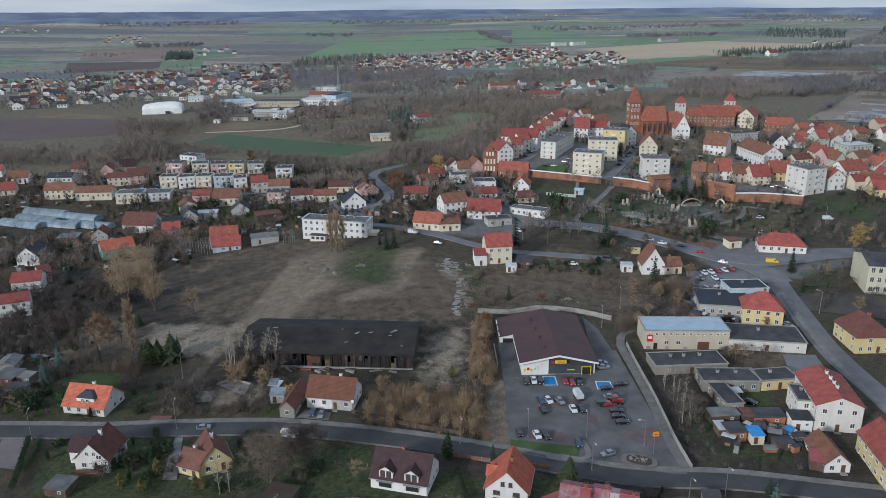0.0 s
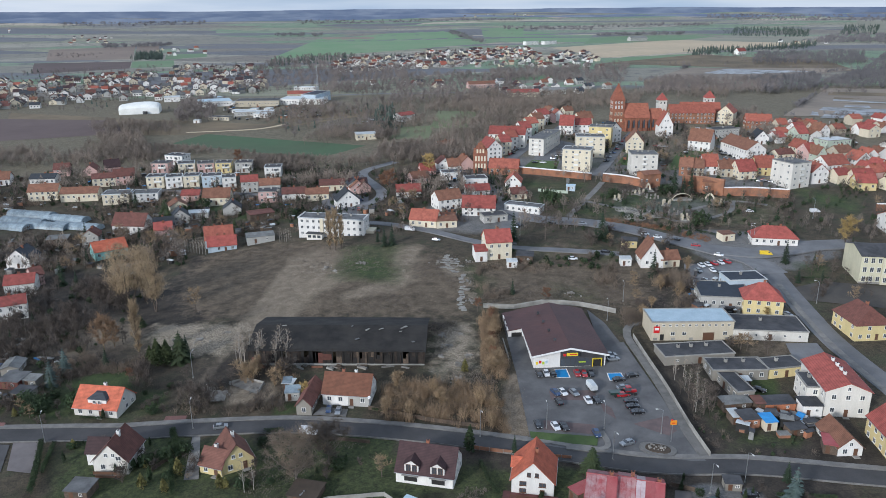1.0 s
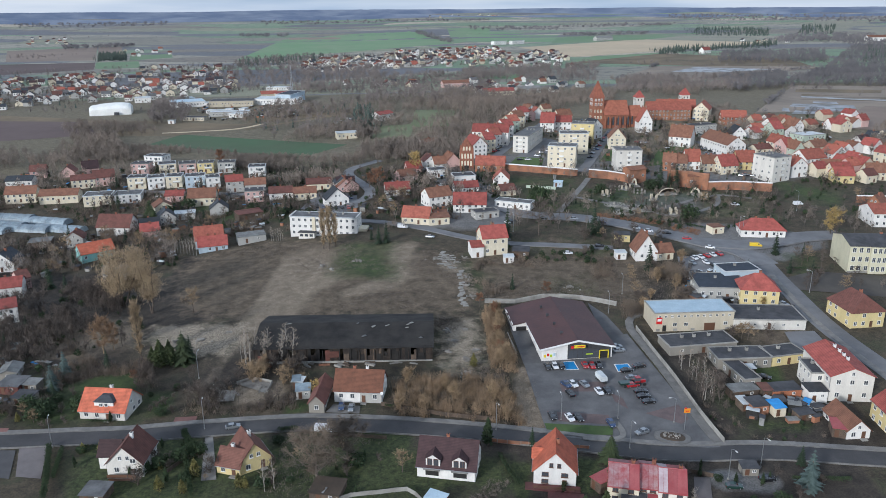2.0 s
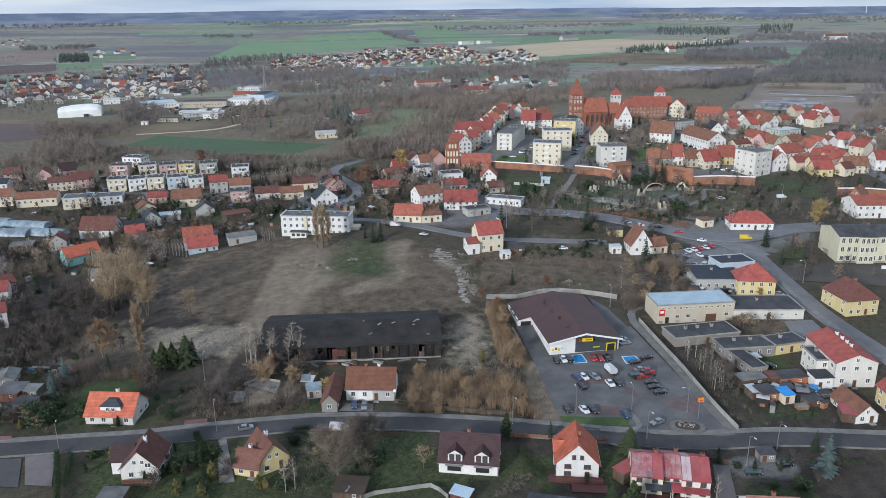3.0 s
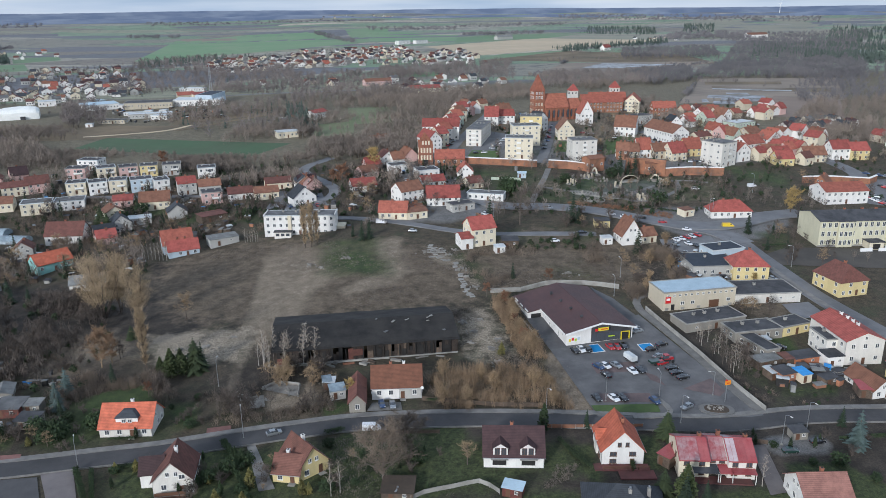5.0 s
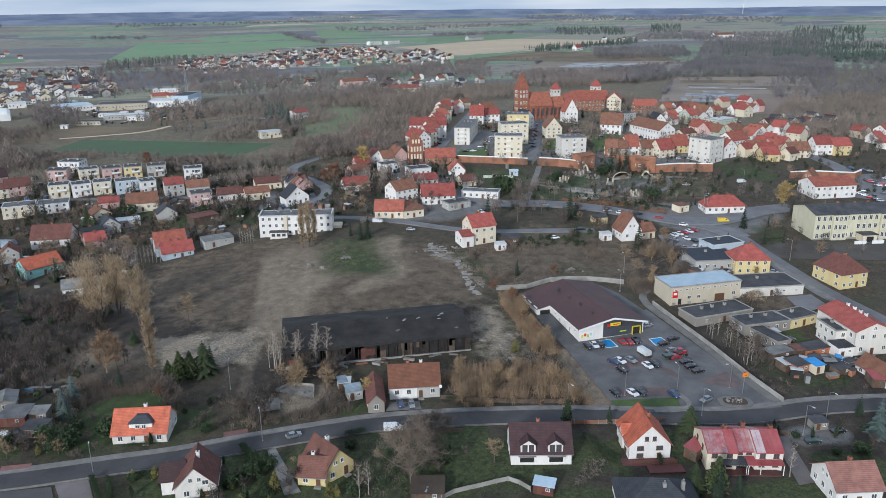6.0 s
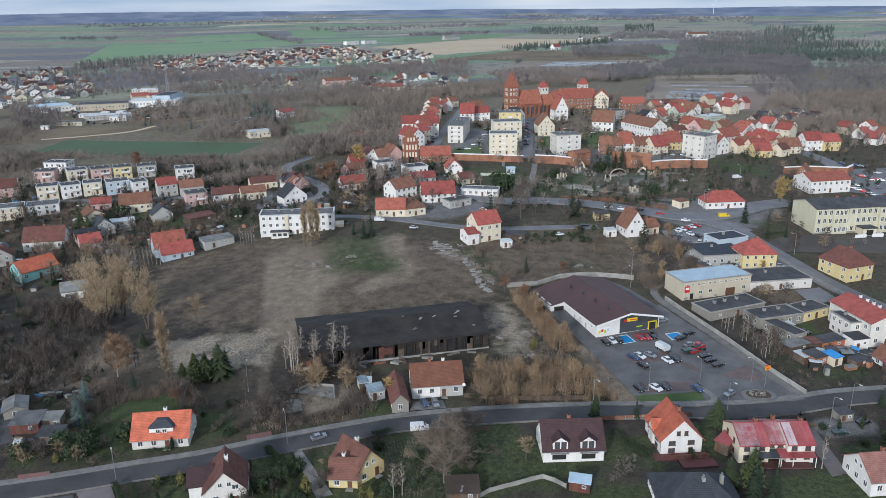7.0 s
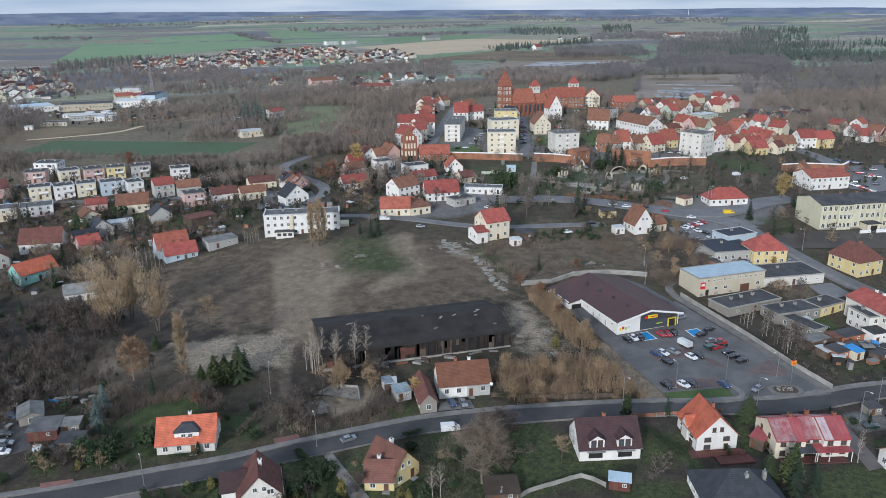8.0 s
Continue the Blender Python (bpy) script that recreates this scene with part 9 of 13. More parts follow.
shed(-184.2, 350.0, 11.1, 9.5, 7, 3.0, 'wood', 'asbestos', 'dark timber store with a grey roof', 'shed')
shed(-91.0, 367.3, 25.7, 12.3, 8, 3.0, 'wood', 't_brown', 'low timber store with a brown roof', 'shed')
cube_extras(house(-168.4, 461.3, -3.5, 10.4, 9.1, 5.9, 0.0, 'flat', 'x', 'pink', 'tar', 'two-storey pink cube house with a flat felt roof', 2, 0, 0, False, 'house', z=11.58, group='cube houses', sides='fr'), 10.3, 9.0, 5.8, 1.0)
cube_extras(house(-164.3, 480.2, -20.0, 12.7, 9.0, 5.8, 0.0, 'flat', 'x', 'white', 'tar', 'two-storey white cube house with a flat felt roof', 2, 0, 0, False, 'house', z=12.56, group='cube houses', sides='fr'), 12.7, 9.0, 5.8, 1.0)
cube_extras(house(-152.8, 459.0, 15.4, 9.7, 9.1, 5.9, 0.0, 'flat', 'x', 'cream', 'tar', 'two-storey cream cube house with a flat felt roof', 2, 0, 0, False, 'house', z=11.59, group='cube houses', sides='fr'), 9.6, 9.0, 5.8, 1.0)
cube_extras(house(-140.9, 458.0, 15.0, 9.7, 9.1, 5.9, 0.0, 'flat', 'x', 'pink', 'tar', 'two-storey pink cube house with a flat felt roof', 2, 0, 0, False, 'house', z=11.73, group='cube houses', sides='fr'), 9.6, 9.0, 5.8, 1.0)
cube_extras(house(-129.7, 457.8, 5.7, 9.2, 9.1, 5.9, 0.0, 'flat', 'x', 'yellow', 'tar', 'two-storey yellow cube house with a flat felt roof', 2, 0, 0, False, 'house', z=11.91, group='cube houses', sides='fr'), 9.1, 9.0, 5.8, 1.0)
cube_extras(house(-117.2, 456.6, 4.7, 9.9, 9.1, 5.9, 0.0, 'flat', 'x', 'grey', 'tar', 'two-storey grey cube house with a flat felt roof', 2, 0, 0, False, 'house', z=12.09, group='cube houses', sides='fr'), 9.8, 9.0, 5.8, 1.0)
cube_extras(house(-97.3, 443.4, 4.1, 9.6, 9.1, 5.9, 0.0, 'flat', 'x', 'white', 'tar', 'two-storey white cube house with a flat felt roof', 2, 0, 0, False, 'house', z=11.74, group='cube houses', sides='fr'), 9.5, 9.0, 5.8, 1.0)
cube_extras(house(-163.4, 434.5, 4.8, 9.7, 9.3, 6.0, 0.0, 'flat', 'x', 'cream', 'tar', 'two-storey cream cube house with a flat felt roof', 2, 0, 0, False, 'house', z=8.82, group='cube houses', sides='fr'), 9.4, 9.0, 5.8, 1.0)
cube_extras(house(-152.8, 433.0, 13.5, 9.1, 9.3, 6.0, 0.0, 'flat', 'x', 'white', 'tar', 'two-storey white cube house with a flat felt roof', 2, 0, 0, False, 'house', z=8.92, group='cube houses', sides='fr'), 8.8, 9.0, 5.8, 1.0)
cube_extras(house(-142.4, 433.2, 5.3, 8.7, 9.3, 6.0, 0.0, 'flat', 'x', 'cream', 'tar', 'two-storey cream cube house with a flat felt roof', 2, 0, 0, False, 'house', z=9.31, group='cube houses', sides='fr'), 8.4, 9.0, 5.8, 1.0)
cube_extras(house(-130.5, 431.1, 10.5, 10.8, 9.3, 6.0, 0.0, 'flat', 'x', 'blue', 'tar', 'two-storey pale blue cube house with a flat felt roof', 2, 0, 0, False, 'house', z=9.54, group='cube houses', sides='fr'), 10.5, 9.0, 5.8, 1.0)
cube_extras(house(-119.9, 426.6, 16.0, 7.5, 9.3, 6.0, 0.0, 'flat', 'x', 'white', 'tar', 'two-storey white cube house with a flat felt roof', 2, 0, 0, False, 'house', z=9.53, group='cube houses', sides='fr'), 7.3, 9.0, 5.8, 1.0)
cube_extras(house(-92.2, 395.7, 8.9, 9.8, 9.3, 6.0, 0.0, 'flat', 'x', 'pink', 'tar', 'two-storey pink cube house with a flat felt roof', 2, 0, 0, False, 'house', z=8.33, group='cube houses', sides='fr'), 9.5, 9.0, 5.8, 1.0)
house(-106.1, 416.6, 11.2, 9.3, 9.3, 6.2, 2.6, 'gable', 'x', 'grey', 't_red', 'two-storey grey house with a red tiled gable roof', 2, 1, 0, False, 'house', z=9.24, sides='fr')
house(-94.4, 414.4, 8.5, 11.2, 9.3, 4.2, 2.6, 'gable', 'x', 'grey', 't_old', 'single-storey grey house with a old brown tiled gable roof', 1, 1, 0, False, 'house', z=9.69, sides='fr')
house(-119.7, 398.7, 1.2, 14.3, 9.4, 4.4, 4.0, 'gable', 'x', 'cream', 't_old', 'single-storey cream house with a old brown tiled gable roof', 1, 1, 0, False, 'house', z=6.72, sides='fr')
house(-136.5, 408.8, 3.7, 9.6, 9.4, 3.3, 1.9, 'gable', 'x', 'pink', 't_red', 'single-storey pink house with a red tiled gable roof', 1, 1, 0, False, 'house', z=6.77, sides='fr')
house(-78.4, 397.3, 6.4, 12.3, 9.2, 3.4, 2.4, 'gable', 'x', 'white', 't_brown', 'single-storey white house with a brown tiled gable roof', 1, 1, 0, False, 'house', z=9.39, sides='fr')
house(-65.4, 392.2, 6.5, 11.8, 9.2, 3.7, 2.2, 'gable', 'x', 'cream', 't_old', 'single-storey cream house with a old brown tiled gable roof', 1, 1, 0, False, 'house', z=9.97, sides='fr')
house(-59.1, 407.8, 6.0, 13.3, 9.1, 3.5, 2.1, 'gable', 'x', 'cream', 't_brown', 'single-storey cream house with a brown tiled gable roof', 1, 1, 0, False, 'house', z=11.32, sides='fr')
house(-48.2, 374.3, 15.6, 11.5, 9.1, 3.8, 5.0, 'gable', 'y', 'white', 't_slate', 'single-storey white house with a slate grey gable roof', 1, 1, 0, False, 'house', z=10.50, sides='fr')
house(-16.8, 385.0, 5.4, 12.7, 9.0, 3.3, 2.9, 'gable', 'x', 'white', 't_red', 'single-storey white house with a red tiled gable roof', 1, 1, 0, False, 'house', z=12.59, sides='fl')
house(-257.3, 443.6, 11.7, 11.8, 9.2, 3.4, 3.5, 'gable', 'x', 'white', 't_old', 'single-storey white house with a old brown tiled gable roof', 1, 1, 0, False, 'house', z=9.43, sides='fr')
house(-230.9, 442.5, 3.3, 14.2, 9.2, 3.8, 2.0, 'gable', 'x', 'white', 't_slate', 'single-storey white house with a slate grey gable roof', 1, 1, 0, False, 'house', z=9.39, sides='fr')
house(-220.1, 418.2, 6.4, 15.6, 9.5, 4.9, 3.2, 'gable', 'x', 'cream', 't_old', 'two-storey cream house with a old brown tiled gable roof', 2, 1, 0, False, 'house', z=6.35, sides='fr')
house(-199.4, 416.0, 4.3, 19.8, 9.5, 4.2, 2.5, 'gable', 'x', 'cream', 't_old', 'single-storey cream house with a old brown tiled gable roof', 1, 1, 0, False, 'house', z=6.16, sides='fr')
house(-184.5, 441.8, 18.9, 11.3, 9.2, 4.7, 3.4, 'gable', 'x', 'pink', 't_brown', 'two-storey pink house with a brown tiled gable roof', 2, 1, 0, False, 'house', z=9.55, sides='fr')
house(-194.9, 438.3, 16.5, 12.5, 9.3, 4.7, 2.0, 'gable', 'x', 'cream', 't_brown', 'two-storey cream house with a brown tiled gable roof', 2, 1, 0, False, 'house', z=9.08, sides='fr')
house(-177.4, 410.7, 6.6, 14.0, 10.6, 5.2, 0.0, 'flat', 'x', 'cream', 'tar_light', 'two-storey cream house with a grey felt flat roof', 2, 1, 0, False, 'house', z=5.56, sides='fr')
house(-162.7, 413.5, 6.5, 14.0, 10.6, 4.2, 0.0, 'flat', 'x', 'white', 'tar_light', 'two-storey white house with a grey felt flat roof', 2, 1, 0, False, 'house', z=6.05, sides='fr')
greenhouse(-215.3, 381.5, 70, 7.5, 26, 2.9)
greenhouse(-201.3, 374.5, 75, 7.5, 26, 2.9)
greenhouse(-195.6, 384.3, 72, 7.5, 26, 2.9)
greenhouse(-184.1, 372.4, 72, 7.5, 26, 2.9)
greenhouse(-220.7, 375.1, 70, 7.5, 26, 2.9)
greenhouse(-215.8, 391.4, 74, 7.5, 26, 2.9)
house(2.3, 363.0, 21.6, 12.6, 10.0, 5.4, 3.5, 'gable', 'x', 'white', 't_old', 'two-storey white house with a old brown tiled gable roof', 2, 1, 0, False, 'house', z=11.76, sides='fl')
house(17.7, 352.3, -9.2, 15.8, 10.0, 4.2, 4.6, 'gable', 'x', 'white', 't_red', 'two-storey white house with a red tiled gable roof', 2, 1, 0, False, 'house', z=11.31, sides='fl')
house(1.6, 343.2, -3.0, 7.4, 8.0, 2.5, 1.1, 'gable', 'x', 'brick', 't_old', 'single-storey red brick house with a old brown tiled gable roof', 1, 1, 0, False, 'house', z=10.65, sides='fl')
house(19.6, 399.2, 6.8, 11.7, 9.0, 4.7, 0.0, 'flat', 'x', 'white', 'tar', 'single-storey white house with a black felt flat roof', 1, 1, 0, False, 'house', z=14.13, sides='fl')
house(19.2, 384.2, 5.6, 12.4, 8.0, 3.0, 2.4, 'gable', 'x', 'white', 't_red', 'single-storey white house with a red tiled gable roof', 1, 1, 0, False, 'house', z=13.07, sides='fl')
house(40.0, 395.3, -11.3, 8.4, 11.0, 3.7, 4.1, 'gable', 'y', 'white', 't_orange', 'single-storey white house with a orange tiled gable roof', 1, 1, 0, False, 'house', z=14.08, sides='fl')
house(39.8, 353.1, -28.0, 18.1, 7.0, 3.4, 0.0, 'flat', 'x', 'white', 'tar_light', 'single-storey white house with a grey felt flat roof', 1, 1, 0, False, 'house', z=11.73, sides='fl')
house(37.9, 421.0, -14.0, 16.7, 8.9, 3.9, 4.2, 'gable', 'x', 'old_brick', 't_orange', 'single-storey weathered brick house with a orange tiled gable roof', 1, 1, 0, False, 'house', z=16.26, sides='fl')
house(6.6, 414.9, 9.3, 10.2, 7.9, 4.2, 0.0, 'flat', 'x', 'white', 'tar', 'single-storey white house with a black felt flat roof', 1, 1, 0, False, 'house', z=14.82, sides='fl')
house(39.3, 375.9, 10.4, 8.0, 8.0, 3.0, 2.3, 'gable', 'x', 'cream', 't_brown', 'single-storey cream house with a brown tiled gable roof', 1, 1, 0, False, 'house', z=12.94, sides='fl')
house(23.5, 340.6, 12.9, 11.5, 7.0, 3.2, 0.0, 'flat', 'x', 'grey', 'tar', 'single-storey grey house with a black felt flat roof', 1, 1, 0, False, 'house', z=10.82, sides='fl')
house(7.6, 492.5, 27.3, 13.9, 8.7, 3.0, 2.3, 'gable', 'x', 'white', 't_old', 'single-storey white house with a old brown tiled gable roof', 1, 1, 0, False, 'house', z=17.83, sides='fl')
house(111.7, 389.4, 14.9, 10.2, 7.0, 7.3, 1.2, 'gable', 'x', 'old_brick', 't_old', 'brick bastion of the town wall with a low roof', 1, 0, 0, False, 'bastion', z=14.61, sides='fl')
house(141.2, 374.2, -24.6, 10.3, 6.0, 6.5, 1.2, 'gable', 'x', 'old_brick', 't_old', 'brick bastion of the town wall with a low roof', 1, 0, 0, False, 'bastion', z=13.97, sides='fl')
flat_block(69.7, 472.4, -25.8, 9.5, 38, 10.6, 4, 'dim_white', 'four-storey off-white block of flats with a flat roof')
flat_block(80.8, 425.5, -20, 16, 11, 12.0, 4, 'cream', 'four-storey cream block of flats with a flat roof')
flat_block(94, 453, -8, 17, 11, 12.3, 4, 'cream', 'four-storey cream block of flats with a flat roof')
flat_block(106.5, 477.5, -20, 14, 11, 13.2, 4, 'yellow', 'four-storey yellow block of flats with a flat roof')
flat_block(115.5, 414.5, -6, 14.5, 12, 11.6, 4, 'dim_white', 'four-storey off-white block of flats with a flat roof')
flat_block(186.9, 386.1, 21.0, 12.9, 14.0, 13.3, 4, 'dim_white', 'four-storey off-white block of flats with a flat roof')
house(47.5, 484.5, -16, 23.5, 10, 8.8, 4.2, 'gable', 'x', 'white', 't_red', 'three-storey white house with a red tiled gable roof', 3, 2, 0, False, 'house', z=20.06, sides='fl')
house(33.3, 454.6, 15.2, 9.0, 15.4, 7.5, 4.4, 'gable', 'y', 'white', 't_red', 'three-storey white house with a red tiled gable roof', 3, 2, 0, False, 'house', z=18.79, sides='fl')
house(95.2, 604.5, 31.1, 9.8, 8.6, 5.8, 3.5, 'gable', 'y', 'white', 't_old', 'two-storey white house with a old brown tiled gable roof', 2, 2, 0, False, 'house', z=20.89, sides='fl')
house(94.9, 528.4, -20.5, 9.8, 9.5, 6.7, 6.2, 'gable', 'x', 'white', 't_red', 'two-storey white house with a red tiled gable roof', 2, 2, 0, False, 'house', z=20.81, sides='fl')
house(106.2, 532.7, -6.3, 12.5, 8.6, 6.0, 3.7, 'gable', 'x', 'white', 't_red', 'two-storey white house with a red tiled gable roof', 2, 2, 0, False, 'house', z=20.98, sides='fl')
house(114.1, 564.4, 20.2, 12.1, 8.6, 5.8, 4.1, 'gable', 'x', 'cream', 't_old', 'two-storey cream house with a old brown tiled gable roof', 2, 2, 0, False, 'house', z=21.12, sides='fl')
house(117.2, 493.8, 29.8, 10.9, 8.6, 8.1, 4.6, 'gable', 'y', 'white', 't_slate', 'three-storey white house with a slate grey gable roof', 3, 2, 0, False, 'house', z=21.07, sides='fl')
house(124.5, 463, -14, 10.5, 15, 6.2, 6.2, 'gable', 'y', 'cream', 't_old', 'three-storey cream house with a old brown tiled gable roof', 3, 2, 0, False, 'house', z=20.59, sides='fl')
house(139.1, 409.8, -23.1, 7.1, 8.9, 5.1, 4.2, 'gable', 'x', 'old_brick', 't_old', 'two-storey weathered brick house with a old brown tiled gable roof', 2, 2, 0, False, 'house', z=16.48, sides='fl')
house(144.9, 408.4, -14.3, 6.2, 8.9, 4.8, 4.0, 'gable', 'x', 'beige', 't_old', 'two-storey beige house with a old brown tiled gable roof', 2, 2, 0, False, 'house', z=16.39, sides='fl')
house(152.2, 410.9, -3.0, 8.5, 9.9, 5.1, 5.6, 'gable', 'x', 'white', 't_orange', 'two-storey white house with a orange tiled gable roof', 2, 2, 0, False, 'house', z=16.67, sides='fl')
house(160.5, 406.2, -2.8, 9.9, 8.9, 4.7, 3.8, 'gable', 'x', 'beige', 't_old', 'two-storey beige house with a old brown tiled gable roof', 2, 2, 0, False, 'house', z=16.33, sides='fl')
house(167.9, 401.5, 9.8, 10.6, 10.0, 4.7, 5.2, 'gable', 'x', 'cream', 't_red', 'two-storey cream house with a red tiled gable roof', 2, 2, 0, False, 'house', z=15.95, sides='fl')
house(181.9, 408.1, -2.6, 10.5, 9.9, 4.7, 5.3, 'gable', 'x', 'yellow', 't_orange', 'two-storey yellow house with a orange tiled gable roof', 2, 2, 0, False, 'house', z=16.52, sides='fl')
house(202.8, 391.5, 9.9, 10.2, 10.0, 6.4, 4.2, 'gable', 'y', 'white', 't_orange', 'two-storey white house with a orange tiled gable roof', 2, 2, 0, False, 'house', z=15.29, sides='fl')
house(219.4, 406.3, 16.1, 14.9, 12.0, 6.5, 4.2, 'gable', 'x', 'white', 't_orange', 'two-storey white house with a orange tiled gable roof', 2, 2, 0, False, 'house', z=16.25, sides='fl')
house(223.3, 382.5, -2.0, 10.5, 11.0, 4.5, 4.7, 'gable', 'x', 'cream', 't_red', 'two-storey cream house with a red tiled gable roof', 2, 2, 0, False, 'house', z=14.76, sides='fl')
house(244.5, 422.0, 11.7, 10.9, 9.9, 4.5, 4.2, 'gable', 'y', 'white', 't_orange', 'two-storey white house with a orange tiled gable roof', 2, 2, 0, False, 'house', z=17.24, sides='fl')
house(184, 441, 6, 12, 31, 7.4, 4.4, 'gable', 'y', 'white', 't_old', 'two-storey white house with a old brown tiled gable roof', 2, 2, 0, False, 'house', z=19.34, sides='fl')
house(166.2, 460.9, -35.3, 13.6, 11.5, 6.3, 6.4, 'gable', 'x', 'white', 't_old', 'two-storey white house with a old brown tiled gable roof', 2, 2, 0, False, 'house', z=20.73, sides='fl')
house(214.3, 486.1, -3.3, 9.2, 10.7, 4.0, 4.7, 'gable', 'y', 'white', 't_slate', 'single-storey white house with a slate grey gable roof', 1, 2, 0, False, 'house', z=19.86, sides='fl')
house(241, 549, -14, 18, 11, 6.2, 4.2, 'gable', 'x', 'brick', 't_orange', 'two-storey red brick house with a orange tiled gable roof', 2, 2, 0, False, 'house', z=19.55, sides='fl')
house(244.8, 442.1, 13.7, 11.0, 9.9, 4.1, 3.2, 'gable', 'x', 'beige', 't_old', 'single-storey beige house with a old brown tiled gable roof', 1, 2, 0, False, 'house', z=18.27, sides='fl')
house(208.2, 440.3, 12.8, 11.3, 7.9, 3.3, 2.3, 'gable', 'x', 'cream', 't_brown', 'single-storey cream house with a brown tiled gable roof', 1, 2, 0, False, 'house', z=18.61, sides='fl')
house(41.8, 464.3, 16.6, 6.7, 11.5, 8.1, 3.4, 'gable', 'x', 'cream', 't_red', 'three-storey cream house with a red tiled gable roof', 3, 1, 0, False, 'house', z=19.45, sides='fl')
house(47.5, 478.2, 17.3, 7.0, 11.4, 8.1, 3.4, 'gable', 'x', 'white', 't_orange', 'three-storey white house with a orange tiled gable roof', 3, 1, 0, False, 'house', z=19.97, sides='fl')
house(53.9, 494.8, 17.9, 7.2, 11.4, 8.1, 3.4, 'gable', 'x', 'pink', 't_old', 'three-storey pink house with a old brown tiled gable roof', 3, 1, 0, False, 'house', z=20.17, sides='fl')
house(61.3, 513.1, 18.7, 7.6, 11.4, 8.1, 3.4, 'gable', 'x', 'white', 't_red', 'three-storey white house with a red tiled gable roof', 3, 1, 0, False, 'house', z=20.34, sides='fl')
house(68.8, 532.6, 19.4, 7.9, 11.4, 8.1, 3.4, 'gable', 'x', 'green', 't_orange', 'three-storey pale green house with a orange tiled gable roof', 3, 1, 0, False, 'house', z=20.48, sides='fl')
house(76.5, 554.0, 20.2, 8.3, 11.4, 8.1, 3.4, 'gable', 'x', 'cream', 't_old', 'three-storey cream house with a old brown tiled gable roof', 3, 1, 0, False, 'house', z=20.62, sides='fl')
house(83.6, 574.5, 21.0, 8.7, 11.4, 8.1, 3.4, 'gable', 'x', 'white', 't_red', 'three-storey white house with a red tiled gable roof', 3, 1, 0, False, 'house', z=20.73, sides='fl')
house(249.4, 507.2, 13.0, 7.8, 10.8, 6.4, 4.1, 'gable', 'x', 'white', 't_red', 'two-storey white house with a red tiled gable roof', 2, 1, 0, False, 'house', z=19.47, sides='fl')
house(257.2, 513.1, 13.2, 7.9, 10.8, 6.4, 4.1, 'gable', 'y', 'cream', 't_old', 'two-storey cream house with a old brown tiled gable roof', 2, 1, 0, False, 'house', z=19.52, sides='fl')
house(264.5, 517.2, 13.3, 8.0, 10.8, 6.4, 4.1, 'gable', 'y', 'pink', 't_orange', 'two-storey pink house with a orange tiled gable roof', 2, 1, 0, False, 'house', z=19.54, sides='fl')
house(242.8, 490.9, 12.5, 7.6, 10.8, 6.4, 4.1, 'gable', 'x', 'green', 't_red', 'two-storey pale green house with a red tiled gable roof', 2, 1, 0, False, 'house', z=19.40, sides='fl')
house(263.1, 502.2, 12.9, 7.8, 10.8, 6.4, 4.1, 'gable', 'y', 'white', 't_old', 'two-storey white house with a old brown tiled gable roof', 2, 1, 0, False, 'house', z=19.50, sides='fl')
house(220.4, 444.4, 10.7, 6.7, 10.8, 6.4, 4.1, 'gable', 'y', 'cream', 't_orange', 'two-storey cream house with a orange tiled gable roof', 2, 1, 0, False, 'house', z=18.53, sides='fl')
house(220.8, 435.3, 10.2, 6.5, 10.9, 6.4, 4.1, 'gable', 'x', 'pink', 't_red', 'two-storey pink house with a red tiled gable roof', 2, 1, 0, False, 'house', z=18.05, sides='fl')
house(222.5, 428.2, 9.9, 6.4, 10.9, 6.4, 4.2, 'gable', 'y', 'green', 't_old', 'two-storey pale green house with a old brown tiled gable roof', 2, 1, 0, False, 'house', z=17.62, sides='fl')
house(252.5, 465.5, 14.3, 18.2, 11.8, 6.4, 0.0, 'flat', 'x', 'green', 'sheet_white', 'two-storey pale green house with a white sheet flat roof', 2, 1, 0, False, 'house', z=19.10, sides='fl')
house(198.3, 508.0, 15.4, 20.2, 9.7, 5.8, 0.0, 'flat', 'x', 'grey', 'tar', 'two-storey grey house with a black felt flat roof', 2, 1, 0, False, 'house', z=20.60, sides='fl')
house(199, 573, -3, 34, 11, 8.2, 5.6, 'gable', 'x', 'old_brick', 't_orange', 'long castle wing with an orange tiled roof', 3, 3, 0, False, 'castle_wing', z=20.67, sides='fl')
house(229, 577, -30, 12, 20, 8.6, 5.4, 'gable', 'y', 'cream', 't_orange', 'castle wing with a cream gable and an orange roof', 3, 1, 0, False, 'castle_wing', z=19.64, sides='fl')
house(212, 590, -12, 30, 11, 8.5, 5.2, 'gable', 'x', 'old_brick', 't_orange', 'rear castle wing with an orange tiled roof', 3, 3, 0, False, 'castle_wing', z=20.15, sides='fl')
house(158.8, 511.5, -4, 9.5, 10, 7.8, 8.6, 'gable', 'y', 'white', 't_orange', 'brick chapel with a white baroque gable', 2, 0, 0, False, 'chapel', z=21.56, sides='fl')
house(205.2, 311.2, -7.3, 21.7, 14.0, 6.2, 2.9, 'gable', 'x', 'white', 't_orange', 'white institution building with an orange tiled roof', 2, 1, 0, False, 'institution', z=10.44, sides='fl')
house(262.8, 382.6, -9.8, 11.3, 10.0, 6.5, 4.2, 'gable', 'x', 'white', 't_red', 'two-storey white house with a red tiled gable roof', 2, 1, 0, False, 'house', z=14.94, sides='fl')
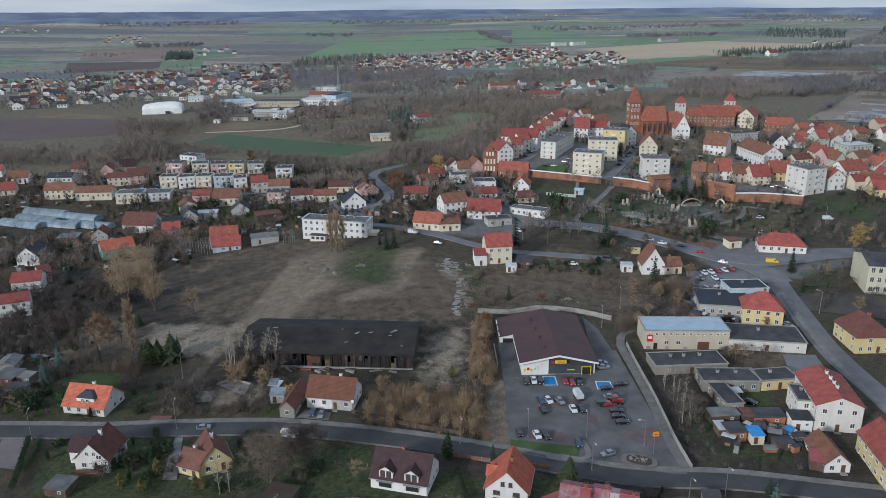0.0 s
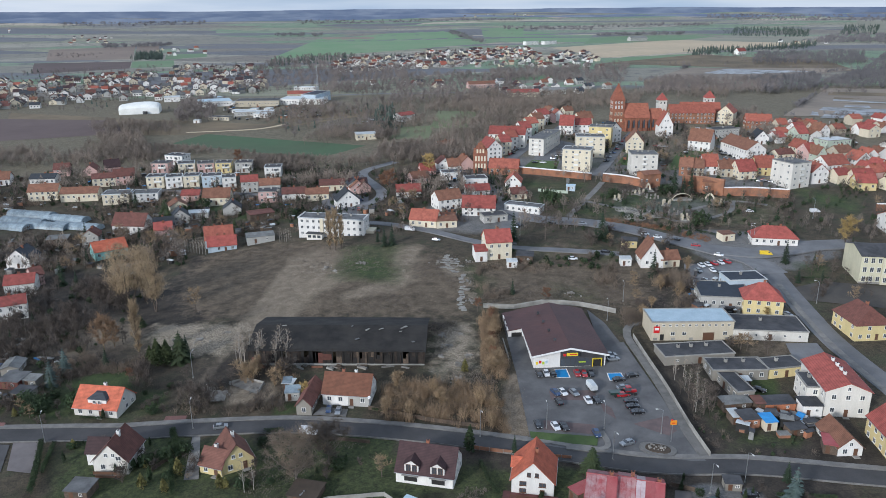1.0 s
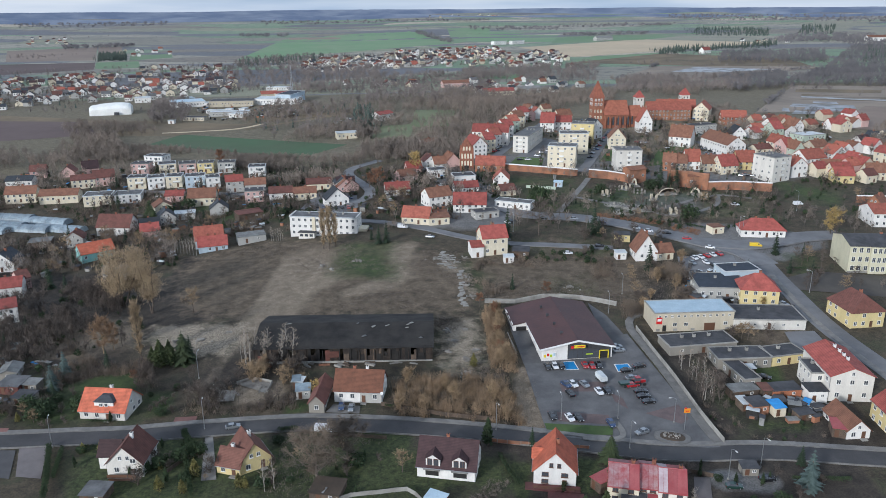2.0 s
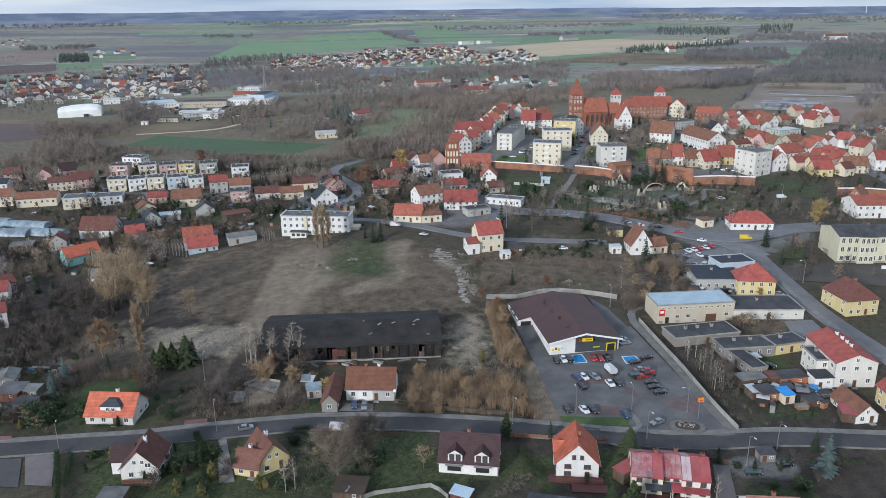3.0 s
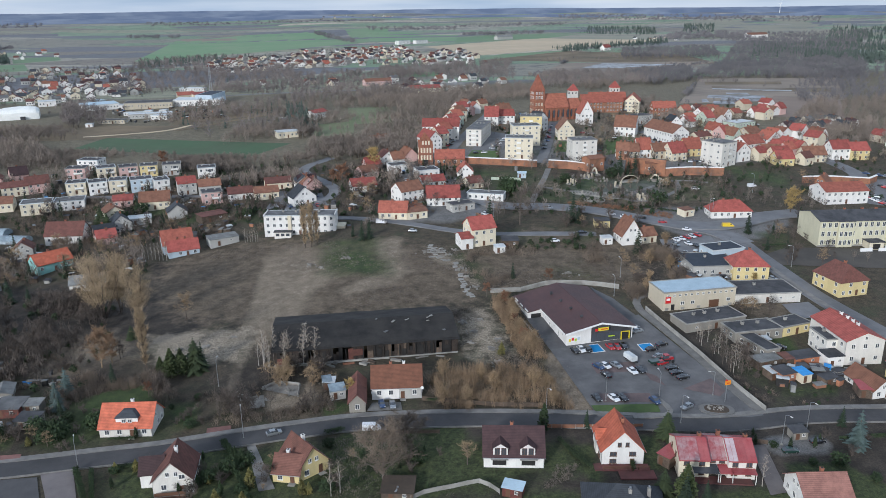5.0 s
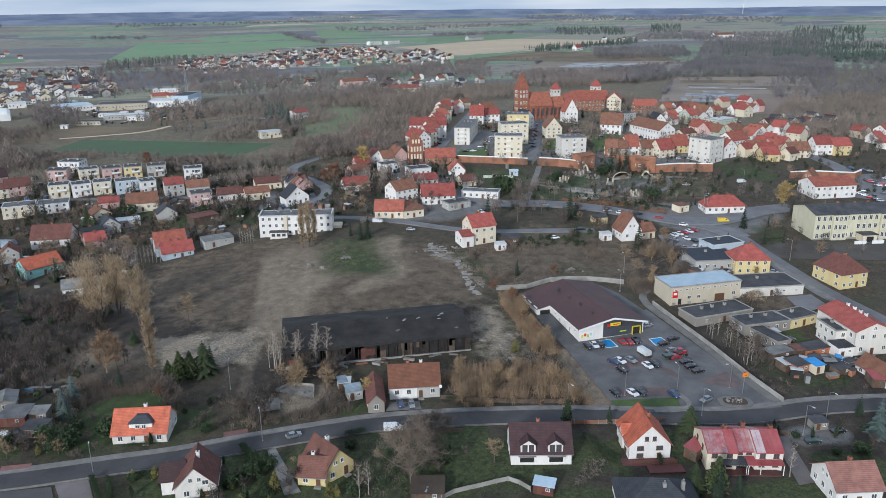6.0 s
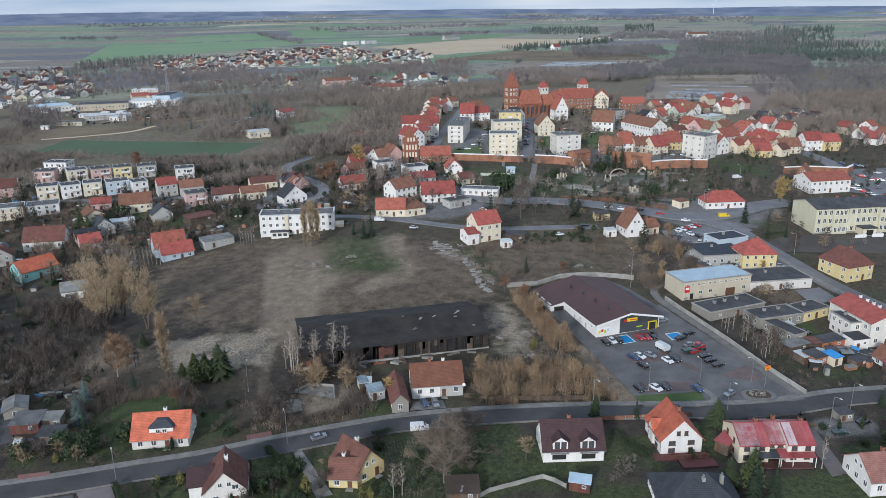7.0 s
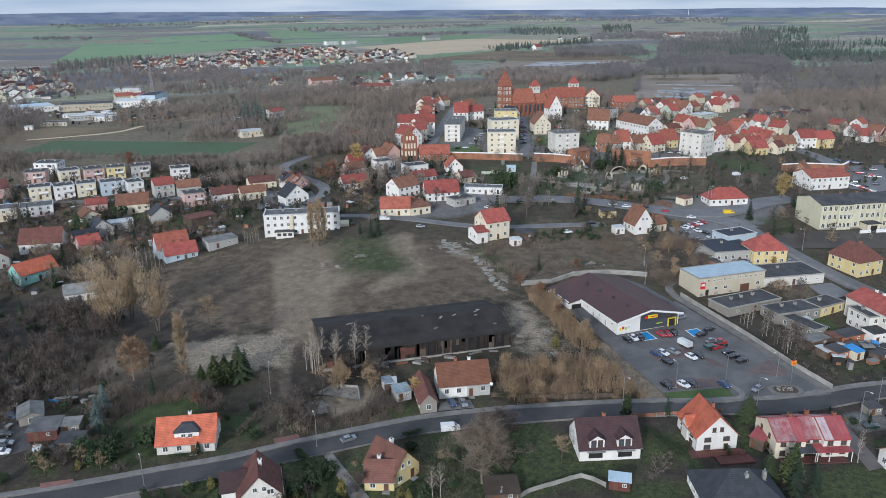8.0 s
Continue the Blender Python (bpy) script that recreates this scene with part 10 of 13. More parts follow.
house(272.9, 379.4, -9.5, 11.0, 10.0, 5.8, 3.9, 'gable', 'x', 'yellow', 't_red', 'two-storey yellow house with a red tiled gable roof', 2, 1, 0, False, 'house', z=14.8, sides='fl')
house(244.1, 380.7, -11.2, 13.0, 10.0, 4.4, 4.1, 'gable', 'x', 'cream', 't_old', 'two-storey cream house with a old brown tiled gable roof', 2, 1, 0, False, 'house', z=14.78, sides='fl')
house(221.9, 376.8, -9.8, 10.0, 9.0, 4.3, 3.7, 'gable', 'x', 'yellow', 't_red', 'single-storey yellow house with a red tiled gable roof', 1, 1, 0, False, 'house', z=14.51, sides='fl')
house(225.7, 394.4, -18.2, 10.3, 9.0, 4.1, 3.4, 'gable', 'x', 'white', 't_old', 'single-storey white house with a old brown tiled gable roof', 1, 1, 0, False, 'house', z=15.54, sides='fl')
house(211.6, 330.8, -52.6, 7.7, 9.0, 3.0, 4.2, 'gable', 'y', 'old_brick', 't_old', 'single-storey weathered brick house with a old brown tiled gable roof', 1, 1, 0, False, 'house', z=11.9, sides='fl')
membrane_hall(-274.3, 735.0, 12.0, 36.0, 24.0, 10.5)
house(-271.8, 826.2, 14.4, 15.7, 14.0, 4.8, 0.0, 'flat', 'x', 'white', 'sheet_white', 'white storage hall with a sheet roof', 1, 0, 0, False, 'hall', z=12.18, sides='fr')
house(-216.2, 784.0, 20.0, 31.9, 26.0, 5.1, 0.0, 'flat', 'x', 'white', 'sheet_blue', 'pale industrial hall with a blue-white roof', 1, 0, 0, False, 'hall', z=12.39, sides='fr')
house(-170.0, 778.5, -0.3, 43.0, 22.0, 5.6, 0.0, 'flat', 'x', 'beige', 'tar', 'beige industrial hall with a dark roof', 1, 0, 0, False, 'hall', z=12.65, sides='fr')
house(-125.4, 785.4, -7.9, 43.4, 24.0, 5.7, 0.0, 'flat', 'x', 'white', 'sheet_white', 'white industrial hall with a flat roof', 1, 0, 0, False, 'hall', z=13.04, sides='fr')
house(-142.8, 840.9, 10.6, 16.5, 18.0, 4.9, 2.4, 'gable', 'x', 'beige', 't_orange', 'works building with an orange roof', 1, 0, 0, False, 'works', z=12.9, sides='fr')
house(-128.9, 841.5, 24.5, 19.1, 20.0, 4.8, 1.5, 'gable', 'x', 'cream', 't_red', 'works building with a red roof', 1, 0, 0, False, 'works', z=13.07, sides='fr')
house(-114.7, 797.0, 73.2, 38.6, 16.0, 9.1, 0.0, 'flat', 'x', 'blue', 'sheet_grey', 'blue-grey industrial hall with a flat roof', 1, 0, 0, False, 'hall', z=13.28, sides='fr')
house(-160.0, 704.6, 6.0, 36.0, 12.0, 3.6, 0.0, 'flat', 'x', 'grey', 'sheet_white', 'row of low white sheds in a yard', 1, 0, 0, False, 'sheds', z=12.73, sides='fr')
house(-49.2, 556.7, 11.0, 15.0, 10.0, 4.2, 0.0, 'flat', 'x', 'cream', 'sheet_white', 'small cream pump house with a white roof', 1, 0, 0, False, 'pump_house', z=14.16, sides='fr')
house(100.4, 795.3, 7.2, 34.1, 14.0, 4.6, 2.7, 'gable', 'x', 'cream', 't_red', 'long building with a red roof', 1, 0, 0, False, 'works', z=16.74, sides='fl')
house(135.1, 808.9, 15.3, 25.8, 12.0, 4.7, 2.3, 'gable', 'x', 'grey', 'asbestos', 'long grey farm building with a corrugated roof', 1, 0, 0, False, 'farm_building', z=17.16, sides='fl')
house(65.2, 889.9, 10.4, 31.6, 12.0, 5.1, 2.6, 'gable', 'x', 'pink', 't_old', 'long pink row house with a brown roof', 1, 0, 0, False, 'row_house', z=16.23, sides='fl')
house(266.6, 1837.8, 32.5, 38.2, 12.0, 8.3, 0.0, 'flat', 'x', 'white', 'tar_light', 'distant white block of flats on a rise', 3, 0, 0, False, 'apartment_block', z=17.92, sides='fl')
house(313.5, 1856.3, 33.1, 39.6, 12.0, 7.7, 0.0, 'flat', 'x', 'white', 'tar_light', 'distant white block of flats on a rise', 3, 0, 0, False, 'apartment_block', z=18.02, sides='fl')
house(593.7, 1418.0, 35.0, 24.7, 10.0, 6.0, 5.3, 'gable', 'x', 'white', 't_red', 'distant white farmhouse with a red roof', 1, 0, 0, False, 'farmhouse', z=18.15, sides='fl')
house(567.4, 1995.7, 26.0, 55.7, 14.0, 6.9, 4.7, 'gable', 'x', 'grey', 'asbestos', 'distant grey farm sheds among trees', 1, 0, 0, False, 'farm_building', z=18.14, sides='fl')
house(1196.1, 1806.9, 8.5, 65.4, 14.0, 8.7, 5.0, 'gable', 'x', 'white', 't_old', 'distant white farm with a brown roof', 1, 0, 0, False, 'farm_building', z=18.15, sides='fl')
house(-21.7, 643.9, 43.4, 16.1, 10.0, 5.2, 1.9, 'gable', 'x', 'white', 't_red', 'white farmhouse with a red roof', 1, 0, 0, False, 'farmhouse', z=14.71, sides='fl')
mast(-115.1, 815.4, 35.4)
wind_turbine(2390.0, 3350.0, 52.0)
house(-149.8, 690.1, -16.3, 13.9, 10.0, 3.4, 0.0, 'flat', 'x', 'white', 'sheet_white', 'low white shed in an industrial yard', 1, 0, 0, False, 'store', z=12.8, sides='fr')
house(-164.3, 725.7, -3.6, 6.4, 9.0, 3.2, 0.0, 'flat', 'x', 'white', 'sheet_white', 'low white shed in an industrial yard', 1, 0, 0, False, 'store', z=12.69, sides='fr')
house(-151.7, 729.3, -14.2, 6.1, 8.0, 3.0, 0.0, 'flat', 'x', 'white', 'sheet_white', 'low white shed in an industrial yard', 1, 0, 0, False, 'store', z=12.79, sides='fr')
house(-191.4, 775.3, 2.7, 11.4, 10.0, 4.0, 0.0, 'flat', 'x', 'white', 'sheet_white', 'white workshop in an industrial yard', 1, 0, 0, False, 'store', z=12.51, sides='fr')
house(-176.0, 723.2, -8.8, 16.9, 6.0, 2.6, 0.0, 'flat', 'x', 'white', 'sheet_white', 'row of low white garages', 1, 0, 0, False, 'store', z=12.6, sides='fr')
house(-184.7, 677.0, -15.4, 20.0, 8.0, 3.0, 0.0, 'flat', 'x', 'beige', 'tar', 'long low garage row with a dark roof', 1, 0, 0, False, 'store', z=12.54, sides='fr')
house(-200.7, 660.6, -2.9, 5.3, 5.0, 2.6, 0.0, 'flat', 'x', 'white', 'sheet_white', 'small white store in an industrial yard', 1, 0, 0, False, 'store', z=12.45, sides='fr')
house(-141.3, 920.7, -11.6, 27.5, 12.0, 3.6, 0.0, 'flat', 'x', 'white', 'sheet_white', 'long white depot with a flat roof', 1, 0, 0, False, 'store', z=12.89, sides='fr')
house(-225.7, 822.7, 32.0, 13.8, 12.0, 4.0, 0.0, 'flat', 'x', 'blue', 'sheet_blue', 'pale blue industrial shed', 1, 0, 0, False, 'store', z=12.34, sides='fr')
quarters = []
quarters.append(([(-444.4, 753.4), (-300.1, 824.1), (-410.5, 1216.5), (-538.8, 1091.7)], 110, 1))
quarters.append(([(-300.1, 824.1), (-179.1, 896.3), (-280.0, 1320.3), (-412.0, 1308.7)], 85, 2))
quarters.append(([(-140.6, 1163.5), (35.5, 1199.0), (45.5, 1535.9), (-157.2, 1439.8)], 75, 3))
quarters.append(([(9.2, 1207.5), (187.5, 1162.2), (244.9, 1679.0), (13.0, 1666.9)], 95, 4))
quarters.append(([(179.2, 1163.6), (273.2, 1129.4), (333.1, 1522.7), (227.7, 1484.6)], 34, 5))
quarters.append(([(48.7, 824.2), (193.0, 790.8), (216.4, 918.0), (76.3, 941.0)], 18, 6))
quarters.append(([(-550.5, 699.3), (-444.4, 753.4), (-538.8, 1091.7), (-745.3, 1040.3)], 60, 7))
quarters.append(([(-931.0, 2102.1), (-826.7, 2150.2), (-1014.4, 2646.1), (-1116.7, 2570.9)], 14, 8))
quarters.append(([(-532.9, 1625.2), (-445.4, 1653.8), (-548.9, 1939.1), (-634.3, 1898.0)], 10, 9))
quarters.append(([(282.5, 461.3), (300.6, 432.4), (351.5, 463.8), (330.3, 505.1)], 8, 10))
quarters.append(([(-67.1, 908.6), (26.2, 886.8), (28.6, 966.8), (-72.0, 977.5)], 8, 11))
quarters.append(([(-1566.8, 2738.7), (-1359.5, 2804.6), (-1571.1, 3198.0), (-1775.7, 3108.2)], 10, 12))
quarters.append(([(194.1, 3782.3), (589.4, 3876.3), (668.2, 4397.7), (219.0, 4268.4)], 12, 13))
quarters.append(([(844.1, 1789.7), (971.6, 1721.2), (1086.1, 1927.4), (919.7, 1952.5)], 5, 14))
far_quarters(quarters)
town_houses([(245.9, 496.2), (270.3, 458.3), (350.4, 548.6), (307.9, 575.8)], 9, 31, False)
town_houses([(196.3, 398.8), (238.4, 366.2), (296.1, 427.7), (241.6, 451.9)], 13, 32, False)
town_houses([(275.5, 369.5), (322.2, 355.2), (379.2, 402.9), (323.0, 415.6)], 8, 33, False)
town_houses([(82.0, 526.4), (111.9, 527.8), (125.6, 615.9), (98.8, 619.7)], 4, 34, False)
town_houses([(-14.0, 384.5), (14.1, 382.6), (18.1, 435.2), (-7.7, 444.6)], 5, 35, True)
town_houses([(-266.7, 417.7), (-159.4, 425.1), (-178.1, 465.8), (-290.8, 457.4)], 5, 36, True)
town_houses([(-192.3, 317.1), (-117.8, 327.7), (-138.4, 392.0), (-220.5, 391.4)], 4, 37, True)
town_houses([(-66.8, 394.2), (-27.5, 387.6), (-32.9, 421.4), (-65.0, 423.0)], 4, 38, True)
town_houses([(221.0, 483.9), (239.9, 484.8), (267.9, 544.2), (248.1, 545.3)], 4, 39, False)
town_houses([(-143.0, 379.4), (-69.4, 357.4), (-73.9, 383.3), (-149.5, 397.6)], 2, 40, True)
plant('willow', -121.4, 267.3, 22.5, 40)
plant('willow_slim', -116.6, 270.0, 20.0)
plant('willow_slim', -108.4, 257.6, 19.5)
plant('bare_c', -93.5, 255.3, 9.5)
plant('poplar', -101.6, 219.9, 19.0)
plant('tan_tree', -114.6, 225.0, 12.0)
plant('tan_tree', -112.2, 227.5, 9.0)
plant('cypress', -94.0, 214.2, 8.6)
plant('cypress', -91.2, 214.6, 8.0)
plant('broad_fir', -87.6, 216.3, 10.4)
plant('blue_spruce', -121.9, 203.8, 8.6)
plant('blue_spruce', -121.0, 211.0, 8.2)
plant('spruce', -160.1, 297.4, 11.4)
plant('poplar', -50.6, 311.6, 17.5)
plant('poplar', -48.0, 310.6, 18.6)
plant('poplar', -45.6, 311.4, 14.5)
plant('spruce', -26.9, 310.6, 8.9)
plant('spruce', -23.6, 311.8, 9.7)
plant('spruce_b', -30.1, 316.2, 6.2)
plant('spruce_b', -39.2, 327.8, 5.3)
plant('spruce', 77.7, 268.2, 11.7)
plant('spruce', 120.6, 374.3, 15.2)
plant('spruce', 129.1, 373.9, 13.5)
plant('spruce', 126.3, 376.0, 9.5)
plant('spruce', 134.6, 279.3, 9.8)
plant('golden', 169.8, 298.6, 12.5)
plant('golden', -4.8, 427.3, 12.9)
plant('rust', -26.5, 389.6, 13.1)
plant('rust', -31.1, 396.6, 8.7)
plant('spruce', 69.1, 308.2, 9.3)
plant('spruce', 68.1, 312.1, 13.7)
plant('spruce_b', 65.7, 313.1, 6.4)
plant('bare_big', -35.8, 162.0, 11.5)
plant('bare_big', -42.6, 153.8, 14.5, 70)
plant('bare_c', -22.4, 155.6, 6.4)
plant('evergreen', -118.6, 190.4, 4.6)
plant('gold_bush', -124.9, 187.6, 2.8)
plant('spruce_b', -120.2, 199.6, 5.6)
plant('thuja', -99.6, 184.8, 3.4)
plant('spruce_b', -109.6, 213.6, 7.2)
plant('rust', -99.0, 204.2, 4.6)
plant('bare_a', 51.7, 335.8, 8.1)
plant('bare_a', 58.4, 337.0, 7.1)
plant('bare_b', 97.5, 351.6, 7.9)
plant('bare_a', 43.4, 312.4, 16.4)
plant('bare_b', 268.3, 483.5, 10.0)
plant('spruce', 222.0, 601.1, 11.4)
plant('spruce_b', 196.0, 440.0, 7.9)
plant('bare_a', 158.8, 470.8, 12.3)
plant('bare_b', 164.3, 465.7, 11.8)
plant('bare_c', 170.4, 489.6, 9.7)
plant('poplar_grey', 20.8, 301.0, 12.0)
plant('rust', 33.1, 249.7, 5.8)
plant('rust', 8.1, 243.9, 5.3)
plant('gold_bush', 0.8, 203.3, 4.3)
plant('golden', -45.4, 192.0, 5.2)
plant('birch', -52.5, 152.5, 9.8)
plant('birch', -54.6, 151.8, 10.2)
plant('blue_spruce', 70.7, 139.8, 10.4)
plant('spruce', 73.4, 148.3, 5.8)
plant('spruce_b', 29.2, 311.7, 14.2)
plant('spruce_b', 22.0, 257.2, 6.6)
plant('golden', 106.3, 233.0, 3.7)
plant('cypress', 20.2, 131.8, 9.2)
plant('broad_fir', 16.6, 134.6, 7.2)
plant('birch', 39.7, 132.4, 10.0)
plant('thuja', -0.6, 163.5, 8.5)
plant('broad_fir', 28.3, 154.6, 7.6)
plant('thuja', -74.0, 168.4, 4.3)
plant('gold_bush', -72.0, 159.3, 4.8)
plant('spruce', 18.2, 128.6, 9.9)
plant('spruce', 22.7, 127.8, 8.0)
plant('cypress', -97.3, 217.2, 5.0)
plant('spruce', -85.8, 217.0, 8.6)
plant('broad_fir', -109.2, 243.9, 5.0)
plant('spruce', -147.5, 231.9, 6.2)
plant('spruce_b', -139.2, 227.0, 5.5)
plant('spruce_b', -163.4, 258.5, 6.5)
plant('spruce', -147.5, 247.3, 6.5)
plant('spruce', -152.2, 293.1, 7.6)
plant('spruce_b', 10.6, 162.8, 5.5)
R_BIRCH = random.Random(77)
for _k in range(19):
    plant('birch', R_BIRCH.uniform(-70.5, -53.0), R_BIRCH.gauss(212.4, 1.2), R_BIRCH.uniform(8.5, 14.5), R_BIRCH.uniform(0, 360))
plant('spruce', -164.6, 401.4, 9.1)
plant('broad_fir', -142.3, 379.2, 11.0)
plant('spruce', -113.2, 368.3, 7.6)
plant('spruce', -175.4, 434.7, 8.0)
plant('broad_fir', -138.0, 370.3, 10.1)
plant('spruce', -82.8, 402.0, 7.5)
plant('spruce_b', -150.1, 367.7, 7.1)
plant('rust', -122.8, 464.3, 11.6)
plant('bare_big', -149.9, 340.3, 9.9)
plant('bare_big', -106.3, 414.9, 7.6)
plant('spruce_b', -70.7, 372.5, 5.8)
plant('broad_fir', -99.8, 348.7, 6.7)
plant('birch', -116.1, 322.4, 10.6)
plant('birch', -116.2, 326.6, 7.2)
plant('birch', -114.6, 325.5, 7.7)
plant('birch', -113.0, 324.5, 8.2)
plant('birch', -111.4, 323.4, 8.6)
plant('birch', -109.9, 322.4, 9.1)
plant('birch', -108.3, 321.4, 9.6)
plant('birch', -106.7, 320.4, 10.1)
plant('birch', -75.2, 328.8, 7.9)
plant('birch', -74.2, 328.5, 6.0)
plant('birch', -73.0, 328.3, 6.5)
plant('birch', -72.0, 328.0, 7.1)
plant('birch', -70.9, 327.8, 7.6)
plant('birch', -69.9, 327.5, 5.8)
plant('evergreen', -72.7, 167.9, 3.2)
plant('thuja', -74.3, 167.2, 3.2)
plant('thuja', -75.9, 166.6, 3.2)
plant('evergreen', -76.9, 165.7, 3.2)
plant('thuja', -78.5, 165.1, 3.2)
plant('thuja', -79.5, 164.3, 3.2)
plant('evergreen', -81.0, 163.6, 3.2)
plant('thuja', -82.5, 163.0, 3.2)
plant('thuja', -83.5, 162.2, 3.2)
plant('evergreen', -85.0, 161.6, 3.2)
plant('thuja', -85.9, 160.8, 3.2)
plant('thuja', -87.3, 160.2, 3.2)
plant('evergreen', -102.6, 171.4, 2.2)
plant('gold_bush', -102.4, 171.8, 2.8)
plant('thuja', -102.2, 165.7, 3.4)
plant('shrub', -95.1, 172.8, 2.2)
plant('evergreen', -95.1, 166.6, 2.8)
plant('gold_bush', -97.7, 171.0, 3.4)
plant('thuja', -87.9, 167.5, 2.2)
plant('shrub', -88.2, 161.6, 2.8)
plant('evergreen', -90.3, 170.7, 3.4)
plant('gold_bush', -81.0, 162.5, 2.2)
plant('thuja', -82.8, 171.7, 2.8)
plant('shrub', -83.3, 165.5, 3.4)
plant('evergreen', -74.3, 157.5, 2.2)
plant('gold_bush', -75.8, 166.4, 2.8)
grove([(-22.9, 177.3), (9.4, 172.8), (9.0, 196.2), (-24.0, 197.1)], 8, ('thicket',), 4, 6.0, 1, 0.5)
grove([(6.5, 196.3), (12.6, 196.1), (13.2, 239.4), (8.9, 239.5)], 10, ('thicket', 'thicket', 'rust'), 4, 6.0, 2, 0.5)
grove([(-65.8, 198.2), (-49.0, 197.8), (-51.7, 210.9), (-69.4, 211.3)], 14, ('bare_c', 'shrub', 'thicket'), 3, 6, 3, 0.5)
grove([(-147.5, 231.9), (-102.0, 223.0), (-134.9, 287.5), (-178.3, 300.1)], 30, ('bare_a', 'bare_a', 'bare_b', 'shrub'), 4, 8, 4, 0.5)
grove([(-87.0, 184.1), (-49.2, 183.3), (-56.2, 207.6), (-92.2, 202.0)], 14, ('shrub', 'bare_c', 'bare_b'), 2.5, 6.5, 5, 0.5)
grove([(-185.4, 313.7), (-112.0, 309.4), (-142.1, 403.1), (-224.8, 399.8)], 24, ('bare_a', 'bare_b', 'bare_c', 'spruce_b'), 5, 10, 6, 1)
grove([(-124.2, 347.8), (-61.3, 340.6), (-73.9, 419.1), (-158.8, 423.2)], 22, ('bare_a', 'bare_b', 'bare_c', 'spruce_b', 'evergreen'), 4, 8, 7, 1)
grove([(60.5, 176.0), (72.0, 178.0), (73.0, 203.0), (61.5, 206.0)], 16, ('birch', 'bare_b', 'birch'), 6.5, 11.0, 8, 1)
grove([(49.1, 335.9), (152.4, 309.7), (178.6, 368.9), (55.7, 385.1)], 22, ('bare_a', 'bare_b', 'bare_c', 'spruce_b', 'evergreen'), 4, 9, 9, 1)
grove([(-44.1, 327.5), (12.5, 337.8), (2.2, 415.6), (-49.3, 425.5)], 20, ('bare_a', 'bare_b', 'bare_c'), 5, 9, 10, 1)
grove([(60.0, 233.6), (82.6, 232.9), (93.5, 275.1), (68.4, 270.7)], 18, ('shrub', 'bare_c', 'thicket'), 3, 6, 11, 0.5)
grove([(120.8, 396.2), (225.1, 392.5), (297.1, 530.3), (154.1, 523.4)], 22, ('bare_a', 'bare_b', 'bare_c'), 5, 9, 12, 1)
grove([(-55.0, 150.9), (-25.6, 144.5), (-26.9, 164.0), (-51.2, 171.7)], 9, ('shrub', 'evergreen', 'thuja'), 1.5, 3, 13, 1)
grove([(-89.9, 153.2), (-31.4, 150.2), (-34.6, 170.1), (-89.0, 173.7)], 26, ('evergreen', 'thuja', 'shrub', 'gold_bush', 'bare_c'), 1.8, 4.5, 14, 1)
grove([(-139.5, 182.9), (-106.1, 173.2), (-105.8, 197.1), (-145.8, 221.2)], 20, ('evergreen', 'shrub', 'bare_c'), 1.8, 4.5, 15, 1)
grove([(55.3, 282.2), (101.3, 286.2), (99.6, 311.6), (60.8, 313.3)], 12, ('bare_c', 'shrub', 'bare_b'), 3, 7, 16, 1)
grove([(17.7, 131.1), (63.9, 120.9), (80.4, 140.2), (48.3, 152.1)], 14, ('evergreen', 'shrub', 'thuja'), 1.5, 3.5, 17, 1)
grove([(75.7, 210.5), (103.4, 206.4), (109.2, 224.2), (92.9, 224.6)], 8, ('bare_c', 'bare_a'), 4, 7, 19, 0)
grove([(108.5, 257.0), (129.6, 243.3), (185.2, 305.3), (168.1, 321.1)], 10, ('bare_a', 'bare_b', 'spruce_b'), 5, 9, 20, 1)
grove([(184.4, 315.8), (233.8, 300.1), (322.5, 379.5), (253.9, 392.3)], 12, ('bare_a', 'bare_b', 'bare_c'), 4, 8, 21, 1)
grove([(-118.7, 185.1), (-82.4, 184.8), (-85.2, 200.7), (-125.8, 203.9)], 24, ('shrub', 'evergreen', 'shrub'), 1.2, 2.8, 40, 0.3)
grove([(121.7, 240.1), (148.4, 239.4), (165.0, 278.3), (138.9, 279.1)], 8, ('bare_a', 'shrub', 'bare_c'), 3, 7, 22, 1)
FOOT.append((7.7, 621.8, 14))
FOOT.append((16.2, 616.2, 15))
FOOT.append((25.6, 608.7, 15))
FOOT.append((31.5, 615.5, 12))
FOOT.append((-25.5, 578.9, 14))
FOOT.append((-17.1, 578.0, 15))
FOOT.append((-9.0, 574.4, 14))
FOOT.append((-5.1, 578.6, 12))
FOOT.append((-65.3, 197.5, 6))
FOOT.append((-61.9, 197.1, 7))
FOOT.append((-58.5, 196.9, 6))
FOOT.append((-107.4, 203.5, 6))
FOOT.append((-103.6, 203.5, 6))
FOOT.append((-111.2, 203.2, 6))
FOOT.append((-88.9, 192.0, 8))
FOOT.append((-115.9, 191.7, 8))
FOOT.append((-115.5, 200.0, 6))
spots = []
spots += spots_in([(-133.3, 190.7), (-86.5, 186.9), (-105.0, 230.8), (-195.5, 300.6)], 700, 1.4, 3.2, 100, 0.3, True, 0.05)
spots += spots_in([(-87.6, 185.5), (-49.5, 184.6), (-57.0, 211.0), (-96.5, 208.7)], 80, 1.2, 2.8, 101, 0.3, True, 0.05)
spots += spots_in([(-23.5, 176.1), (9.3, 171.5), (9.0, 196.2), (-24.0, 197.1)], 110, 1.2, 2.6, 102, 0.3, True, 0.05)
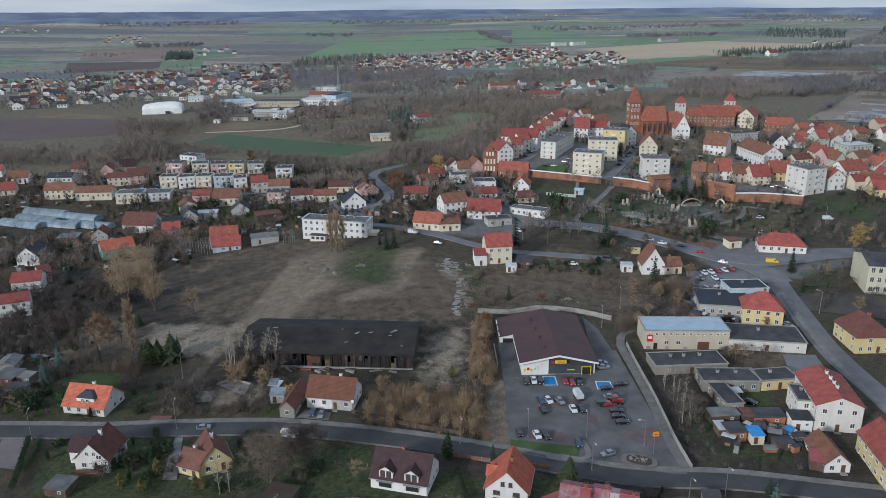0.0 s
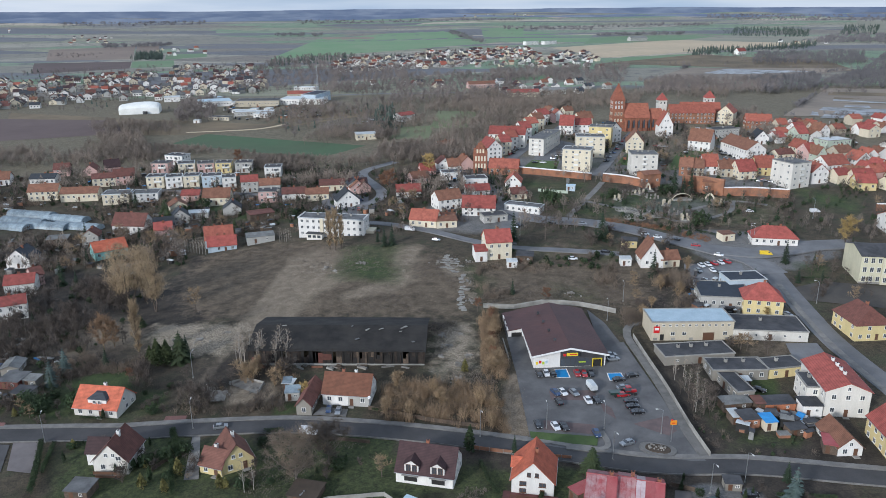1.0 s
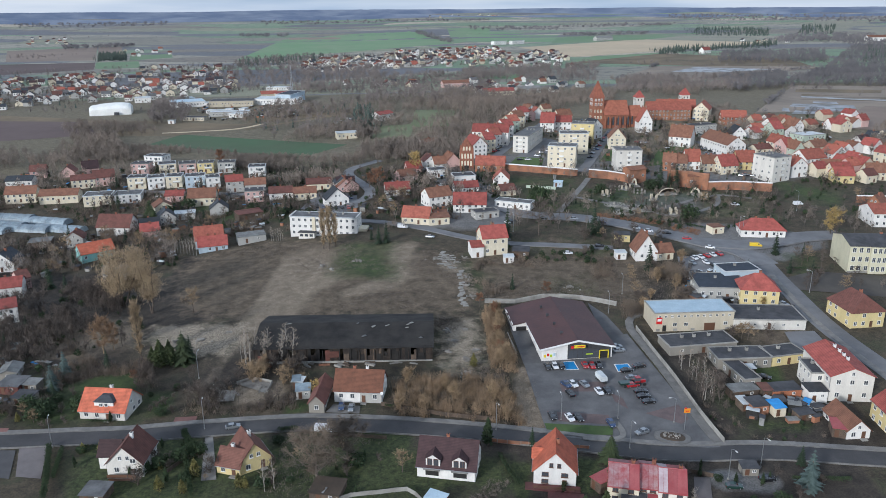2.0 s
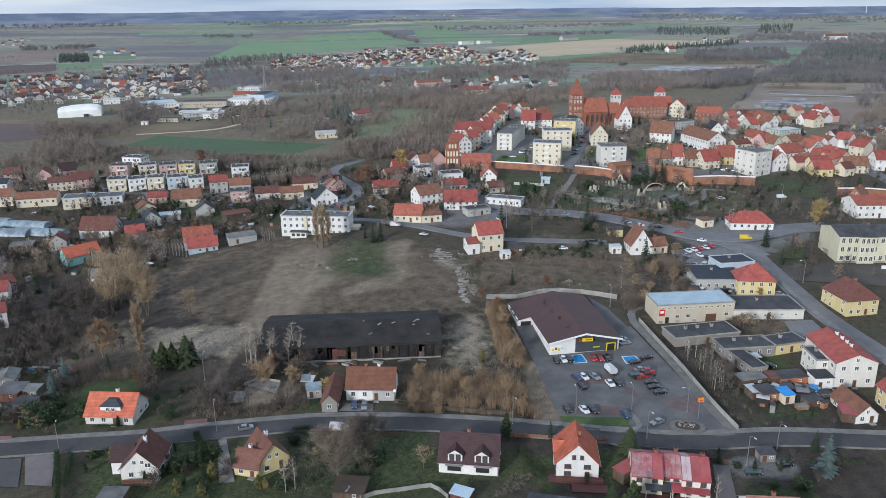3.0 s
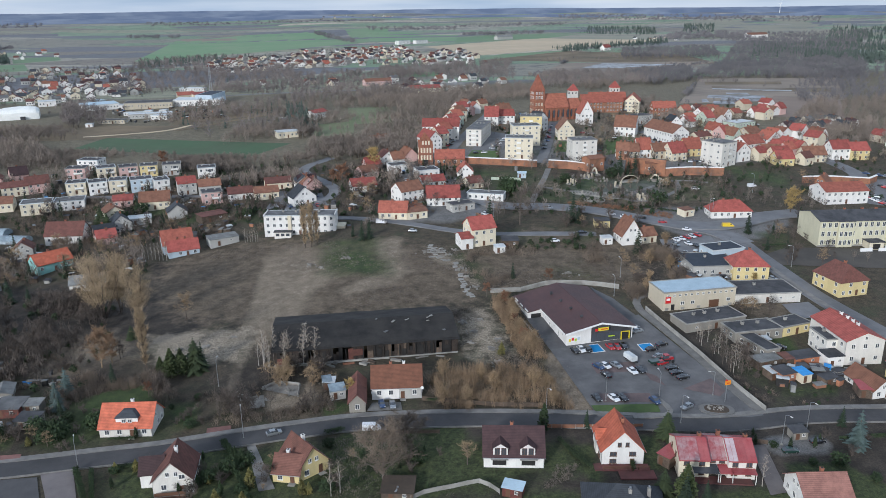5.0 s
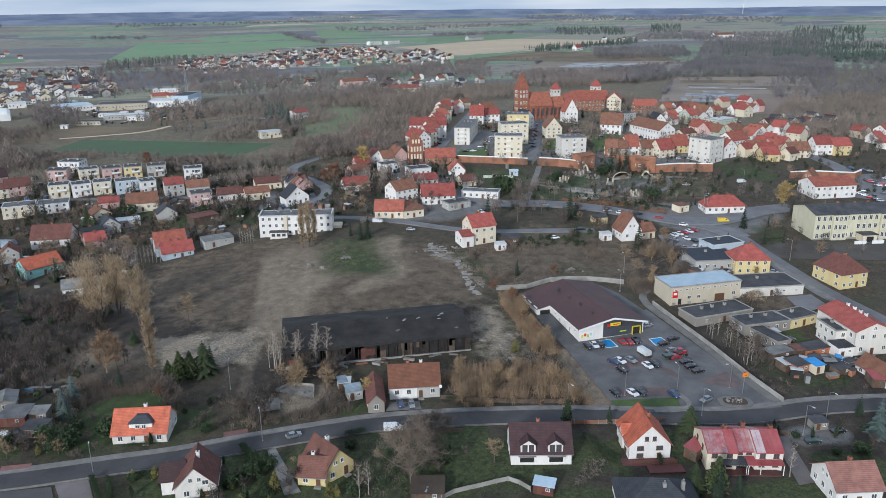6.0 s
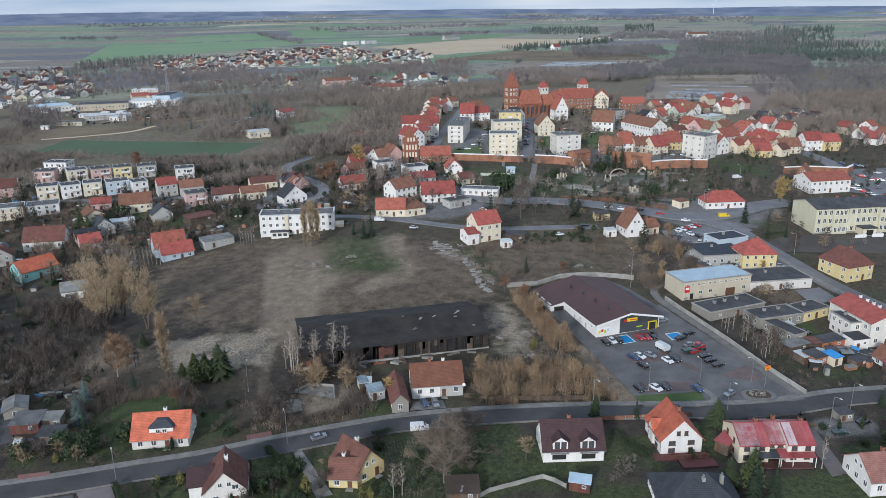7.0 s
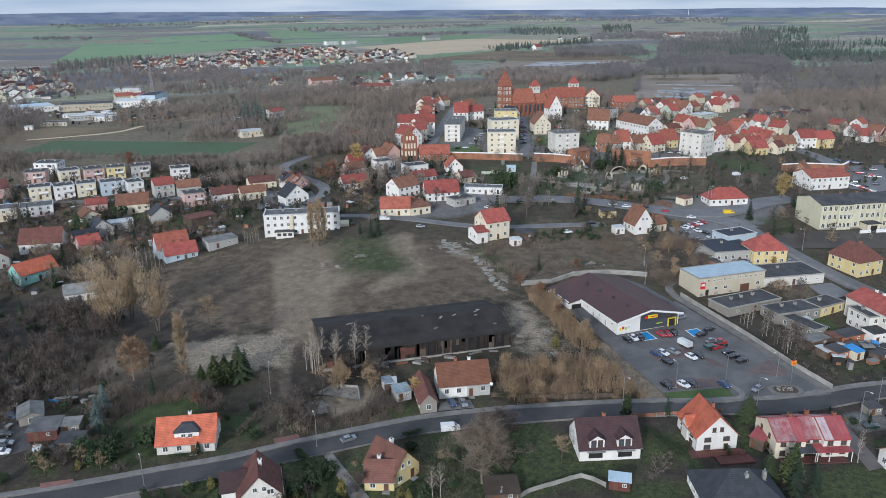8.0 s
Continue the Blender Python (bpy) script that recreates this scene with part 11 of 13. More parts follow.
spots += spots_in([(60.3, 156.9), (84.2, 152.1), (99.3, 196.9), (61.9, 210.9)], 26, 0.8, 1.8, 103, 0.3, True, 0.05)
spots += spots_in([(57.3, 229.6), (82.6, 232.9), (93.5, 275.1), (66.3, 270.7)], 330, 1.6, 3.8, 104, 0.3, True, 0.05)
spots += spots_in([(-203.0, 300.8), (-112.0, 309.4), (-148.5, 421.8), (-278.8, 426.8)], 900, 1.6, 3.8, 105, 0.3, True, 0.05)
spots += spots_in([(-121.6, 339.5), (-61.3, 340.6), (-73.9, 419.1), (-162.3, 432.7)], 420, 1.6, 3.8, 106, 0.3, True, 0.05)
spots += spots_in([(9.4, 252.9), (59.9, 251.1), (66.4, 281.7), (10.5, 284.1)], 90, 1.6, 3.8, 107, 0.3, True, 0.05)
spots += spots_in([(49.1, 335.9), (149.5, 303.1), (178.6, 368.9), (55.7, 385.1)], 70, 1.6, 3.8, 108, 0.3, True, 0.05)
spots += spots_in([(-65.8, 198.2), (-49.0, 197.8), (-52.4, 214.3), (-70.3, 214.9)], 30, 1.2, 2.6, 109, 0.3, True, 0.05)
spots += spots_in([(-128.0, 196.1), (-108.3, 198.6), (-111.1, 214.8), (-147.8, 256.0)], 80, 1.2, 2.6, 110, 0.3, True, 0.05)
spots += spots_in([(-46.8, 328.5), (12.5, 337.8), (2.1, 440.8), (-50.8, 439.1)], 130, 1.6, 3.8, 111, 0.3, True, 0.05)
spots += spots_in([(123.8, 396.0), (230.9, 392.3), (304.7, 529.9), (154.1, 523.4)], 120, 1.6, 3.8, 112, 0.3, True, 0.05)
forest('scrub', 'tangled brown leafless scrub', SCRUB, spots, 'twig_soft', 'scrub')
spots = []
spots += spots_in([(-22.5, 177.8), (10.5, 171.0), (9.8, 196.2), (-23.2, 196.5)], 250, 2.4, 4.8, 100, 0.3, True, 0.02)
spots += spots_in([(5.9, 193.3), (13.7, 193.0), (14.1, 241.5), (8.6, 241.7)], 230, 2.0, 4.2, 101, 0.3, True, 0.02)
spots += spots_in([(-66.2, 196.7), (-47.9, 196.2), (-50.4, 209.1), (-69.8, 209.6)], 45, 2.0, 4.0, 102, 0.3, True, 0.02)
forest('willow_brush', 'dense straw-coloured brush of upright rods', RODS, spots, 'twig_rod', 'brush')
spots = []
spots += spots_in([(-141.8, 196.8), (-87.6, 189.8), (-105.0, 230.8), (-211.0, 314.3)], 230, 3.5, 6.5, 100, 0.3, True, 0.03)
spots += spots_in([(-86.0, 185.5), (-49.5, 184.6), (-56.2, 207.6), (-93.5, 205.3)], 24, 3.5, 6.5, 101, 0.3, True, 0.03)
spots += spots_in([(60.3, 168.0), (72.0, 166.1), (73.0, 190.0), (61.0, 205.5)], 12, 3.5, 6.5, 102, 0.3, True, 0.03)
spots += spots_in([(-150.8, 213.6), (-116.9, 209.9), (-117.5, 244.2), (-168.2, 288.1)], 150, 3.5, 6.5, 103, 0.3, True, 0.03)
spots += spots_in([(-211.0, 314.3), (-109.8, 302.3), (-124.2, 347.8), (-237.4, 358.6)], 60, 3.5, 6.5, 104, 0.3, True, 0.03)
spots += spots_in([(-180.0, 312.0), (-132.0, 292.0), (-108.0, 232.0), (-150.0, 214.0)], 330, 2.8, 5.6, 105, 0.3, True, 0.03)
forest('thicket_trees', 'tangle of small leafless trees', WOOD, spots, 'twig', 'trees')
spots = []
spots += spots_in([(-241.3, 488.6), (-115.3, 469.1), (-119.1, 505.2), (-273.2, 579.7)], 800, 3, 5.5, 100, 0.3, True, 0.012)
spots += spots_in([(-114.3, 458.0), (-28.0, 428.2), (-34.4, 484.6), (-117.4, 489.4)], 600, 3, 5.5, 101, 0.3, True, 0.012)
spots += spots_in([(63.5, 399.4), (220.0, 372.2), (304.7, 529.9), (82.7, 543.6)], 170, 3, 5.5, 102, 0.3, True, 0.012)
spots += spots_in([(44.6, 321.1), (151.8, 303.0), (183.5, 373.5), (52.8, 385.2)], 55, 3, 5.5, 103, 0.3, True, 0.012)
spots += spots_in([(-23.6, 324.5), (43.9, 336.2), (46.8, 421.2), (-30.5, 435.0)], 60, 3, 5.5, 104, 0.3, True, 0.012)
spots += spots_in([(102.2, 252.5), (164.7, 238.2), (242.7, 308.1), (169.7, 331.3)], 60, 3, 5.5, 105, 0.3, True, 0.012)
forest('low_wood', 'belt of low leafless trees behind the houses', WOOD, spots, 'twig_mid', 'trees')
spots = []
spots += spots_in([(-284.2, 611.3), (-179.3, 588.6), (-196.3, 634.4), (-299.8, 655.7)], 149, 5, 10, 100, 0.3, True, 0.012)
spots += spots_in([(-40.2, 438.6), (9.1, 460.1), (32.1, 558.3), (-42.4, 560.1)], 360, 5, 10, 101, 0.3, True, 0.012)
spots += spots_in([(6.0, 629.2), (144.9, 579.6), (197.9, 750.4), (48.9, 810.4)], 300, 5, 10, 102, 0.3, True, 0.012)
spots += spots_in([(-334.5, 464.6), (-182.4, 487.8), (-226.7, 595.2), (-390.3, 547.4)], 540, 5, 10, 103, 0.3, True, 0.012)
spots += spots_in([(-111.2, 454.3), (-18.0, 454.6), (-38.5, 501.6), (-120.2, 476.4)], 156, 5, 10, 104, 0.3, True, 0.012)
spots += spots_in([(-92.5, 529.3), (1.9, 454.8), (16.1, 624.6), (-88.3, 693.5)], 230, 5, 10, 105, 0.3, True, 0.012)
spots += spots_in([(-120.6, 591.8), (-10.6, 665.2), (-0.1, 845.9), (-125.0, 888.7)], 260, 5, 10, 106, 0.3, True, 0.012)
spots += spots_in([(-5.9, 646.3), (96.8, 607.1), (158.7, 765.2), (6.3, 855.8)], 389, 5, 10, 107, 0.3, True, 0.012)
spots += spots_in([(184.1, 730.4), (297.3, 743.2), (359.8, 905.2), (223.0, 917.3)], 180, 5, 10, 108, 0.3, True, 0.012)
spots += spots_in([(19.5, 322.3), (73.7, 316.2), (80.9, 393.4), (33.0, 401.2)], 24, 5, 10, 109, 0.3, True, 0.012)
spots += spots_in([(-212.6, 599.8), (-107.2, 619.0), (-120.5, 733.5), (-256.4, 714.5)], 70, 5, 10, 110, 0.3, True, 0.012)
spots += spots_in([(231.0, 416.0), (373.1, 389.3), (572.6, 551.7), (373.2, 547.7)], 480, 5, 10, 111, 0.3, True, 0.012)
spots += spots_in([(204.9, 506.4), (255.6, 440.7), (293.2, 486.0), (247.4, 568.0)], 72, 5, 10, 112, 0.3, True, 0.012)
spots += spots_in([(-211.0, 314.3), (-112.0, 309.4), (-145.2, 412.3), (-273.3, 417.8)], 101, 5, 10, 113, 0.3, True, 0.012)
spots += spots_in([(-122.9, 343.6), (-37.5, 337.3), (-49.3, 425.5), (-162.3, 432.7)], 101, 5, 10, 114, 0.3, True, 0.012)
spots += spots_in([(-44.1, 327.5), (17.7, 337.5), (14.9, 424.6), (-50.8, 439.1)], 41, 5, 10, 115, 0.3, True, 0.012)
spots += spots_in([(63.5, 399.4), (220.0, 372.2), (304.7, 529.9), (82.7, 543.6)], 72, 5, 10, 116, 0.3, True, 0.012)
spots += spots_in([(-276.0, 422.2), (-160.5, 427.9), (-180.7, 472.7), (-301.8, 463.7)], 77, 5, 10, 117, 0.3, True, 0.012)
forest('bare_wood', 'leafless grey-brown wood', WOOD, spots, 'twig_mid', 'trees')
spots = []
spots += spots_in([(438.7, 841.4), (600.4, 741.9), (829.1, 1015.3), (591.4, 1013.8)], 1100, 7, 11.5, 100, 0.3, True, 0)
spots += spots_in([(591.4, 1013.8), (807.5, 989.5), (1310.8, 1591.0), (969.0, 1549.7)], 1500, 7, 11.5, 101, 0.3, True, 0)
spots += spots_in([(504.3, 1161.7), (672.6, 1147.0), (822.1, 1403.2), (618.6, 1396.6)], 600, 7, 11.5, 102, 0.3, True, 0)
spots += spots_in([(343.4, 766.1), (423.2, 806.6), (513.7, 976.6), (391.5, 907.7)], 260, 7, 11.5, 103, 0.3, True, 0)
spots += spots_in([(1002.2, 1613.3), (1289.0, 1519.9), (1714.7, 2014.3), (1144.1, 1981.4)], 900, 7, 11.5, 106, 0.3, True, 0)
spots += spots_in([(384.9, 590.1), (593.2, 507.2), (1148.6, 909.0), (701.0, 971.3)], 900, 7, 11.5, 113, 0.3, True, 0)
for a, b, n in (((287.9, 606.4), (441.5, 587.6), 45), ((441.5, 587.6), (600.1, 788.8), 70), ((600.1, 788.8), (441.3, 825.1), 55), ((441.3, 825.1), (287.9, 606.4), 80), ((266.8, 925.4), (408.4, 908.2), 45), ((266.8, 925.4), (392.4, 1127.9), 50), ((623.4, 1074.6), (408.4, 908.2), 60)):
    spots += spots_in([(a[0] - 9, a[1] - 9), (a[0] + 9, a[1] + 9), (b[0] + 9, b[1] + 9), (b[0] - 9, b[1] - 9)], n, 3.0, 7.0, 300 + n, 0.3, True, 0.02)
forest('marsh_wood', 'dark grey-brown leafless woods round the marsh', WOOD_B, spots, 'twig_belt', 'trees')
spots = []
spots += spots_in([(82.1, 975.8), (230.1, 884.4), (324.1, 1181.2), (97.1, 1096.8)], 500, 7, 11.5, 104, 0.3, True, 0)
spots += spots_in([(219.6, 779.9), (366.8, 777.2), (439.2, 919.3), (286.1, 933.9)], 420, 7, 11.5, 105, 0.3, True, 0)
spots += spots_in([(-116.0, 566.1), (-26.1, 555.1), (-26.4, 773.1), (-133.6, 756.7)], 110, 7, 11.5, 107, 0.3, True, 0)
spots += spots_in([(-111.7, 862.0), (-21.1, 861.8), (-17.6, 1212.2), (-138.2, 1202.5)], 420, 7, 11.5, 108, 0.3, True, 0)
spots += spots_in([(-36.1, 750.2), (80.5, 734.5), (128.2, 1030.3), (-24.8, 1071.0)], 420, 7, 11.5, 109, 0.3, True, 0)
spots += spots_in([(-233.7, 896.7), (-114.3, 896.2), (-152.1, 1382.1), (-270.7, 1382.6)], 330, 7, 11.5, 110, 0.3, True, 0)
spots += spots_in([(-218.8, 653.6), (-185.6, 663.9), (-227.2, 834.2), (-250.3, 799.1)], 120, 7, 11.5, 111, 0.3, True, 0)
spots += spots_in([(-270.7, 1382.6), (-135.1, 1459.6), (-142.6, 1578.6), (-276.9, 1492.0)], 60, 7, 11.5, 112, 0.3, True, 0)
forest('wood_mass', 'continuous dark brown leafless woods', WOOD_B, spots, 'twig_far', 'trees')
spots = []
spots += spots_in([(-1493.4, 3339.2), (-933.0, 3515.9), (-985.9, 3726.8), (-1616.3, 3624.3)], 150, 9, 14, 100, 0.3, False, 0)
spots += spots_in([(-523.6, 3431.6), (475.9, 3450.3), (510.3, 3681.0), (-567.4, 3747.1)], 150, 9, 14, 103, 0.3, False, 0)
spots += spots_in([(-456.9, 2533.3), (-294.7, 2472.5), (-308.3, 2606.6), (-479.3, 2672.2)], 40, 9, 14, 104, 0.3, False, 0)
spots += spots_in([(103.1, 2575.7), (151.6, 1909.5), (166.3, 1936.6), (135.9, 2677.1)], 60, 9, 14, 105, 0.3, False, 0)
spots += spots_in([(-769.3, 1913.2), (-629.8, 2011.9), (-659.6, 2115.3), (-816.1, 2038.2)], 70, 9, 14, 106, 0.3, False, 0)
spots += spots_in([(1323.3, 3517.9), (2019.2, 2589.1), (2389.8, 3059.1), (1529.1, 4052.1)], 420, 9, 14, 109, 0.3, False, 0)
spots += spots_in([(635.1, 2797.2), (1090.0, 2847.2), (1153.5, 3008.5), (691.4, 3032.0)], 90, 9, 14, 111, 0.3, False, 0)
spots += spots_in([(298.6, 2720.2), (606.7, 2587.6), (656.5, 2787.8), (325.4, 2936.4)], 70, 9, 14, 112, 0.3, False, 0)
spots += spots_in([(858.2, 1742.3), (1137.8, 1736.0), (1349.0, 2051.4), (1151.9, 2127.8)], 200, 9, 14, 113, 0.3, False, 0)
spots += spots_in([(514.4, 2215.5), (782.9, 2270.8), (819.4, 2372.3), (544.2, 2335.5)], 70, 9, 14, 114, 0.3, False, 0)
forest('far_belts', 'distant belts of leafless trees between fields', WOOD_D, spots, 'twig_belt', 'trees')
spots = []
spots += spots_in([(388.8, 797.4), (578.9, 523.0), (1353.4, 1112.8), (687.7, 1170.2)], 272, 4, 7, 100, 0.3, False, 0.006)
spots += spots_in([(-447.7, 721.1), (-106.1, 748.4), (-238.9, 1424.6), (-682.0, 1238.3)], 272, 4, 7, 101, 0.3, False, 0.006)
spots += spots_in([(-122.5, 870.7), (215.3, 809.3), (356.4, 1577.3), (-187.8, 1616.9)], 272, 4, 7, 102, 0.3, False, 0.006)
spots += spots_in([(-125.0, 888.7), (53.0, 797.2), (58.2, 1129.1), (-145.0, 1164.4)], 151, 4, 7, 103, 0.3, False, 0.006)
spots += spots_in([(318.5, 1114.4), (557.4, 891.5), (853.2, 1378.7), (514.2, 1382.7)], 211, 4, 7, 104, 0.3, False, 0.006)
spots += spots_in([(586.9, 1099.7), (967.3, 818.8), (1848.1, 1489.7), (1204.7, 1683.0)], 363, 4, 7, 105, 0.3, False, 0.006)
spots += spots_in([(-602.0, 673.4), (-425.5, 720.0), (-663.0, 1236.8), (-957.2, 1138.9)], 151, 4, 7, 106, 0.3, False, 0.006)
spots += spots_in([(-727.0, 1555.9), (-496.7, 1584.7), (-559.8, 1749.0), (-798.7, 1712.5)], 48, 4, 7, 107, 0.3, False, 0.006)
spots += spots_in([(409.0, 1082.1), (574.6, 1003.6), (819.5, 1364.4), (579.8, 1390.0)], 75, 4, 7, 108, 0.3, False, 0.006)
spots += spots_in([(-1452.9, 2537.2), (-518.0, 2473.8), (-629.4, 3013.1), (-1858.3, 3254.3)], 48, 4, 7, 109, 0.3, False, 0.006)
spots += spots_in([(-359.5, 2628.5), (678.8, 2284.7), (822.4, 2773.3), (-442.8, 3246.4)], 36, 4, 7, 110, 0.3, False, 0.006)
spots += spots_in([(-2049.0, 3591.5), (1607.1, 2864.6), (1946.4, 3475.1), (-2756.0, 4842.0)], 78, 4, 7, 111, 0.3, False, 0.006)
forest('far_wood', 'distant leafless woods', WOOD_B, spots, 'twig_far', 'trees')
spots = []
spots += spots_in([(-444.4, 753.4), (-296.5, 813.8), (-410.5, 1216.5), (-538.8, 1091.7)], 420, 4, 7.5, 100, 0.3, True, 0)
spots += spots_in([(-296.5, 813.8), (-176.8, 884.1), (-280.0, 1320.3), (-412.0, 1308.7)], 330, 4, 7.5, 101, 0.3, True, 0)
spots += spots_in([(-138.3, 1143.2), (34.8, 1177.4), (45.5, 1535.9), (-157.2, 1439.8)], 260, 4, 7.5, 102, 0.3, True, 0)
spots += spots_in([(9.0, 1185.5), (184.2, 1141.6), (244.9, 1679.0), (13.0, 1666.9)], 330, 4, 7.5, 103, 0.3, True, 0)
spots += spots_in([(-550.5, 699.3), (-439.5, 744.8), (-538.8, 1091.7), (-745.3, 1040.3)], 200, 4, 7.5, 104, 0.3, True, 0)
forest('suburb_trees', 'leafless trees among distant suburbs', WOOD, spots, 'twig', 'trees')
spots = []
spots += spots_in([(504.3, 1466.2), (796.0, 1564.3), (846.8, 1665.9), (534.4, 1555.3)], 150, 4, 7.5, 100, 0.3, False, 0)
spots += spots_in([(599.9, 2298.5), (783.9, 2353.7), (844.7, 2538.1), (657.6, 2522.2)], 50, 4, 7.5, 101, 0.3, False, 0)
spots += spots_in([(-233.1, 1453.9), (-31.4, 1464.1), (-33.5, 1568.6), (-218.9, 1585.7)], 90, 4, 7.5, 102, 0.3, False, 0)
spots += spots_in([(887.1, 2248.4), (1172.3, 2283.5), (1309.1, 2553.2), (1028.4, 2610.7)], 130, 4, 7.5, 103, 0.3, False, 0)
spots += spots_in([(-549.2, 1489.3), (-498.2, 1500.2), (-539.0, 1625.9), (-600.8, 1632.4)], 50, 4, 7.5, 104, 0.3, False, 0)
spots += spots_in([(822.8, 1103.7), (889.9, 881.9), (1825.8, 1709.6), (1582.4, 1980.4)], 200, 4, 7.5, 105, 0.3, False, 0)
spots += spots_in([(-128.6, 587.2), (-9.4, 566.3), (-11.2, 740.2), (-153.6, 763.5)], 50, 4, 7.5, 106, 0.3, False, 0)
spots += spots_in([(-437.1, 740.6), (-130.4, 760.6), (-255.0, 1397.8), (-651.3, 1214.4)], 60, 4, 7.5, 107, 0.3, False, 0)
spots += spots_in([(-101.5, 915.5), (207.6, 826.5), (322.4, 1524.1), (-148.1, 1570.5)], 60, 4, 7.5, 108, 0.3, False, 0)
forest('conifer_belt', 'dark belt of conifers', PINE, spots, 'needle_far', 'trees')
spots = []
spots += spots_in([(275.2, 440.8), (400.6, 384.1), (602.6, 540.9), (396.7, 577.0)], 620, 6, 11, 100, 0.3, True, 0)
spots += spots_in([(268.6, 378.8), (317.5, 354.8), (380.2, 409.2), (319.0, 431.2)], 60, 6, 11, 101, 0.3, True, 0)
spots += spots_in([(-3.1, 487.1), (28.4, 470.2), (111.6, 701.9), (44.0, 747.4)], 420, 6, 11, 102, 0.3, True, 0)
spots += spots_in([(28.4, 470.2), (80.2, 570.7), (144.7, 723.8), (109.1, 704.8)], 160, 6, 11, 103, 0.3, True, 0)
spots += spots_in([(44.0, 747.4), (173.3, 644.2), (224.2, 772.8), (64.0, 856.4)], 420, 6, 11, 104, 0.3, True, 0)
spots += spots_in([(-10.3, 449.5), (15.9, 432.1), (30.3, 469.3), (-2.1, 492.2)], 140, 6, 11, 105, 0.3, True, 0)
spots += spots_in([(218.6, 564.9), (235.3, 550.1), (276.3, 619.4), (250.7, 630.3)], 60, 6, 11, 106, 0.3, True, 0)
forest('town_edge_wood', 'leafless wood behind the old town', WOOD, spots, 'twig_mid', 'trees')
spots = []
spots += spots_in([(-545.0, 1496.4), (-497.8, 1518.0), (-551.1, 1686.2), (-598.5, 1668.0)], 160, 8, 13, 100, 0.3, False, 0)
spots += spots_in([(484.7, 1373.2), (861.5, 1659.1), (922.7, 1773.3), (543.0, 1510.2)], 170, 8, 13, 101, 0.3, False, 0)
spots += spots_in([(903.6, 2224.1), (1072.4, 2106.2), (1254.3, 2454.2), (1103.2, 2670.9)], 240, 8, 13, 102, 0.3, False, 0)
spots += spots_in([(1219.2, 2212.4), (1309.8, 2176.2), (1667.9, 2759.3), (1485.8, 2663.7)], 160, 8, 13, 103, 0.3, False, 0)
spots += spots_in([(1080.0, 1456.0), (1373.0, 1298.0), (821.0, 814.0), (678.0, 955.0)], 620, 9, 15, 110, 0.3, False, 0.004)
spots += spots_in([(1766.0, 2224.0), (1946.0, 2105.0), (1319.0, 1462.0), (1186.0, 1535.0)], 260, 10, 16, 111, 0.3, False, 0)
spots += spots_in([(732.1, 1146.5), (851.8, 1042.5), (1167.5, 1419.7), (961.7, 1483.5)], 260, 8, 13, 104, 0.3, False, 0)
spots += spots_in([(-258.4, 1306.4), (-118.6, 1368.3), (-125.9, 1501.6), (-272.7, 1464.4)], 60, 8, 13, 105, 0.3, False, 0)
spots += spots_in([(-47.3, 608.4), (-29.8, 603.0), (-28.3, 677.9), (-45.0, 683.5)], 40, 8, 13, 106, 0.3, False, 0)
forest('dark_pines', 'dark stand of pines in the woods', PINE, spots, 'needle_far', 'trees')
spots = []
spots += spots_in([(-211.0, 314.3), (-112.0, 309.4), (-163.6, 465.1), (-297.9, 457.6)], 60, 2.5, 6.5, 100, 0.3, True, 0)
spots += spots_in([(-122.9, 343.6), (-37.5, 337.3), (-52.3, 453.8), (-174.5, 465.6)], 60, 2.5, 6.5, 101, 0.3, True, 0)
spots += spots_in([(-23.6, 324.5), (43.9, 336.2), (46.8, 421.2), (-30.5, 435.0)], 22, 2.5, 6.5, 102, 0.3, True, 0)
spots += spots_in([(63.5, 399.4), (220.0, 372.2), (333.3, 581.7), (86.6, 569.8)], 36, 2.5, 6.5, 103, 0.3, True, 0)
spots += spots_in([(44.6, 321.1), (151.8, 303.0), (183.5, 373.5), (52.8, 385.2)], 26, 2.5, 6.5, 104, 0.3, True, 0)
forest('garden_conifers', 'dark garden conifers among houses', PINE, spots, 'needle', 'trees')
spots = []
spots += spots_in([(-211.0, 314.3), (-112.0, 309.4), (-163.6, 465.1), (-297.9, 457.6)], 260, 0.9, 3.0, 100, 0.3, True, 0)
spots += spots_in([(-122.9, 343.6), (-37.5, 337.3), (-52.3, 453.8), (-174.5, 465.6)], 240, 0.9, 3.0, 101, 0.3, True, 0)
spots += spots_in([(-36.4, 325.7), (43.9, 336.2), (46.8, 421.2), (-47.3, 438.3)], 150, 0.9, 3.0, 102, 0.3, True, 0)
spots += spots_in([(63.5, 399.4), (220.0, 372.2), (333.3, 581.7), (86.6, 569.8)], 260, 0.9, 3.0, 103, 0.3, True, 0)
spots += spots_in([(44.6, 321.1), (151.8, 303.0), (183.5, 373.5), (52.8, 385.2)], 120, 0.9, 3.0, 104, 0.3, True, 0)
spots += spots_in([(149.2, 327.3), (246.9, 285.7), (383.6, 397.8), (232.0, 433.9)], 160, 0.9, 3.0, 105, 0.3, True, 0)
spots += spots_in([(54.2, 159.0), (84.2, 152.1), (102.0, 203.1), (65.3, 210.8)], 22, 0.6, 1.6, 106, 0.3, True, 0)
spots += spots_in([(-148.3, 195.9), (-110.8, 189.4), (-117.9, 274.6), (-179.3, 324.5)], 45, 0.9, 3.0, 107, 0.3, True, 0)
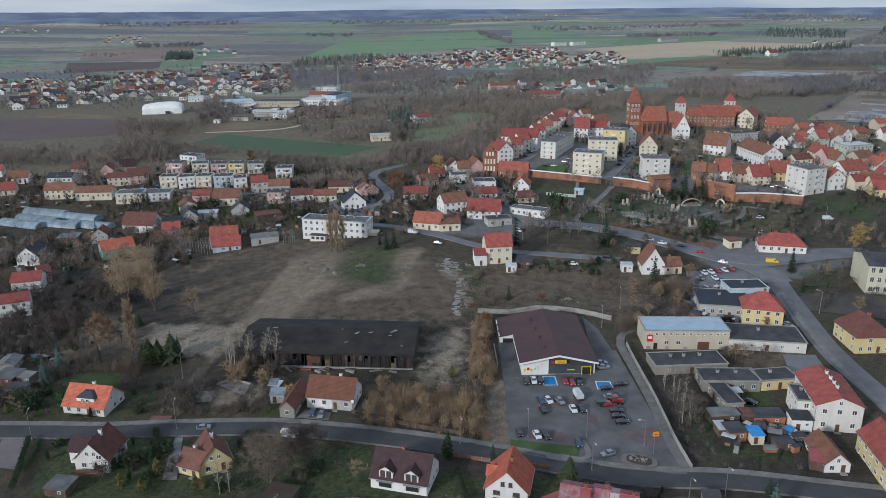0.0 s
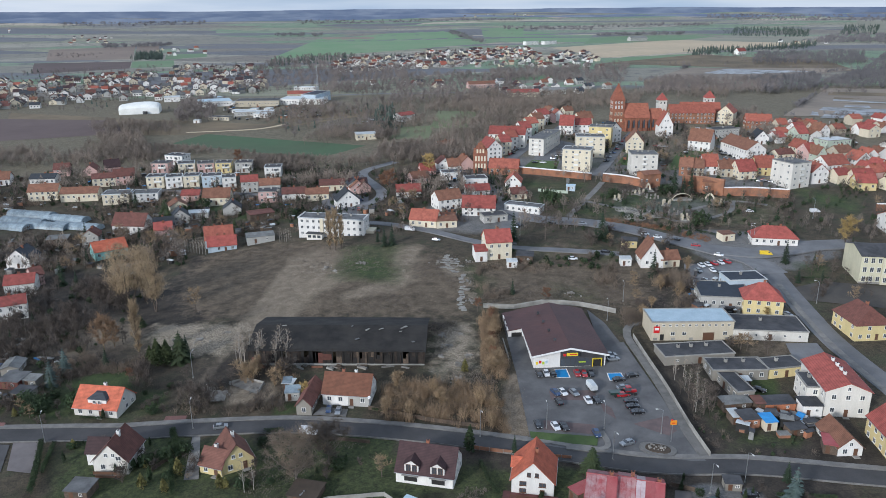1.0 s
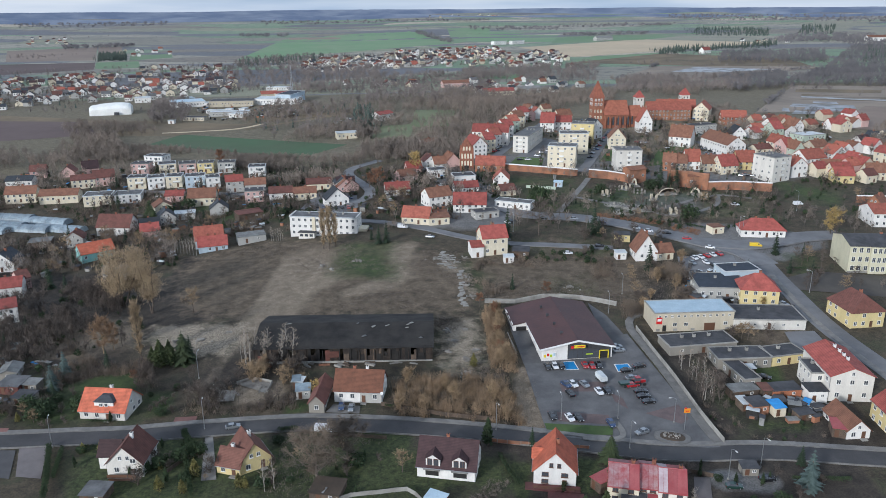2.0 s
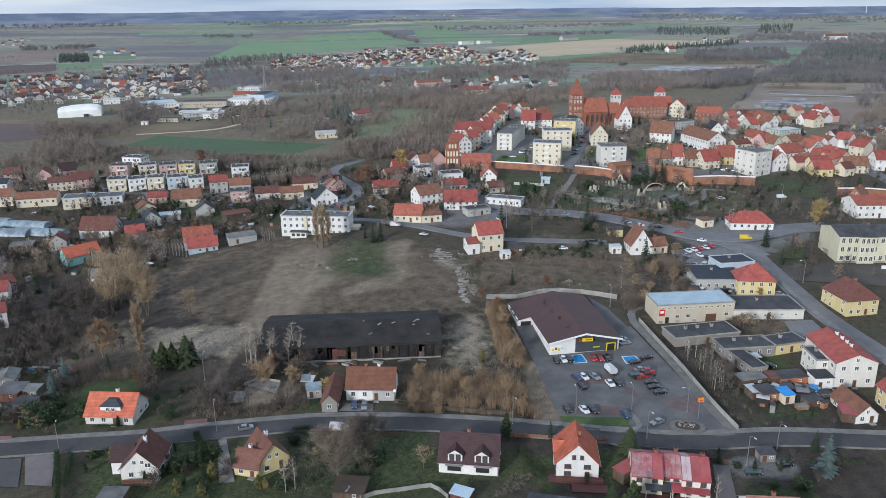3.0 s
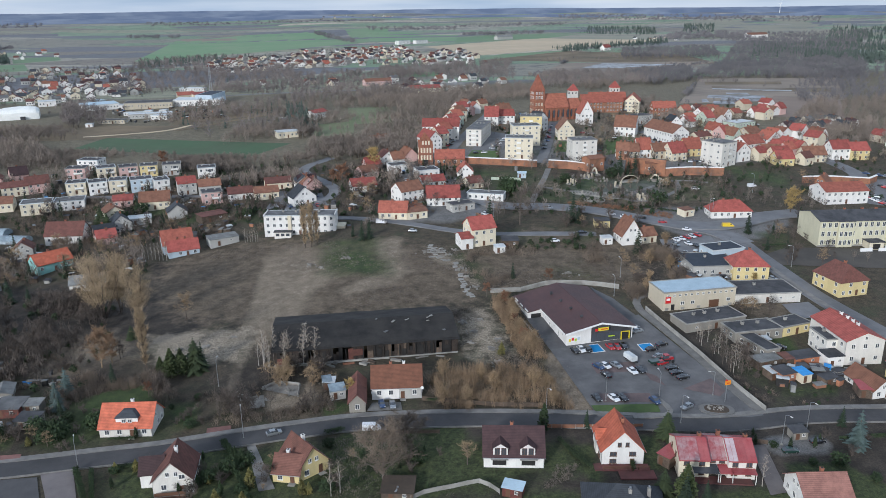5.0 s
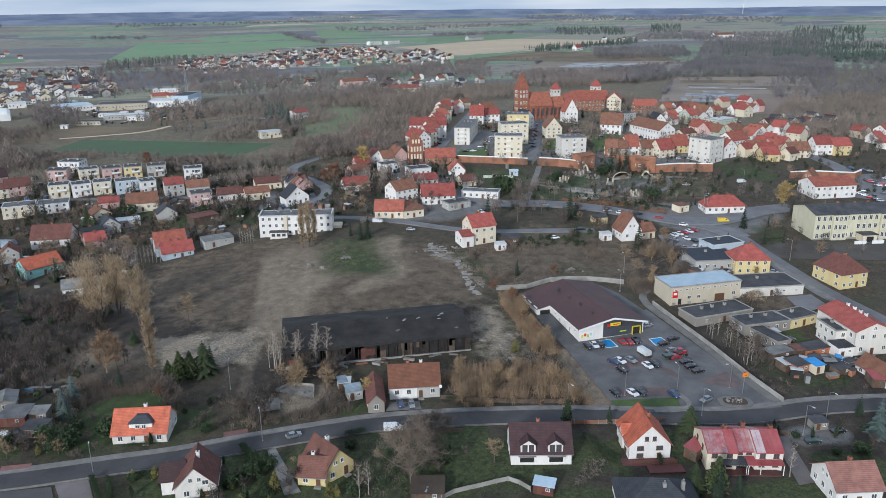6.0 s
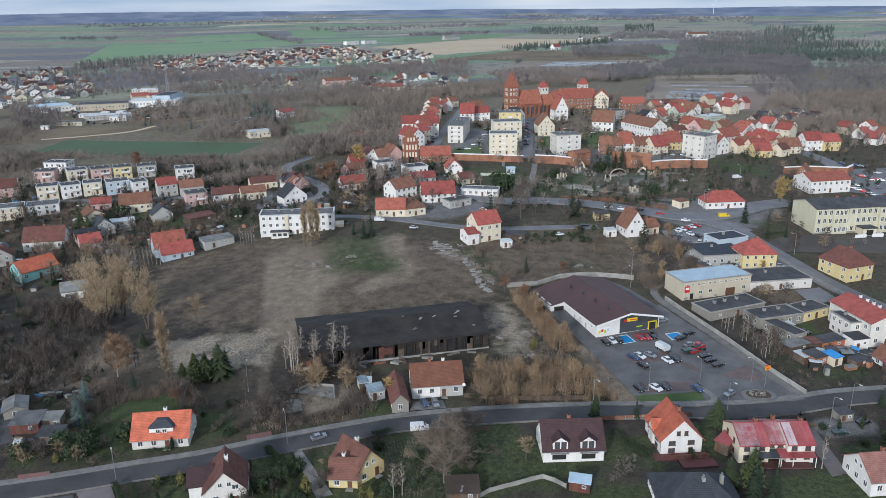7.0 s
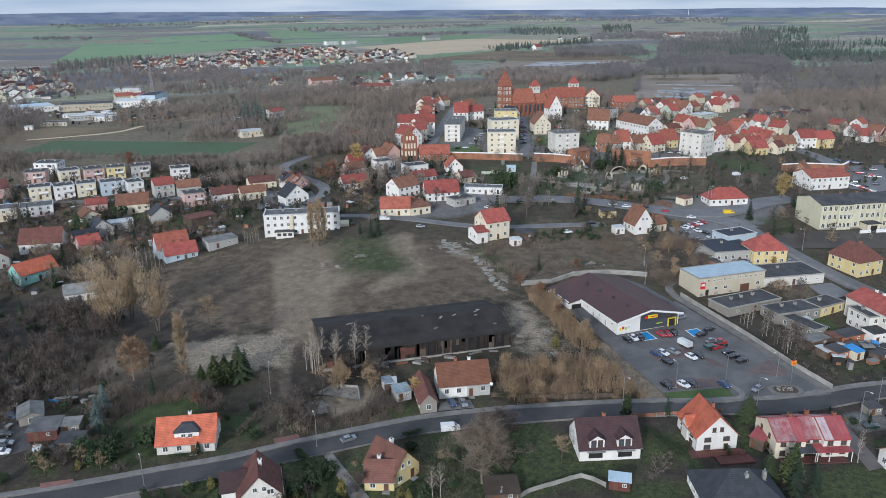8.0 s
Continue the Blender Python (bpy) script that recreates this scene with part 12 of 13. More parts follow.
spots += spots_in([(18.7, 308.5), (79.6, 299.3), (65.2, 276.2), (30.8, 283.2)], 40, 0.9, 3.0, 108, 0.3, True, 0)
forest('garden_shrubs', 'evergreen shrubs in gardens', BUSH, spots, 'leaf', 'shrubs')
spots = []
spots += spots_in([(-211.0, 314.3), (-112.0, 309.4), (-163.6, 465.1), (-297.9, 457.6)], 150, 4, 8.5, 100, 0.3, True, 0)
spots += spots_in([(-122.9, 343.6), (-37.5, 337.3), (-52.3, 453.8), (-174.5, 465.6)], 150, 4, 8.5, 101, 0.3, True, 0)
spots += spots_in([(-36.4, 325.7), (43.9, 336.2), (46.8, 421.2), (-47.3, 438.3)], 90, 4, 8.5, 102, 0.3, True, 0)
spots += spots_in([(63.5, 399.4), (220.0, 372.2), (333.3, 581.7), (86.6, 569.8)], 150, 4, 8.5, 103, 0.3, True, 0)
spots += spots_in([(44.6, 321.1), (151.8, 303.0), (183.5, 373.5), (52.8, 385.2)], 55, 4, 8.5, 104, 0.3, True, 0)
spots += spots_in([(149.2, 327.3), (246.9, 285.7), (383.6, 397.8), (232.0, 433.9)], 90, 4, 8.5, 105, 0.3, True, 0)
forest('town_trees', 'leafless trees between town houses', WOOD, spots, 'twig', 'trees')
spots = []
spots += spots_in([(74.3, 333.6), (101.1, 318.3), (103.9, 322.9), (76.8, 338.6)], 170, 0.8, 1.3, 100, 0.3, False, 0)
spots += spots_in([(103.2, 312.1), (112.7, 303.7), (116.1, 309.7), (106.6, 317.4)], 80, 0.8, 1.3, 101, 0.3, False, 0)
pile = spots_in([(-2.1, 150.4), (2.8, 149.6), (-0.9, 144.6), (-8.5, 142.6)], 60, 0.5, 1.1, 100, 0.1, False, 0)
forest('brush_pile', 'grey heap of cut branches behind the house', SCRUB, pile, 'twig_mid', 'brush pile')
forest('beech_hedge', 'low rust-brown hedge beside the main street', SCRUB, spots, 'twig_red', 'hedge')
spots = []
spots += spots_in([(-94.1, 251.1), (9.1, 243.8), (8.8, 302.4), (-91.7, 325.3)], 2600, 0.25, 0.6, 100, 0.3, True, 0.03)
spots += spots_in([(-91.0, 198.8), (-49.0, 197.8), (-59.2, 229.5), (-101.2, 230.7)], 600, 0.25, 0.6, 101, 0.3, True, 0.03)
spots += spots_in([(-9.2, 196.7), (9.0, 196.2), (8.9, 239.5), (-9.5, 235.9)], 500, 0.25, 0.6, 102, 0.3, True, 0.03)
spots += spots_in([(11.2, 248.2), (60.0, 242.1), (70.2, 299.7), (18.0, 295.7)], 900, 0.25, 0.6, 103, 0.3, True, 0.03)
spots += spots_in([(13.6, 201.4), (17.8, 197.4), (15.8, 169.7), (9.0, 170.0)], 160, 0.25, 0.6, 104, 0.3, True, 0.03)
spots += spots_in([(60.0, 233.6), (82.6, 232.9), (93.5, 275.1), (68.4, 270.7)], 500, 0.25, 0.6, 105, 0.3, True, 0.03)
spots += spots_in([(-55.0, 150.9), (-25.6, 144.5), (-21.7, 168.9), (-51.7, 174.3)], 500, 0.25, 0.6, 106, 0.3, True, 0.03)
forest('dead_grass', 'tufts of dead grass and weeds', TUFT, spots, 'twig_mid', 'grass')
park('black', 22.7, 199.6, 4.0, 0.16, 'cars in the car park')
park('white', 24.9, 199.9, 3.0, 0.16, 'cars in the car park')
park('black', 26.9, 199.5, 2.0, 0.16, 'cars in the car park')
park('red', 34.0, 199.3, 2.0, 0.16, 'cars in the car park')
park('red', 36.0, 198.8, 0.0, 0.16, 'cars in the car park')
park('black', 38.1, 198.7, -2.0, 0.16, 'cars in the car park')
park('blue', 25.8, 189.3, 20.0, 0.16, 'cars in the car park')
park('white', 27.8, 189.3, 20.0, 0.16, 'cars in the car park')
park('silver', 31.0, 188.8, 20.0, 0.16, 'cars in the car park')
park('black', 25.8, 184.5, 190.0, 0.16, 'cars in the car park')
park('white', 34.1, 184.7, 8.0, 0.16, 'cars in the car park')
park('black', 36.5, 184.6, 8.0, 0.16, 'cars in the car park')
park('black', 45.4, 195.0, 100.0, 0.16, 'cars in the car park')
park('black', 49.9, 197.1, 100.0, 0.16, 'cars in the car park')
park('silver', 45.6, 190.7, 100.0, 0.16, 'cars in the car park')
park('red', 44.5, 186.9, 100.0, 0.16, 'cars in the car park')
park('black', 45.7, 183.5, 97.0, 0.16, 'cars in the car park')
park('black', 45.6, 180.9, 97.0, 0.16, 'cars in the car park')
park('black', 46.2, 178.2, 97.0, 0.16, 'cars in the car park')
park('black', 18.3, 174.0, 5.0, 0.16, 'cars in the car park')
park('white', 22.8, 172.9, 12.0, 0.16, 'cars in the car park')
park('black', 25.1, 172.5, 12.0, 0.16, 'cars in the car park')
park('blue', 32.9, 169.2, 5.0, 0.16, 'cars in the car park')
park('silver', 46.6, 209.5, 95.0, 0.16, 'cars in the car park')
park('silver', 46.8, 207.0, 95.0, 0.16, 'cars in the car park')
park('silver', 39.7, 164.6, -70.0, 0.16, 'parked cars')
park('van', -42.3, 174.4, 78.0, 0.16, 'parked cars')
park('silver', -66.3, 178.3, 102.0, 0.16, 'parked cars')
park('blue', -38.1, 184.8, 0.0, 0.16, 'parked cars')
park('silver', -35.4, 183.8, -5.0, 0.16, 'parked cars')
park('green', 53.6, 141.6, 80.0, 0.16, 'parked cars')
park('black', 62.4, 143.3, 90.0, 0.16, 'parked cars')
park('plain_white', 50.7, 288.5, 80.0, 0.16, 'parked cars')
park('plain_black', 65.7, 295.2, 75.0, 0.16, 'parked cars')
park('van', -15.9, 329.1, 70.0, 0.16, 'parked cars')
park('plain_silver', -4.4, 314.8, 70.0, 0.16, 'parked cars')
park('plain_white', 110.9, 287.9, 60.0, 0.16, 'parked cars')
park('plain_silver', 97.0, 272.5, 10.0, 0.16, 'parked cars')
park('plain_white', 102.5, 272.3, 5.0, 0.16, 'parked cars')
park('plain_black', 104.2, 269.6, 5.0, 0.16, 'parked cars')
park('plain_white', 92.4, 310.3, 70.0, 0.16, 'parked cars')
park('plain_black', 99.3, 306.7, 70.0, 0.16, 'parked cars')
park('black', 83.6, 187.0, 60.0, 0.16, 'parked cars')
park('plain_silver', 113.7, 232.8, 30.0, 0.16, 'parked cars')
park('plain_black', 34.2, 331.1, 10.0, 0.16, 'parked cars')
park('plain_white', 32.2, 328.9, 20.0, 0.16, 'parked cars')
park('plain_black', 101.1, 437.9, 30.0, 0.16, 'parked cars')
park('plain_silver', 104.4, 446.4, 30.0, 0.16, 'parked cars')
park('plain_blue', 109.5, 455.3, 30.0, 0.16, 'parked cars')
park('plain_red', 114.0, 465.1, 30.0, 0.16, 'parked cars')
park('plain_black', 119.6, 478.0, 30.0, 0.16, 'parked cars')
park('plain_black', 48.0, 461.7, 40.0, 0.16, 'parked cars')
park('plain_silver', 52.4, 472.2, 40.0, 0.16, 'parked cars')
park('plain_white', 62.8, 437.0, 90.0, 0.16, 'parked cars')
park('plain_black', 58.0, 437.5, 90.0, 0.16, 'parked cars')
park('plain_black', 173.8, 446.7, 10.0, 0.16, 'parked cars')
park('plain_silver', 172.6, 437.0, 10.0, 0.16, 'parked cars')
park('plain_white', 146.6, 341.7, 80.0, 0.16, 'parked cars')
park('van', 177.1, 339.0, 90.0, 0.16, 'parked cars')
park('plain_black', 176.7, 391.9, 60.0, 0.16, 'parked cars')
park('plain_silver', 173.3, 390.9, 60.0, 0.16, 'parked cars')
park('van', -134.1, 195.3, 0.0, 0.16, 'parked cars')
park('black', -141.9, 201.5, 10.0, 0.16, 'parked cars')
park('white', -143.7, 220.6, 90.0, 0.16, 'parked cars')
park('plain_white', 225.2, 320.3, 40.0, 0.16, 'parked cars')
park('plain_black', 224.2, 313.9, 40.0, 0.16, 'parked cars')
park('plain_silver', 225.5, 309.1, 40.0, 0.16, 'parked cars')
park('plain_red', 242.3, 322.0, 40.0, 0.16, 'parked cars')
park('plain_white', 241.0, 315.4, 40.0, 0.16, 'parked cars')
park('plain_black', 223.6, 301.1, 80.0, 0.16, 'parked cars')
park('plain_silver', 233.5, 303.3, 80.0, 0.16, 'parked cars')
park('plain_white', 255.5, 325.1, 70.0, 0.16, 'parked cars')
car_row((221.2, 317.1), (221.2, 288.8), 9, 40, 1)
car_row((241.1, 332.0), (246.8, 309.0), 8, 40, 2)
car_row((251.6, 348.1), (261.3, 335.8), 5, 30, 3)
car_row((97.8, 433.3), (134.6, 511.4), 9, -25, 4)
car_row((44.0, 454.6), (74.9, 532.1), 8, -30, 5)
car_row((68.4, 442.2), (87.9, 471.4), 5, 70, 6)
car_row((175.2, 455.7), (179.7, 434.3), 4, 20, 7)
car_row((-62.2, 373.6), (-39.9, 362.2), 7, 10, 8)
car_row((-54.4, 390.9), (-39.9, 377.5), 4, 80, 9)
car_row((98.5, 277.2), (113.1, 281.1), 5, 10, 10)
car_row((2.3, 393.7), (13.0, 394.8), 3, 80, 11)
car_row((139.7, 472.3), (147.1, 466.7), 3, 70, 12)
car_row((175.9, 393.9), (179.9, 388.6), 3, 60, 13)
park('yellow_van', 130.4, 287.5, 75.0, 0.16, 'parked cars')
park('plain_black', 49.9, 332.6, 72.0, 0.16, 'parked cars')
park('plain_silver', 63.8, 330.4, 72.0, 0.16, 'parked cars')
park('plain_blue', 75.3, 323.8, 72.0, 0.16, 'parked cars')
park('plain_white', 88.1, 314.7, 72.0, 0.16, 'parked cars')
park('plain_red', 105.4, 299.2, 72.0, 0.16, 'parked cars')
tractor(46.4, 187.7, 95.8)
street_lamp(-110.9, 174.5, 100, 8)
street_lamp(-73.7, 178.5, 95, 8)
street_lamp(2.6, 170.2, -80, 8)
street_lamp(20.4, 172.8, 90, 7)
street_lamp(35.5, 171.7, 90, 7)
street_lamp(49.7, 168.6, 180, 7)
street_lamp(34.5, 158.7, -80, 8)
street_lamp(-80.8, 205.2, 80, 8)
street_lamp(129.0, 300.6, -60, 9)
street_lamp(130.7, 300.5, 200, 8)
street_lamp(63.4, 148.5, -80, 8)
street_lamp(128.4, 242.1, 150, 8)
street_lamp(51.5, 233.9, 90, 7)
street_lamp(60.8, 248.4, 90, 7)
street_lamp(171.9, 330.7, 100, 9)
street_lamp(53.8, 145.0, -80, 8)
street_lamp(33.0, 318.1, 90, 8)
sign_pole(51.1, 165.0, 0.8)
patch('driveway', [(-115.1, 163.1), (-108.7, 161.7), (-112.6, 176.4), (-120.2, 177.6)], 'driveway', 0.05, 'paved driveway between gardens', 'driveway', 6)
patch('driveway', [(-128.3, 165.0), (-116.3, 162.4), (-119.7, 174.0), (-131.7, 175.4)], 'asphalt', 0.05, 'fenced asphalt yard beside the street', 'yard', 6)
patch('driveway', [(-70.2, 157.0), (-66.6, 157.1), (-71.3, 176.9), (-73.2, 176.8)], 'paving', 0.05, 'paved driveway between gardens', 'driveway', 6)
patch('driveway', [(39.5, 129.1), (43.9, 129.1), (49.7, 145.8), (46.1, 146.6)], 'driveway', 0.05, 'paved driveway between gardens', 'driveway', 6)
patch('slab', [(-73.6, 197.6), (-68.6, 197.4), (-68.4, 191.4), (-73.0, 191.6)], 'rubble', 0.16, 'cracked concrete floor slab of a vanished house', 'slab', 4)
patch('slab', [(-69.5, 201.0), (-64.6, 203.6), (-58.4, 200.6), (-59.4, 194.4)], 'rubble', 0.1, 'broken foundation slab in the scrub', 'slab', 5)
for _c, _e in (((-69.0, 200.6), (-64.8, 203.0)), ((-64.8, 203.0), (-58.8, 200.2)), ((-58.8, 200.2), (-59.6, 194.8))):
    town_wall([_c, _e], 0.5, 'rubble', 'concrete', 'low broken foundation wall', 0.3)
patch('driveway', [(-42.4, 183.2), (-33.2, 181.6), (-32.9, 185.4), (-40.4, 186.9)], 'paving', 0.06, 'paved forecourt of the cottage', 'driveway', 4)
patch('yard', [(101.5, 202.5), (113.0, 203.5), (114.0, 213.5), (104.0, 214.0)], 'asphalt_old', 0.06, 'worn asphalt works yard', 'yard', 8)
patch('yard', [(84.9, 250.2), (111.4, 258.9), (117.1, 279.9), (94.0, 280.7)], 'asphalt_old', 0.06, 'asphalt car park by the shop hall', 'yard', 8)
patch('yard', [(209.0, 307.9), (238.3, 278.6), (297.5, 327.3), (239.9, 338.6)], 'asphalt_old', 0.06, 'asphalt car park in the town', 'yard', 8)
patch('yard', [(110.6, 249.7), (176.5, 227.7), (195.7, 243.6), (140.0, 260.4)], 'dirt_yard', 0.06, 'dark dirt school yard', 'yard', 8)
patch('yard', [(-66.2, 371.9), (-36.4, 353.4), (-37.9, 387.0), (-58.5, 399.2)], 'asphalt_old', 0.06, 'asphalt yard with parked cars', 'yard', 6)
patch('yard', [(160.4, 425.4), (164.3, 399.3), (177.1, 378.7), (185.5, 398.7)], 'paving', 0.06, 'paved old town yard', 'yard', 6)
patch('yard', [(52.6, 431.8), (70.4, 430.4), (95.1, 481.5), (81.1, 508.0)], 'asphalt_old', 0.06, 'asphalt parking between blocks of flats', 'yard', 6)
hedge([(-78.5, 176.8), (-76.2, 171.2), (-73.8, 165.4)], 1.8, 1.4)
hedge([(1.7, 159.0), (2.9, 153.0), (4.8, 147.1)], 1.3, 1.0)
hedge([(-26.0, 183.8), (-23.1, 183.4)], 1.2, 1.0)
hedge([(-107.8, 172.8), (-105.5, 161.0)], 1.4, 0.9)
hedge([(-53.8, 174.8), (-49.5, 175.3)], 1.6, 1.0)
hedge([(19.0, 157.4), (14.0, 143.8)], 1.4, 0.9)
hedge([(-102.8, 172.6), (-94.5, 172.4)], 1.3, 1.0)
hedge([(-105.9, 185.1), (-99.6, 184.2)], 0.9, 0.7)
hedge([(68.4, 142.9), (81.3, 141.2)], 1.2, 0.9)
hedge([(130.9, 263.3), (143.4, 261.9)], 1.0, 0.8)
hedge([(106.4, 321.9), (115.2, 314.5), (120.8, 309.4)], 1.0, 1.0)
patch('yard', [(-148.3, 195.9), (-135.9, 199.2), (-139.1, 218.4), (-155.0, 229.9)], 'asphalt', 0.05, 'dark asphalt yard with parked cars', 'yard', 6)
patch('red_paving', [(-82.8, 181.6), (-76.9, 181.6), (-76.9, 184.8), (-82.8, 184.9)], 'paving_red', 0.16, 'red paved gateway in the pavement', 'paving', 3)
patch('red_paving', [(-132.0, 182.6), (-125.4, 182.3), (-125.6, 184.1), (-132.1, 184.8)], 'paving_red', 0.24, 'red paved gateway in the pavement', 'paving', 3)
park('black', -142.7, 206.5, 80.0, 0.16, 'parked cars')
park('silver', -141.7, 202.6, 85.0, 0.16, 'parked cars')
park('white', -141.8, 199.2, 80.0, 0.16, 'parked cars')
park('blue', -142.2, 215.0, 60.0, 0.16, 'parked cars')
truck(36.5, 191.0, 8.8)
fence([(-37.7, 146.2), (-34.5, 147.5), (-27.8, 147.9), (-21.6, 148.3), (-19.7, 146.4), (-18.2, 143.7)], 1.2, 'concrete', 'low concrete garden fence', 'fence', 2.4)
fence([(-72.1, 167.7), (-76.4, 164.8), (-78.9, 160.8)], 1.2, 'wood', 'weathered wooden garden fence panels', 'fence', 2.4)
fence([(-42.7, 172.3), (-34.3, 170.9), (-26.0, 169.1)], 1.1, 'wood', 'wooden garden fence by the street', 'fence', 2.4)
fence([(24.4, 159.4), (7.8, 163.1), (-0.4, 165.4)], 1.1, 'old_brick', 'brick garden wall by the street', 'fence', 2.4)
fence([(-27.2, 184.8), (-9.7, 177.8), (3.1, 174.2)], 1.3, 'wood', 'old wire and post fence by the thicket', 'fence', 2.4)
fence([(30.7, 153.6), (45.7, 147.9), (50.4, 145.7)], 1.2, 'wood', 'weathered wooden garden fence panels', 'fence', 2.4)
shed(73.4, 179.6, 6.0, 7.8, 4.0, 2.3, 'wood', 'asbestos', 'patched board shed with a grey corrugated roof', 'shed')
shed(73.7, 172.0, 6.0, 4.6, 4.8, 2.5, 'old_brick', 'tar', 'small brick shed with a black felt roof', 'shed')
shed(70.9, 173.6, 4.0, 2.4, 4.0, 2.1, 'wood', 'sheet_white', 'narrow board lean-to with a pale sheet roof', 'shed')
shed(78.5, 170.4, 4.0, 3.2, 4.2, 2.4, 'cream', 'tarp', 'garden shed with a blue tarpaulin roof', 'shed')
shed(84.8, 178.6, 2.0, 8.2, 4.4, 2.4, 'orange_brick', 'tar', 'long orange brick shed with a dark felt roof', 'shed')
shed(79.4, 178.8, 2.0, 2.6, 4.0, 2.5, 'wood', 't_maroon', 'small shed with a red-brown roof', 'shed')
shed(84.4, 167.3, 8.0, 4.6, 3.0, 1.8, 'wood', 'tar', 'low dark rabbit hutch row with a felt roof', 'shed')
shed(80.4, 190.8, 2.0, 3.6, 2.6, 1.9, 'wood', 'sheet_white', 'open lean-to with pale sheets on its roof', 'shed')
shed(89.6, 160.1, -20.5, 3.2, 5, 2.4, 'wood', 'sheet_red', 'lean-to with a red sheet roof', 'shed')
shed(-39.8, 149.9, -15.8, 7.1, 6, 1.5, 'wood', 'soil', 'low shed with an earth-covered dark roof', 'shed')
shed(-15.2, 143.1, -32.2, 4.4, 3, 2.1, 'red_boards', 'sheet_blue', 'garden shed with a pale blue roof', 'shed')
shed(24.3, 145.6, -61.4, 3.2, 6, 2.6, 'wood', 'sheet_red', 'timber carport with a red sheet roof', 'shed')
shed(-92.9, 153.7, -9.1, 5.6, 5, 2.0, 'wood', 'tar_light', 'garden house with a grey roof', 'shed')
shed(-50.8, 197.3, -12.5, 3.1, 3, 2.3, 'wood', 'sheet_white', 'small garden shed with a pale roof', 'shed')
strip('path', [(89.0, 398.0), (82.2, 384.6), (71.4, 364.4), (59.5, 342.4)], 3.0, 'paving', 0.08, 'pale paved path through the park', 'path', 0, 0)
strip('path', [(72.0, 366.0), (102.3, 341.0), (120.0, 347.8), (145.5, 359.0), (160.0, 352.0)], 2.4, 'paving', 0.08, 'pale paved path through the park', 'path', 0, 0)
strip('path', [(102.3, 341.0), (112.0, 330.0), (136.5, 342.2), (145.5, 359.0)], 2.4, 'paving', 0.1, 'pale paved path through the park', 'path', 0, 0)
fence([(51.6, 384.5), (66.4, 379.1)], 1.6, 'green', 'long pale green sports fence', 'fence', 2.4)
shed(69.1, 385.5, -18.0, 4.6, 3.0, 2.6, 'blue', 'sheet_blue', 'small blue kiosk in the park', 'kiosk')
bandshell(121.1, 365.7, 5)
model_ruin(98.3, 377.4, 0, 1)
model_ruin(102.9, 375.2, 40, 0)
model_ruin(107.7, 369.2, 80, 1)
model_ruin(89.1, 350.3, 120, 2)
model_ruin(96.0, 345.7, 160, 2)
model_ruin(101.6, 341.4, 20, 2)
model_ruin(111.1, 356.2, 60, 0)
model_ruin(109.6, 381.9, 100, 3)
model_ruin(134.9, 361.4, 140, 3)
model_ruin(136.8, 355.0, 0, 0)
model_ruin(117.3, 336.7, 40, 2)
model_ruin(112.2, 333.0, 80, 0)
model_ruin(90.0, 366.3, 120, 0)
model_ruin(90.1, 337.9, 160, 2)
model_ruin(110.6, 345.1, 20, 1)
rubble_heap(-46.2, 286.6, 1.6, 0)
rubble_heap(-50.1, 290.9, 2.5, 1)
rubble_heap(1.5, 290.3, 3.4000000000000004, 2)
rubble_heap(0.4, 284.5, 1.6, 3)
rubble_heap(4.2, 285.5, 2.5, 4)
rubble_heap(-4.2, 290.6, 3.4000000000000004, 5)
rubble_heap(8.4, 290.0, 1.6, 6)
rubble_heap(-35.5, 292.2, 2.5, 7)
rubble_heap(43.6, 256.4, 3.4000000000000004, 8)
rubble_heap(-6.2, 213.0, 1.2, 20)
rubble_heap(-3.6, 220.1, 1.7, 21)
rubble_heap(-0.9, 207.7, 2.2, 22)
rubble_heap(-4.6, 227.7, 2.7, 23)
rubble_heap(1.0, 227.5, 1.2, 24)
rubble_heap(2.6, 212.7, 1.7, 25)
rubble_heap(-1.7, 199.6, 2.2, 26)
rubble_heap(-74.2, 198.4, 2.7, 27)
rubble_heap(-68.2, 195.2, 1.2, 28)
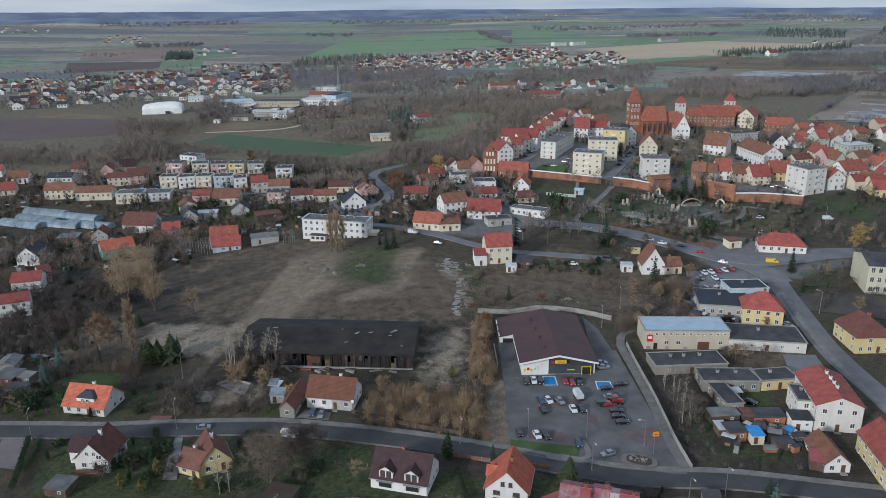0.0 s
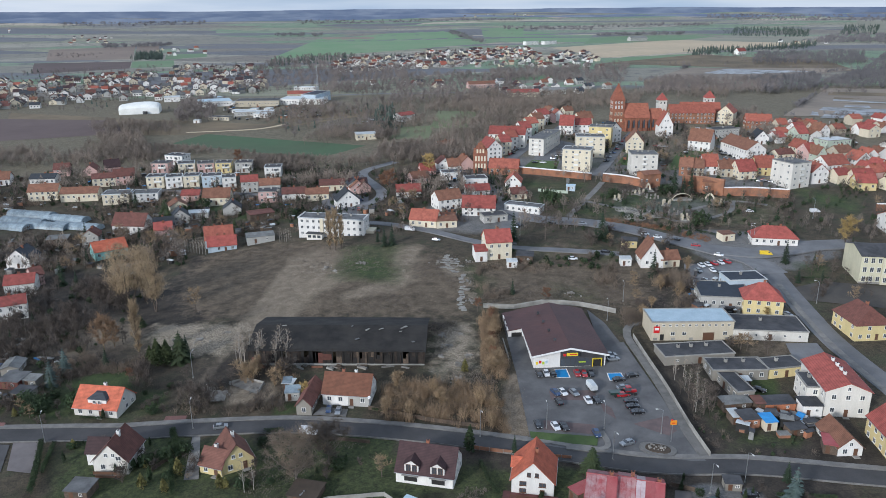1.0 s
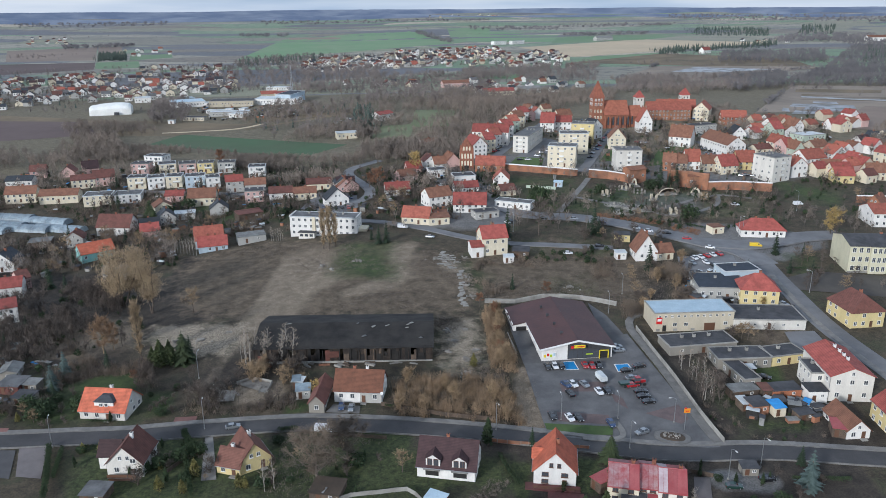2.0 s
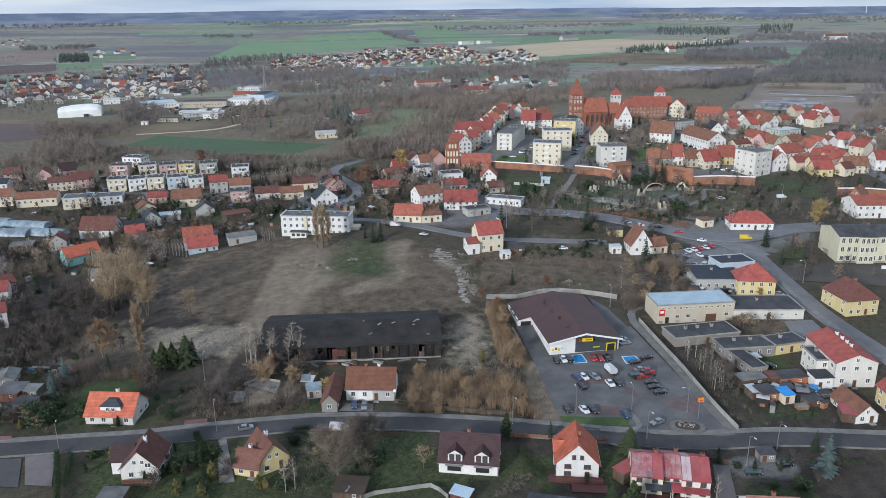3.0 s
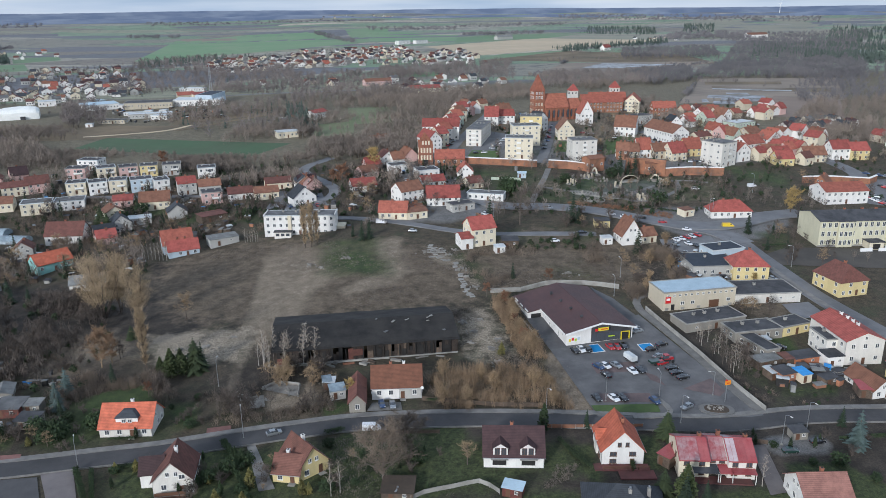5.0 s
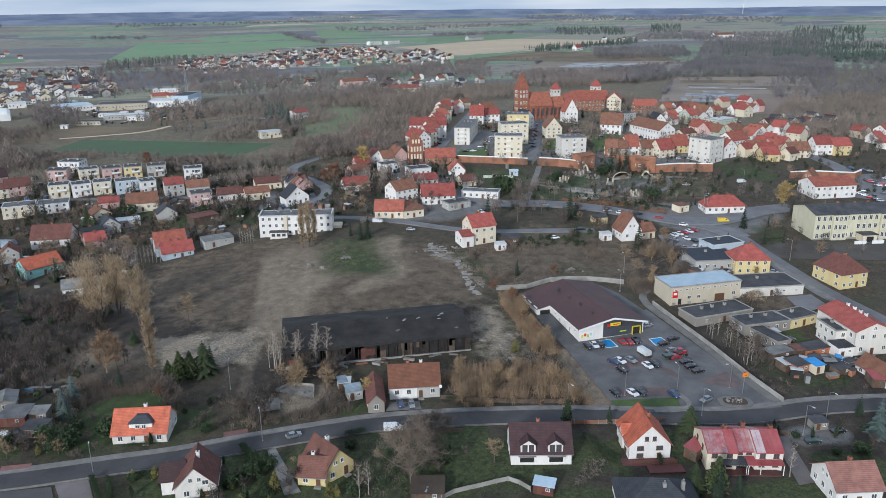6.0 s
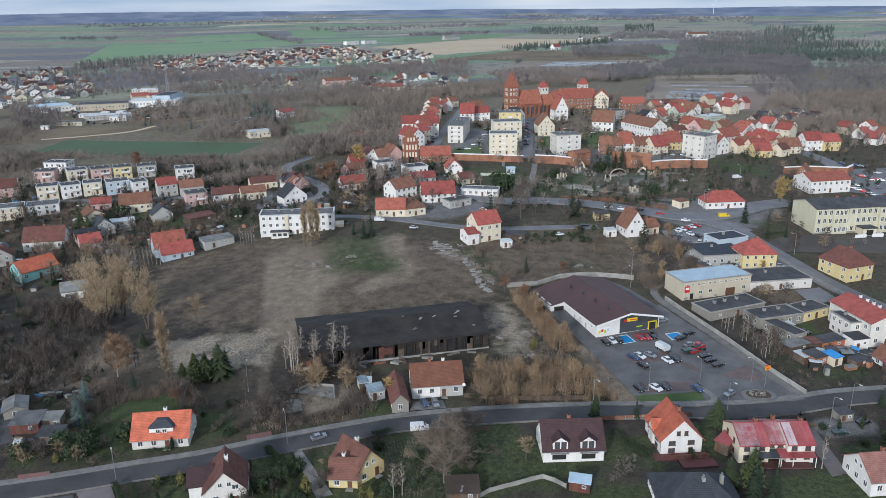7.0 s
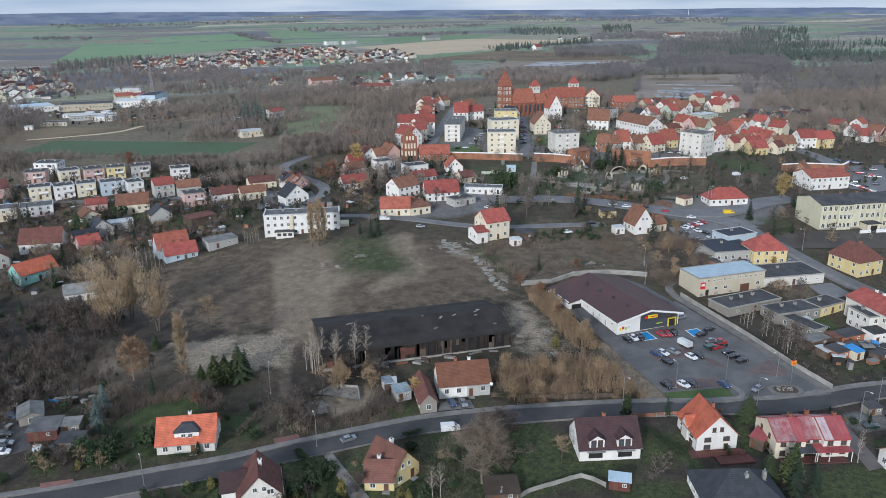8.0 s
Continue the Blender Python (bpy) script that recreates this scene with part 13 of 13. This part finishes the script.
rubble_heap(-61.6, 198.1, 1.7, 29)
rubble_heap(-93.5, 230.5, 2.2, 30)
rubble_heap(-85.9, 230.3, 2.7, 31)
rubble_heap(-77.7, 235.4, 1.2, 32)
rubble_heap(5.5, 262.8, 1.7, 33)
rubble_heap(6.3, 253.0, 2.2, 34)
rubble_heap(6.1, 270.5, 2.7, 35)
slab_track([(-0.4, 297.9), (0.4, 283.1), (4.5, 277.6), (3.7, 266.1), (2.6, 253.2), (2.8, 245.1)], [(-1.3, 296.7), (4.9, 293.1), (2.2, 283.9), (-5.1, 283.6)])
house(95.6, 183.0, -8.0, 4.6, 9.0, 6.0, 0.0, 'flat', 'x', 'dim_white', 'tar', 'two-storey off-white rear wing with a flat felt roof', 2, 1, 0, False, 'house_wing', z=1.9)
hedge([(-111.3, 173.7), (-107.3, 162.0), (-104.7, 153.2)], 1.7, 1.2)
hedge([(-77.6, 171.3), (-74.4, 161.8), (-71.1, 151.1)], 1.3, 0.9)
yard_clutter([([(67.0, 166.0), (96.0, 160.0), (94.0, 182.0), (69.0, 186.0)], 7), ([(-211.0, 314.3), (-112.0, 309.4), (-163.6, 465.1), (-297.9, 457.6)], 150), ([(-122.9, 343.6), (-67.5, 346.1), (-85.2, 444.7), (-169.9, 453.4)], 90), ([(-36.4, 325.7), (43.9, 336.2), (46.8, 421.2), (-47.3, 438.3)], 70), ([(63.5, 399.4), (220.0, 372.2), (333.3, 581.7), (86.6, 569.8)], 120), ([(79.0, 164.5), (89.5, 164.5), (90.5, 176.0), (80.0, 175.5)], 22), ([(-175.3, 668.0), (-96.3, 676.4), (-113.7, 805.1), (-212.3, 792.6)], 110), ([(-148.3, 195.9), (-120.5, 192.8), (-125.0, 222.5), (-158.5, 240.6)], 26), ([(81.3, 241.4), (108.2, 209.7), (117.9, 240.2), (94.0, 269.7)], 40), ([(-63.1, 553.7), (-22.4, 586.9), (-25.8, 683.1), (-63.9, 654.3)], 30)])
steel_tank(-40.1, 148.9, 60)
